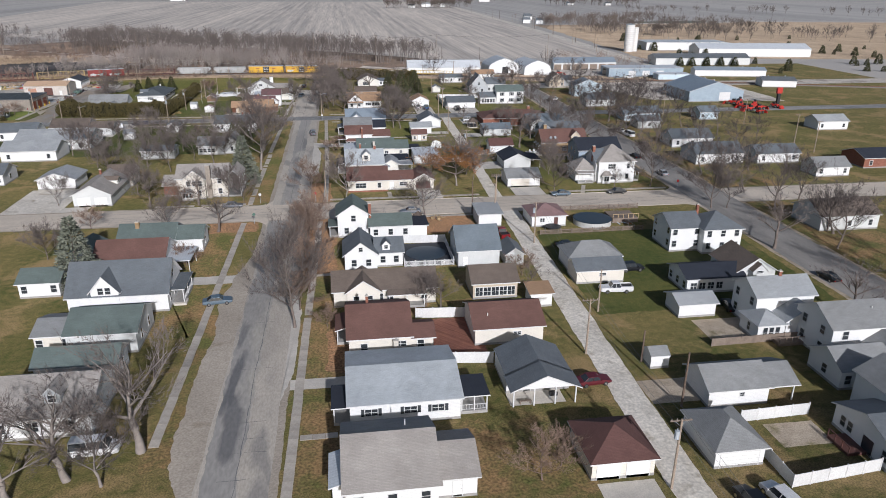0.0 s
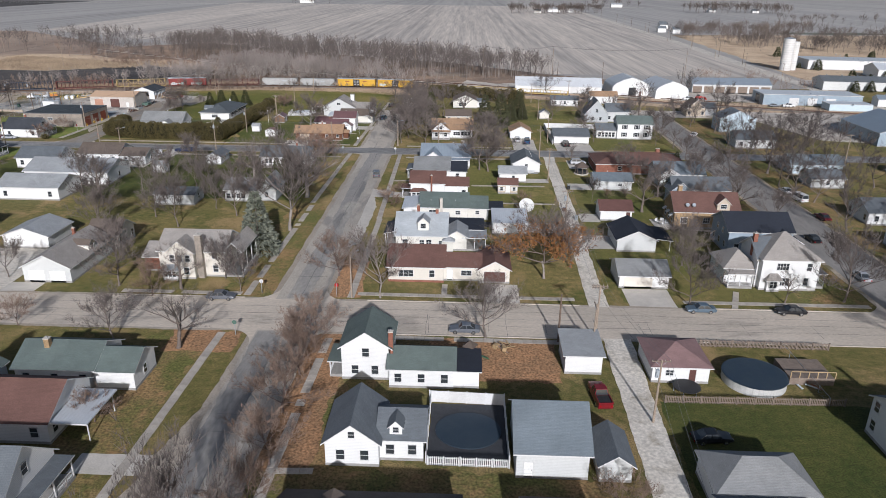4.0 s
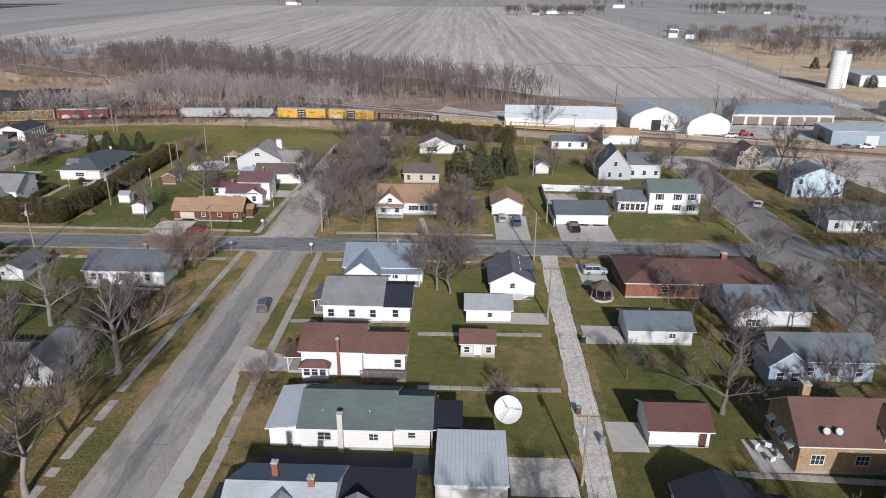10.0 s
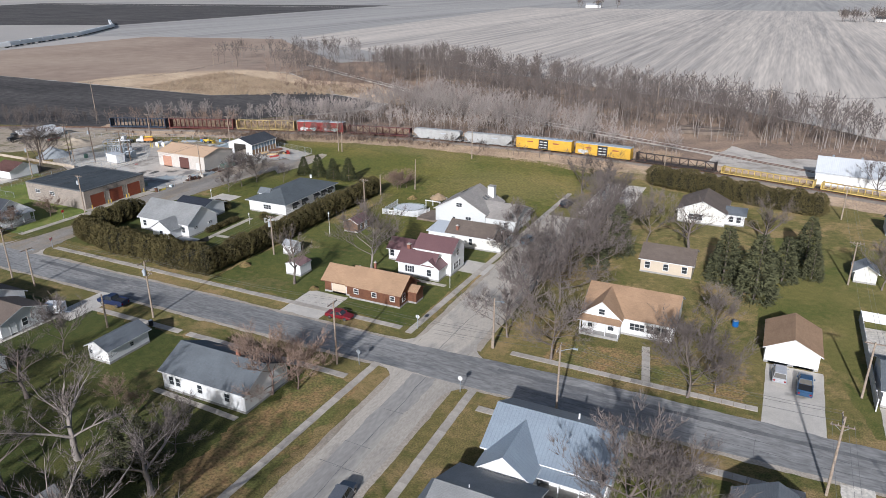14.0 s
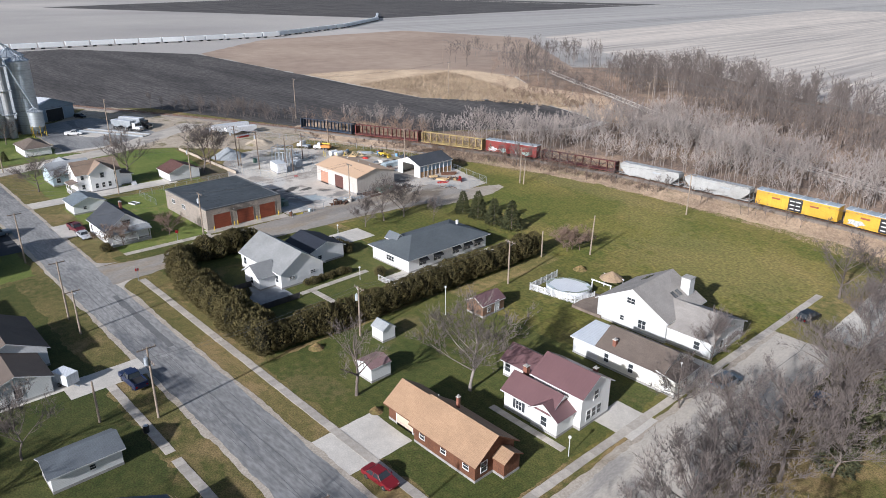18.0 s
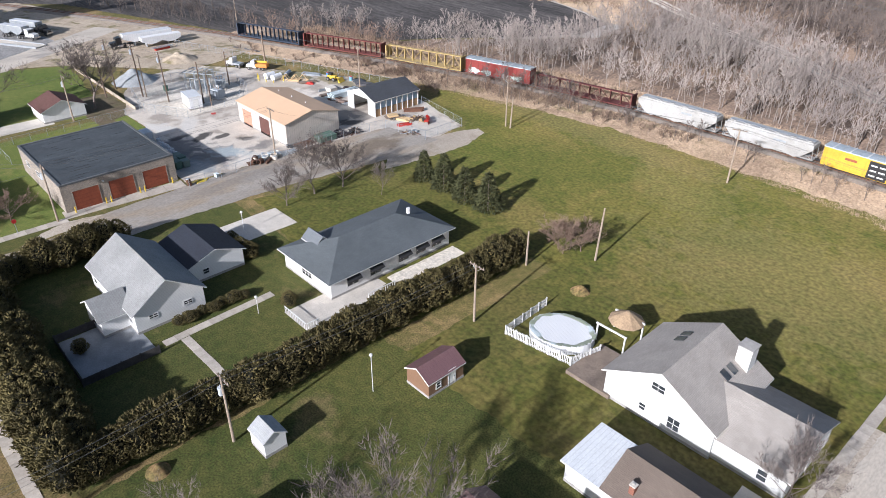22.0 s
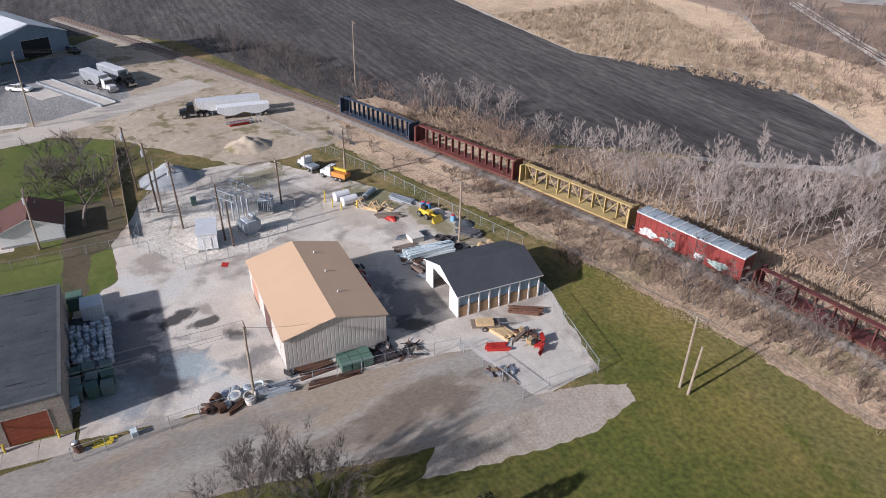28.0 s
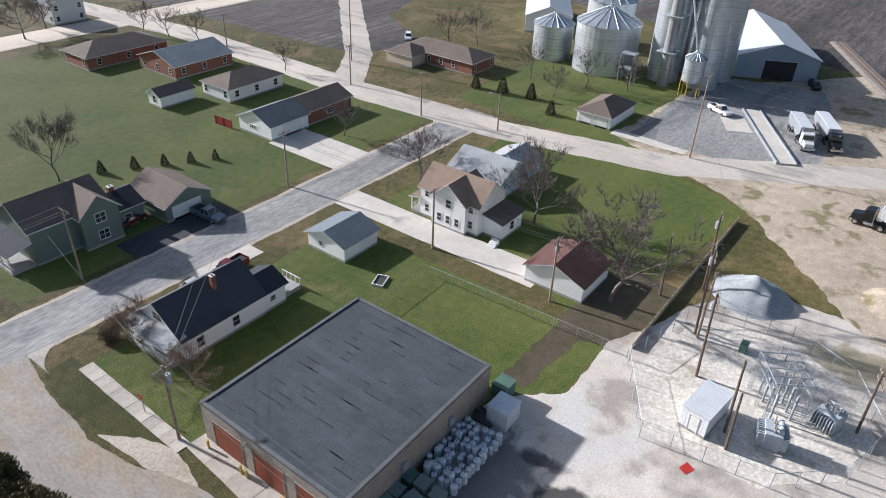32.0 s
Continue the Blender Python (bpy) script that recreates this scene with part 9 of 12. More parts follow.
for c in [
    (-22.1, 108.2, 8, "sedan", "steel", "dark blue sedan parked across the footpath"), (46, 104, 175, "pickup", "white", "white pickup parked on the grass"), (52.4, 112.6, 3, "suv", "black", "black crossover parked beside the garage"),
    (31.9, 76.2, 5, "sedan", "maroon", "dark red car half under the carport"), (-29.8, 69.9, 2, "van", "white", "white van under a big bare tree"), (40.3, 51.6, 97, "suv", "black", "black crossover in front of a garage"),
    (43.6, 51.8, 100, "suv", "white", "white crossover in front of a garage"), (62.4, 95.2, 80, "sedan", "black", "dark car beside the shed"), (86.8, 104, 95, "sedan", "black", "dark car parked on the broad street"),
    (44.2, 125.8, 5, "sedan", "black", "dark car parked beside the alley"), (32.4, 134, 95, "pickup", "red", "red pickup parked behind the garage"), (53.8, 160.8, 180, "sedan", "steel", "blue-grey sedan parked at the kerb"),
    (68.6, 160.9, 180, "sedan", "black", "black sedan parked at the kerb"), (14.6, 151.6, 180, "sedan", "grey", "dark grey sedan parked at the kerb"), (-26.8, 161.2, 2, "sedan", "grey", "grey sedan parked at the corner"),
    (-10.4, 241.6, 98, "suv", "grey", "dark grey crossover parked on the street"), (-35.0, 278.2, 4, "sedan", "red", "red car parked at the cabin"), (-73.6, 265.6, 183, "pickup", "navy", "dark blue pickup parked across the footpath"),
    (31.8, 289.4, 90, "suv", "silver", "silver crossover in the driveway"), (35.0, 287.6, 88, "pickup", "blue", "dark blue pickup in the driveway"), (47.6, 284, 92, "pickup", "black", "black pickup in front of the white garage"),
    (48.0, 259.4, 3, "suv", "silver", "silver crossover on a concrete pad"), (-18.0, 325.4, 78, "suv", "steel", "blue-grey crossover parked on the verge"), (-17.9, 354, 80, "suv", "black", "black jeep parked at the grass"),
    (-143.8, 279.4, 5, "pickup", "maroon", "red pickup parked on the verge"), (-138.2, 279.2, 2, "sedan", "silver", "pale car parked on the verge"), (-142.6, 258.4, 10, "sedan", "maroon", "dark red car beside the green house"), (-151.0, 265.6, 95, "pickup", "steel", "blue-grey pickup on the black driveway"),
    (-245.7, 226, 40, "suv", "white", "white crossover on the lane"), (98.5, 233.3, 95, "sedan", "white", "white car parked on the street"), (98.8, 226.5, 100, "van", "white", "white van parked on the street"), (97.8, 211.7, 95, "sedan", "maroon", "dark red car parked on the street"),
    (88.5, 196.5, 92, "sedan", "black", "dark car parked beneath trees"), (88.2, 176.5, 90, "sedan", "silver", "pale car parked beneath trees"), (96, 304, 60, "sedan", "white", "white car parked near the corner"), (158, 371, 5, "pickup", "white", "white pickup beside the metal building"), (152, 371.5, 0, "sedan", "grey", "grey car beside the metal building"),
    (118, 386, 20, "pickup", "white", "white pickup near the white sheds"), (-248.5, 310, 60, "pickup", "white", "white pickup in the truck yard"), (-281, 322, 30, "suv", "black", "dark vehicle near the barn"), (-7.5, 330, 92, "sedan", "blue", "blue car under bare trees"),
]:
    car(*c)


def truck_cab(T, x, colour, s=1.0):
    pm = paint(colour, PCOL[colour])
    part("cab", loft([[(x, -1.15, 0.9), (x, 1.15, 0.9), (x, 1.1, 3.0), (x, -1.1, 3.0)], [(x + 1.5, -1.15, 0.9), (x + 1.5, 1.15, 0.9), (x + 1.2, 1.05, 2.9), (x + 1.2, -1.05, 2.9)]]), pm, T)
    part("bonnet", loft([[(x + 1.45, -1.0, 0.8), (x + 1.45, 1.0, 0.8), (x + 1.45, 0.9, 1.9), (x + 1.45, -0.9, 1.9)], [(x + 3.0, -0.9, 0.8), (x + 3.0, 0.9, 0.8), (x + 3.0, 0.8, 1.65), (x + 3.0, -0.8, 1.65)]]), pm, T)
    part("windscreen", box(x + 1.2, x + 1.44, -0.95, 0.95, 1.95, 2.7), PANE, T, "dark windscreen")
    part("bumper", box(x + 3.0, x + 3.15, -1.15, 1.15, 0.5, 0.95), CHROME, T)
    part("chassis", box(x - 3.2, x + 2.9, -0.45, 0.45, 0.6, 0.95), BLACK, T)
    for s_ in (-1, 1):
        bm = bmesh.new()
        rod(bm, (x - 0.15, s_ * 1.0, 0.9), (x - 0.15, s_ * 1.0, 3.6), 0.08)
        part("exhaust_stack", bm, CHROME, T)
        part("headlight", box(x + 2.98, x + 3.06, s_ * 0.7 - 0.15, s_ * 0.7 + 0.15, 1.05, 1.3), LAMP, T)
        part("fuel_tank", box(x - 0.4, x + 1.0, s_ * 1.0 - 0.3, s_ * 1.0 + 0.25, 0.55, 1.05, 0.1), CHROME, T)
    ty, ri = wheel_meshes(0.5)
    for wx in (x + 2.2, x - 1.4, x - 2.6):
        for s_ in (-1, 1):
            wh = part("wheel", ty, None, T, "", pose(wx, s_ * 1.0, 0.5))
            part("rim", ri, None, wh)


def trailer_wheels(T, xs):
    ty, ri = wheel_meshes(0.5)
    for wx in xs:
        for s_ in (-1, 1):
            wh = part("wheel", ty, None, T, "", pose(wx, s_ * 1.0, 0.5))
            part("rim", ri, None, wh)


MTRAIL = mat("trailer_white", (0.70, 0.71, 0.72), (0.60, 0.61, 0.63), 0.8, 0.4, kind="corr", period=0.6, bump=0.3)


def hopper_trailer(name, label, m, L, colour, cab, wall):
    T = thing(name, label, "truck", m)
    truck_cab(T, L / 2 + 0.6, cab)
    bm = bmesh.new()
    h0, h1 = 1.3, 3.5
    prism(bm, [(-L / 2, 2.3), (-L / 2, h1), (L / 2, h1), (L / 2, 2.3), (L / 4 + 0.6, h0), (L / 4 - 0.6, h0), (0.0, 2.0), (-L / 4 + 0.6, h0), (-L / 4 - 0.6, h0)], -1.25, 1.25)
    part("trailer_body", fixn(bm), wall, T)
    part("tarp", box(-L / 2 + 0.1, L / 2 - 0.1, -1.15, 1.15, h1 + 0.002, h1 + 0.1), mat("tarp", (0.55, 0.57, 0.6), (0.4, 0.42, 0.45), 1, 0.7), T, "grey roll tarp")
    part("frame", box(-L / 2, L / 2, -0.5, 0.5, 0.85, 1.05), BLACK, T)
    trailer_wheels(T, (-L / 2 + 0.8, -L / 2 + 2.0))
    part("landing_gear", box(L / 2 - 3.2, L / 2 - 3.0, -0.8, 0.8, 0.0, 1.3), STEEL, T)
    return T


hopper_trailer("semi_truck", "black tractor with a long white grain trailer", pose(-214.6, 352.0, 0.06, 0, 0, -94), 13.5, 0, "black", MTRAIL)
T = thing("trailer", "low white hopper trailer parked alongside", "trailer", pose(-211.4, 354.5, 0.06, 0, 0, -94))
bm = bmesh.new()
prism(bm, [(-5.5, 1.6), (-5.5, 2.7), (5.5, 2.7), (5.5, 1.6), (3.5, 0.8), (2, 0.8), (0, 1.4), (-2, 0.8), (-3.5, 0.8)], -1.2, 1.2)
part("body", fixn(bm), MTRAIL, T)
trailer_wheels(T, (-4.6, -3.4))
part("leg", box(4, 4.2, -0.7, 0.7, 0, 1.0), STEEL, T)
hopper_trailer("semi_truck", "white tractor with an open grey hopper trailer", pose(-246.2, 326.4, 0.06, 0, 0, 26), 9, 0, "white", STEEL)
hopper_trailer("semi_truck", "dark tractor with a ribbed grey hopper trailer", pose(-249.6, 330.6, 0.06, 0, 0, 26), 10, 0, "black", STEEL)

# railway cars
def bogie(T, x):
    b = part("bogie", box(x - 1.3, x + 1.3, -1.0, 1.0, 0.75, 1.05), BLACK, T)
    key = "railwheel"
    if key not in CACHE:
        bm = bmesh.new()
        rod(bm, (0, -0.07, 0), (0, 0.07, 0), 0.44, 14)
        me = bpy.data.meshes.new("wheel")
        bm.to_mesh(me)
        bm.free()
        me.materials.append(RUST)
        CACHE[key] = me
    for wx in (x - 0.85, x + 0.85):
        for s in (-0.75, 0.75):
            part("wheel", CACHE[key], None, b, "", pose(wx, s, 1.07))


def ladder(T, x, y, z0, z1, material):
    bm = bmesh.new()
    for s in (-0.2, 0.2):
        rod(bm, (x + s, y, z0), (x + s, y, z1), 0.025, 4)
    z = z0 + 0.2
    while z < z1:
        rod(bm, (x - 0.2, y, z), (x + 0.2, y, z), 0.02, 4)
        z += 0.35
    part("ladder", bm, material, T)


def couplers(T, L, body):
    for s in (-1, 1):
        part("coupler", box(s * (L / 2 + 0.35) - 0.4, s * (L / 2 + 0.35) + 0.4, -0.15, 0.15, 0.95, 1.25), BLACK, T)


def rail_pose(x0, x1, y=0.0):
    s = rail_s((x0 + x1) / 2)
    p, a = rail_at(s)
    q0, q1 = rail_at(rail_s(x0))[0], rail_at(rail_s(x1))[0]
    d = q1 - q0
    c = (q0 + q1) / 2
    return pose(c.x, c.y, 0, 0, 0, math.degrees(math.atan2(d.y, d.x))), d.length


def boxcar(x0, x1, colour, label, roofc, doorc=None, tags=0, seed=1):
    m, L = rail_pose(x0, x1)
    L -= 0.9
    T = thing("boxcar", label, "railway car", m, "freight train")
    pm = mat("boxcar_" + str(seed), colour, tuple(v * 0.75 for v in colour), 0.9, 0.6, bump=0.1, vary=0.02)
    part("body", box(-L / 2, L / 2, -1.45, 1.45, 1.15, 4.55), pm, T)
    bm = bmesh.new()
    prism(bm, [(-1.55, 4.56), (1.55, 4.56), (1.5, 4.68), (0, 4.82), (-1.5, 4.68)], -L / 2 - 0.05, L / 2 + 0.05, axis="y")
    part("roof", fixn(bm), roofc, T)
    n = 13
    for i in range(n + 1):
        x = -L / 2 + L * i / n
        part("roof_seam", box(x - 0.07, x + 0.07, -1.5, 1.5, 4.70, 4.86), TRIM if i % 2 else roofc, T)
    for s in (-1, 1):
        for i in range(17):
            x = -L / 2 + L * (i + 0.5) / 17
            if abs(x) > 1.7:
                part("rib", box(x - 0.06, x + 0.06, s * 1.45 - 0.06, s * 1.45 + 0.06, 1.2, 4.5), pm, T)
        part("door", box(-1.6, 1.6, s * 1.5 - 0.06, s * 1.5 + 0.06, 1.25, 4.35), doorc or pm, T, "sliding door")
        if doorc is not None:
            for k in range(2):
                for j in range(3):
                    part("marking", box(-1.25 + k * 1.4, -0.2 + k * 1.4, s * 1.565 - 0.008, s * 1.565 + 0.008, 1.7 + j * 0.9, 1.95 + j * 0.9), TRIM, T, "white stencilled bars")
            for k in (-5.6, 3.2):
                part("marking", box(k, k + 2.0, s * 1.455 - 0.07, s * 1.455 + 0.07, 3.2, 3.6), mat("faded_mark", (0.30, 0.09, 0.05), (0.22, 0.08, 0.05), 3, 0.7), T, "faded lettering as bars")
    for k in range(tags):
        rnd = random.Random(seed * 10 + k)
        cx = -L / 2 + 2.5 + k * (L - 4) / max(1, tags - 1) * 0.85
        bm = bmesh.new()
        pts = []
        for i in range(18):
            a = math.tau * i / 18
            rr = 1 + 0.35 * rnd.uniform(-1, 1)
            pts.append(bm.verts.new((cx + 1.7 * rr * math.cos(a), 0, 2.0 + 0.62 * rr * math.sin(a))))
        bm.faces.new(pts)
        part("sprayed_patch", bm, mat("spray_" + str(k % 2), (0.62, 0.62, 0.60) if k % 2 == 0 else (0.45, 0.6, 0.55), (0.20, 0.22, 0.24), 2.2, 0.6, bump=0, mix=0.9), T, "pale spray paint scrawl", pose(0, -1.53, 0))
    ladder(T, -L / 2 + 0.4, -1.53, 1.2, 4.4, pm)
    ladder(T, L / 2 - 0.4, -1.53, 1.2, 4.4, pm)
    part("underframe", box(-L / 2, L / 2, -1.1, 1.1, 0.95, 1.149), BLACK, T)
    bogie(T, -L / 2 + 2.2)
    bogie(T, L / 2 - 2.2)
    couplers(T, L, pm)


def hopper_geo(T, L, pm, hatches=True):
    bm = bmesh.new()
    prism(bm, [(-L / 2 + 0.3, 3.1), (-L / 2 + 0.3, 4.3), (L / 2 - 0.3, 4.3), (L / 2 - 0.3, 3.1), (L / 2 - 2.0, 1.5), (L / 3 - 0.4, 0.9), (L / 6, 1.5), (0, 0.9), (-L / 6, 1.5), (-L / 3 + 0.4, 0.9), (-L / 2 + 2.0, 1.5)], -1.5, 1.5)
    bmesh.ops.bevel(bm, geom=[e for e in bm.edges if abs(e.verts[0].co.z - 4.3) < 0.01 and abs(e.verts[1].co.z - 4.3) < 0.01], offset=0.3, segments=3, affect="EDGES")
    part("body", fixn(bm), pm, T)


def hopper(x0, x1, label, seed=1):
    m, L = rail_pose(x0, x1)
    L -= 0.8
    T = thing("hopper_car", label, "railway car", m, "freight train")
    pm = mat("hopper_white", (0.37, 0.375, 0.37), (0.27, 0.265, 0.25), 0.8, 0.75, bump=0.1, grain=0.15)
    hopper_geo(T, L, pm)
    part("roof_walk", box(-L / 2 + 0.6, L / 2 - 0.6, -0.35, 0.35, 4.31, 4.36), STEEL, T)
    for i in range(6):
        x = -L / 2 + 1.6 + i * (L - 3.2) / 5
        part("hatch", box(x - 0.5, x + 0.5, -0.9, -0.4, 4.3, 4.42), pm, T)
    part("sill", box(-L / 2, L / 2, -1.2, 1.2, 1.02, 1.22), mat("hopper_sill", (0.35, 0.35, 0.34), (0.25, 0.24, 0.23), 2, 0.7), T)
    for s in (-1, 1):
        for k in (-1, 1):
            bm = bmesh.new()
            rod(bm, (k * (L / 2 - 0.2), s * 1.3, 1.2), (k * (L / 2 - 0.4), s * 1.3, 3.4), 0.06, 4)
            rod(bm, (k * (L / 2 - 0.2), s * 1.3, 1.3), (k * (L / 2 - 1.8), s * 1.3, 2.0), 0.05, 4)
            part("end_brace", bm, pm, T)
        part("marking", box(1.2, 3.6, s * 1.5 - 0.008, s * 1.5 + 0.008, 3.0, 3.4), STEEL, T, "stencilled letters as bars")
    ladder(T, -L / 2 + 0.5, -1.52, 1.2, 4.2, pm)
    bogie(T, -L / 2 + 1.6)
    bogie(T, L / 2 - 1.6)
    couplers(T, L, pm)


def centerbeam(x0, x1, colour, label, seed, truss=True, tall=4.4):
    m, L = rail_pose(x0, x1)
    L -= 0.8
    T = thing("centerbeam_car", label, "railway car", m, "freight train")
    pm = mat("flatcar_" + str(seed), colour, tuple(v * 0.7 for v in colour), 1.2, 0.65, bump=0.1)
    part("deck", box(-L / 2, L / 2, -1.4, 1.4, 1.05, 1.3), pm, T)
    for s in (-1, 1):
        bm = bmesh.new()
        bx(bm, s * (L / 2 - 0.2) - 0.15, s * (L / 2 - 0.2) + 0.15, -1.4, -1.15, 1.3, tall)
        bx(bm, s * (L / 2 - 0.2) - 0.15, s * (L / 2 - 0.2) + 0.15, 1.15, 1.4, 1.3, tall)
        bx(bm, s * (L / 2 - 0.2) - 0.15, s * (L / 2 - 0.2) + 0.15, -1.15, 1.15, tall - 0.3, tall)
        bx(bm, s * (L / 2 - 0.2) - 0.06, s * (L / 2 - 0.2) + 0.06, -1.15, 1.15, 1.3, tall - 0.3)
        part("end_bulkhead", bm, pm, T)
    part("top_beam", box(-L / 2 + 0.1, L / 2 - 0.1, -0.45, 0.45, tall - 0.14, tall), pm, T)
    n = 14 if not truss else 9
    for i in range(n + 1):
        x = -L / 2 + 0.5 + (L - 1.0) * i / n
        part("column", box(x - 0.08, x + 0.08, -0.3, 0.3, 1.3, tall - 0.14), pm, T)
        if truss and i < n:
            bm = bmesh.new()
            x2 = x + (L - 1.0) / n
            rod(bm, (x, 0, 1.3) if i % 2 else (x, 0, tall - 0.2), (x2, 0, tall - 0.2) if i % 2 else (x2, 0, 1.3), 0.08, 4)
            part("diagonal", bm, pm, T)
    bogie(T, -L / 2 + 2.0)
    bogie(T, L / 2 - 2.0)
    couplers(T, L, pm)


GALVR = mat("zinc_roof", (0.42, 0.47, 0.50), (0.33, 0.37, 0.40), 1, 0.4, metal=0.3)
centerbeam(-203.5, -181.8, (0.045, 0.062, 0.092), "dark blue empty centre-beam lumber car", 1, False)
centerbeam(-181.2, -157.2, (0.17, 0.055, 0.045), "faded red empty centre-beam lumber car", 2, False)
centerbeam(-156.6, -134.3, (0.46, 0.345, 0.15), "faded yellow empty centre-beam lumber car", 3, True)
boxcar(-133.7, -115.6, (0.23, 0.045, 0.04), "dark red boxcar with pale spray paint along its foot", GALVR, None, 4, 1)
centerbeam(-114.8, -90.2, (0.13, 0.042, 0.038), "dark red empty centre-beam car behind brush", 4, True, 3.8)
hopper(-89.6, -70.6, "dirty white covered hopper car")
hopper(-70.2, -51.6, "pale grey covered hopper car")
boxcar(-51.0, -31.2, (0.62, 0.37, 0.045), "yellow boxcar with a black door", GALVR, BLACK, 0, 2)
boxcar(-30.6, -12.0, (0.62, 0.37, 0.045), "weathered yellow boxcar with black door and pale panels", GALVR, BLACK, 1, 2)
centerbeam(-11.2, 13.0, (0.06, 0.045, 0.04), "dark brown empty centre-beam car", 5, True, 3.6)
centerbeam(14.0, 38.6, (0.55, 0.40, 0.13), "yellow empty flatcar with end bulkheads", 6, False, 2.9)
centerbeam(39.4, 63.0, (0.55, 0.40, 0.13), "yellow empty flatcar with end bulkheads", 6, False, 2.9)
# long train in the distance
far = [(-610, 250), (-592, 372), (-588, 430), (-580, 498), (-580, 580), (-640, 704), (-724, 815), (-830, 900)]
seg, acc = [], 0
for a, b in zip(far, far[1:]):
    seg.append((acc, Vector(a), Vector(b)))
    acc += math.dist(a, b)
mstr = None
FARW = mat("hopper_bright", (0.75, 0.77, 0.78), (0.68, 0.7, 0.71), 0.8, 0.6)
s = 0.0
while s < acc - 20:
    for s0_, a, b in seg[::-1]:
        if s >= s0_:
            p = a + (b - a).normalized() * (s - s0_)
            ang = math.degrees(math.atan2((b - a).y, (b - a).x))
            break
    m = pose(p.x, p.y, 0.2, 0, 0, ang)
    if mstr is None:
        mstr = thing("hopper_car", "white hopper car of a long distant train", "railway car", m, "distant train")
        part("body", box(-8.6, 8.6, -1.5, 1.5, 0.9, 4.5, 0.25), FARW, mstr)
        part("roof_walk", box(-8, 8, -0.4, 0.4, 4.5, 4.6), STEEL, mstr)
        part("bogie", box(-7, -4.5, -1, 1, -0.2, 1.2), BLACK, mstr)
        part("bogie", box(4.5, 7, -1, 1, -0.2, 1.2), BLACK, mstr)
    else:
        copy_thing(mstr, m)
    s += 18.4
# ---- workshops, sheds and yards ----
T = house("flat-roofed block garage with three rust-red doors", -135.2, 309.8, 0, "garage building", "workshop_building")
part("wall", box(-10.8, 10.8, -9.2, 9.2, -0.4, 4.6), BRICKG, T)
part("roof", box(-10.75, 10.75, -9.15, 9.15, 4.601, 4.72), FLATROOF, T, "dark grey felt roof with patched laps")
for x0, x1, y0, y1 in ((-10.8, 10.8, -9.2, -8.9), (-10.8, 10.8, 8.9, 9.2), (-10.8, -10.5, -8.9, 8.9), (10.5, 10.8, -8.9, 8.9)):
    part("coping", box(x0 - 0.04, x1 + 0.04, y0 - 0.04, y1 + 0.04, 4.602, 4.86), mat("coping_metal", (0.12, 0.125, 0.13), (0.08, 0.085, 0.09), 2, 0.6), T)
rl = random.Random(8)
LAPTAR = mat("lap_tar", (0.016, 0.017, 0.019), (0.026, 0.028, 0.031), 2, 0.8)
for i in range(20):
    x0 = -10.45 + i * 1.045
    cut = sorted(rl.uniform(-7.5, 7.5) for _ in range(rl.randrange(1, 3)))
    for a, b in zip([-8.85] + cut, cut + [8.85]):
        part("felt_sheet", box(x0, x0 + 1.03, a, b - 0.03, 4.72, 4.727 + rl.uniform(0, 0.012)), FLATROOF if rl.random() < 0.6 else FLATLAP, T)
    for k in range(2):
        y = rl.uniform(-8, 7)
        part("tar_seam", box(x0 - 0.06, x0 + 0.06, y, y + rl.uniform(0.6, 2.6), 4.735, 4.748), LAPTAR, T)
V = Vol()
V.x, V.y, V.w, V.d, V.h, V.z, V.T = 0, 0, 21.6, 18.4, 4.6, 0, T
for u in (-5.6, 0.0, 5.6):
    garage_door(V, "E", u, 4.0, 3.3, DOORR, BRICKG)
    for s in (-2.4, 2.4):
        bm = bmesh.new()
        rod(bm, (11.5, u + s, -0.2), (11.5, u + s, 1.1), 0.12)
        part("bollard", bm, paint("yellow", (0.6, 0.42, 0.05)), T, "yellow bollard")
for u in (-6.5, -1):
    win(V, "S", u, 2.8, 1.6, 0.8, 2)
for u in (-4, 3):
    part("wall_box", box(u - 0.4, u + 0.4, 9.2, 9.5, 2.0, 3.0), STEEL, T, "grey wall-mounted box")
part("wall_lamp", box(10.8, 11.2, -2.9, -2.7, 3.7, 3.85), TRIM, T)

T = house("tan metal warehouse with two roller doors", -133.4, 347.2, 0, "warehouse", "warehouse")
V = vol(T, 0, 0, 18.4, 12.2, 4.4, "gx", 1.45, MTAN, MTANR, 0.25, fascia=mat("tan_trim", (0.45, 0.36, 0.28), (0.38, 0.30, 0.23), 2, 0.5))
garage_door(V, "S", -5.6, 3.6, 3.4, mat("door_pinkish", (0.45, 0.25, 0.17), (0.38, 0.21, 0.15), 2, 0.5, kind="lap", period=0.5))
garage_door(V, "S", 1.2, 3.8, 3.6, DOORD)
door(V, "S", 6.4)
for i in range(3):
    vent(T, -6 + i * 5, 2.0, 5.5, 0.1, 0.3)
T = house("dark-roofed open-sided storage shed with white posts", -130.2, 369.6, 0, "storage shed", "storage_shed")
part("roof", roof_mesh(9.6, 12.2, 3.4, 1.7, "gy", 0.3), [roofing("dark"), TRIM], T)
part("wall", box(-4.8, -4.6, -6.1, 6.1, -0.3, 3.4), siding("white"), T)
bm = bmesh.new()
prism(bm, [(-4.8, 3.4), (4.8, 3.4), (0, 5.1)], -6.12, -6.0)
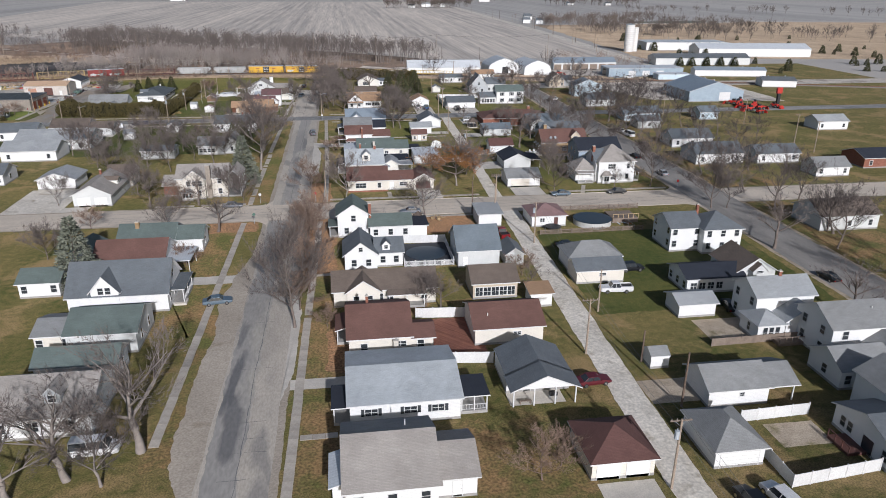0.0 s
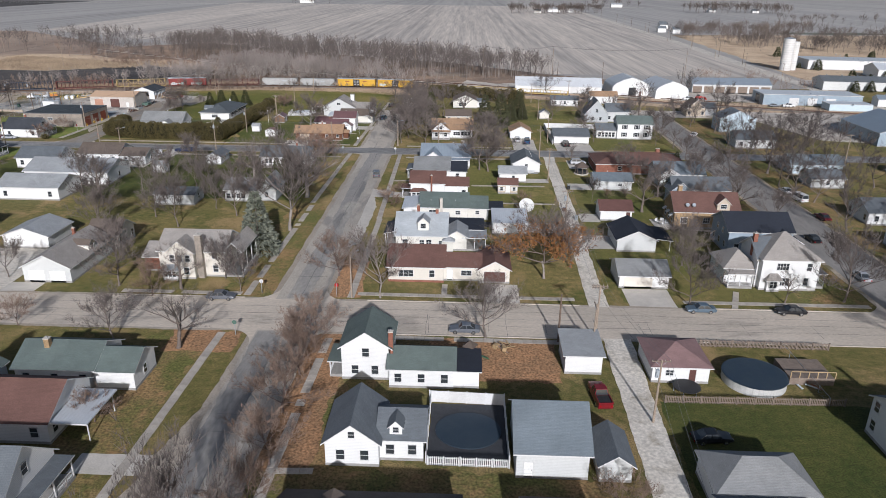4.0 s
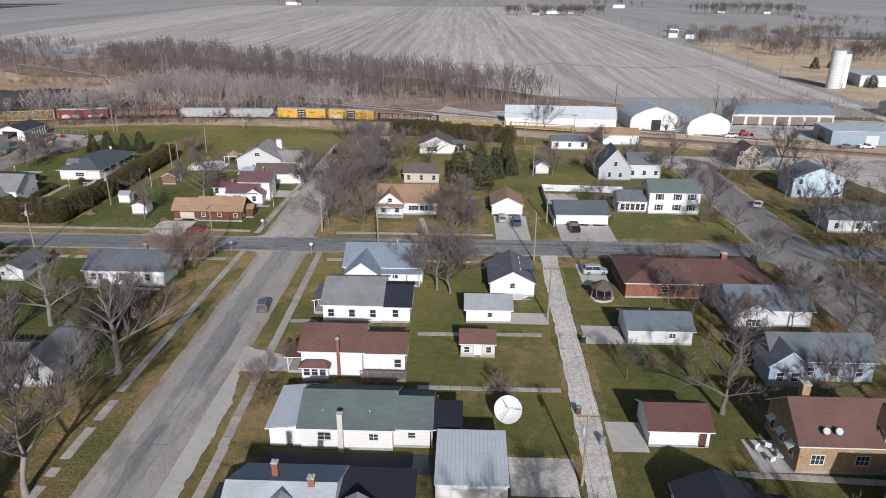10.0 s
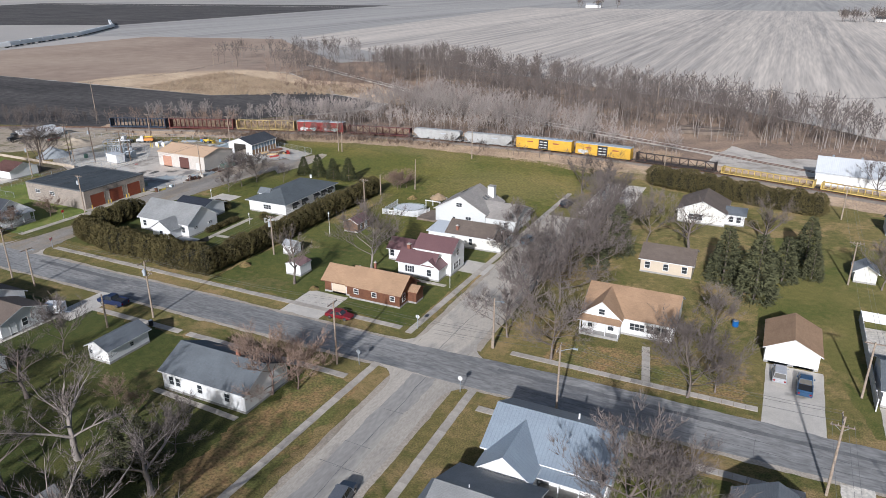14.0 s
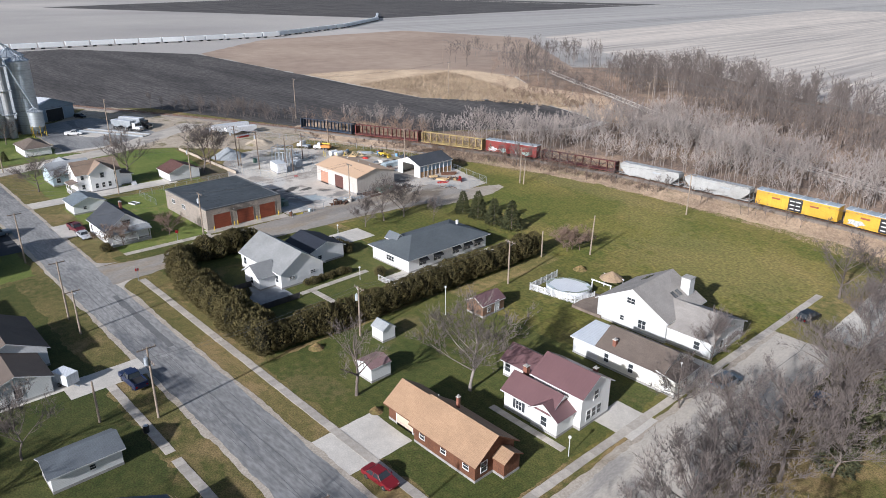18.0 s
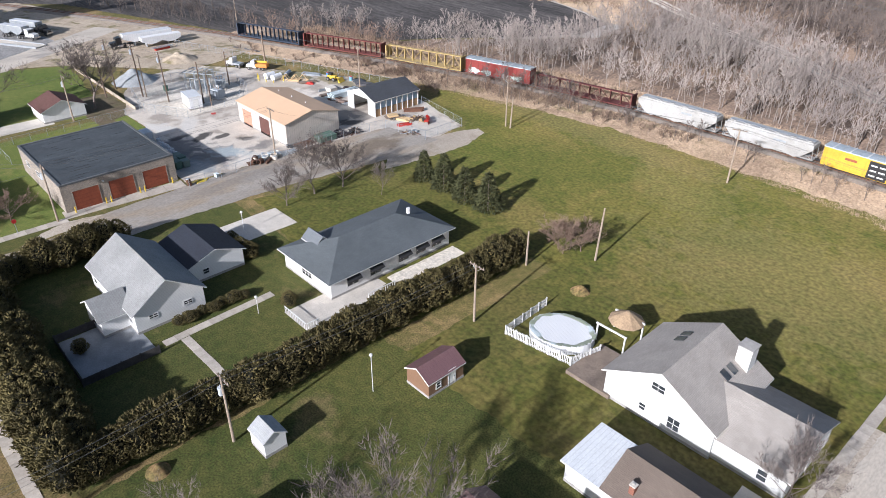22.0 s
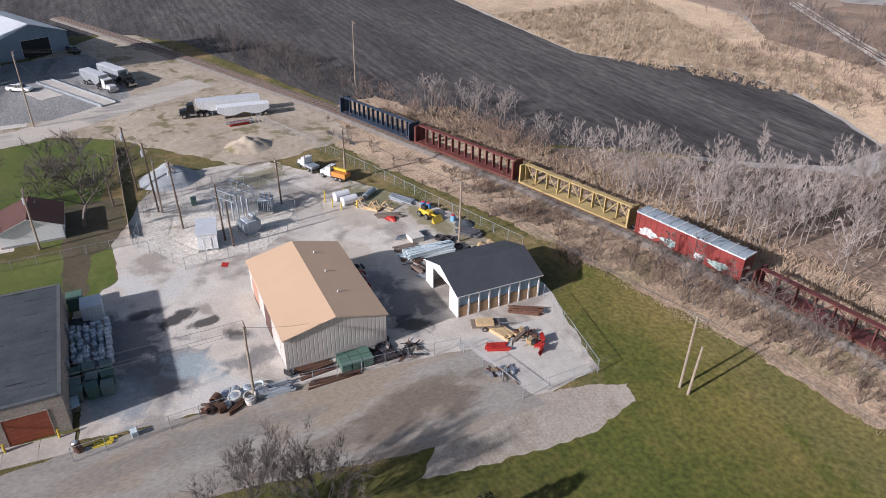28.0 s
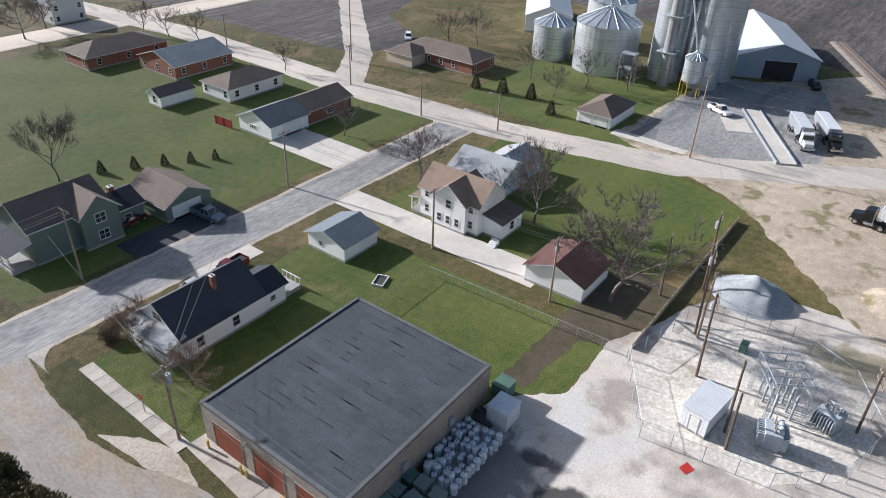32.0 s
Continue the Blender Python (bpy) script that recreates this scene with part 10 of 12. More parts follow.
prism(bm, [(-4.8, -0.3), (-2.6, -0.3), (-2.6, 3.4), (-4.8, 3.4)], -6.12, -6.0)
prism(bm, [(2.4, -0.3), (4.8, -0.3), (4.8, 3.4), (2.4, 3.4)], -6.12, -6.0)
part("gable", fixn(bm), siding("white"), T)
bm = bmesh.new()
prism(bm, [(-4.8, -0.3), (4.8, -0.3), (4.8, 3.4), (0, 5.1), (-4.8, 3.4)], 6.0, 6.12)
part("gable", fixn(bm), siding("white"), T)
part("lower_wall", box(4.6, 4.8, -6.1, 6.1, -0.3, 1.6), mat("rusty_panel", (0.42, 0.27, 0.14), (0.25, 0.17, 0.11), 1.5, 0.8), T, "rust-stained lower panels")
for i in range(9):
    y = -6.05 + i * 1.5
    part("post", box(4.72, 4.9, y - 0.09, y + 0.09, -0.3, 3.4), TRIM, T)
part("back_panel", box(4.55, 4.6, -6.1, 6.1, 1.6, 3.0), mat("blue_panel", (0.25, 0.34, 0.42), (0.18, 0.25, 0.32), 1, 0.5), T)


# grain bins
def grain_bin(x, y, r, h, label, cone=0.45, legs=False, z0=0.0):
    T = thing("grain_bin", label, "grain bin", pose(x, y, 0), "grain bins")
    bm = bmesh.new()
    n = 36
    rings = [(r, z0), (r, z0 + h), (0.4, z0 + h + r * cone)]
    vs = [[bm.verts.new((a * math.cos(math.tau * i / n), a * math.sin(math.tau * i / n), z)) for i in range(n)] for a, z in rings]
    for i in range(n):
        j = (i + 1) % n
        bm.faces.new((vs[0][i], vs[0][j], vs[1][j], vs[1][i]))
    part("wall", bm, GALV, T)
    bm = bmesh.new()
    e = r + 0.25
    lo = [bm.verts.new((e * math.cos(math.tau * i / n), e * math.sin(math.tau * i / n), z0 + h - 0.1)) for i in range(n)]
    hi = [bm.verts.new((0.4 * math.cos(math.tau * i / n), 0.4 * math.sin(math.tau * i / n), z0 + h + r * cone)) for i in range(n)]
    for i in range(n):
        j = (i + 1) % n
        bm.faces.new((lo[i], lo[j], hi[j], hi[i]))
    bm.faces.new(hi)
    part("roof", bm, STEEL, T, "conical galvanised roof")
    for i in range(18):
        a = math.tau * i / 18
        b = bmesh.new()
        rod(b, (e * math.cos(a), e * math.sin(a), z0 + h), (0.5 * math.cos(a), 0.5 * math.sin(a), z0 + h + r * cone + 0.05), 0.07, 4)
        part("roof_rib", b, GALV, T)
    k = int(h / 3.2)
    for i in range(k):
        b = bmesh.new()
        q = r + 0.03
        z = z0 + (i + 1) * h / (k + 1)
        a0 = [b.verts.new((q * math.cos(math.tau * j / n), q * math.sin(math.tau * j / n), z - 0.06)) for j in range(n)]
        a1 = [b.verts.new((q * math.cos(math.tau * j / n), q * math.sin(math.tau * j / n), z + 0.06)) for j in range(n)]
        for j in range(n):
            b.faces.new((a0[j], a0[(j + 1) % n], a1[(j + 1) % n], a1[j]))
        part("hoop", b, STEEL, T)
    b = bmesh.new()
    rod(b, (0, 0, z0 + h + r * cone - 0.2), (0, 0, z0 + h + r * cone + 0.5), 0.45, 12)
    part("cap", b, GALV, T)
    if z0 > 0:
        b = bmesh.new()
        rod(b, (0, 0, z0 - r * 0.8), (0, 0, z0), 0.3, 20, r)
        part("cone_bottom", b, GALV, T)
        for i in range(6):
            a = math.tau * i / 6
            b = bmesh.new()
            rod(b, (r * math.cos(a), r * math.sin(a), -0.2), (r * math.cos(a), r * math.sin(a), z0 + 0.2), 0.12, 6)
            part("leg", b, paint("yellow", (0.6, 0.42, 0.05)), T, "yellow steel leg")
    else:
        part("base", box(-r * 0.72, r * 0.72, -r * 0.72, r * 0.72, -0.3, 0.1), CONCRETE, T)
    return T


grain_bin(-259.5, 262.5, 5.0, 8.6, "squat galvanised grain bin with conical roof")
grain_bin(-260.3, 276.8, 7.7, 11.4, "large galvanised grain bin with conical roof")
grain_bin(-262.5, 291.5, 3.6, 27.0, "tall slim galvanised grain bin", 0.5)
grain_bin(-263.5, 300.5, 3.6, 25.0, "tall slim galvanised grain bin", 0.5)
grain_bin(-272, 289, 4.8, 26.0, "tall slim galvanised grain bin", 0.5)
grain_bin(-272, 300, 4.8, 26.0, "tall slim galvanised grain bin", 0.5)
grain_bin(-281, 268, 6.5, 12.0, "galvanised grain bin behind the others")
grain_bin(-254.8, 300.8, 2.3, 5.0, "small hopper bin on yellow legs", 0.5, True, 3.6)
T = thing("elevator_tower", "tall steel elevator leg with chutes and platform", "elevator", pose(-257.5, 293.5, 0))
b = bmesh.new()
rod(b, (0, 0, -0.2), (0, 0, 33), 1.3, 14)
part("shaft", b, mat("dull_steel", (0.36, 0.37, 0.38), (0.25, 0.26, 0.27), 1, 0.5, metal=0.5), T)
part("head", box(-1.8, 1.8, -1.4, 1.4, 33, 35.5), STEEL, T)
for a, bb in (((0, 0, 33), (-4, -2, 28.5)), ((0, 0, 33), (-5, 8, 27)), ((0, 0, 34), (-14, 6, 28.5)), ((0, 0, 32), (-6, -17, 16.5)), ((0, 0, 30), (2.7, 7.3, 9.8))):
    b = bmesh.new()
    rod(b, a, bb, 0.22, 8)
    part("chute", b, GALV, T)
for z in (8, 16, 24, 31):
    part("platform", box(-2.2, 2.2, -2.2, 2.2, z, z + 0.12), STEEL, T)
T = thing("steel_rack", "open steel frame beside the bins", "steel frame", pose(-253.5, 286, 0))
for x in (-1.2, 1.2):
    for y in (-1.6, 1.6):
        part("post", box(x - 0.12, x + 0.12, y - 0.12, y + 0.12, -0.2, 7), STEEL, T)
for z in (3.4, 6.8):
    part("deck", box(-1.4, 1.4, -1.8, 1.8, z, z + 0.2), STEEL, T)
T = house("grey metal barn with dark sliding doors", -294, 306, 27, "barn", "barn")
V = vol(T, -3, 0, 36, 19, 5.4, "gx", 3.2, MGREYW, MWHITE, 0.3)
garage_door(V, "E", 0.6, 7.5, 4.6, BLACK)
T = house("white metal machine shed beside the field", -290, 244, 30, "barn", "machine_shed")
V = vol(T, 0, 0, 26, 13, 4.6, "gx", 2.6, "white", MWHITE, 0.3)
garage_door(V, "E", 0, 5, 4.0, PANE)
T = thing("truck_scale", "long concrete truck scale deck with low curbs", "truck scale", pose(-242.4, 321.6, 0, 0, 0, 28.7))
part("deck", box(-14, 14, -1.7, 1.7, -0.2, 0.35), CONCRETE, T)
for s in (-1, 1):
    part("curb", box(-14, 14, s * 1.75 - 0.12, s * 1.75 + 0.12, -0.2, 0.6), STEEL, T)
T = thing("concrete_slab", "pale square concrete slab on the apron", "slab", pose(-244, 315, 0, 0, 0, 28))
part("slab", box(-4, 4, -2.5, 2.5, 0, 0.12), CONCRETE, T)

# white sheds and metal buildings to the north-east
def metal_shed(label, x0, x1, y0, y1, h, style, rise, wall, roof, rot=0, doors=()):
    T = house(label, (x0 + x1) / 2, (y0 + y1) / 2, rot, "metal building", "metal_building")
    V = vol(T, 0, 0, x1 - x0, y1 - y0, h, style, rise, wall, roof, 0.25)
    for side, u, w, hh, m in doors:
        garage_door(V, side, u, w, hh, m)
    n = int(max(x1 - x0, y1 - y0) / 7)
    for i in range(n):
        b = bmesh.new()
        q = (-0.5 + (i + 0.5) / n) * max(x1 - x0, y1 - y0)
        p = (q, 0.3) if style == "gx" else (0.3, q)
        rod(b, (p[0], p[1], h + rise - 0.2), (p[0], p[1], h + rise + 0.6), 0.3, 8)
        part("roof_vent", b, STEEL, T)
    return T


metal_shed("long white metal storage building", 38.5, 80.5, 401.5, 412.0, 3.4, "gx", 3.6, "white", MWHITE, -3, (("S", 8, 4, 3, TRIM),))
def arched_shed(label, x, y, w, d, h, rot, doors):
    """A shed whose walls and roof run together in one pointed arch of sheet metal."""
    T = house(label, x, y, rot, "metal building", "metal_building")
    half = [(w / 2, 0), (w / 2 * 0.99, h * 0.42), (w / 2 * 0.95, h * 0.54), (w / 2 * 0.82, h * 0.67), (w / 2 * 0.45, h * 0.86), (0.0, h)]
    arc = half + [(-p, q) for p, q in reversed(half[:-1])]
    bm = bmesh.new()
    rows = [[bm.verts.new((p * k, yy, max(-0.3, q * k - (0.3 if q == 0 else 0)))) for p, q in arc] for k, yy in ((1.0, -d / 2), (1.0, d / 2), (0.985, d / 2), (0.985, -d / 2))]
    for r, q in zip(rows, rows[1:] + rows[:1]):
        for i in range(len(arc) - 1):
            bm.faces.new((r[i], r[i + 1], q[i + 1], q[i]))
    part("roof_shell", fixn(bm), MWHITE, T, "white ribbed sheet-metal arch")
    for yy in (-d / 2 + 0.1, d / 2 - 0.22):
        bm = bmesh.new()
        prism(bm, [(p * 0.98, q * 0.98 - (0.3 if q == 0 else 0)) for p, q in arc], yy, yy + 0.12)
        part("end_wall", fixn(bm), siding("white"), T)
    for u, dw, dh, m in doors:
        part("door", box(u - dw / 2, u + dw / 2, -d / 2 + 0.04, -d / 2 + 0.098, 0, dh), m, T)
    for i in range(5):
        yy = -d / 2 + (i + 0.5) * d / 5
        part("roof_rib", box(-0.25, 0.25, yy - 0.25, yy + 0.25, h - 0.2, h + 0.25), STEEL, T, "small roof vent")


# BLACK panel paints the dark inside of the open doorway; DOORD is a door
arched_shed("white arched storage shed with an open door", 93.5, 407.0, 18.5, 18, 8.6, 3, [(0.6, 3.6, 3.8, BLACK), (4.6, 1.0, 2.1, DOORD)])
arched_shed("white arched storage shed with a white door", 110.2, 401.5, 16.5, 22, 8.0, 8, [(1.6, 4.2, 3.6, TRIM)])
metal_shed("open-fronted machine shed with blue-grey roof", 127, 166, 410, 421, 4.2, "gx", 2.6, "palegrey", MBLUE, 0, tuple(("S", -17 + 5.6 * i, 4.6, 3.4, WOOD) for i in range(7)))
metal_shed("grey-blue metal building with white roof edge", 149, 192, 375, 390, 4.8, "flat", 0, MGREYW, MWHITE, -3, (("W", 0, 6, 4, PANE), ("S", -8, 4, 3.4, TRIM), ("S", 0, 4, 3.4, TRIM), ("S", 8, 4, 3.4, TRIM)))
metal_shed("small low office with a flat roof", 172, 190, 362, 370, 3.0, "flat", 0, "paleblue", MWHITE, -3)
metal_shed("large pale blue metal machinery hall", 154, 180, 292, 318, 4.6, "gy", 4.0, MGREYW, MBLUE, 0, (("S", 4, 5, 4, TRIM),))
metal_shed("very long white metal factory building", 255, 335, 470, 492, 5.5, "gx", 3.0, "white", MWHITE, -8)
metal_shed("long low white building", 200, 262, 425, 440, 4.5, "gx", 2.2, "palegrey", "slate", -4)
metal_shed("white factory block with flat roof", 236, 300, 520, 545, 6, "flat", 0, "white", MWHITE, -5)
metal_shed("low white office row", 200, 240, 372, 380, 3.4, "gx", 1.5, "white", MBLUE, -10)
metal_shed("low white store building", 215, 232, 330, 340, 3.2, "gx", 1.5, "white", "slate", -12)
metal_shed("white farm building in the distance", 160, 182, 1392, 1402, 5, "gx", 3, "white", "palegrey")
metal_shed("white farm building in the distance", -372, -340, 1722, 1736, 6, "gx", 3, "white", "palegrey")
metal_shed("white farm building in the distance", 335, 360, 1705, 1716, 6, "gx", 3, "white", "palegrey")
for fx, fy, fw, fl in ((226, 866, 9, 7), (238, 850, 8, 7), (247, 940, 10, 8), (252, 962, 9, 8), (480, 1480, 14, 9), (560, 1470, 12, 9), (130, 1335, 12, 9)):
    metal_shed("small white farmhouse beside the country road", fx, fx + fw, fy, fy + fl, 4.5, "gx", 2.6, "white", "slate")
metal_shed("white farmhouse in the distance", 196, 206, 1385, 1394, 6, "gy", 3, "white", "slate")
T = thing("concrete_silo", "tall white concrete silo standing by the country road", "silo", pose(218, 517, 0))
b = bmesh.new()
rod(b, (0, 0, -0.3), (0, 0, 19.5), 3.4, 28)
part("shaft", b, mat("silo_white", (0.68, 0.67, 0.65), (0.55, 0.54, 0.52), 0.7, 0.8, kind="lap", period=1.4), T)
b = bmesh.new()
rod(b, (5.2, 1.5, -0.3), (5.2, 1.5, 17.5), 2.2, 24)
part("shaft", b, mat("silo_white", (0.6, 0.6, 0.6)), T)
b = bmesh.new()
rod(b, (0, 0, 19.5), (0, 0, 20.3), 3.3, 28, 1.0)
part("cap", b, STEEL, T)
# machinery and stacked goods in the yards
REDM = paint("implement_red", (0.42, 0.03, 0.02), 0.45, 0.0)
ORNG = paint("orange", (0.55, 0.22, 0.05), 0.5, 0.0)
YELM = paint("machine_yellow", (0.62, 0.42, 0.04), 0.5, 0.0)


def implement(x, y, rot, label, m, s=1.0):
    T = thing("farm_machine", label, "machine", pose(x, y, 0.05, 0, 0, rot) @ Matrix.Diagonal((s, s, s, 1)))
    part("body", box(-1.2, 1.2, -0.6, 0.6, 0.5, 1.3, 0.12), m, T)
    part("arm", box(1.1, 2.4, -0.15, 0.15, 0.8, 1.0), m, T)
    part("bucket", loft([[(2.3, -1.0, 0.1), (2.3, 1.0, 0.1), (2.3, 1.0, 1.0), (2.3, -1.0, 1.0)], [(3.0, -1.0, 0.05), (3.0, 1.0, 0.05), (2.8, 1.0, 0.3), (2.8, -1.0, 0.3)]]), m, T)
    part("seat_box", box(-0.9, 0.1, -0.4, 0.4, 1.3, 1.9, 0.08), BLACK, T)
    ty, ri = wheel_meshes(0.5)
    for wx in (-0.8, 0.8):
        for s_ in (-0.75, 0.75):
            wh = part("wheel", ty, None, T, "", pose(wx, s_, 0.5))
            part("rim", ri, None, wh)


ri_ = random.Random(12)
for i in range(9):
    implement(176 + ri_.uniform(-8, 10), 288 - i * 2.6 + ri_.uniform(-1, 1), ri_.uniform(0, 360), "red farm implement parked on the gravel lot", REDM, 1.3)
implement(170, 262, 20, "red farm implement at the lot's edge", REDM, 1.2)
T = thing("sign_tower", "tall red and black dealer sign column", "sign", pose(190, 281, 0))
part("column", box(-0.6, 0.6, -0.6, 0.6, -0.2, 5), BLACK, T)
part("panel", box(-1.2, 1.2, -0.5, 0.5, 5, 7.5), REDM, T, "plain red sign panel")
implement(-152.3, 371.4, 20, "yellow wheeled machine among stored goods", YELM, 1.0)
implement(124, 389, 0, "red truck-like loader by the sheds", REDM, 1.2)
T = thing("utility_truck", "orange bucket truck parked in the yard", "truck", pose(-172.2, 362.6, 0.05, 0, 0, 215) @ Matrix.Diagonal((0.8, 0.8, 0.8, 1)))
truck_cab(T, 0.6, "white")
part("bed", box(-3.4, 0.4, -1.1, 1.1, 0.95, 2.0), ORNG, T, "orange service body")
part("boom", box(-3.2, 0.8, -0.25, 0.25, 2.3, 2.8), YELM, T, "yellow folded boom")
T = thing("utility_truck", "white truck cab parked in the yard", "truck", pose(-178.2, 359.4, 0.05, 0, 0, 200) @ Matrix.Diagonal((0.8, 0.8, 0.8, 1)))
truck_cab(T, 0.0, "white")
part("deck", box(-2.8, -0.1, -1.1, 1.1, 0.96, 1.5), STEEL, T)


def cyl_thing(name, label, cat, x, y, r, h, m, rot=(0, 0, 0), group="", z=0.05, lidm=None):
    T = thing(name, label, cat, pose(x, y, z, *rot), group)
    b = bmesh.new()
    rod(b, (0, 0, 0), (0, 0, h), r, 14)
    part("shell", b, m, T)
    b = bmesh.new()
    rod(b, (0, 0, h), (0, 0, h + 0.1), r * 0.85, 14, r * 0.5)
    part("lid", b, lidm or STEEL, T)
    return T


PALEC = mat("can_lid", (0.66, 0.69, 0.72), (0.55, 0.58, 0.6), 2, 0.5)


def drum(x, y):
    T = cyl_thing("transformer_can", "grey pole transformer standing in rows", "transformer", x, y, 0.3, 0.95, mat("can_pale", (0.55, 0.60, 0.64), (0.38, 0.42, 0.46), 0.9, 0.5), group="stored transformers", lidm=PALEC)
    b = bmesh.new()
    rod(b, (-0.12, 0, 0.98), (-0.12, 0, 1.3), 0.06, 6)
    part("bushing", b, mat("bushing", (0.5, 0.5, 0.5)), T)
    return T


rb = random.Random(2)
d0 = drum(-134.5, 319.9)
for i in range(11):
    for j in range(6):
        if (i or j) and rb.random() > 0.06:
            k = rb.uniform(0.85, 1.25)
            copy_thing(d0, pose(-134.2 - i * 0.74 + rb.uniform(-0.14, 0.14), 319.4 + j * 0.76 + rb.uniform(-0.14, 0.14), 0.05, 0, 0, rb.uniform(0, 360)) @ Matrix.Diagonal((k, k, k * rb.uniform(0.8, 1.2), 1)))
GREENB = mat("green_cabinet", (0.10, 0.17, 0.13), (0.07, 0.12, 0.10), 2, 0.5)


def cabinet(x, y, rot, w, d, h, m, label, name="pad_transformer"):
    T = thing(name, label, "cabinet", pose(x, y, 0.05, 0, 0, rot), "stored cabinets")
    part("body", box(-w / 2, w / 2, -d / 2, d / 2, 0, h, 0.05), m, T)
    part("lid", box(-w / 2 - 0.04, w / 2 + 0.04, -d / 2 - 0.04, d / 2 + 0.04, h, h + 0.07), m, T)
    part("door", box(-w / 2 + 0.08, w / 2 - 0.08, -d / 2 - 0.03, -d / 2, 0.1, h - 0.1), m, T)


cabinet(-144.6, 321.8, 0, 2.6, 2.4, 2.2, mat("container_white", (0.62, 0.65, 0.67), (0.5, 0.53, 0.55), 2, 0.5, kind="corr", period=0.4), "white ribbed container beside the garage", "container")
cabinet(-147.6, 319.9, 0, 2.0, 1.8, 1.8, GREENB, "dark green waste container", "waste_container")
DULLG = mat("dull_green", (0.20, 0.255, 0.22), (0.13, 0.17, 0.15), 1.5, 0.6)
for i in range(3):
    for j in range(3):
        cabinet(-132.4 + i * 1.75 + rb.uniform(-0.15, 0.15), 319.6 + j * 1.55 + rb.uniform(-0.15, 0.15), rb.uniform(-10, 10), 1.35, 1.2, rb.uniform(0.9, 1.5), DULLG if (i + j) % 3 else GREENB, "dull green ground transformer cabinet")
for i in range(3):
    for j in range(2):
        cabinet(-123.0 + j * 1.3, 347.3 + i * 1.3, 0, 1.15, 1.15, 1.0, GREENB, "green ground transformer cabinet by the fence")


def plank_pile(x, y, rot, n, L, m, label, name="lumber_stack", w=0.24, cat="lumber"):
    T = thing(name, label, cat, pose(x, y, 0.04, 0, 0, rot))
    R = random.Random(int(abs(x * 10)))
    for i in range(n):
        a = R.uniform(-6, 6)
        part("piece", box(-L / 2, L / 2, -w / 2, w / 2, 0, 0.2), m, T, "", pose(R.uniform(-0.4, 0.4), (i % 6 - 2.5) * (w + 0.06), (i // 6) * 0.21, 0, 0, a))


PVC = mat("pale_pipe", (0.58, 0.66, 0.68), (0.45, 0.52, 0.55), 2, 0.5)
plank_pile(-141.2, 366.8, 88, 36, 7.4, PVC, "stack of pale blue-white plastic pipes", "pipe_stack", 0.26, "pipes")
plank_pile(-159.4, 370.2, 32, 12, 4.6, STEEL, "stack of grey steel pipes", "pipe_stack", 0.22, "pipes")
plank_pile(-158.4, 364.6, 40, 8, 2.4, mat("new_lumber", (0.55, 0.40, 0.22), (0.42, 0.30, 0.17), 3, 0.8), "loose stack of pale lumber crossarms")
plank_pile(-155.0, 366.0, 70, 8, 4, WOOD, "heap of weathered timber")
plank_pile(-122.8, 372.2, 60, 18, 4, mat("rusty_brown", (0.16, 0.08, 0.05), (0.10, 0.055, 0.04), 3, 0.9), "heap of dark brown scrap branches", "scrap_heap", 0.14, "scrap")
plank_pile(-120.5, 367.0, 20, 12, 3.4, mat("new_lumber", (0.5, 0.4, 0.2)), "loose pale timber and pallets")
plank_pile(-118.0, 365.2, 70, 8, 2.6, REDM, "red steel implement frame", "implement_frame", 0.2, "machine")
plank_pile(-122.0, 338.9, 86, 10, 4.0, STEEL, "bundle of grey steel rods by the fence", "pipe_stack", 0.16, "pipes")
plank_pile(-121.6, 332.6, 80, 9, 2.4, RUST, "heap of rusty scrap by the fence", "scrap_heap", 0.2, "scrap")
plank_pile(-123.4, 344.2, 90, 5, 4.2, RUST, "rusty flat trailer frame", "flat_trailer", 0.4, "trailer")
plank_pile(-121.9, 351.9, 85, 14, 3.4, mat("black_hose", (0.03, 0.025, 0.03), (0.05, 0.04, 0.04), 3, 0.7), "tangled heap of black hose", "hose_heap", 0.22, "scrap")
for i, (dx, dy, rr) in enumerate([(0, 0, 0.7), (1.2, 1.2, 0.55), (-0.8, 1.4, 0.5), (0.3, 2.6, 0.75), (-0.9, -1.0, 0.5), (0.9, -1.1, 0.45)]):
    cyl_thing("pipe_ring", "pale concrete pipe ring lying by the fence", "pipe", -122.0 + dx, 335.0 + dy, rr, 0.6, CONCRETE if i % 2 else PVC)
for dx in (0, 1.6):
    T = cyl_thing("tank", "white cylindrical tank lying in a cradle", "tank", -163.5 + dx * 1.35, 359.6 + dx * 0.4, 0.75, 2.6, MTRAIL, (-90, 0, 10), z=0.85)
    part("cradle", box(-0.6, 0.6, 0.3, 0.8, 0.2, 2.0), STEEL, T)
cyl_thing("culvert_pipe", "grey culvert pipe lying on the ground", "pipe", -162.4, 364.6, 0.5, 3.0, STEEL, (-90, 0, 40), z=0.5)
cabinet(-146.1, 366.7, 4, 2.2, 2.0, 0.8, CONCRETE, "pale concrete vault lid", "concrete_vault")
T = thing("utility_trailer", "small flat trailer loaded with timber", "trailer", pose(-122.2, 365.8, 0.05, 0, 0, 70))
part("bed", box(-1.8, 1.8, -0.9, 0.9, 0.5, 0.62), WOOD, T)
part("tongue", box(1.8, 3.0, -0.06, 0.06, 0.45, 0.55), STEEL, T)
part("load", box(-1.2, 1.0, -0.7, 0.7, 0.62, 0.95), mat("new_lumber", (0.5, 0.4, 0.2)), T)
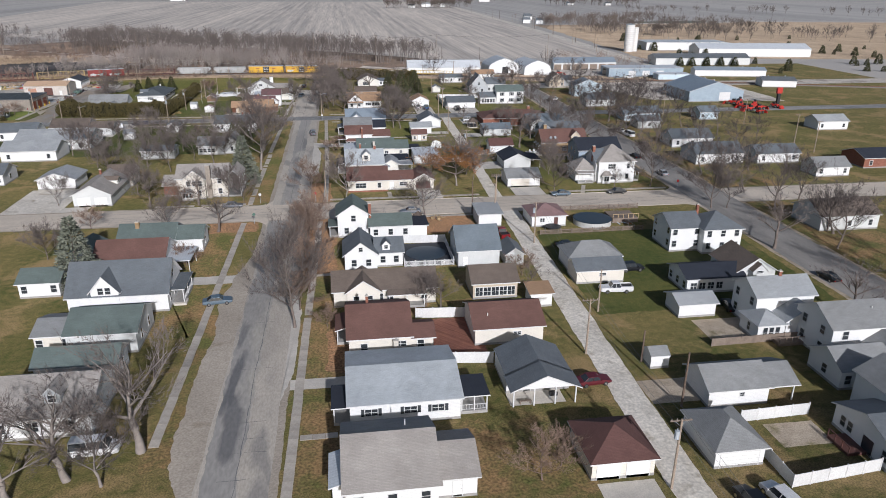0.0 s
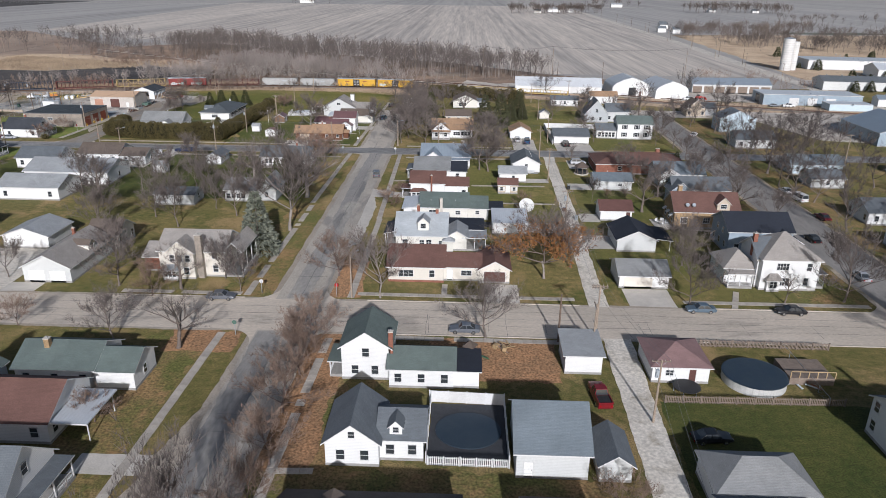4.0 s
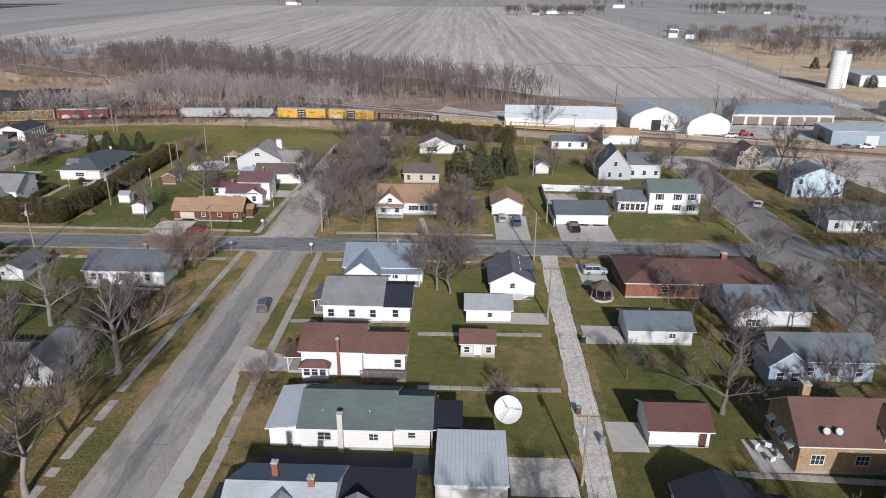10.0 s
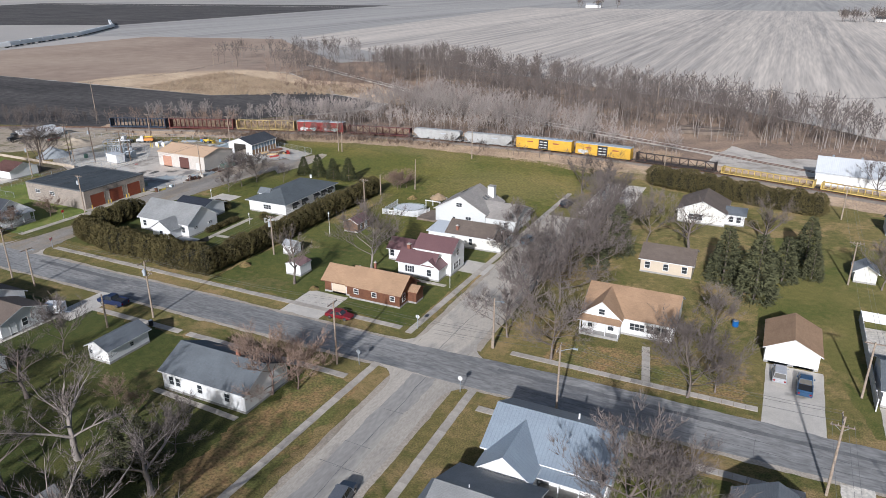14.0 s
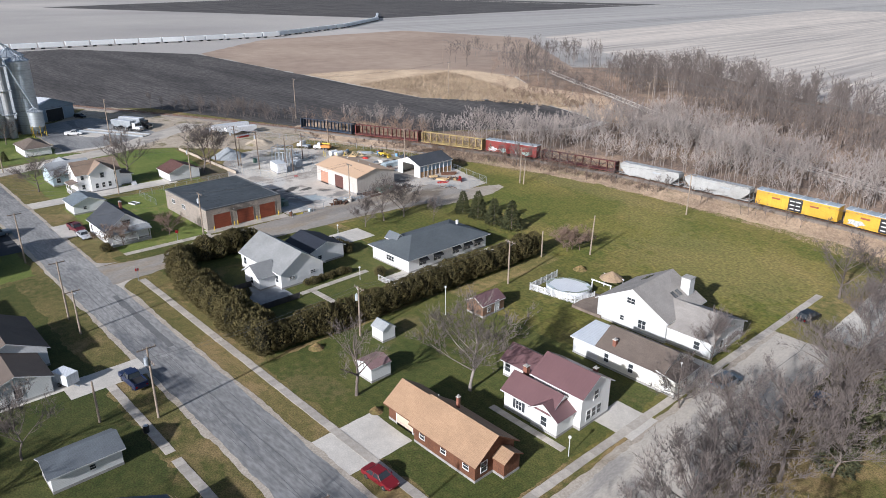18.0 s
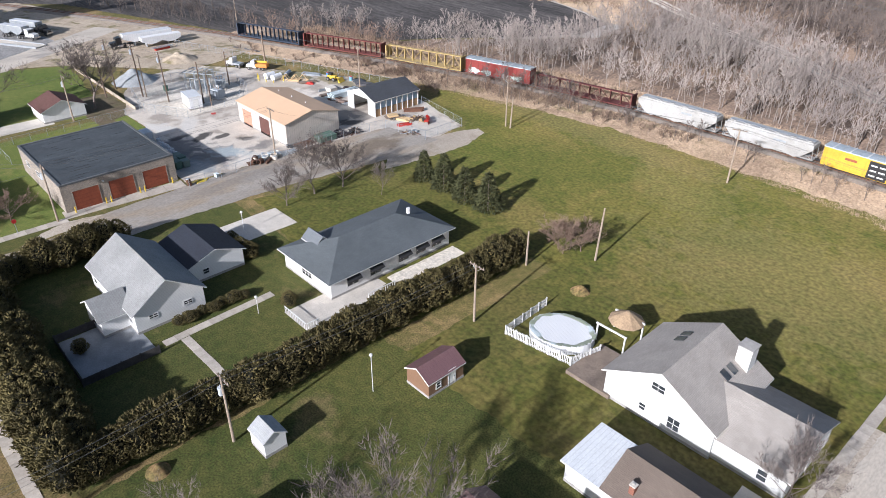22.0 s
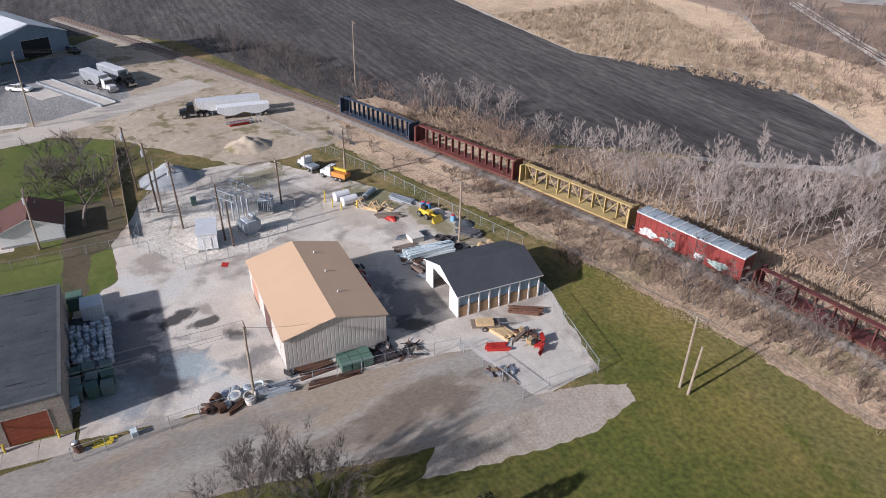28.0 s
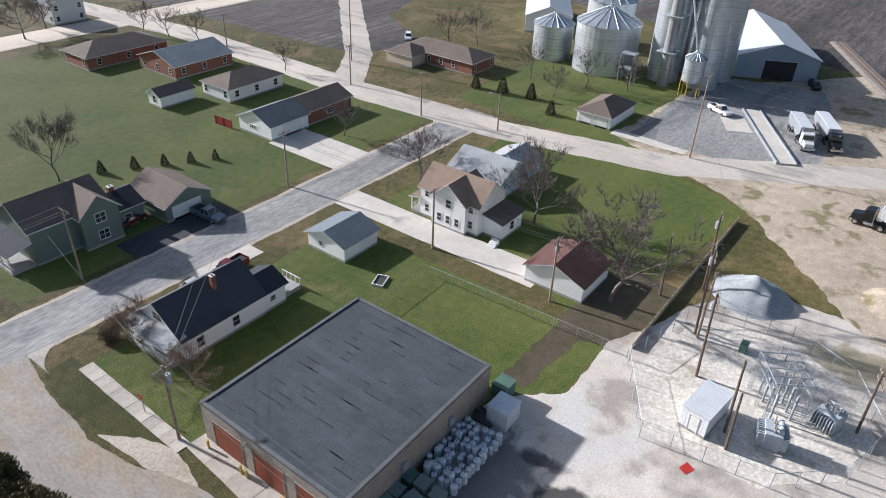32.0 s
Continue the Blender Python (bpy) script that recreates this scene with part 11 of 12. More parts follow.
ty, ri = wheel_meshes(0.33)
for s_ in (-0.95, 0.95):
    wh = part("wheel", ty, None, T, "", pose(-0.2, s_, 0.33))
    part("rim", ri, None, wh)
poly_patch("red_mat", [(-151.2, 338.8), (-150.0, 338.4), (-149.6, 339.2), (-150.7, 339.7)], 0.06, REDM, label="flat red plastic sheet on gravel", category="sheet", kind="")


def mound(x, y, r, h, m, label, seed):
    bm = bmesh.new()
    bmesh.ops.create_grid(bm, x_segments=28, y_segments=28, size=r * 1.1)
    for v in bm.verts:
        d = v.co.length / r
        z = h * max(0, 1 - d) ** 0.9
        z *= 1 + 0.35 * noise.noise((v.co.x * 0.6, v.co.y * 0.6, seed))
        v.co.z = z - 0.03 + (0.06 * noise.noise((v.co.x * 2, v.co.y * 2, seed)) if z > 0.1 else 0)
    me = bpy.data.meshes.new("pile")
    bm.to_mesh(me)
    bm.free()
    me.materials.append(m)
    me.polygons.foreach_set("use_smooth", [True] * len(me.polygons))
    ob = new("gravel_pile", me)
    ob.matrix_basis = pose(x, y, 0.04)
    tagged(ob, label, "pile", "", "stuff")


mound(-183.6, 335.6, 5.0, 3.0, mat("blue_stone", (0.36, 0.38, 0.39), (0.24, 0.255, 0.265), 1.5, 0.95, grain=0.2), "grey crushed stone pile", 1)
mound(-193.6, 351.6, 4.6, 2.0, DIRT, "tan dirt pile beside the yard", 2)
mound(-147.5, 376.0, 1.6, 0.8, mat("black_plastic", (0.06, 0.07, 0.08)), "dark tarpaulin covered heap", 4)

# substation
T = thing("control_house", "white metal control house of the substation", "hut", pose(-157.8, 338.0, 0, 0, 0, -8))
V = vol(T, 0, 0, 5.2, 2.8, 2.7, "flat", 0, MTRAIL, MWHITE, 0.1)
door(V, "E", 0)
T = thing("substation_gantry", "grey steel gantry with insulators and busbars", "gantry", pose(-164.4, 343.4, 0.04, 0, 0, 32) @ Matrix.Diagonal((0.72, 0.72, 0.78, 1)))
for x in (-3.4, 0, 3.4):
    for y in (-2.6, 2.6):
        b = bmesh.new()
        for ox, oy in ((-0.2, -0.2), (0.2, -0.2), (0.2, 0.2), (-0.2, 0.2)):
            rod(b, (x + ox, y + oy, -0.2), (x + ox, y + oy, 6.6), 0.045, 4)
        for k in range(8):
            z = 0.4 + k * 0.8
            rod(b, (x - 0.2, y - 0.2, z), (x + 0.2, y - 0.2, z + 0.4), 0.03, 4)
            rod(b, (x + 0.2, y + 0.2, z), (x - 0.2, y + 0.2, z + 0.4), 0.03, 4)
        part("lattice_post", b, STEEL, T)
for y in (-2.6, 2.6):
    for z in (5.0, 6.6):
        part("beam", box(-3.7, 3.7, y - 0.12, y + 0.12, z, z + 0.2), STEEL, T)
for x in (-3.4, -1.7, 0, 1.7, 3.4):
    part("crossbeam", box(x - 0.1, x + 0.1, -2.8, 2.8, 6.8, 6.95), STEEL, T)
    b = bmesh.new()
    rod(b, (x, 0, 6.9), (x, 0, 8.0), 0.12, 8, 0.06)
    part("insulator", b, mat("porcelain", (0.35, 0.3, 0.27), (0.28, 0.24, 0.2), 3, 0.3), T)
for x in (-2.6, -0.9, 0.9, 2.6):
    for y in (-1.4, 1.4):
        b = bmesh.new()
        rod(b, (x, y, 2.4), (x, y, 4.4), 0.22, 8)
        part("breaker", b, mat("can_grey", (0.42, 0.46, 0.5)), T)
        part("breaker_stand", box(x - 0.12, x + 0.12, y - 0.12, y + 0.12, -0.2, 2.4), STEEL, T)


def power_transformer(x, y, rot, s=1.0):
    T = thing("power_transformer", "large grey power transformer with cooling fins", "transformer", pose(x, y, 0.04, 0, 0, rot) @ Matrix.Diagonal((s, s, s, 1)), "power transformers")
    part("tank", box(-1.2, 1.2, -0.9, 0.9, 0.2, 2.4, 0.08), mat("can_grey", (0.42, 0.46, 0.5)), T)
    part("base", box(-1.5, 1.5, -1.3, 1.3, -0.2, 0.2), CONCRETE, T)
    for i in range(8):
        for s_ in (-1, 1):
            x_ = -1.1 + i * 0.31
            part("fin", box(x_ - 0.05, x_ + 0.05, s_ * 1.2 - 0.3, s_ * 1.2 + 0.3, 0.5, 2.2), mat("can_grey", (0.42, 0.46, 0.5)), T)
    for x_ in (-0.7, 0, 0.7):
        b = bmesh.new()
        rod(b, (x_, 0, 2.4), (x_ * 1.2, 0, 3.5), 0.12, 8, 0.05)
        part("bushing", b, mat("porcelain", (0.35, 0.3, 0.27)), T)
    b = bmesh.new()
    rod(b, (-0.9, 0.6, 2.8), (0.9, 0.6, 2.8), 0.25, 10)
    part("conservator", b, mat("can_grey", (0.42, 0.46, 0.5)), T)


power_transformer(-158.6, 344.4, 15, 0.95)
power_transformer(-164.8, 348.4, 70, 0.95)
cabinet(-171.5, 338.0, 0, 1.0, 0.8, 1.2, GREENB, "small green switch cabinet")
plank_pile(4, 462, 12, 30, 24, WOOD, "long stacked logs beside the field", "log_stack", 0.7, "logs")
plank_pile(3, 470, 6, 24, 22, WOOD, "long stacked logs beside the field", "log_stack", 0.7, "logs")
# ---- poles, wires, fences, small things ----
INS = mat("porcelain", (0.35, 0.3, 0.27))
ARMS = {}


def pole(x, y, h, arms=1, rot=0, dark=False, trans=0, lean=0.0, light=False, label=""):
    """A wooden utility pole with crossarms, insulators, transformer cans."""
    T = thing("utility_pole", label or ("wooden utility pole with a transformer" if trans else "weathered wooden utility pole with crossarm" if arms else "bare weathered wooden pole"), "utility pole", pose(x, y, 0, lean, 0, rot), "utility poles")
    m = POLED if dark else POLE
    key = ("pole", h, dark)
    if key not in CACHE:
        bm = bmesh.new()
        rod(bm, (0, 0, -0.4), (0, 0, h), 0.17, 8, 0.11)
        me = bpy.data.meshes.new("shaft")
        bm.to_mesh(me)
        bm.free()
        me.materials.append(m)
        CACHE[key] = me
    part("shaft", CACHE[key], None, T)
    for k in range(arms):
        z = h - 0.35 - 0.9 * k
        part("crossarm", box(-1.2, 1.2, 0.1, 0.22, z, z + 0.13), WOOD, T)
        for u in (-1.05, -0.45, 0.45, 1.05):
            b = bmesh.new()
            rod(b, (u, 0.16, z + 0.13), (u, 0.16, z + 0.36), 0.055, 6, 0.035)
            part("insulator", b, INS, T)
        b = bmesh.new()
        rod(b, (-0.7, 0.16, z), (0, 0.12, z - 0.6), 0.025, 4)
        rod(b, (0.7, 0.16, z), (0, 0.12, z - 0.6), 0.025, 4)
        part("brace", b, STEEL, T)
    for k in range(trans):
        b = bmesh.new()
        u = 0.38 * (1 if k % 2 else -1)
        rod(b, (u, -0.1, h - 2.3), (u, -0.1, h - 1.35), 0.26, 10)
        rod(b, (u, -0.1, h - 1.35), (u, -0.1, h - 1.1), 0.07, 6)
        part("transformer_can", b, mat("can_grey", (0.42, 0.46, 0.5)), T, "grey transformer can")
    if light:
        b = bmesh.new()
        rod(b, (0, 0, h - 0.6), (0, -1.6, h + 0.1), 0.05, 6)
        part("lamp_arm", b, STEEL, T)
        part("lamp_head", box(-0.15, 0.15, -2.2, -1.6, h + 0.02, h + 0.2, 0.04), STEEL, T)
    return T


def wire(pts, sag=0.5, n=10, r=0.018):
    """Cables hung between points in turn; one object a span."""
    for a, b in zip(pts, pts[1:]):
        bm = bmesh.new()
        d = (Vector(b) - Vector(a)).normalized()
        side = d.cross(Vector((0, 0, 1))).normalized()
        prev = None
        for i in range(n + 1):
            t = i / n
            p = Vector(a).lerp(Vector(b), t)
            p.z -= sag * 4 * t * (1 - t)
            ring = [bm.verts.new(p + (side * math.cos(w) + Vector((0, 0, math.sin(w)))) * r) for w in (0.5, 2.6, 4.7)]
            if prev:
                for k in range(3):
                    bm.faces.new((prev[k], prev[(k + 1) % 3], ring[(k + 1) % 3], ring[k]))
            prev = ring
        me = bpy.data.meshes.new("power_line")
        bm.to_mesh(me)
        bm.free()
        me.materials.append(WIRE)
        tagged(new("power_line", me), "thin sagging overhead power cable", "cable", "power lines")


def line(spots, h, arms=1, rot=0, sag=0.6, offs=(-1.05, 0.45, 1.05), dark=False, trans=(), light=(), r=0.018):
    for i, (x, y) in enumerate(spots):
        pole(x, y, h, arms, rot, dark, 1 if i in trans else 0, 0, i in light)
    c, s = math.cos(radians(rot)), math.sin(radians(rot))
    for o in offs:
        wire([(x + c * o - s * 0.16, y + s * o + c * 0.16, h + 0.02) for x, y in spots], sag, r=r)


# along the alley
line([(33.0, 20), (33.2, 55.3), (33.6, 84), (38.2, 129.3), (34.6, 150.3)], 8.9, 1, 0, trans=(1, 3))
line([(34.6, 150.3), (36.4, 200), (37.0, 240), (37.0, 265.3)], 9.2, 1, 0, trans=(1,))
pole(28.8, 149.2, 8.0, 0, 0, True)
pole(40.8, 80.9, 5.0, 0, 0, True)
pole(41.3, 69.5, 8.0, 0, 0, True)
pole(33.5, 146.3, 8.0, 1, 90)
pole(40.2, 97, 7.5, 0)
# along the main road
line([(37.0, 265.3), (5.9, 266.9), (-27, 265.5), (-63.4, 264.9), (-100, 265.0), (-131, 266.2)], 10.2, 1, 90, trans=(3,), light=(1,))
line([(42.0, 288.6), (42.6, 330), (43.5, 372)], 8.5, 1, 0)
line([(-63.4, 264.9), (-63.4, 296.6), (-61.0, 328.4)], 8.4, 1, 0, trans=(1,), offs=(-0.45, 0.45))
pole(-59.3, 351.3, 8.3, 0, 0, lean=-4)
pole(-65.2, 343.1, 5.5, 0)
pole(-67.4, 259.1, 6, 0)
pole(-93.4, 264.8, 7.5, 1, 90, light=True)
pole(-8.0, 279.8, 8.5, 0, 60, light=True)
pole(-4.8, 162.9, 8.0, 0, 150, light=True)
pole(-8.2, 279.9, 2.6, 0)
# by the railway and the yard
line([(60, 372), (0, 388.5), (-59.0, 389.4), (-103.3, 380.4), (-142.8, 372.6), (-171, 364)], 10.0, 1, 20, sag=0.9, offs=(-1.05, 0.45, 1.05))
pole(-102.0, 380.4, 6.6, 0, lean=-3)
line([(-122.6, 298.7), (-121.6, 336.8)], 9.5, 1, 0, trans=(0,))
wire([(-122.6, 298.7, 8.6), (-128, 268, 8.4)], 0.5)
wire([(-121.6, 336.8, 9.4), (-125.3, 345, 5)], 0.3)
wire([(-122.6, 298.9, 9.2), (-160, 262, 9.2)], 0.9)
wire([(-123.4, 298.9, 9.4), (-165, 262, 9.4)], 0.9)
line([(-165.7, 266.6), (-165.9, 296.2), (-165.6, 315.4), (-170.5, 332.9)], 9.6, 1, 0, trans=(2,))
for x, y, h, a in [(-163.8, 335.2, 11.3, 2), (-157.4, 340.4, 9.5, 0), (-166.0, 351.2, 8.0, 2), (-171.2, 332.4, 12.0, 2), (-181, 330, 11.5, 1), (-155.2, 341.2, 7.5, 0), (-176, 326, 9, 1), (-170.9, 364.2, 9.5, 0)]:
    pole(x, y, h, a, 20, True, 1 if h > 11 else 0, 2)
wire([(-171, 333, 11.6), (-163.8, 335.2, 10.9), (-166.0, 351.2, 7.6)], 0.4)
wire([(-181, 330, 11.1), (-171, 333, 11.4)], 0.3)
wire([(-181, 331, 11.1), (-221.3, 313.4, 13.8)], 0.9)
line([(-221.3, 228), (-221.3, 313.4), (-223.6, 384.6), (-226, 470)], 15.5, 1, 0, sag=1.4)
line([(-204.4, 263.4), (-208.4, 240), (-206, 200)], 9.0, 1, 0)
pole(-208.4, 279.4, 7.5, 0, 40, light=True)
# tall line through the woods
line([(-310, 545), (-225, 520), (-131.4, 492.8), (-16.0, 470), (23.5, 467), (64, 470), (140, 468)], 16.5, 1, 80, sag=1.8, r=0.03)
pole(-117.1, 465.3, 18, 1, 80)
for x, y in [(199.5, 540), (204, 600), (208, 680), (211, 760), (214, 860), (217, 960), (219, 1060)]:
    pole(x, y, 11, 1, 0, True)
for x, y in [(148.4, 196.2), (149.6, 208.3), (150, 240), (128, 262), (120, 280), (88, 352)]:
    pole(x, y, 10, 1, 0)


def lamp_post(x, y, h=3.0):
    T = thing("lamp_post", "slim post lamp with a white globe", "lamp", pose(x, y, 0), "post lamps")
    b = bmesh.new()
    rod(b, (0, 0, -0.2), (0, 0, h), 0.045, 8)
    part("post", b, TRIM, T)
    b = bmesh.new()
    bmesh.ops.create_icosphere(b, subdivisions=2, radius=0.2, matrix=Matrix.Translation((0, 0, h + 0.15)))
    part("globe", b, TRIM, T, "white globe")


for p in [(-23.4, 297.0, 2.6), (-59.6, 311.3, 5.0), (-80.6, 309.4, 2.4), (-100.5, 318.5, 3.2), (-22.4, 320.4, 3.4)]:
    lamp_post(*p)


def sign(x, y, rot, colour, label, h=2.2):
    T = thing("road_sign", label, "sign", pose(x, y, 0, 0, 0, rot), "signs")
    part("post", box(-0.04, 0.04, -0.04, 0.04, -0.2, h + 0.35), STEEL, T)
    b = bmesh.new()
    pts = [(0.36 * math.cos(math.tau * (i + 0.5) / 8), h + 0.36 * math.sin(math.tau * (i + 0.5) / 8)) for i in range(8)]
    prism(b, pts, -0.07, -0.045)
    part("plate", fixn(b), colour, T, "plain eight-sided plate")


SREC = paint("sign_red", (0.4, 0.02, 0.02), 0.5, 0)
for x, y, r, c in [(-107.8, 279.2, -90, SREC), (-122.6, 293.0, 90, SREC), (-7.6, 266.6, 0, TRIM), (-21.4, 280.4, 180, TRIM), (-20.6, 164.0, 180, TRIM), (-20.4, 148.8, 0, GREENB), (-7.4, 163.2, 180, SREC), (-24, 266.8, 0, STEEL), (86, 163, 0, SREC)]:
    sign(x, y, r, c, "street sign on a thin steel post")


def fence_run(pts, h, material, label, panel=2.4, solid=True, name="fence", gap=0.0):
    for a, b in zip(pts, pts[1:]):
        L = math.dist(a, b)
        T = thing(name, label, "fence", pose(a[0], a[1], 0, 0, 0, math.degrees(math.atan2(b[1] - a[1], b[0] - a[0]))))
        n = max(1, round(L / panel))
        for i in range(n + 1):
            x = L * i / n
            part("post", box(x - 0.07, x + 0.07, -0.07, 0.07, -0.3, h + 0.1), material, T)
        for i in range(n):
            x0, x1 = L * i / n + 0.07, L * (i + 1) / n - 0.07
            if solid:
                part("panel", box(x0, x1, -0.025, 0.025, 0.05, h), material, T)
            else:
                k = max(2, int((x1 - x0) / 0.2))
                xs = []
                for j in range(k):
                    c_ = x0 + (x1 - x0) * (j + 0.5) / k
                    xs += [c_ - 0.05, c_ + 0.05]
                b_ = lattice(xs, [0.05, h * 0.2, h * 0.2 + 0.09, h * 0.8, h * 0.8 + 0.09, h], lambda i, j: i % 2 == 0 or j in (1, 3), -0.02, 0.02)
                part("picket_panel", b_, material, T)


VINYL = TRIM
WF = "white vinyl privacy fence with square posts"
fence_run([(47.0, 65.4), (56.4, 65.8)], 1.7, VINYL, WF)
fence_run([(46.2, 60.0), (46.2, 53.6), (57.6, 54.8)], 1.7, VINYL, WF)
fence_run([(10.2, 98.6), (18.4, 98.0)], 1.8, VINYL, WF)
fence_run([(9.0, 84.6), (19.6, 83.4)], 1.8, VINYL, WF)
fence_run([(10.2, 132.4), (19.8, 132.0)], 1.7, VINYL, WF)
fence_run([(10.6, 119.9), (19.8, 119.7)], 1.2, VINYL, "white picket fence round a pool", 2.0, False)
fence_run([(10.4, 120.2), (10.4, 132.2)], 1.5, VINYL, WF)
fence_run([(19.8, 120.0), (19.8, 131.8)], 1.5, VINYL, WF)
fence_run([(43.4, 285.8), (43.4, 314.6), (70.0, 313.2)], 1.8, VINYL, WF)
fence_run([(40.8, 133.7), (64.0, 134.0)], 1.1, WOOD, "weathered grey picket fence", 2.4, False)
fence_run([(50.0, 149.0), (69.0, 148.8)], 1.2, WOOD, "weathered grey picket fence beside the street", 2.4, False)
fence_run([(53.0, 83.6), (72.0, 84.0)], 1.3, WOOD, "weathered grey board fence", 2.4, True)
fence_run([(-163.6, 327.6), (-183, 327.7), (-202.5, 327.9)], 0.85, mat("pale_boards", (0.46, 0.39, 0.31), (0.34, 0.285, 0.225), 3, 0.9), "long weathered board fence beside the yard", 2.4, True)
fence_run([(-174.8, 241.0), (-174.6, 236.4)], 1.7, mat("red_fence", (0.25, 0.03, 0.03), (0.2, 0.025, 0.025), 3, 0.7), "dark red board fence beside the garage", 2.0, True)
fence_run([(-91.6, 296.0), (-91.6, 288.6), (-81.6, 288.4), (-81.5, 297.0)], 1.1, mat("dark_boards", (0.075, 0.07, 0.068), (0.045, 0.042, 0.042), 4, 0.85), "dark board fence round the sunken patio", 2.0, True)
fence_run([(14.6, 214.4), (20, 214.4)], 1.6, mat("new_lumber", (0.5, 0.4, 0.2)), "tan board fence panel", 1.8, True)


def mesh_fence(pts, h, label="grey chain-link fence with steel posts"):
    for a, b in zip(pts, pts[1:]):
        L = math.dist(a, b)
        T = thing("chain_link_fence", label, "fence", pose(a[0], a[1], 0, 0, 0, math.degrees(math.atan2(b[1] - a[1], b[0] - a[0]))))
        n = max(1, round(L / 3.0))
        for i in range(n + 1):
            b_ = bmesh.new()
            rod(b_, (L * i / n, 0, -0.3), (L * i / n, 0, h + 0.05), 0.04, 6)
            part("post", b_, STEEL, T)
        b_ = bmesh.new()
        rod(b_, (0, 0, h), (L, 0, h), 0.03, 4)
        part("top_rail", b_, STEEL, T)
        b_ = bmesh.new()
        k = int(L / 0.3)
        for i in range(k):
            x = L * i / k
            for d in (1, -1):
                x2 = x + d * h
                z2 = h
                if x2 < 0:
                    z2, x2 = h * x / h, 0
                if x2 > L:
                    z2, x2 = (L - x), L
                if z2 > 0.05:
                    v = [b_.verts.new(p) for p in ((x - 0.005, 0, 0.03), (x + 0.005, 0, 0.03), (x2 + 0.005, 0, z2), (x2 - 0.005, 0, z2))]
                    b_.faces.new(v)
        part("wire_mesh", b_, STEEL, T)


mesh_fence([(-160.5, 328.4), (-151.2, 333.8), (-153.0, 346.0), (-158.2, 351.6), (-166, 353.4), (-173.6, 349.4), (-177.4, 342), (-175.2, 331.4), (-161.5, 328.2)], 2.1)
mesh_fence([(-125.0, 376.3), (-109.2, 373.4), (-109.0, 363.2), (-118.8, 361.0)], 1.9)
mesh_fence([(-119.6, 319.0), (-120.4, 331.0), (-121.0, 340.4), (-120.2, 354.4), (-119.4, 360.8)], 1.9)
mesh_fence([(-160.2, 299.4), (-161.6, 327.8)], 1.5)
mesh_fence([(-150.4, 299.6), (-160.2, 299.4)], 1.5)
mesh_fence([(-137.5, 380.6), (-148.5, 376.9), (-157.7, 373.7), (-170.6, 369.6), (-190, 362.6), (-208.9, 355.6)], 1.8)
mesh_fence([(62, 134), (62, 149)], 1.2)

# pools, dish and garden things
T = thing("above_ground_pool", "round above-ground pool with a dark winter cover", "pool", pose(54.4, 139.6, 0))
b = bmesh.new()
rod(b, (0, 0, -0.1), (0, 0, 1.25), 4.2, 32)
part("wall", b, mat("pool_wall", (0.55, 0.55, 0.53), (0.45, 0.45, 0.43), 2, 0.5, kind="corr", period=0.5), T)
b = bmesh.new()
rod(b, (0, 0, 1.251), (0, 0, 1.31), 4.3, 32, 4.0)
part("cover", b, mat("pool_cover", (0.025, 0.04, 0.06), (0.04, 0.055, 0.07), 1, 0.4), T, "dark blue-black cover")
T = thing("deck", "cluttered wooden deck beside the round pool", "deck", pose(61.6, 141.6, 0))
part("floor", box(-2.6, 3.4, -2.6, 2.6, -0.2, 1.1), WOOD, T)
for i in range(6):
    part("rail_post", box(-2.6 + i * 1.2, -2.5 + i * 1.2, -2.6, -2.5, 1.1, 2.0), mat("new_lumber", (0.5, 0.4, 0.2)), T)
part("handrail", box(-2.6, 3.4, -2.62, -2.5, 2.0, 2.08), mat("new_lumber", (0.5, 0.4, 0.2)), T)
T = thing("trampoline", "round black trampoline on the grass", "trampoline", pose(44.4, 136.6, 0))
b = bmesh.new()
rod(b, (0, 0, 0.75), (0, 0, 0.8), 1.8, 24)
part("mat", b, BLACK, T)
for i in range(6):
    a = math.tau * i / 6
    b = bmesh.new()
    rod(b, (1.7 * math.cos(a), 1.7 * math.sin(a), -0.1), (1.7 * math.cos(a), 1.7 * math.sin(a), 0.78), 0.04, 6)
    part("leg", b, STEEL, T)
T = thing("pool", "covered rectangular pool with a dark sagging cover", "pool", pose(15.2, 126.4, 0))
b = bmesh.new()
rod(b, (0, 0, 0.03), (0, 0, 0.16), 1.0, 32)
for v in b.verts:
    v.co.x *= 4.0
    v.co.y *= 3.6
part("cover", b, mat("pool_cover", (0.025, 0.04, 0.06)), T)
T = thing("satellite_dish", "large white mesh satellite dish on a post", "satellite dish", pose(28.8, 211.2, 0))
b = bmesh.new()
rod(b, (0, 0, -0.2), (0, 0, 1.9), 0.09, 8)
part("post", b, STEEL, T)
b = bmesh.new()
n = 28
rings = []
for k, (r, z) in enumerate(((0.15, 0.0), (0.6, 0.05), (1.1, 0.2), (1.55, 0.42), (1.75, 0.55))):
    rings.append([b.verts.new((r * math.cos(math.tau * i / n), r * math.sin(math.tau * i / n), z)) for i in range(n)])
for p_, q_ in zip(rings, rings[1:]):
    for i in range(n):
        b.faces.new((p_[i], p_[(i + 1) % n], q_[(i + 1) % n], q_[i]))
b.faces.new(rings[0][::-1])
ds = part("reflector", b, mat("dish_white", (0.66, 0.66, 0.64), (0.55, 0.55, 0.53), 2, 0.6), T, "", pose(0, 0, 1.9, 48, 0, 0))
b = bmesh.new()
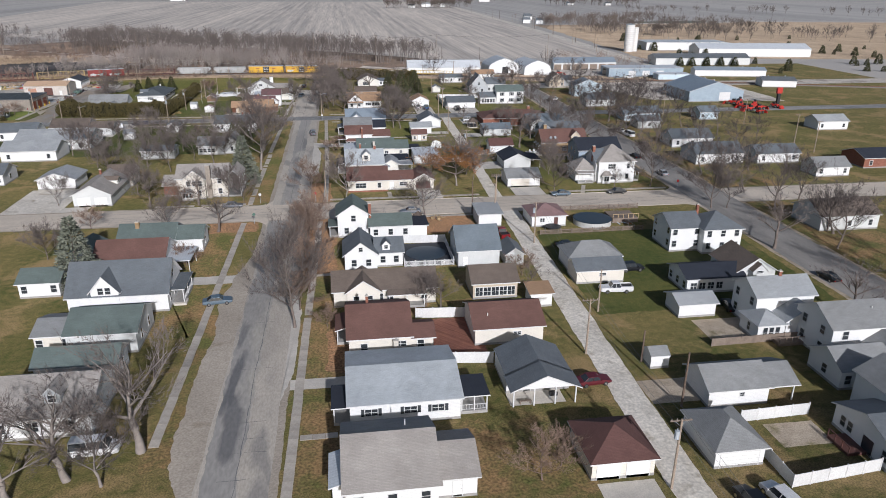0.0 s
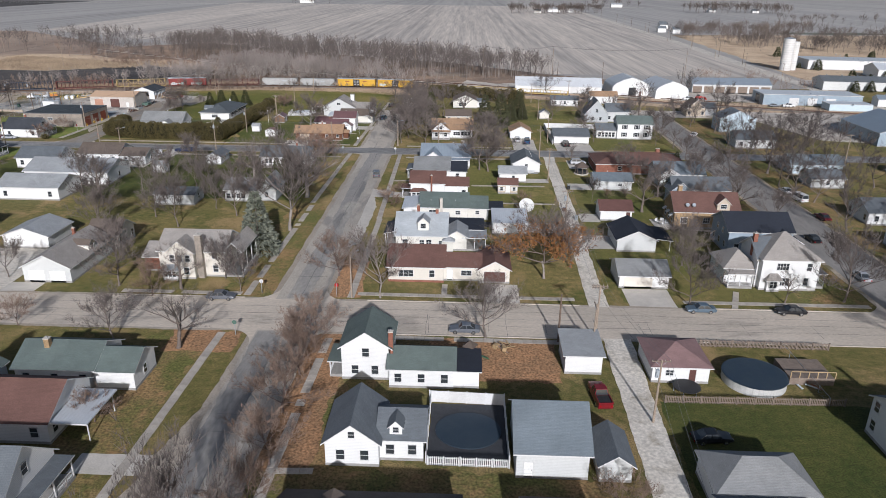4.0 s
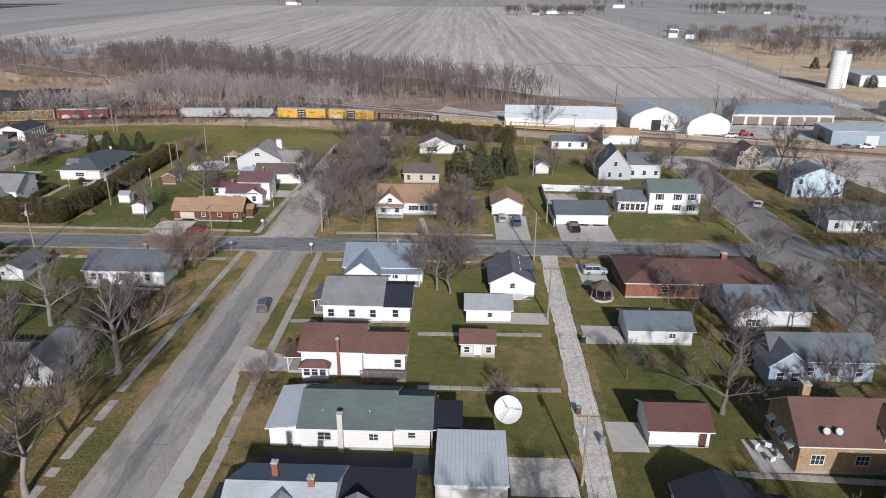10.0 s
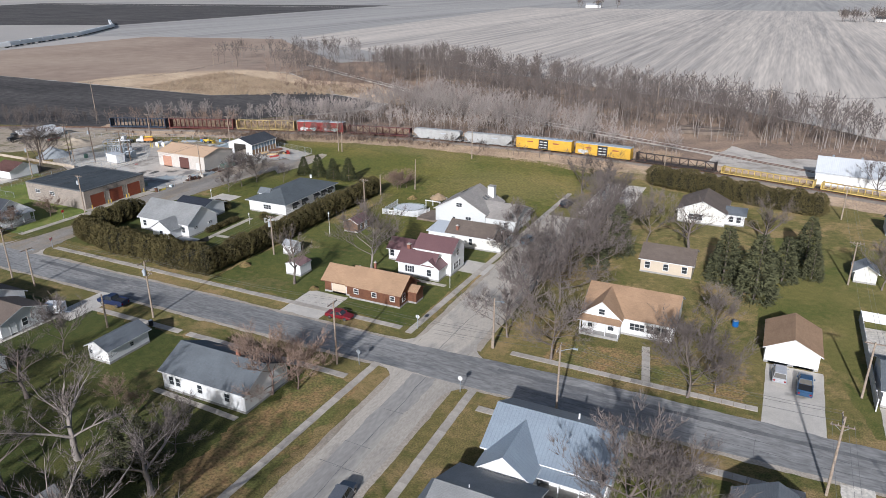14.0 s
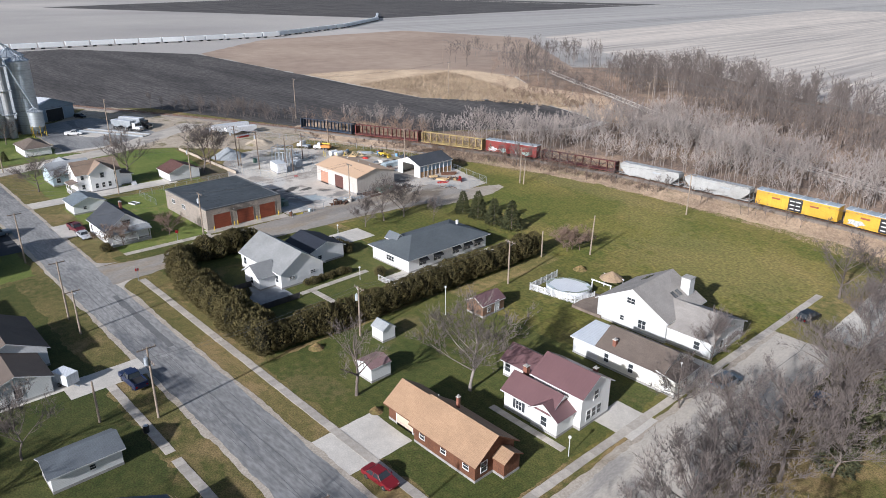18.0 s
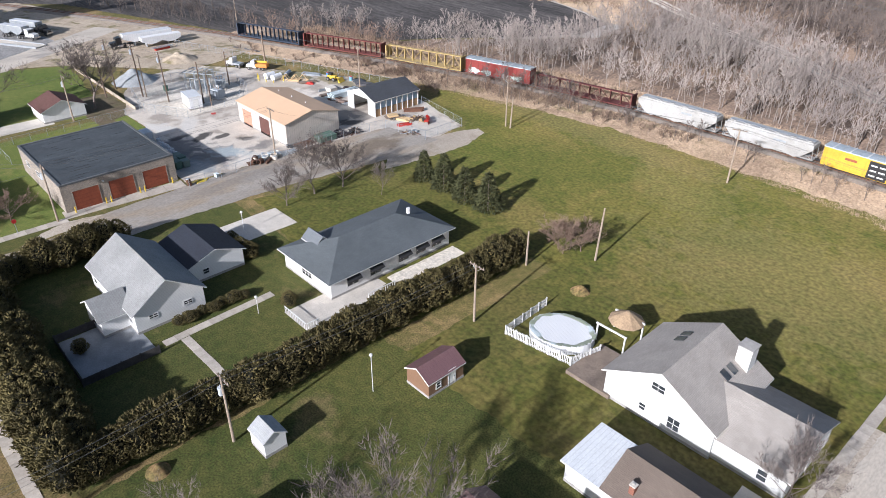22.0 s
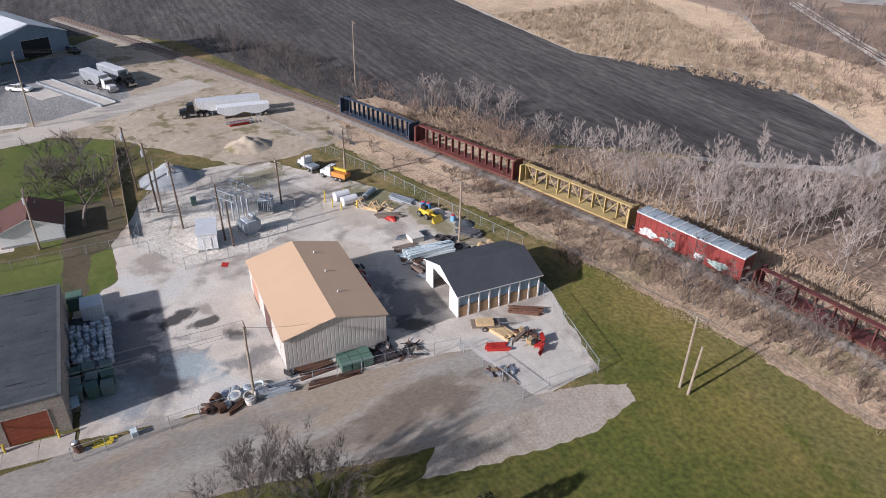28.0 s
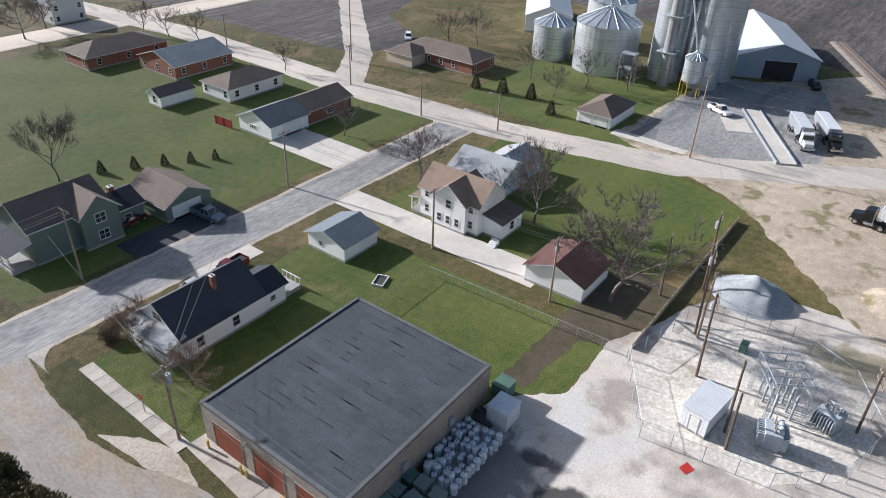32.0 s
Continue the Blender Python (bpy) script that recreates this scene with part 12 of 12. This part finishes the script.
for i in range(3):
    a = math.tau * i / 3
    rod(b, (1.7 * math.cos(a), 1.7 * math.sin(a), 0.55), (0, 0, 1.4), 0.03, 4)
rod(b, (0, 0, 1.3), (0, 0, 1.6), 0.12, 8)
part("feed_horn", b, STEEL, ds)
T = thing("gazebo", "small round screened gazebo with a grey roof", "gazebo", pose(47.4, 248.6, 0))
b = bmesh.new()
rod(b, (0, 0, 2.2), (0, 0, 3.5), 2.2, 8, 0.25)
part("roof", b, roofing("umber"), T)
b = bmesh.new()
rod(b, (0, 0, -0.1), (0, 0, 0.3), 2.1, 8)
part("floor", b, CONCRETE, T)
for i in range(8):
    a = math.tau * i / 8
    part("post", box(1.8 * math.cos(a) - 0.06, 1.8 * math.cos(a) + 0.06, 1.8 * math.sin(a) - 0.06, 1.8 * math.sin(a) + 0.06, 0.3, 2.3), WOOD, T)
b = bmesh.new()
rod(b, (0, 0, 0.3), (0, 0, 1.0), 1.75, 8)
part("screen", b, BLACK, T)
# white-fenced swimming pool behind the large house
T = thing("swimming_pool", "oval pool with a sagging white cover inside a white railing", "pool", pose(-51.6, 334.0, 0, 0, 0, 25))
b = bmesh.new()
rod(b, (0, 0, -0.1), (0, 0, 1.15), 1.0, 36)
for v in b.verts:
    v.co.x *= 4.0
    v.co.y *= 3.2
part("wall", b, MTRAIL, T)
b = bmesh.new()
bmesh.ops.create_grid(b, x_segments=24, y_segments=24, size=1.0)
bmesh.ops.delete(b, geom=[v for v in b.verts if v.co.length > 1.02], context="VERTS")
for v in b.verts:
    d = v.co.length
    v.co = Vector((v.co.x * 4.05, v.co.y * 3.25, 1.2 - 0.35 * max(0, 1 - (d / 0.9) ** 2) + 0.1 * noise.noise((v.co.x * 3, v.co.y * 3, 2))))
part("cover", b, mat("pool_tarp", (0.50, 0.56, 0.58), (0.40, 0.46, 0.46), 0.5, 0.35, mix=0.3, c3=(0.17, 0.19, 0.12), s3=0.3, band=(0.46, 0.52)), T, "pale rumpled tarpaulin with a greenish puddle")
fence_run([(-56.6, 329.4), (-47.6, 330.6), (-46.6, 334.8)], 1.3, VINYL, "white railing round the pool", 1.6, False)
fence_run([(-56.6, 329.4), (-57.0, 337.6)], 1.3, VINYL, "white railing round the pool", 1.6, False)
T = thing("pergola", "white pergola with a thatched straw roof", "pergola", pose(-46.6, 338.6, 0))
for sx in (-1.9, 1.9):
    for sy in (-1.9, 1.9):
        part("post", box(sx - 0.08, sx + 0.08, sy - 0.08, sy + 0.08, -0.2, 2.5), TRIM, T)
part("beam", box(-2.1, 2.1, -2.0, -1.85, 2.4, 2.6), TRIM, T)
part("beam", box(-2.1, 2.1, 1.85, 2.0, 2.4, 2.6), TRIM, T)
STRAW = mat("thatch", (0.40, 0.29, 0.18), (0.25, 0.18, 0.12), 4, 0.95)
b = bmesh.new()
rod(b, (0, 1.2, 2.4), (0, 1.2, 3.7), 2.2, 10, 0.2)
part("thatch_roof", b, STRAW, T, "brown straw roof")
T = thing("deck", "grey plank deck behind the large house", "deck", pose(-44.6, 332.6, 0))
part("floor", box(-2.6, 3.2, -3.4, 3.4, -0.2, 0.5), WOOD, T)
for k, (x, y, r) in enumerate([(-56.0, 343.5, 1.0), (-45.8, 286.0, 0.7), (-64.8, 289.4, 0.9), (-73.2, 326.8, 0.8), (-73.8, 325.2, 0.8)]):
    mound(x, y, r * 1.3, r, LEAVES if k < 3 else ARBOR, "low brown clump of dead perennials", 30 + k)
# patio chairs
T = thing("patio_chair", "grey patio chair on the stone patio", "chair", pose(58.2, 206.6, 0.04, 0, 0, 30), "patio chairs")
part("seat", box(-0.35, 0.35, -0.35, 0.35, 0.35, 0.42), TRIM, T)
part("backrest", box(-0.35, 0.35, 0.3, 0.38, 0.42, 1.0), TRIM, T)
for sx in (-0.3, 0.3):
    for sy in (-0.3, 0.3):
        part("leg", box(sx - 0.03, sx + 0.03, sy - 0.03, sy + 0.03, 0, 0.35), STEEL, T)
for x, y, r in [(59.6, 207.4, 150), (60.2, 205.6, 80), (58.8, 204.8, 200)]:
    copy_thing(T, pose(x, y, 0.04, 0, 0, r))
for x, y, r, m, lab in [(-61.4, 262.6, 0.35, BLACK, "black wheeled bin by the road"), (40.0, 207.4, 0.4, STEEL, "grey dustbin on the slab"), (38.0, 213.6, 0.4, RUST, "rusty burn barrel by the alley"), (41.6, 232.5, 0.4, BLACK, "dark bin beside the alley"), (25.0, 303.5, 0.5, paint("blue_bin", (0.02, 0.12, 0.35)), "blue covered barrel beside the garage")]:
    cyl_thing("dustbin", lab, "bin", x, y, r, 0.95, m)
T = thing("boat_trailer", "small white boat on a trailer by the garage", "boat", pose(31.8, 246.6, 0.05, 0, 0, 0))
part("hull", loft([[(-2.0, -0.8, 0.9), (-2.0, 0.8, 0.9), (-2.0, 0.5, 0.45), (-2.0, -0.5, 0.45)], [(1.0, -0.8, 1.0), (1.0, 0.8, 1.0), (1.0, 0.45, 0.4), (1.0, -0.45, 0.4)], [(2.4, -0.1, 1.1), (2.4, 0.1, 1.1), (2.4, 0.05, 0.8), (2.4, -0.05, 0.8)]]), MTRAIL, T)
part("frame", box(-1.8, 3.0, -0.1, 0.1, 0.3, 0.42), STEEL, T)
ty, ri = wheel_meshes(0.33)
for s_ in (-0.85, 0.85):
    wh = part("wheel", ty, None, T, "", pose(-0.6, s_, 0.33))
    part("rim", ri, None, wh)
T = thing("box_trailer", "small white box trailer beside the drive", "trailer", pose(-79.4, 258.8, 0.05, 0, 0, 20))
part("box", box(-1.5, 1.5, -0.9, 0.9, 0.5, 2.1, 0.05), MTRAIL, T)
part("tongue", box(1.5, 2.6, -0.06, 0.06, 0.42, 0.52), STEEL, T)
for s_ in (-0.92, 0.92):
    wh = part("wheel", ty, None, T, "", pose(-0.3, s_, 0.33))
    part("rim", ri, None, wh)
T = thing("planter_frame", "white timber frame of a raised planter", "planter", pose(-155.0, 296.0, 0.02, 0, 0, 20))
for a in (rect(-1.2, 1.2, -0.8, -0.68), rect(-1.2, 1.2, 0.68, 0.8), rect(-1.2, -1.08, -0.68, 0.68), rect(1.08, 1.2, -0.68, 0.68)):
    part("board", box(a[0][0], a[1][0], a[0][1], a[2][1], 0, 0.3), TRIM, T)
part("soil", box(-1.08, 1.08, -0.68, 0.68, -0.05, 0.12), PLOUGH, T)

# poles along the country road and the field edge
for x, y in ((190, 455), (192, 515), (194.5, 580), (198, 650), (203, 740), (208, 850), (212, 980), (214, 1150)):
    pole(x, y, 10.5, 1, 90, False, 0, 0, False)
for x, y in ((62, 430), (86, 432), (128, 432), (-20, 440), (-62, 436)):
    pole(x, y, 12, 1, 90, True, 0, 0, False)
# ---- loose goods in the yard ----
def ring_thing(x, y, r, h, m, label, rot=(0, 0, 0), z=0.05, wall=0.14, name="pipe_ring", cat="pipe"):
    """A short open pipe."""
    b = bmesh.new()
    n = 18
    rings = []
    for rr, zz in ((r, 0), (r, h), (r - wall, h), (r - wall, 0)):
        rings.append([b.verts.new((rr * math.cos(math.tau * i / n), rr * math.sin(math.tau * i / n), zz)) for i in range(n)])
    for p, q in zip(rings, rings[1:] + rings[:1]):
        for i in range(n):
            b.faces.new((p[i], p[(i + 1) % n], q[(i + 1) % n], q[i]))
    me = bpy.data.meshes.new(name)
    fixn(b).to_mesh(me)
    me.materials.append(m)
    ob = new(name, me)
    ob.matrix_basis = pose(x, y, z, *rot)
    return tagged(ob, label, cat, "stored pipes")


def coil(x, y, r, turns, m, label, wire_r=0.07):
    """A hose or cable laid in loops."""
    R = random.Random(int(abs(x * 7 + y)))
    pts = []
    for i in range(turns * 14 + 1):
        a = math.tau * i / 14
        rr = r * (1 - 0.25 * math.sin(i * 0.37) ** 2) + R.uniform(-0.03, 0.03)
        pts.append((rr * math.cos(a), rr * math.sin(a), 0.08 + 0.03 * i / 14 * 2))
    b = bmesh.new()
    prev = None
    for i, p in enumerate(pts):
        a = math.tau * i / 14
        o = Vector((math.cos(a), math.sin(a), 0))
        ring = [b.verts.new(Vector(p) + (o * math.cos(w) + Vector((0, 0, math.sin(w)))) * wire_r) for w in (0, 1.57, 3.14, 4.71)]
        if prev:
            for k in range(4):
                b.faces.new((prev[k], prev[(k + 1) % 4], ring[(k + 1) % 4], ring[k]))
        prev = ring
    me = bpy.data.meshes.new("hose_coil")
    fixn(b).to_mesh(me)
    me.materials.append(m)
    ob = new("hose_coil", me)
    ob.matrix_basis = pose(x, y, 0.04)
    tagged(ob, label, "hose", "hose coils")


HOSE = mat("black_hose", (0.03, 0.025, 0.03))
for x, y, r in ((-144.7, 370.2, 0.8), (-143.1, 370.6, 0.85), (-141.2, 371.6, 0.7), (-143.9, 371.6, 0.6), (-124.4, 351.2, 1.3), (-123.4, 352.6, 1.0), (-124.9, 352.9, 0.9), (-123.0, 350.6, 0.8)):
    coil(x, y, r, 6, HOSE, "coil of black hose lying on the ground")
for x, y, r, h, m, rot in ((-121.9, 334.9, 0.75, 0.7, CONCRETE, (12, 0, 0)), (-121.2, 336.3, 0.7, 0.8, CONCRETE, (0, 0, 0)), (-122.6, 336.4, 0.55, 0.5, PVC, (0, 20, 0)), (-120.9, 333.6, 0.5, 0.9, RUST, (90, 0, 20)), (-122.6, 333.2, 0.55, 0.9, RUST, (90, 0, 50)), (-121.4, 332.0, 0.45, 0.8, RUST, (0, 80, 0)), (-122.9, 337.6, 0.7, 0.25, PVC, (25, 0, 0)), (-121.7, 337.8, 0.5, 0.6, CONCRETE, (0, 0, 0)), (-123.2, 335.2, 0.45, 0.7, STEEL, (90, 0, 70))):
    ring_thing(x, y, r, h, m, "open pipe section dumped beside the fence", rot, 0.05 if rot[0] < 60 and rot[1] < 60 else 0.05 + r)
for x, y in ((-139.7, 374.7), (-139.8, 376.3)):
    ring_thing(x, y, 0.62, 1.0, mat("ochre_pipe", (0.42, 0.30, 0.17), (0.3, 0.21, 0.12), 2, 0.9), "short ochre clay pipe standing by the shed", (80, 0, 70), 0.6, 0.16)
for i, (x, y) in enumerate(((-139.9, 372.6), (-140.4, 373.2), (-139.4, 373.4), (-140.0, 373.9))):
    ring_thing(x, y, 0.22, 2.2, BLACK, "black corrugated drain pipe", (90, 0, 20 + 4 * i), 0.27, 0.05)
plank_pile(-144.6, 375.2, 40, 12, 3.6, mat("charcoal_pipe", (0.09, 0.09, 0.10), (0.06, 0.06, 0.065), 3, 0.7), "stack of charcoal grey pipes by the fence", "pipe_stack", 0.3, "pipes")
plank_pile(-141.8, 364.6, 84, 12, 4.2, PVC, "loose pale plastic pipes beside the shed", "pipe_stack", 0.2, "pipes")
plank_pile(-144.4, 364.2, 92, 8, 3.6, WOOD, "weathered timbers on the ground", "lumber_stack", 0.2)
plank_pile(-147.4, 366.6, 90, 10, 5.0, STEEL, "grey steel pipes laid side by side", "pipe_stack", 0.16, "pipes")
plank_pile(-137.6, 363.8, 20, 14, 2.2, mat("brown_scrap", (0.20, 0.15, 0.12), (0.12, 0.09, 0.08), 3, 0.9), "heap of mixed brown scrap by the shed door", "scrap_heap", 0.18, "scrap")
plank_pile(-136.2, 363.9, 70, 10, 1.8, STEEL, "heap of metal offcuts by the shed door", "scrap_heap", 0.14, "scrap")
plank_pile(-121.2, 339.4, 84, 16, 3.0, mat("grey_rods", (0.36, 0.40, 0.43), (0.26, 0.29, 0.31), 3, 0.5), "bundle of galvanised crossarms by the fence", "pipe_stack", 0.13, "pipes")
plank_pile(-122.9, 334.2, 30, 8, 2.0, mat("pale_scrap", (0.55, 0.53, 0.48), (0.42, 0.40, 0.36), 3, 0.8), "pale broken fittings heaped by the fence", "scrap_heap", 0.2, "scrap")
plank_pile(-120.9, 334.6, 120, 9, 1.8, RUST, "rusty pipe fittings heaped by the fence", "scrap_heap", 0.18, "scrap")
plank_pile(-120.9, 345.8, 88, 4, 6.0, RUST, "long rusty beams along the fence", "scrap_heap", 0.2, "scrap")
plank_pile(-143.6, 320.4, 88, 10, 2.0, mat("charcoal_pipe", (0.09, 0.09, 0.10)), "dark stacked fittings behind the garage", "scrap_heap", 0.25, "scrap")
YEL = paint("safety_yellow", (0.62, 0.47, 0.04), 0.5, 0.0)
for x, y in ((-165.2, 358.4), (-163.9, 358.0), (-161.6, 358.6), (-160.0, 359.6), (-159.6, 362.2), (-164.6, 361.6)):
    T = thing("bollard", "yellow steel guard post in the yard", "bollard", pose(x, y, 0), "guard posts")
    b = bmesh.new()
    rod(b, (0, 0, -0.2), (0, 0, 1.5), 0.1, 10)
    part("post", b, YEL, T)
    part("base", box(-0.2, 0.2, -0.2, 0.2, -0.1, 0.05), CONCRETE, T)
NEWL = mat("new_lumber", (0.5, 0.4, 0.2))
for x, y, r in ((-159.6, 362.6, 30), (-158.0, 364.2, 24), (-157.2, 366.2, 36)):
    T = thing("timber_frame", "triangular frame of pale new lumber", "lumber", pose(x, y, 0.04, 0, 0, r), "timber frames")
    for a, bb in (((-1.2, 0, 0), (1.2, 0, 0)), ((-1.2, 0, 0), (0, 0, 1.5)), ((1.2, 0, 0), (0, 0, 1.5)), ((-1.2, 0.9, 0), (1.2, 0.9, 0)), ((-1.2, 0.9, 0), (0, 0.9, 1.5)), ((1.2, 0.9, 0), (0, 0.9, 1.5)), ((0, 0, 1.5), (0, 0.9, 1.5))):
        b = bmesh.new()
        rod(b, a, bb, 0.09, 4)
        part("beam", b, NEWL, T)
for x, y, m, lab in ((-155.6, 372.4, paint("drum_blue", (0.06, 0.20, 0.42), 0.5, 0.0), "blue plastic drum with red lid"), (-154.8, 373.0, paint("drum_blue", (0.06, 0.2, 0.42)), "blue plastic drum with red lid"), (-149.3, 374.8, paint("drum_pale", (0.18, 0.36, 0.5), 0.5, 0.0), "pale blue plastic drum")):
    cyl_thing("drum", lab, "drum", x, y, 0.42, 1.0, m, lidm=REDM)
T = thing("boat_shell", "upturned red plastic sled among the goods", "sled", pose(-154.0, 365.8, 0.04, 0, 0, 20))
part("shell", loft([[(-1.3, -0.5, 0), (-1.3, 0.5, 0), (-1.1, 0.2, 0.3), (-1.1, -0.2, 0.3)], [(0.6, -0.7, 0), (0.6, 0.7, 0), (0.5, 0.4, 0.45), (0.5, -0.4, 0.45)], [(1.4, -0.3, 0), (1.4, 0.3, 0), (1.2, 0.1, 0.25), (1.2, -0.1, 0.25)]]), REDM, T)
part("rim", box(-1.2, 0.8, -0.75, 0.75, 0, 0.06), REDM, T)
# snow plough blades on the concrete slab
T = thing("snow_plough", "red steel snow plough with two curved blades", "plough", pose(-115.6, 370.4, 0.05, 0, 0, 55))
for k in (-1, 1):
    b = bmesh.new()
    prof = [(0.0, 0.0), (-0.25, 0.2), (-0.34, 0.5), (-0.25, 0.8), (0.05, 1.0)]
    rows_ = [[b.verts.new((q, s * 1.7 + (0.15 * k if s else 0), z)) for q, z in prof] for s in (0.05 * k, k)]
    for i in range(4):
        b.faces.new((rows_[0][i], rows_[0][i + 1], rows_[1][i + 1], rows_[1][i]))
    bmesh.ops.solidify(b, geom=b.faces[:], thickness=0.08)
    part("blade", fixn(b), REDM, T, "", pose(0, 0, 0, 0, 0, 14 * k))
part("frame", box(-1.3, -0.3, -0.5, 0.5, 0.25, 0.5), REDM, T)
part("hitch", box(-1.7, -1.2, -0.2, 0.2, 0.3, 0.8), BLACK, T)
# panel leaning on the garage wall, gate barrel
T = thing("sheet_panel", "pale blue plastic sheet over a crate", "sheet", pose(-127.6, 319.2, 0.05, 0, 0, 5))
part("crate", box(-0.8, 0.8, -0.6, 0.6, 0, 0.9), WOOD, T)
part("cover", box(-0.95, 0.95, -0.75, 0.75, 0.9, 0.96), PVC, T, "", pose(0, 0, 0, 8, 4, 0))
cyl_thing("barrel", "rusty brown barrel by the gate", "barrel", -120.9, 319.6, 0.4, 1.3, RUST, (12, 0, 0))
plank_pile(-121.2, 321.8, 84, 5, 1.8, YEL, "yellow and brown rods on the ground by the gate", "scrap_heap", 0.14, "scrap")
cabinet(-120.9, 324.6, 10, 0.7, 0.6, 0.6, PVC, "small white box by the fence", "box")
T = thing("skid_fork", "black loader fork attachment on the ground", "attachment", pose(-123.4, 341.0, 0.05, 0, 0, 30))
part("back_plate", box(-0.6, 0.6, -0.05, 0.05, 0, 0.7), BLACK, T)
for s in (-0.4, 0.4):
    part("fork", box(s - 0.06, s + 0.06, 0, 1.3, 0, 0.08), BLACK, T)
for x, y, s in ((-140.2, 355.2, 1.0), (-138.6, 355.0, 0.8), (-137.0, 354.9, 0.9), (-141.8, 355.4, 1.1)):
    implement(x, y, 90, "small red machine parked along the warehouse wall", REDM if s < 1.05 else BLACK, 0.45 * s)
# rack of rails beside the truck yard
T = thing("steel_bridge_frame", "grey lattice steel frame lying on red axles", "steel frame", pose(-206.4, 352.6, 0.05, 0, 0, 96))
for s in (-0.6, 0.6):
    part("chord", box(-3, 3, s - 0.08, s + 0.08, 0.6, 0.8), STEEL, T)
for i in range(9):
    part("rung", box(-2.9 + i * 0.72, -2.8 + i * 0.72, -0.6, 0.6, 0.64, 0.76), STEEL, T)
part("axle", box(-2.2, 2.0, -0.5, 0.5, 0.0, 0.6), REDM, T, "dull red axle beam")
for k, (x, y, a, b_) in enumerate([(-194.5, 368.6, 1.5, 0.5), (-191.0, 369.9, 1.3, 0.4), (-187.6, 371.0, 1.8, 0.5), (-189.3, 370.5, 0.8, 0.5)]):
    poly_patch("puddle", [(x + a * math.cos(w * 0.7), y + b_ * math.sin(w * 0.7)) for w in range(9)], 0.05, PATCHA, 0.25, 0.4, "dark wet rut on the grassy track", category="puddle", kind="stuff", seed=k)


def scrap_heap(x, y, r, n, mats, label, seed):
    """A loose heap of bent bars, plates and boxes, each piece its own mesh."""
    R = random.Random(seed)
    T = thing("scrap_heap", label, "scrap", pose(x, y, 0.05))
    for i in range(n):
        a, d = R.uniform(0, math.tau), r * math.sqrt(R.random())
        z = max(0.0, 0.7 * (1 - d / r)) * R.uniform(0.3, 1.0)
        m = pose(d * math.cos(a), d * math.sin(a), z + 0.06, R.uniform(-14, 14), R.uniform(-14, 14), R.uniform(0, 180))
        k = R.random()
        if k < 0.45:
            b = bmesh.new()
            rod(b, (-R.uniform(0.6, 1.3), 0, 0), (R.uniform(0.6, 1.3), 0, 0), R.uniform(0.04, 0.09), 6)
        elif k < 0.75:
            L = R.uniform(0.4, 0.9)
            b = box(-L, L, -0.16, 0.16, -0.04, 0.05)
        else:
            L = R.uniform(0.2, 0.45)
            b = box(-L, L, -L * 0.7, L * 0.7, -0.1, L)
        part("piece", b, mats[R.randrange(len(mats))], T, "", m)


OCHRE = mat("ochre_timber", (0.42, 0.30, 0.16), (0.30, 0.21, 0.12), 3, 0.85)
scrap_heap(-118.2, 369.2, 1.7, 22, [RUST, POLED, OCHRE], "heap of rusty bars and brown boards on the concrete", 3)
scrap_heap(-113.2, 363.2, 1.6, 20, [RUST, STEEL, OCHRE], "heap of rusty machine parts by the fence", 5)
scrap_heap(-121.6, 355.2, 1.6, 18, [BLACK, RUST, POLED], "dark heap of scrap beside the warehouse wall", 7)
scrap_heap(-140.5, 363.8, 1.5, 16, [RUST, BLACK, POLED], "dark heap of scrap beside the pale pipes", 9)
T = thing("play_tower", "small weathered wooden play tower with a slide", "playground", pose(15.4, 142.6, 0.03, 0, 0, 20))
for x in (-0.7, 0.7):
    for y in (-0.7, 0.7):
        part("post", box(x - 0.06, x + 0.06, y - 0.06, y + 0.06, -0.2, 2.7), WOOD, T)
part("platform", box(-0.8, 0.8, -0.8, 0.8, 1.25, 1.35), WOOD, T)
b = bmesh.new()
rod(b, (0, 0, 2.7), (0, 0, 3.5), 1.25, 4, 0.03)
part("roof", b, roofing("umber"), T)
b = bmesh.new()
prism(b, [(0.8, 1.3), (2.9, 0.15), (2.9, 0.05), (0.8, 1.2)], -0.28, 0.28)
part("slide", fixn(b), mat("slide_green", (0.05, 0.14, 0.07), (0.04, 0.11, 0.06), 2, 0.4), T, "green plastic slide")
scrap_heap(20.5, 147.0, 1.5, 14, [OCHRE, DOORR, WOOD], "heap of toys and timber on the leaves", 11)
scrap_heap(61.0, 139.8, 1.8, 16, [WOOD, DOORR, STEEL, PVC], "jumble of chairs and boxes on the pool deck", 13)
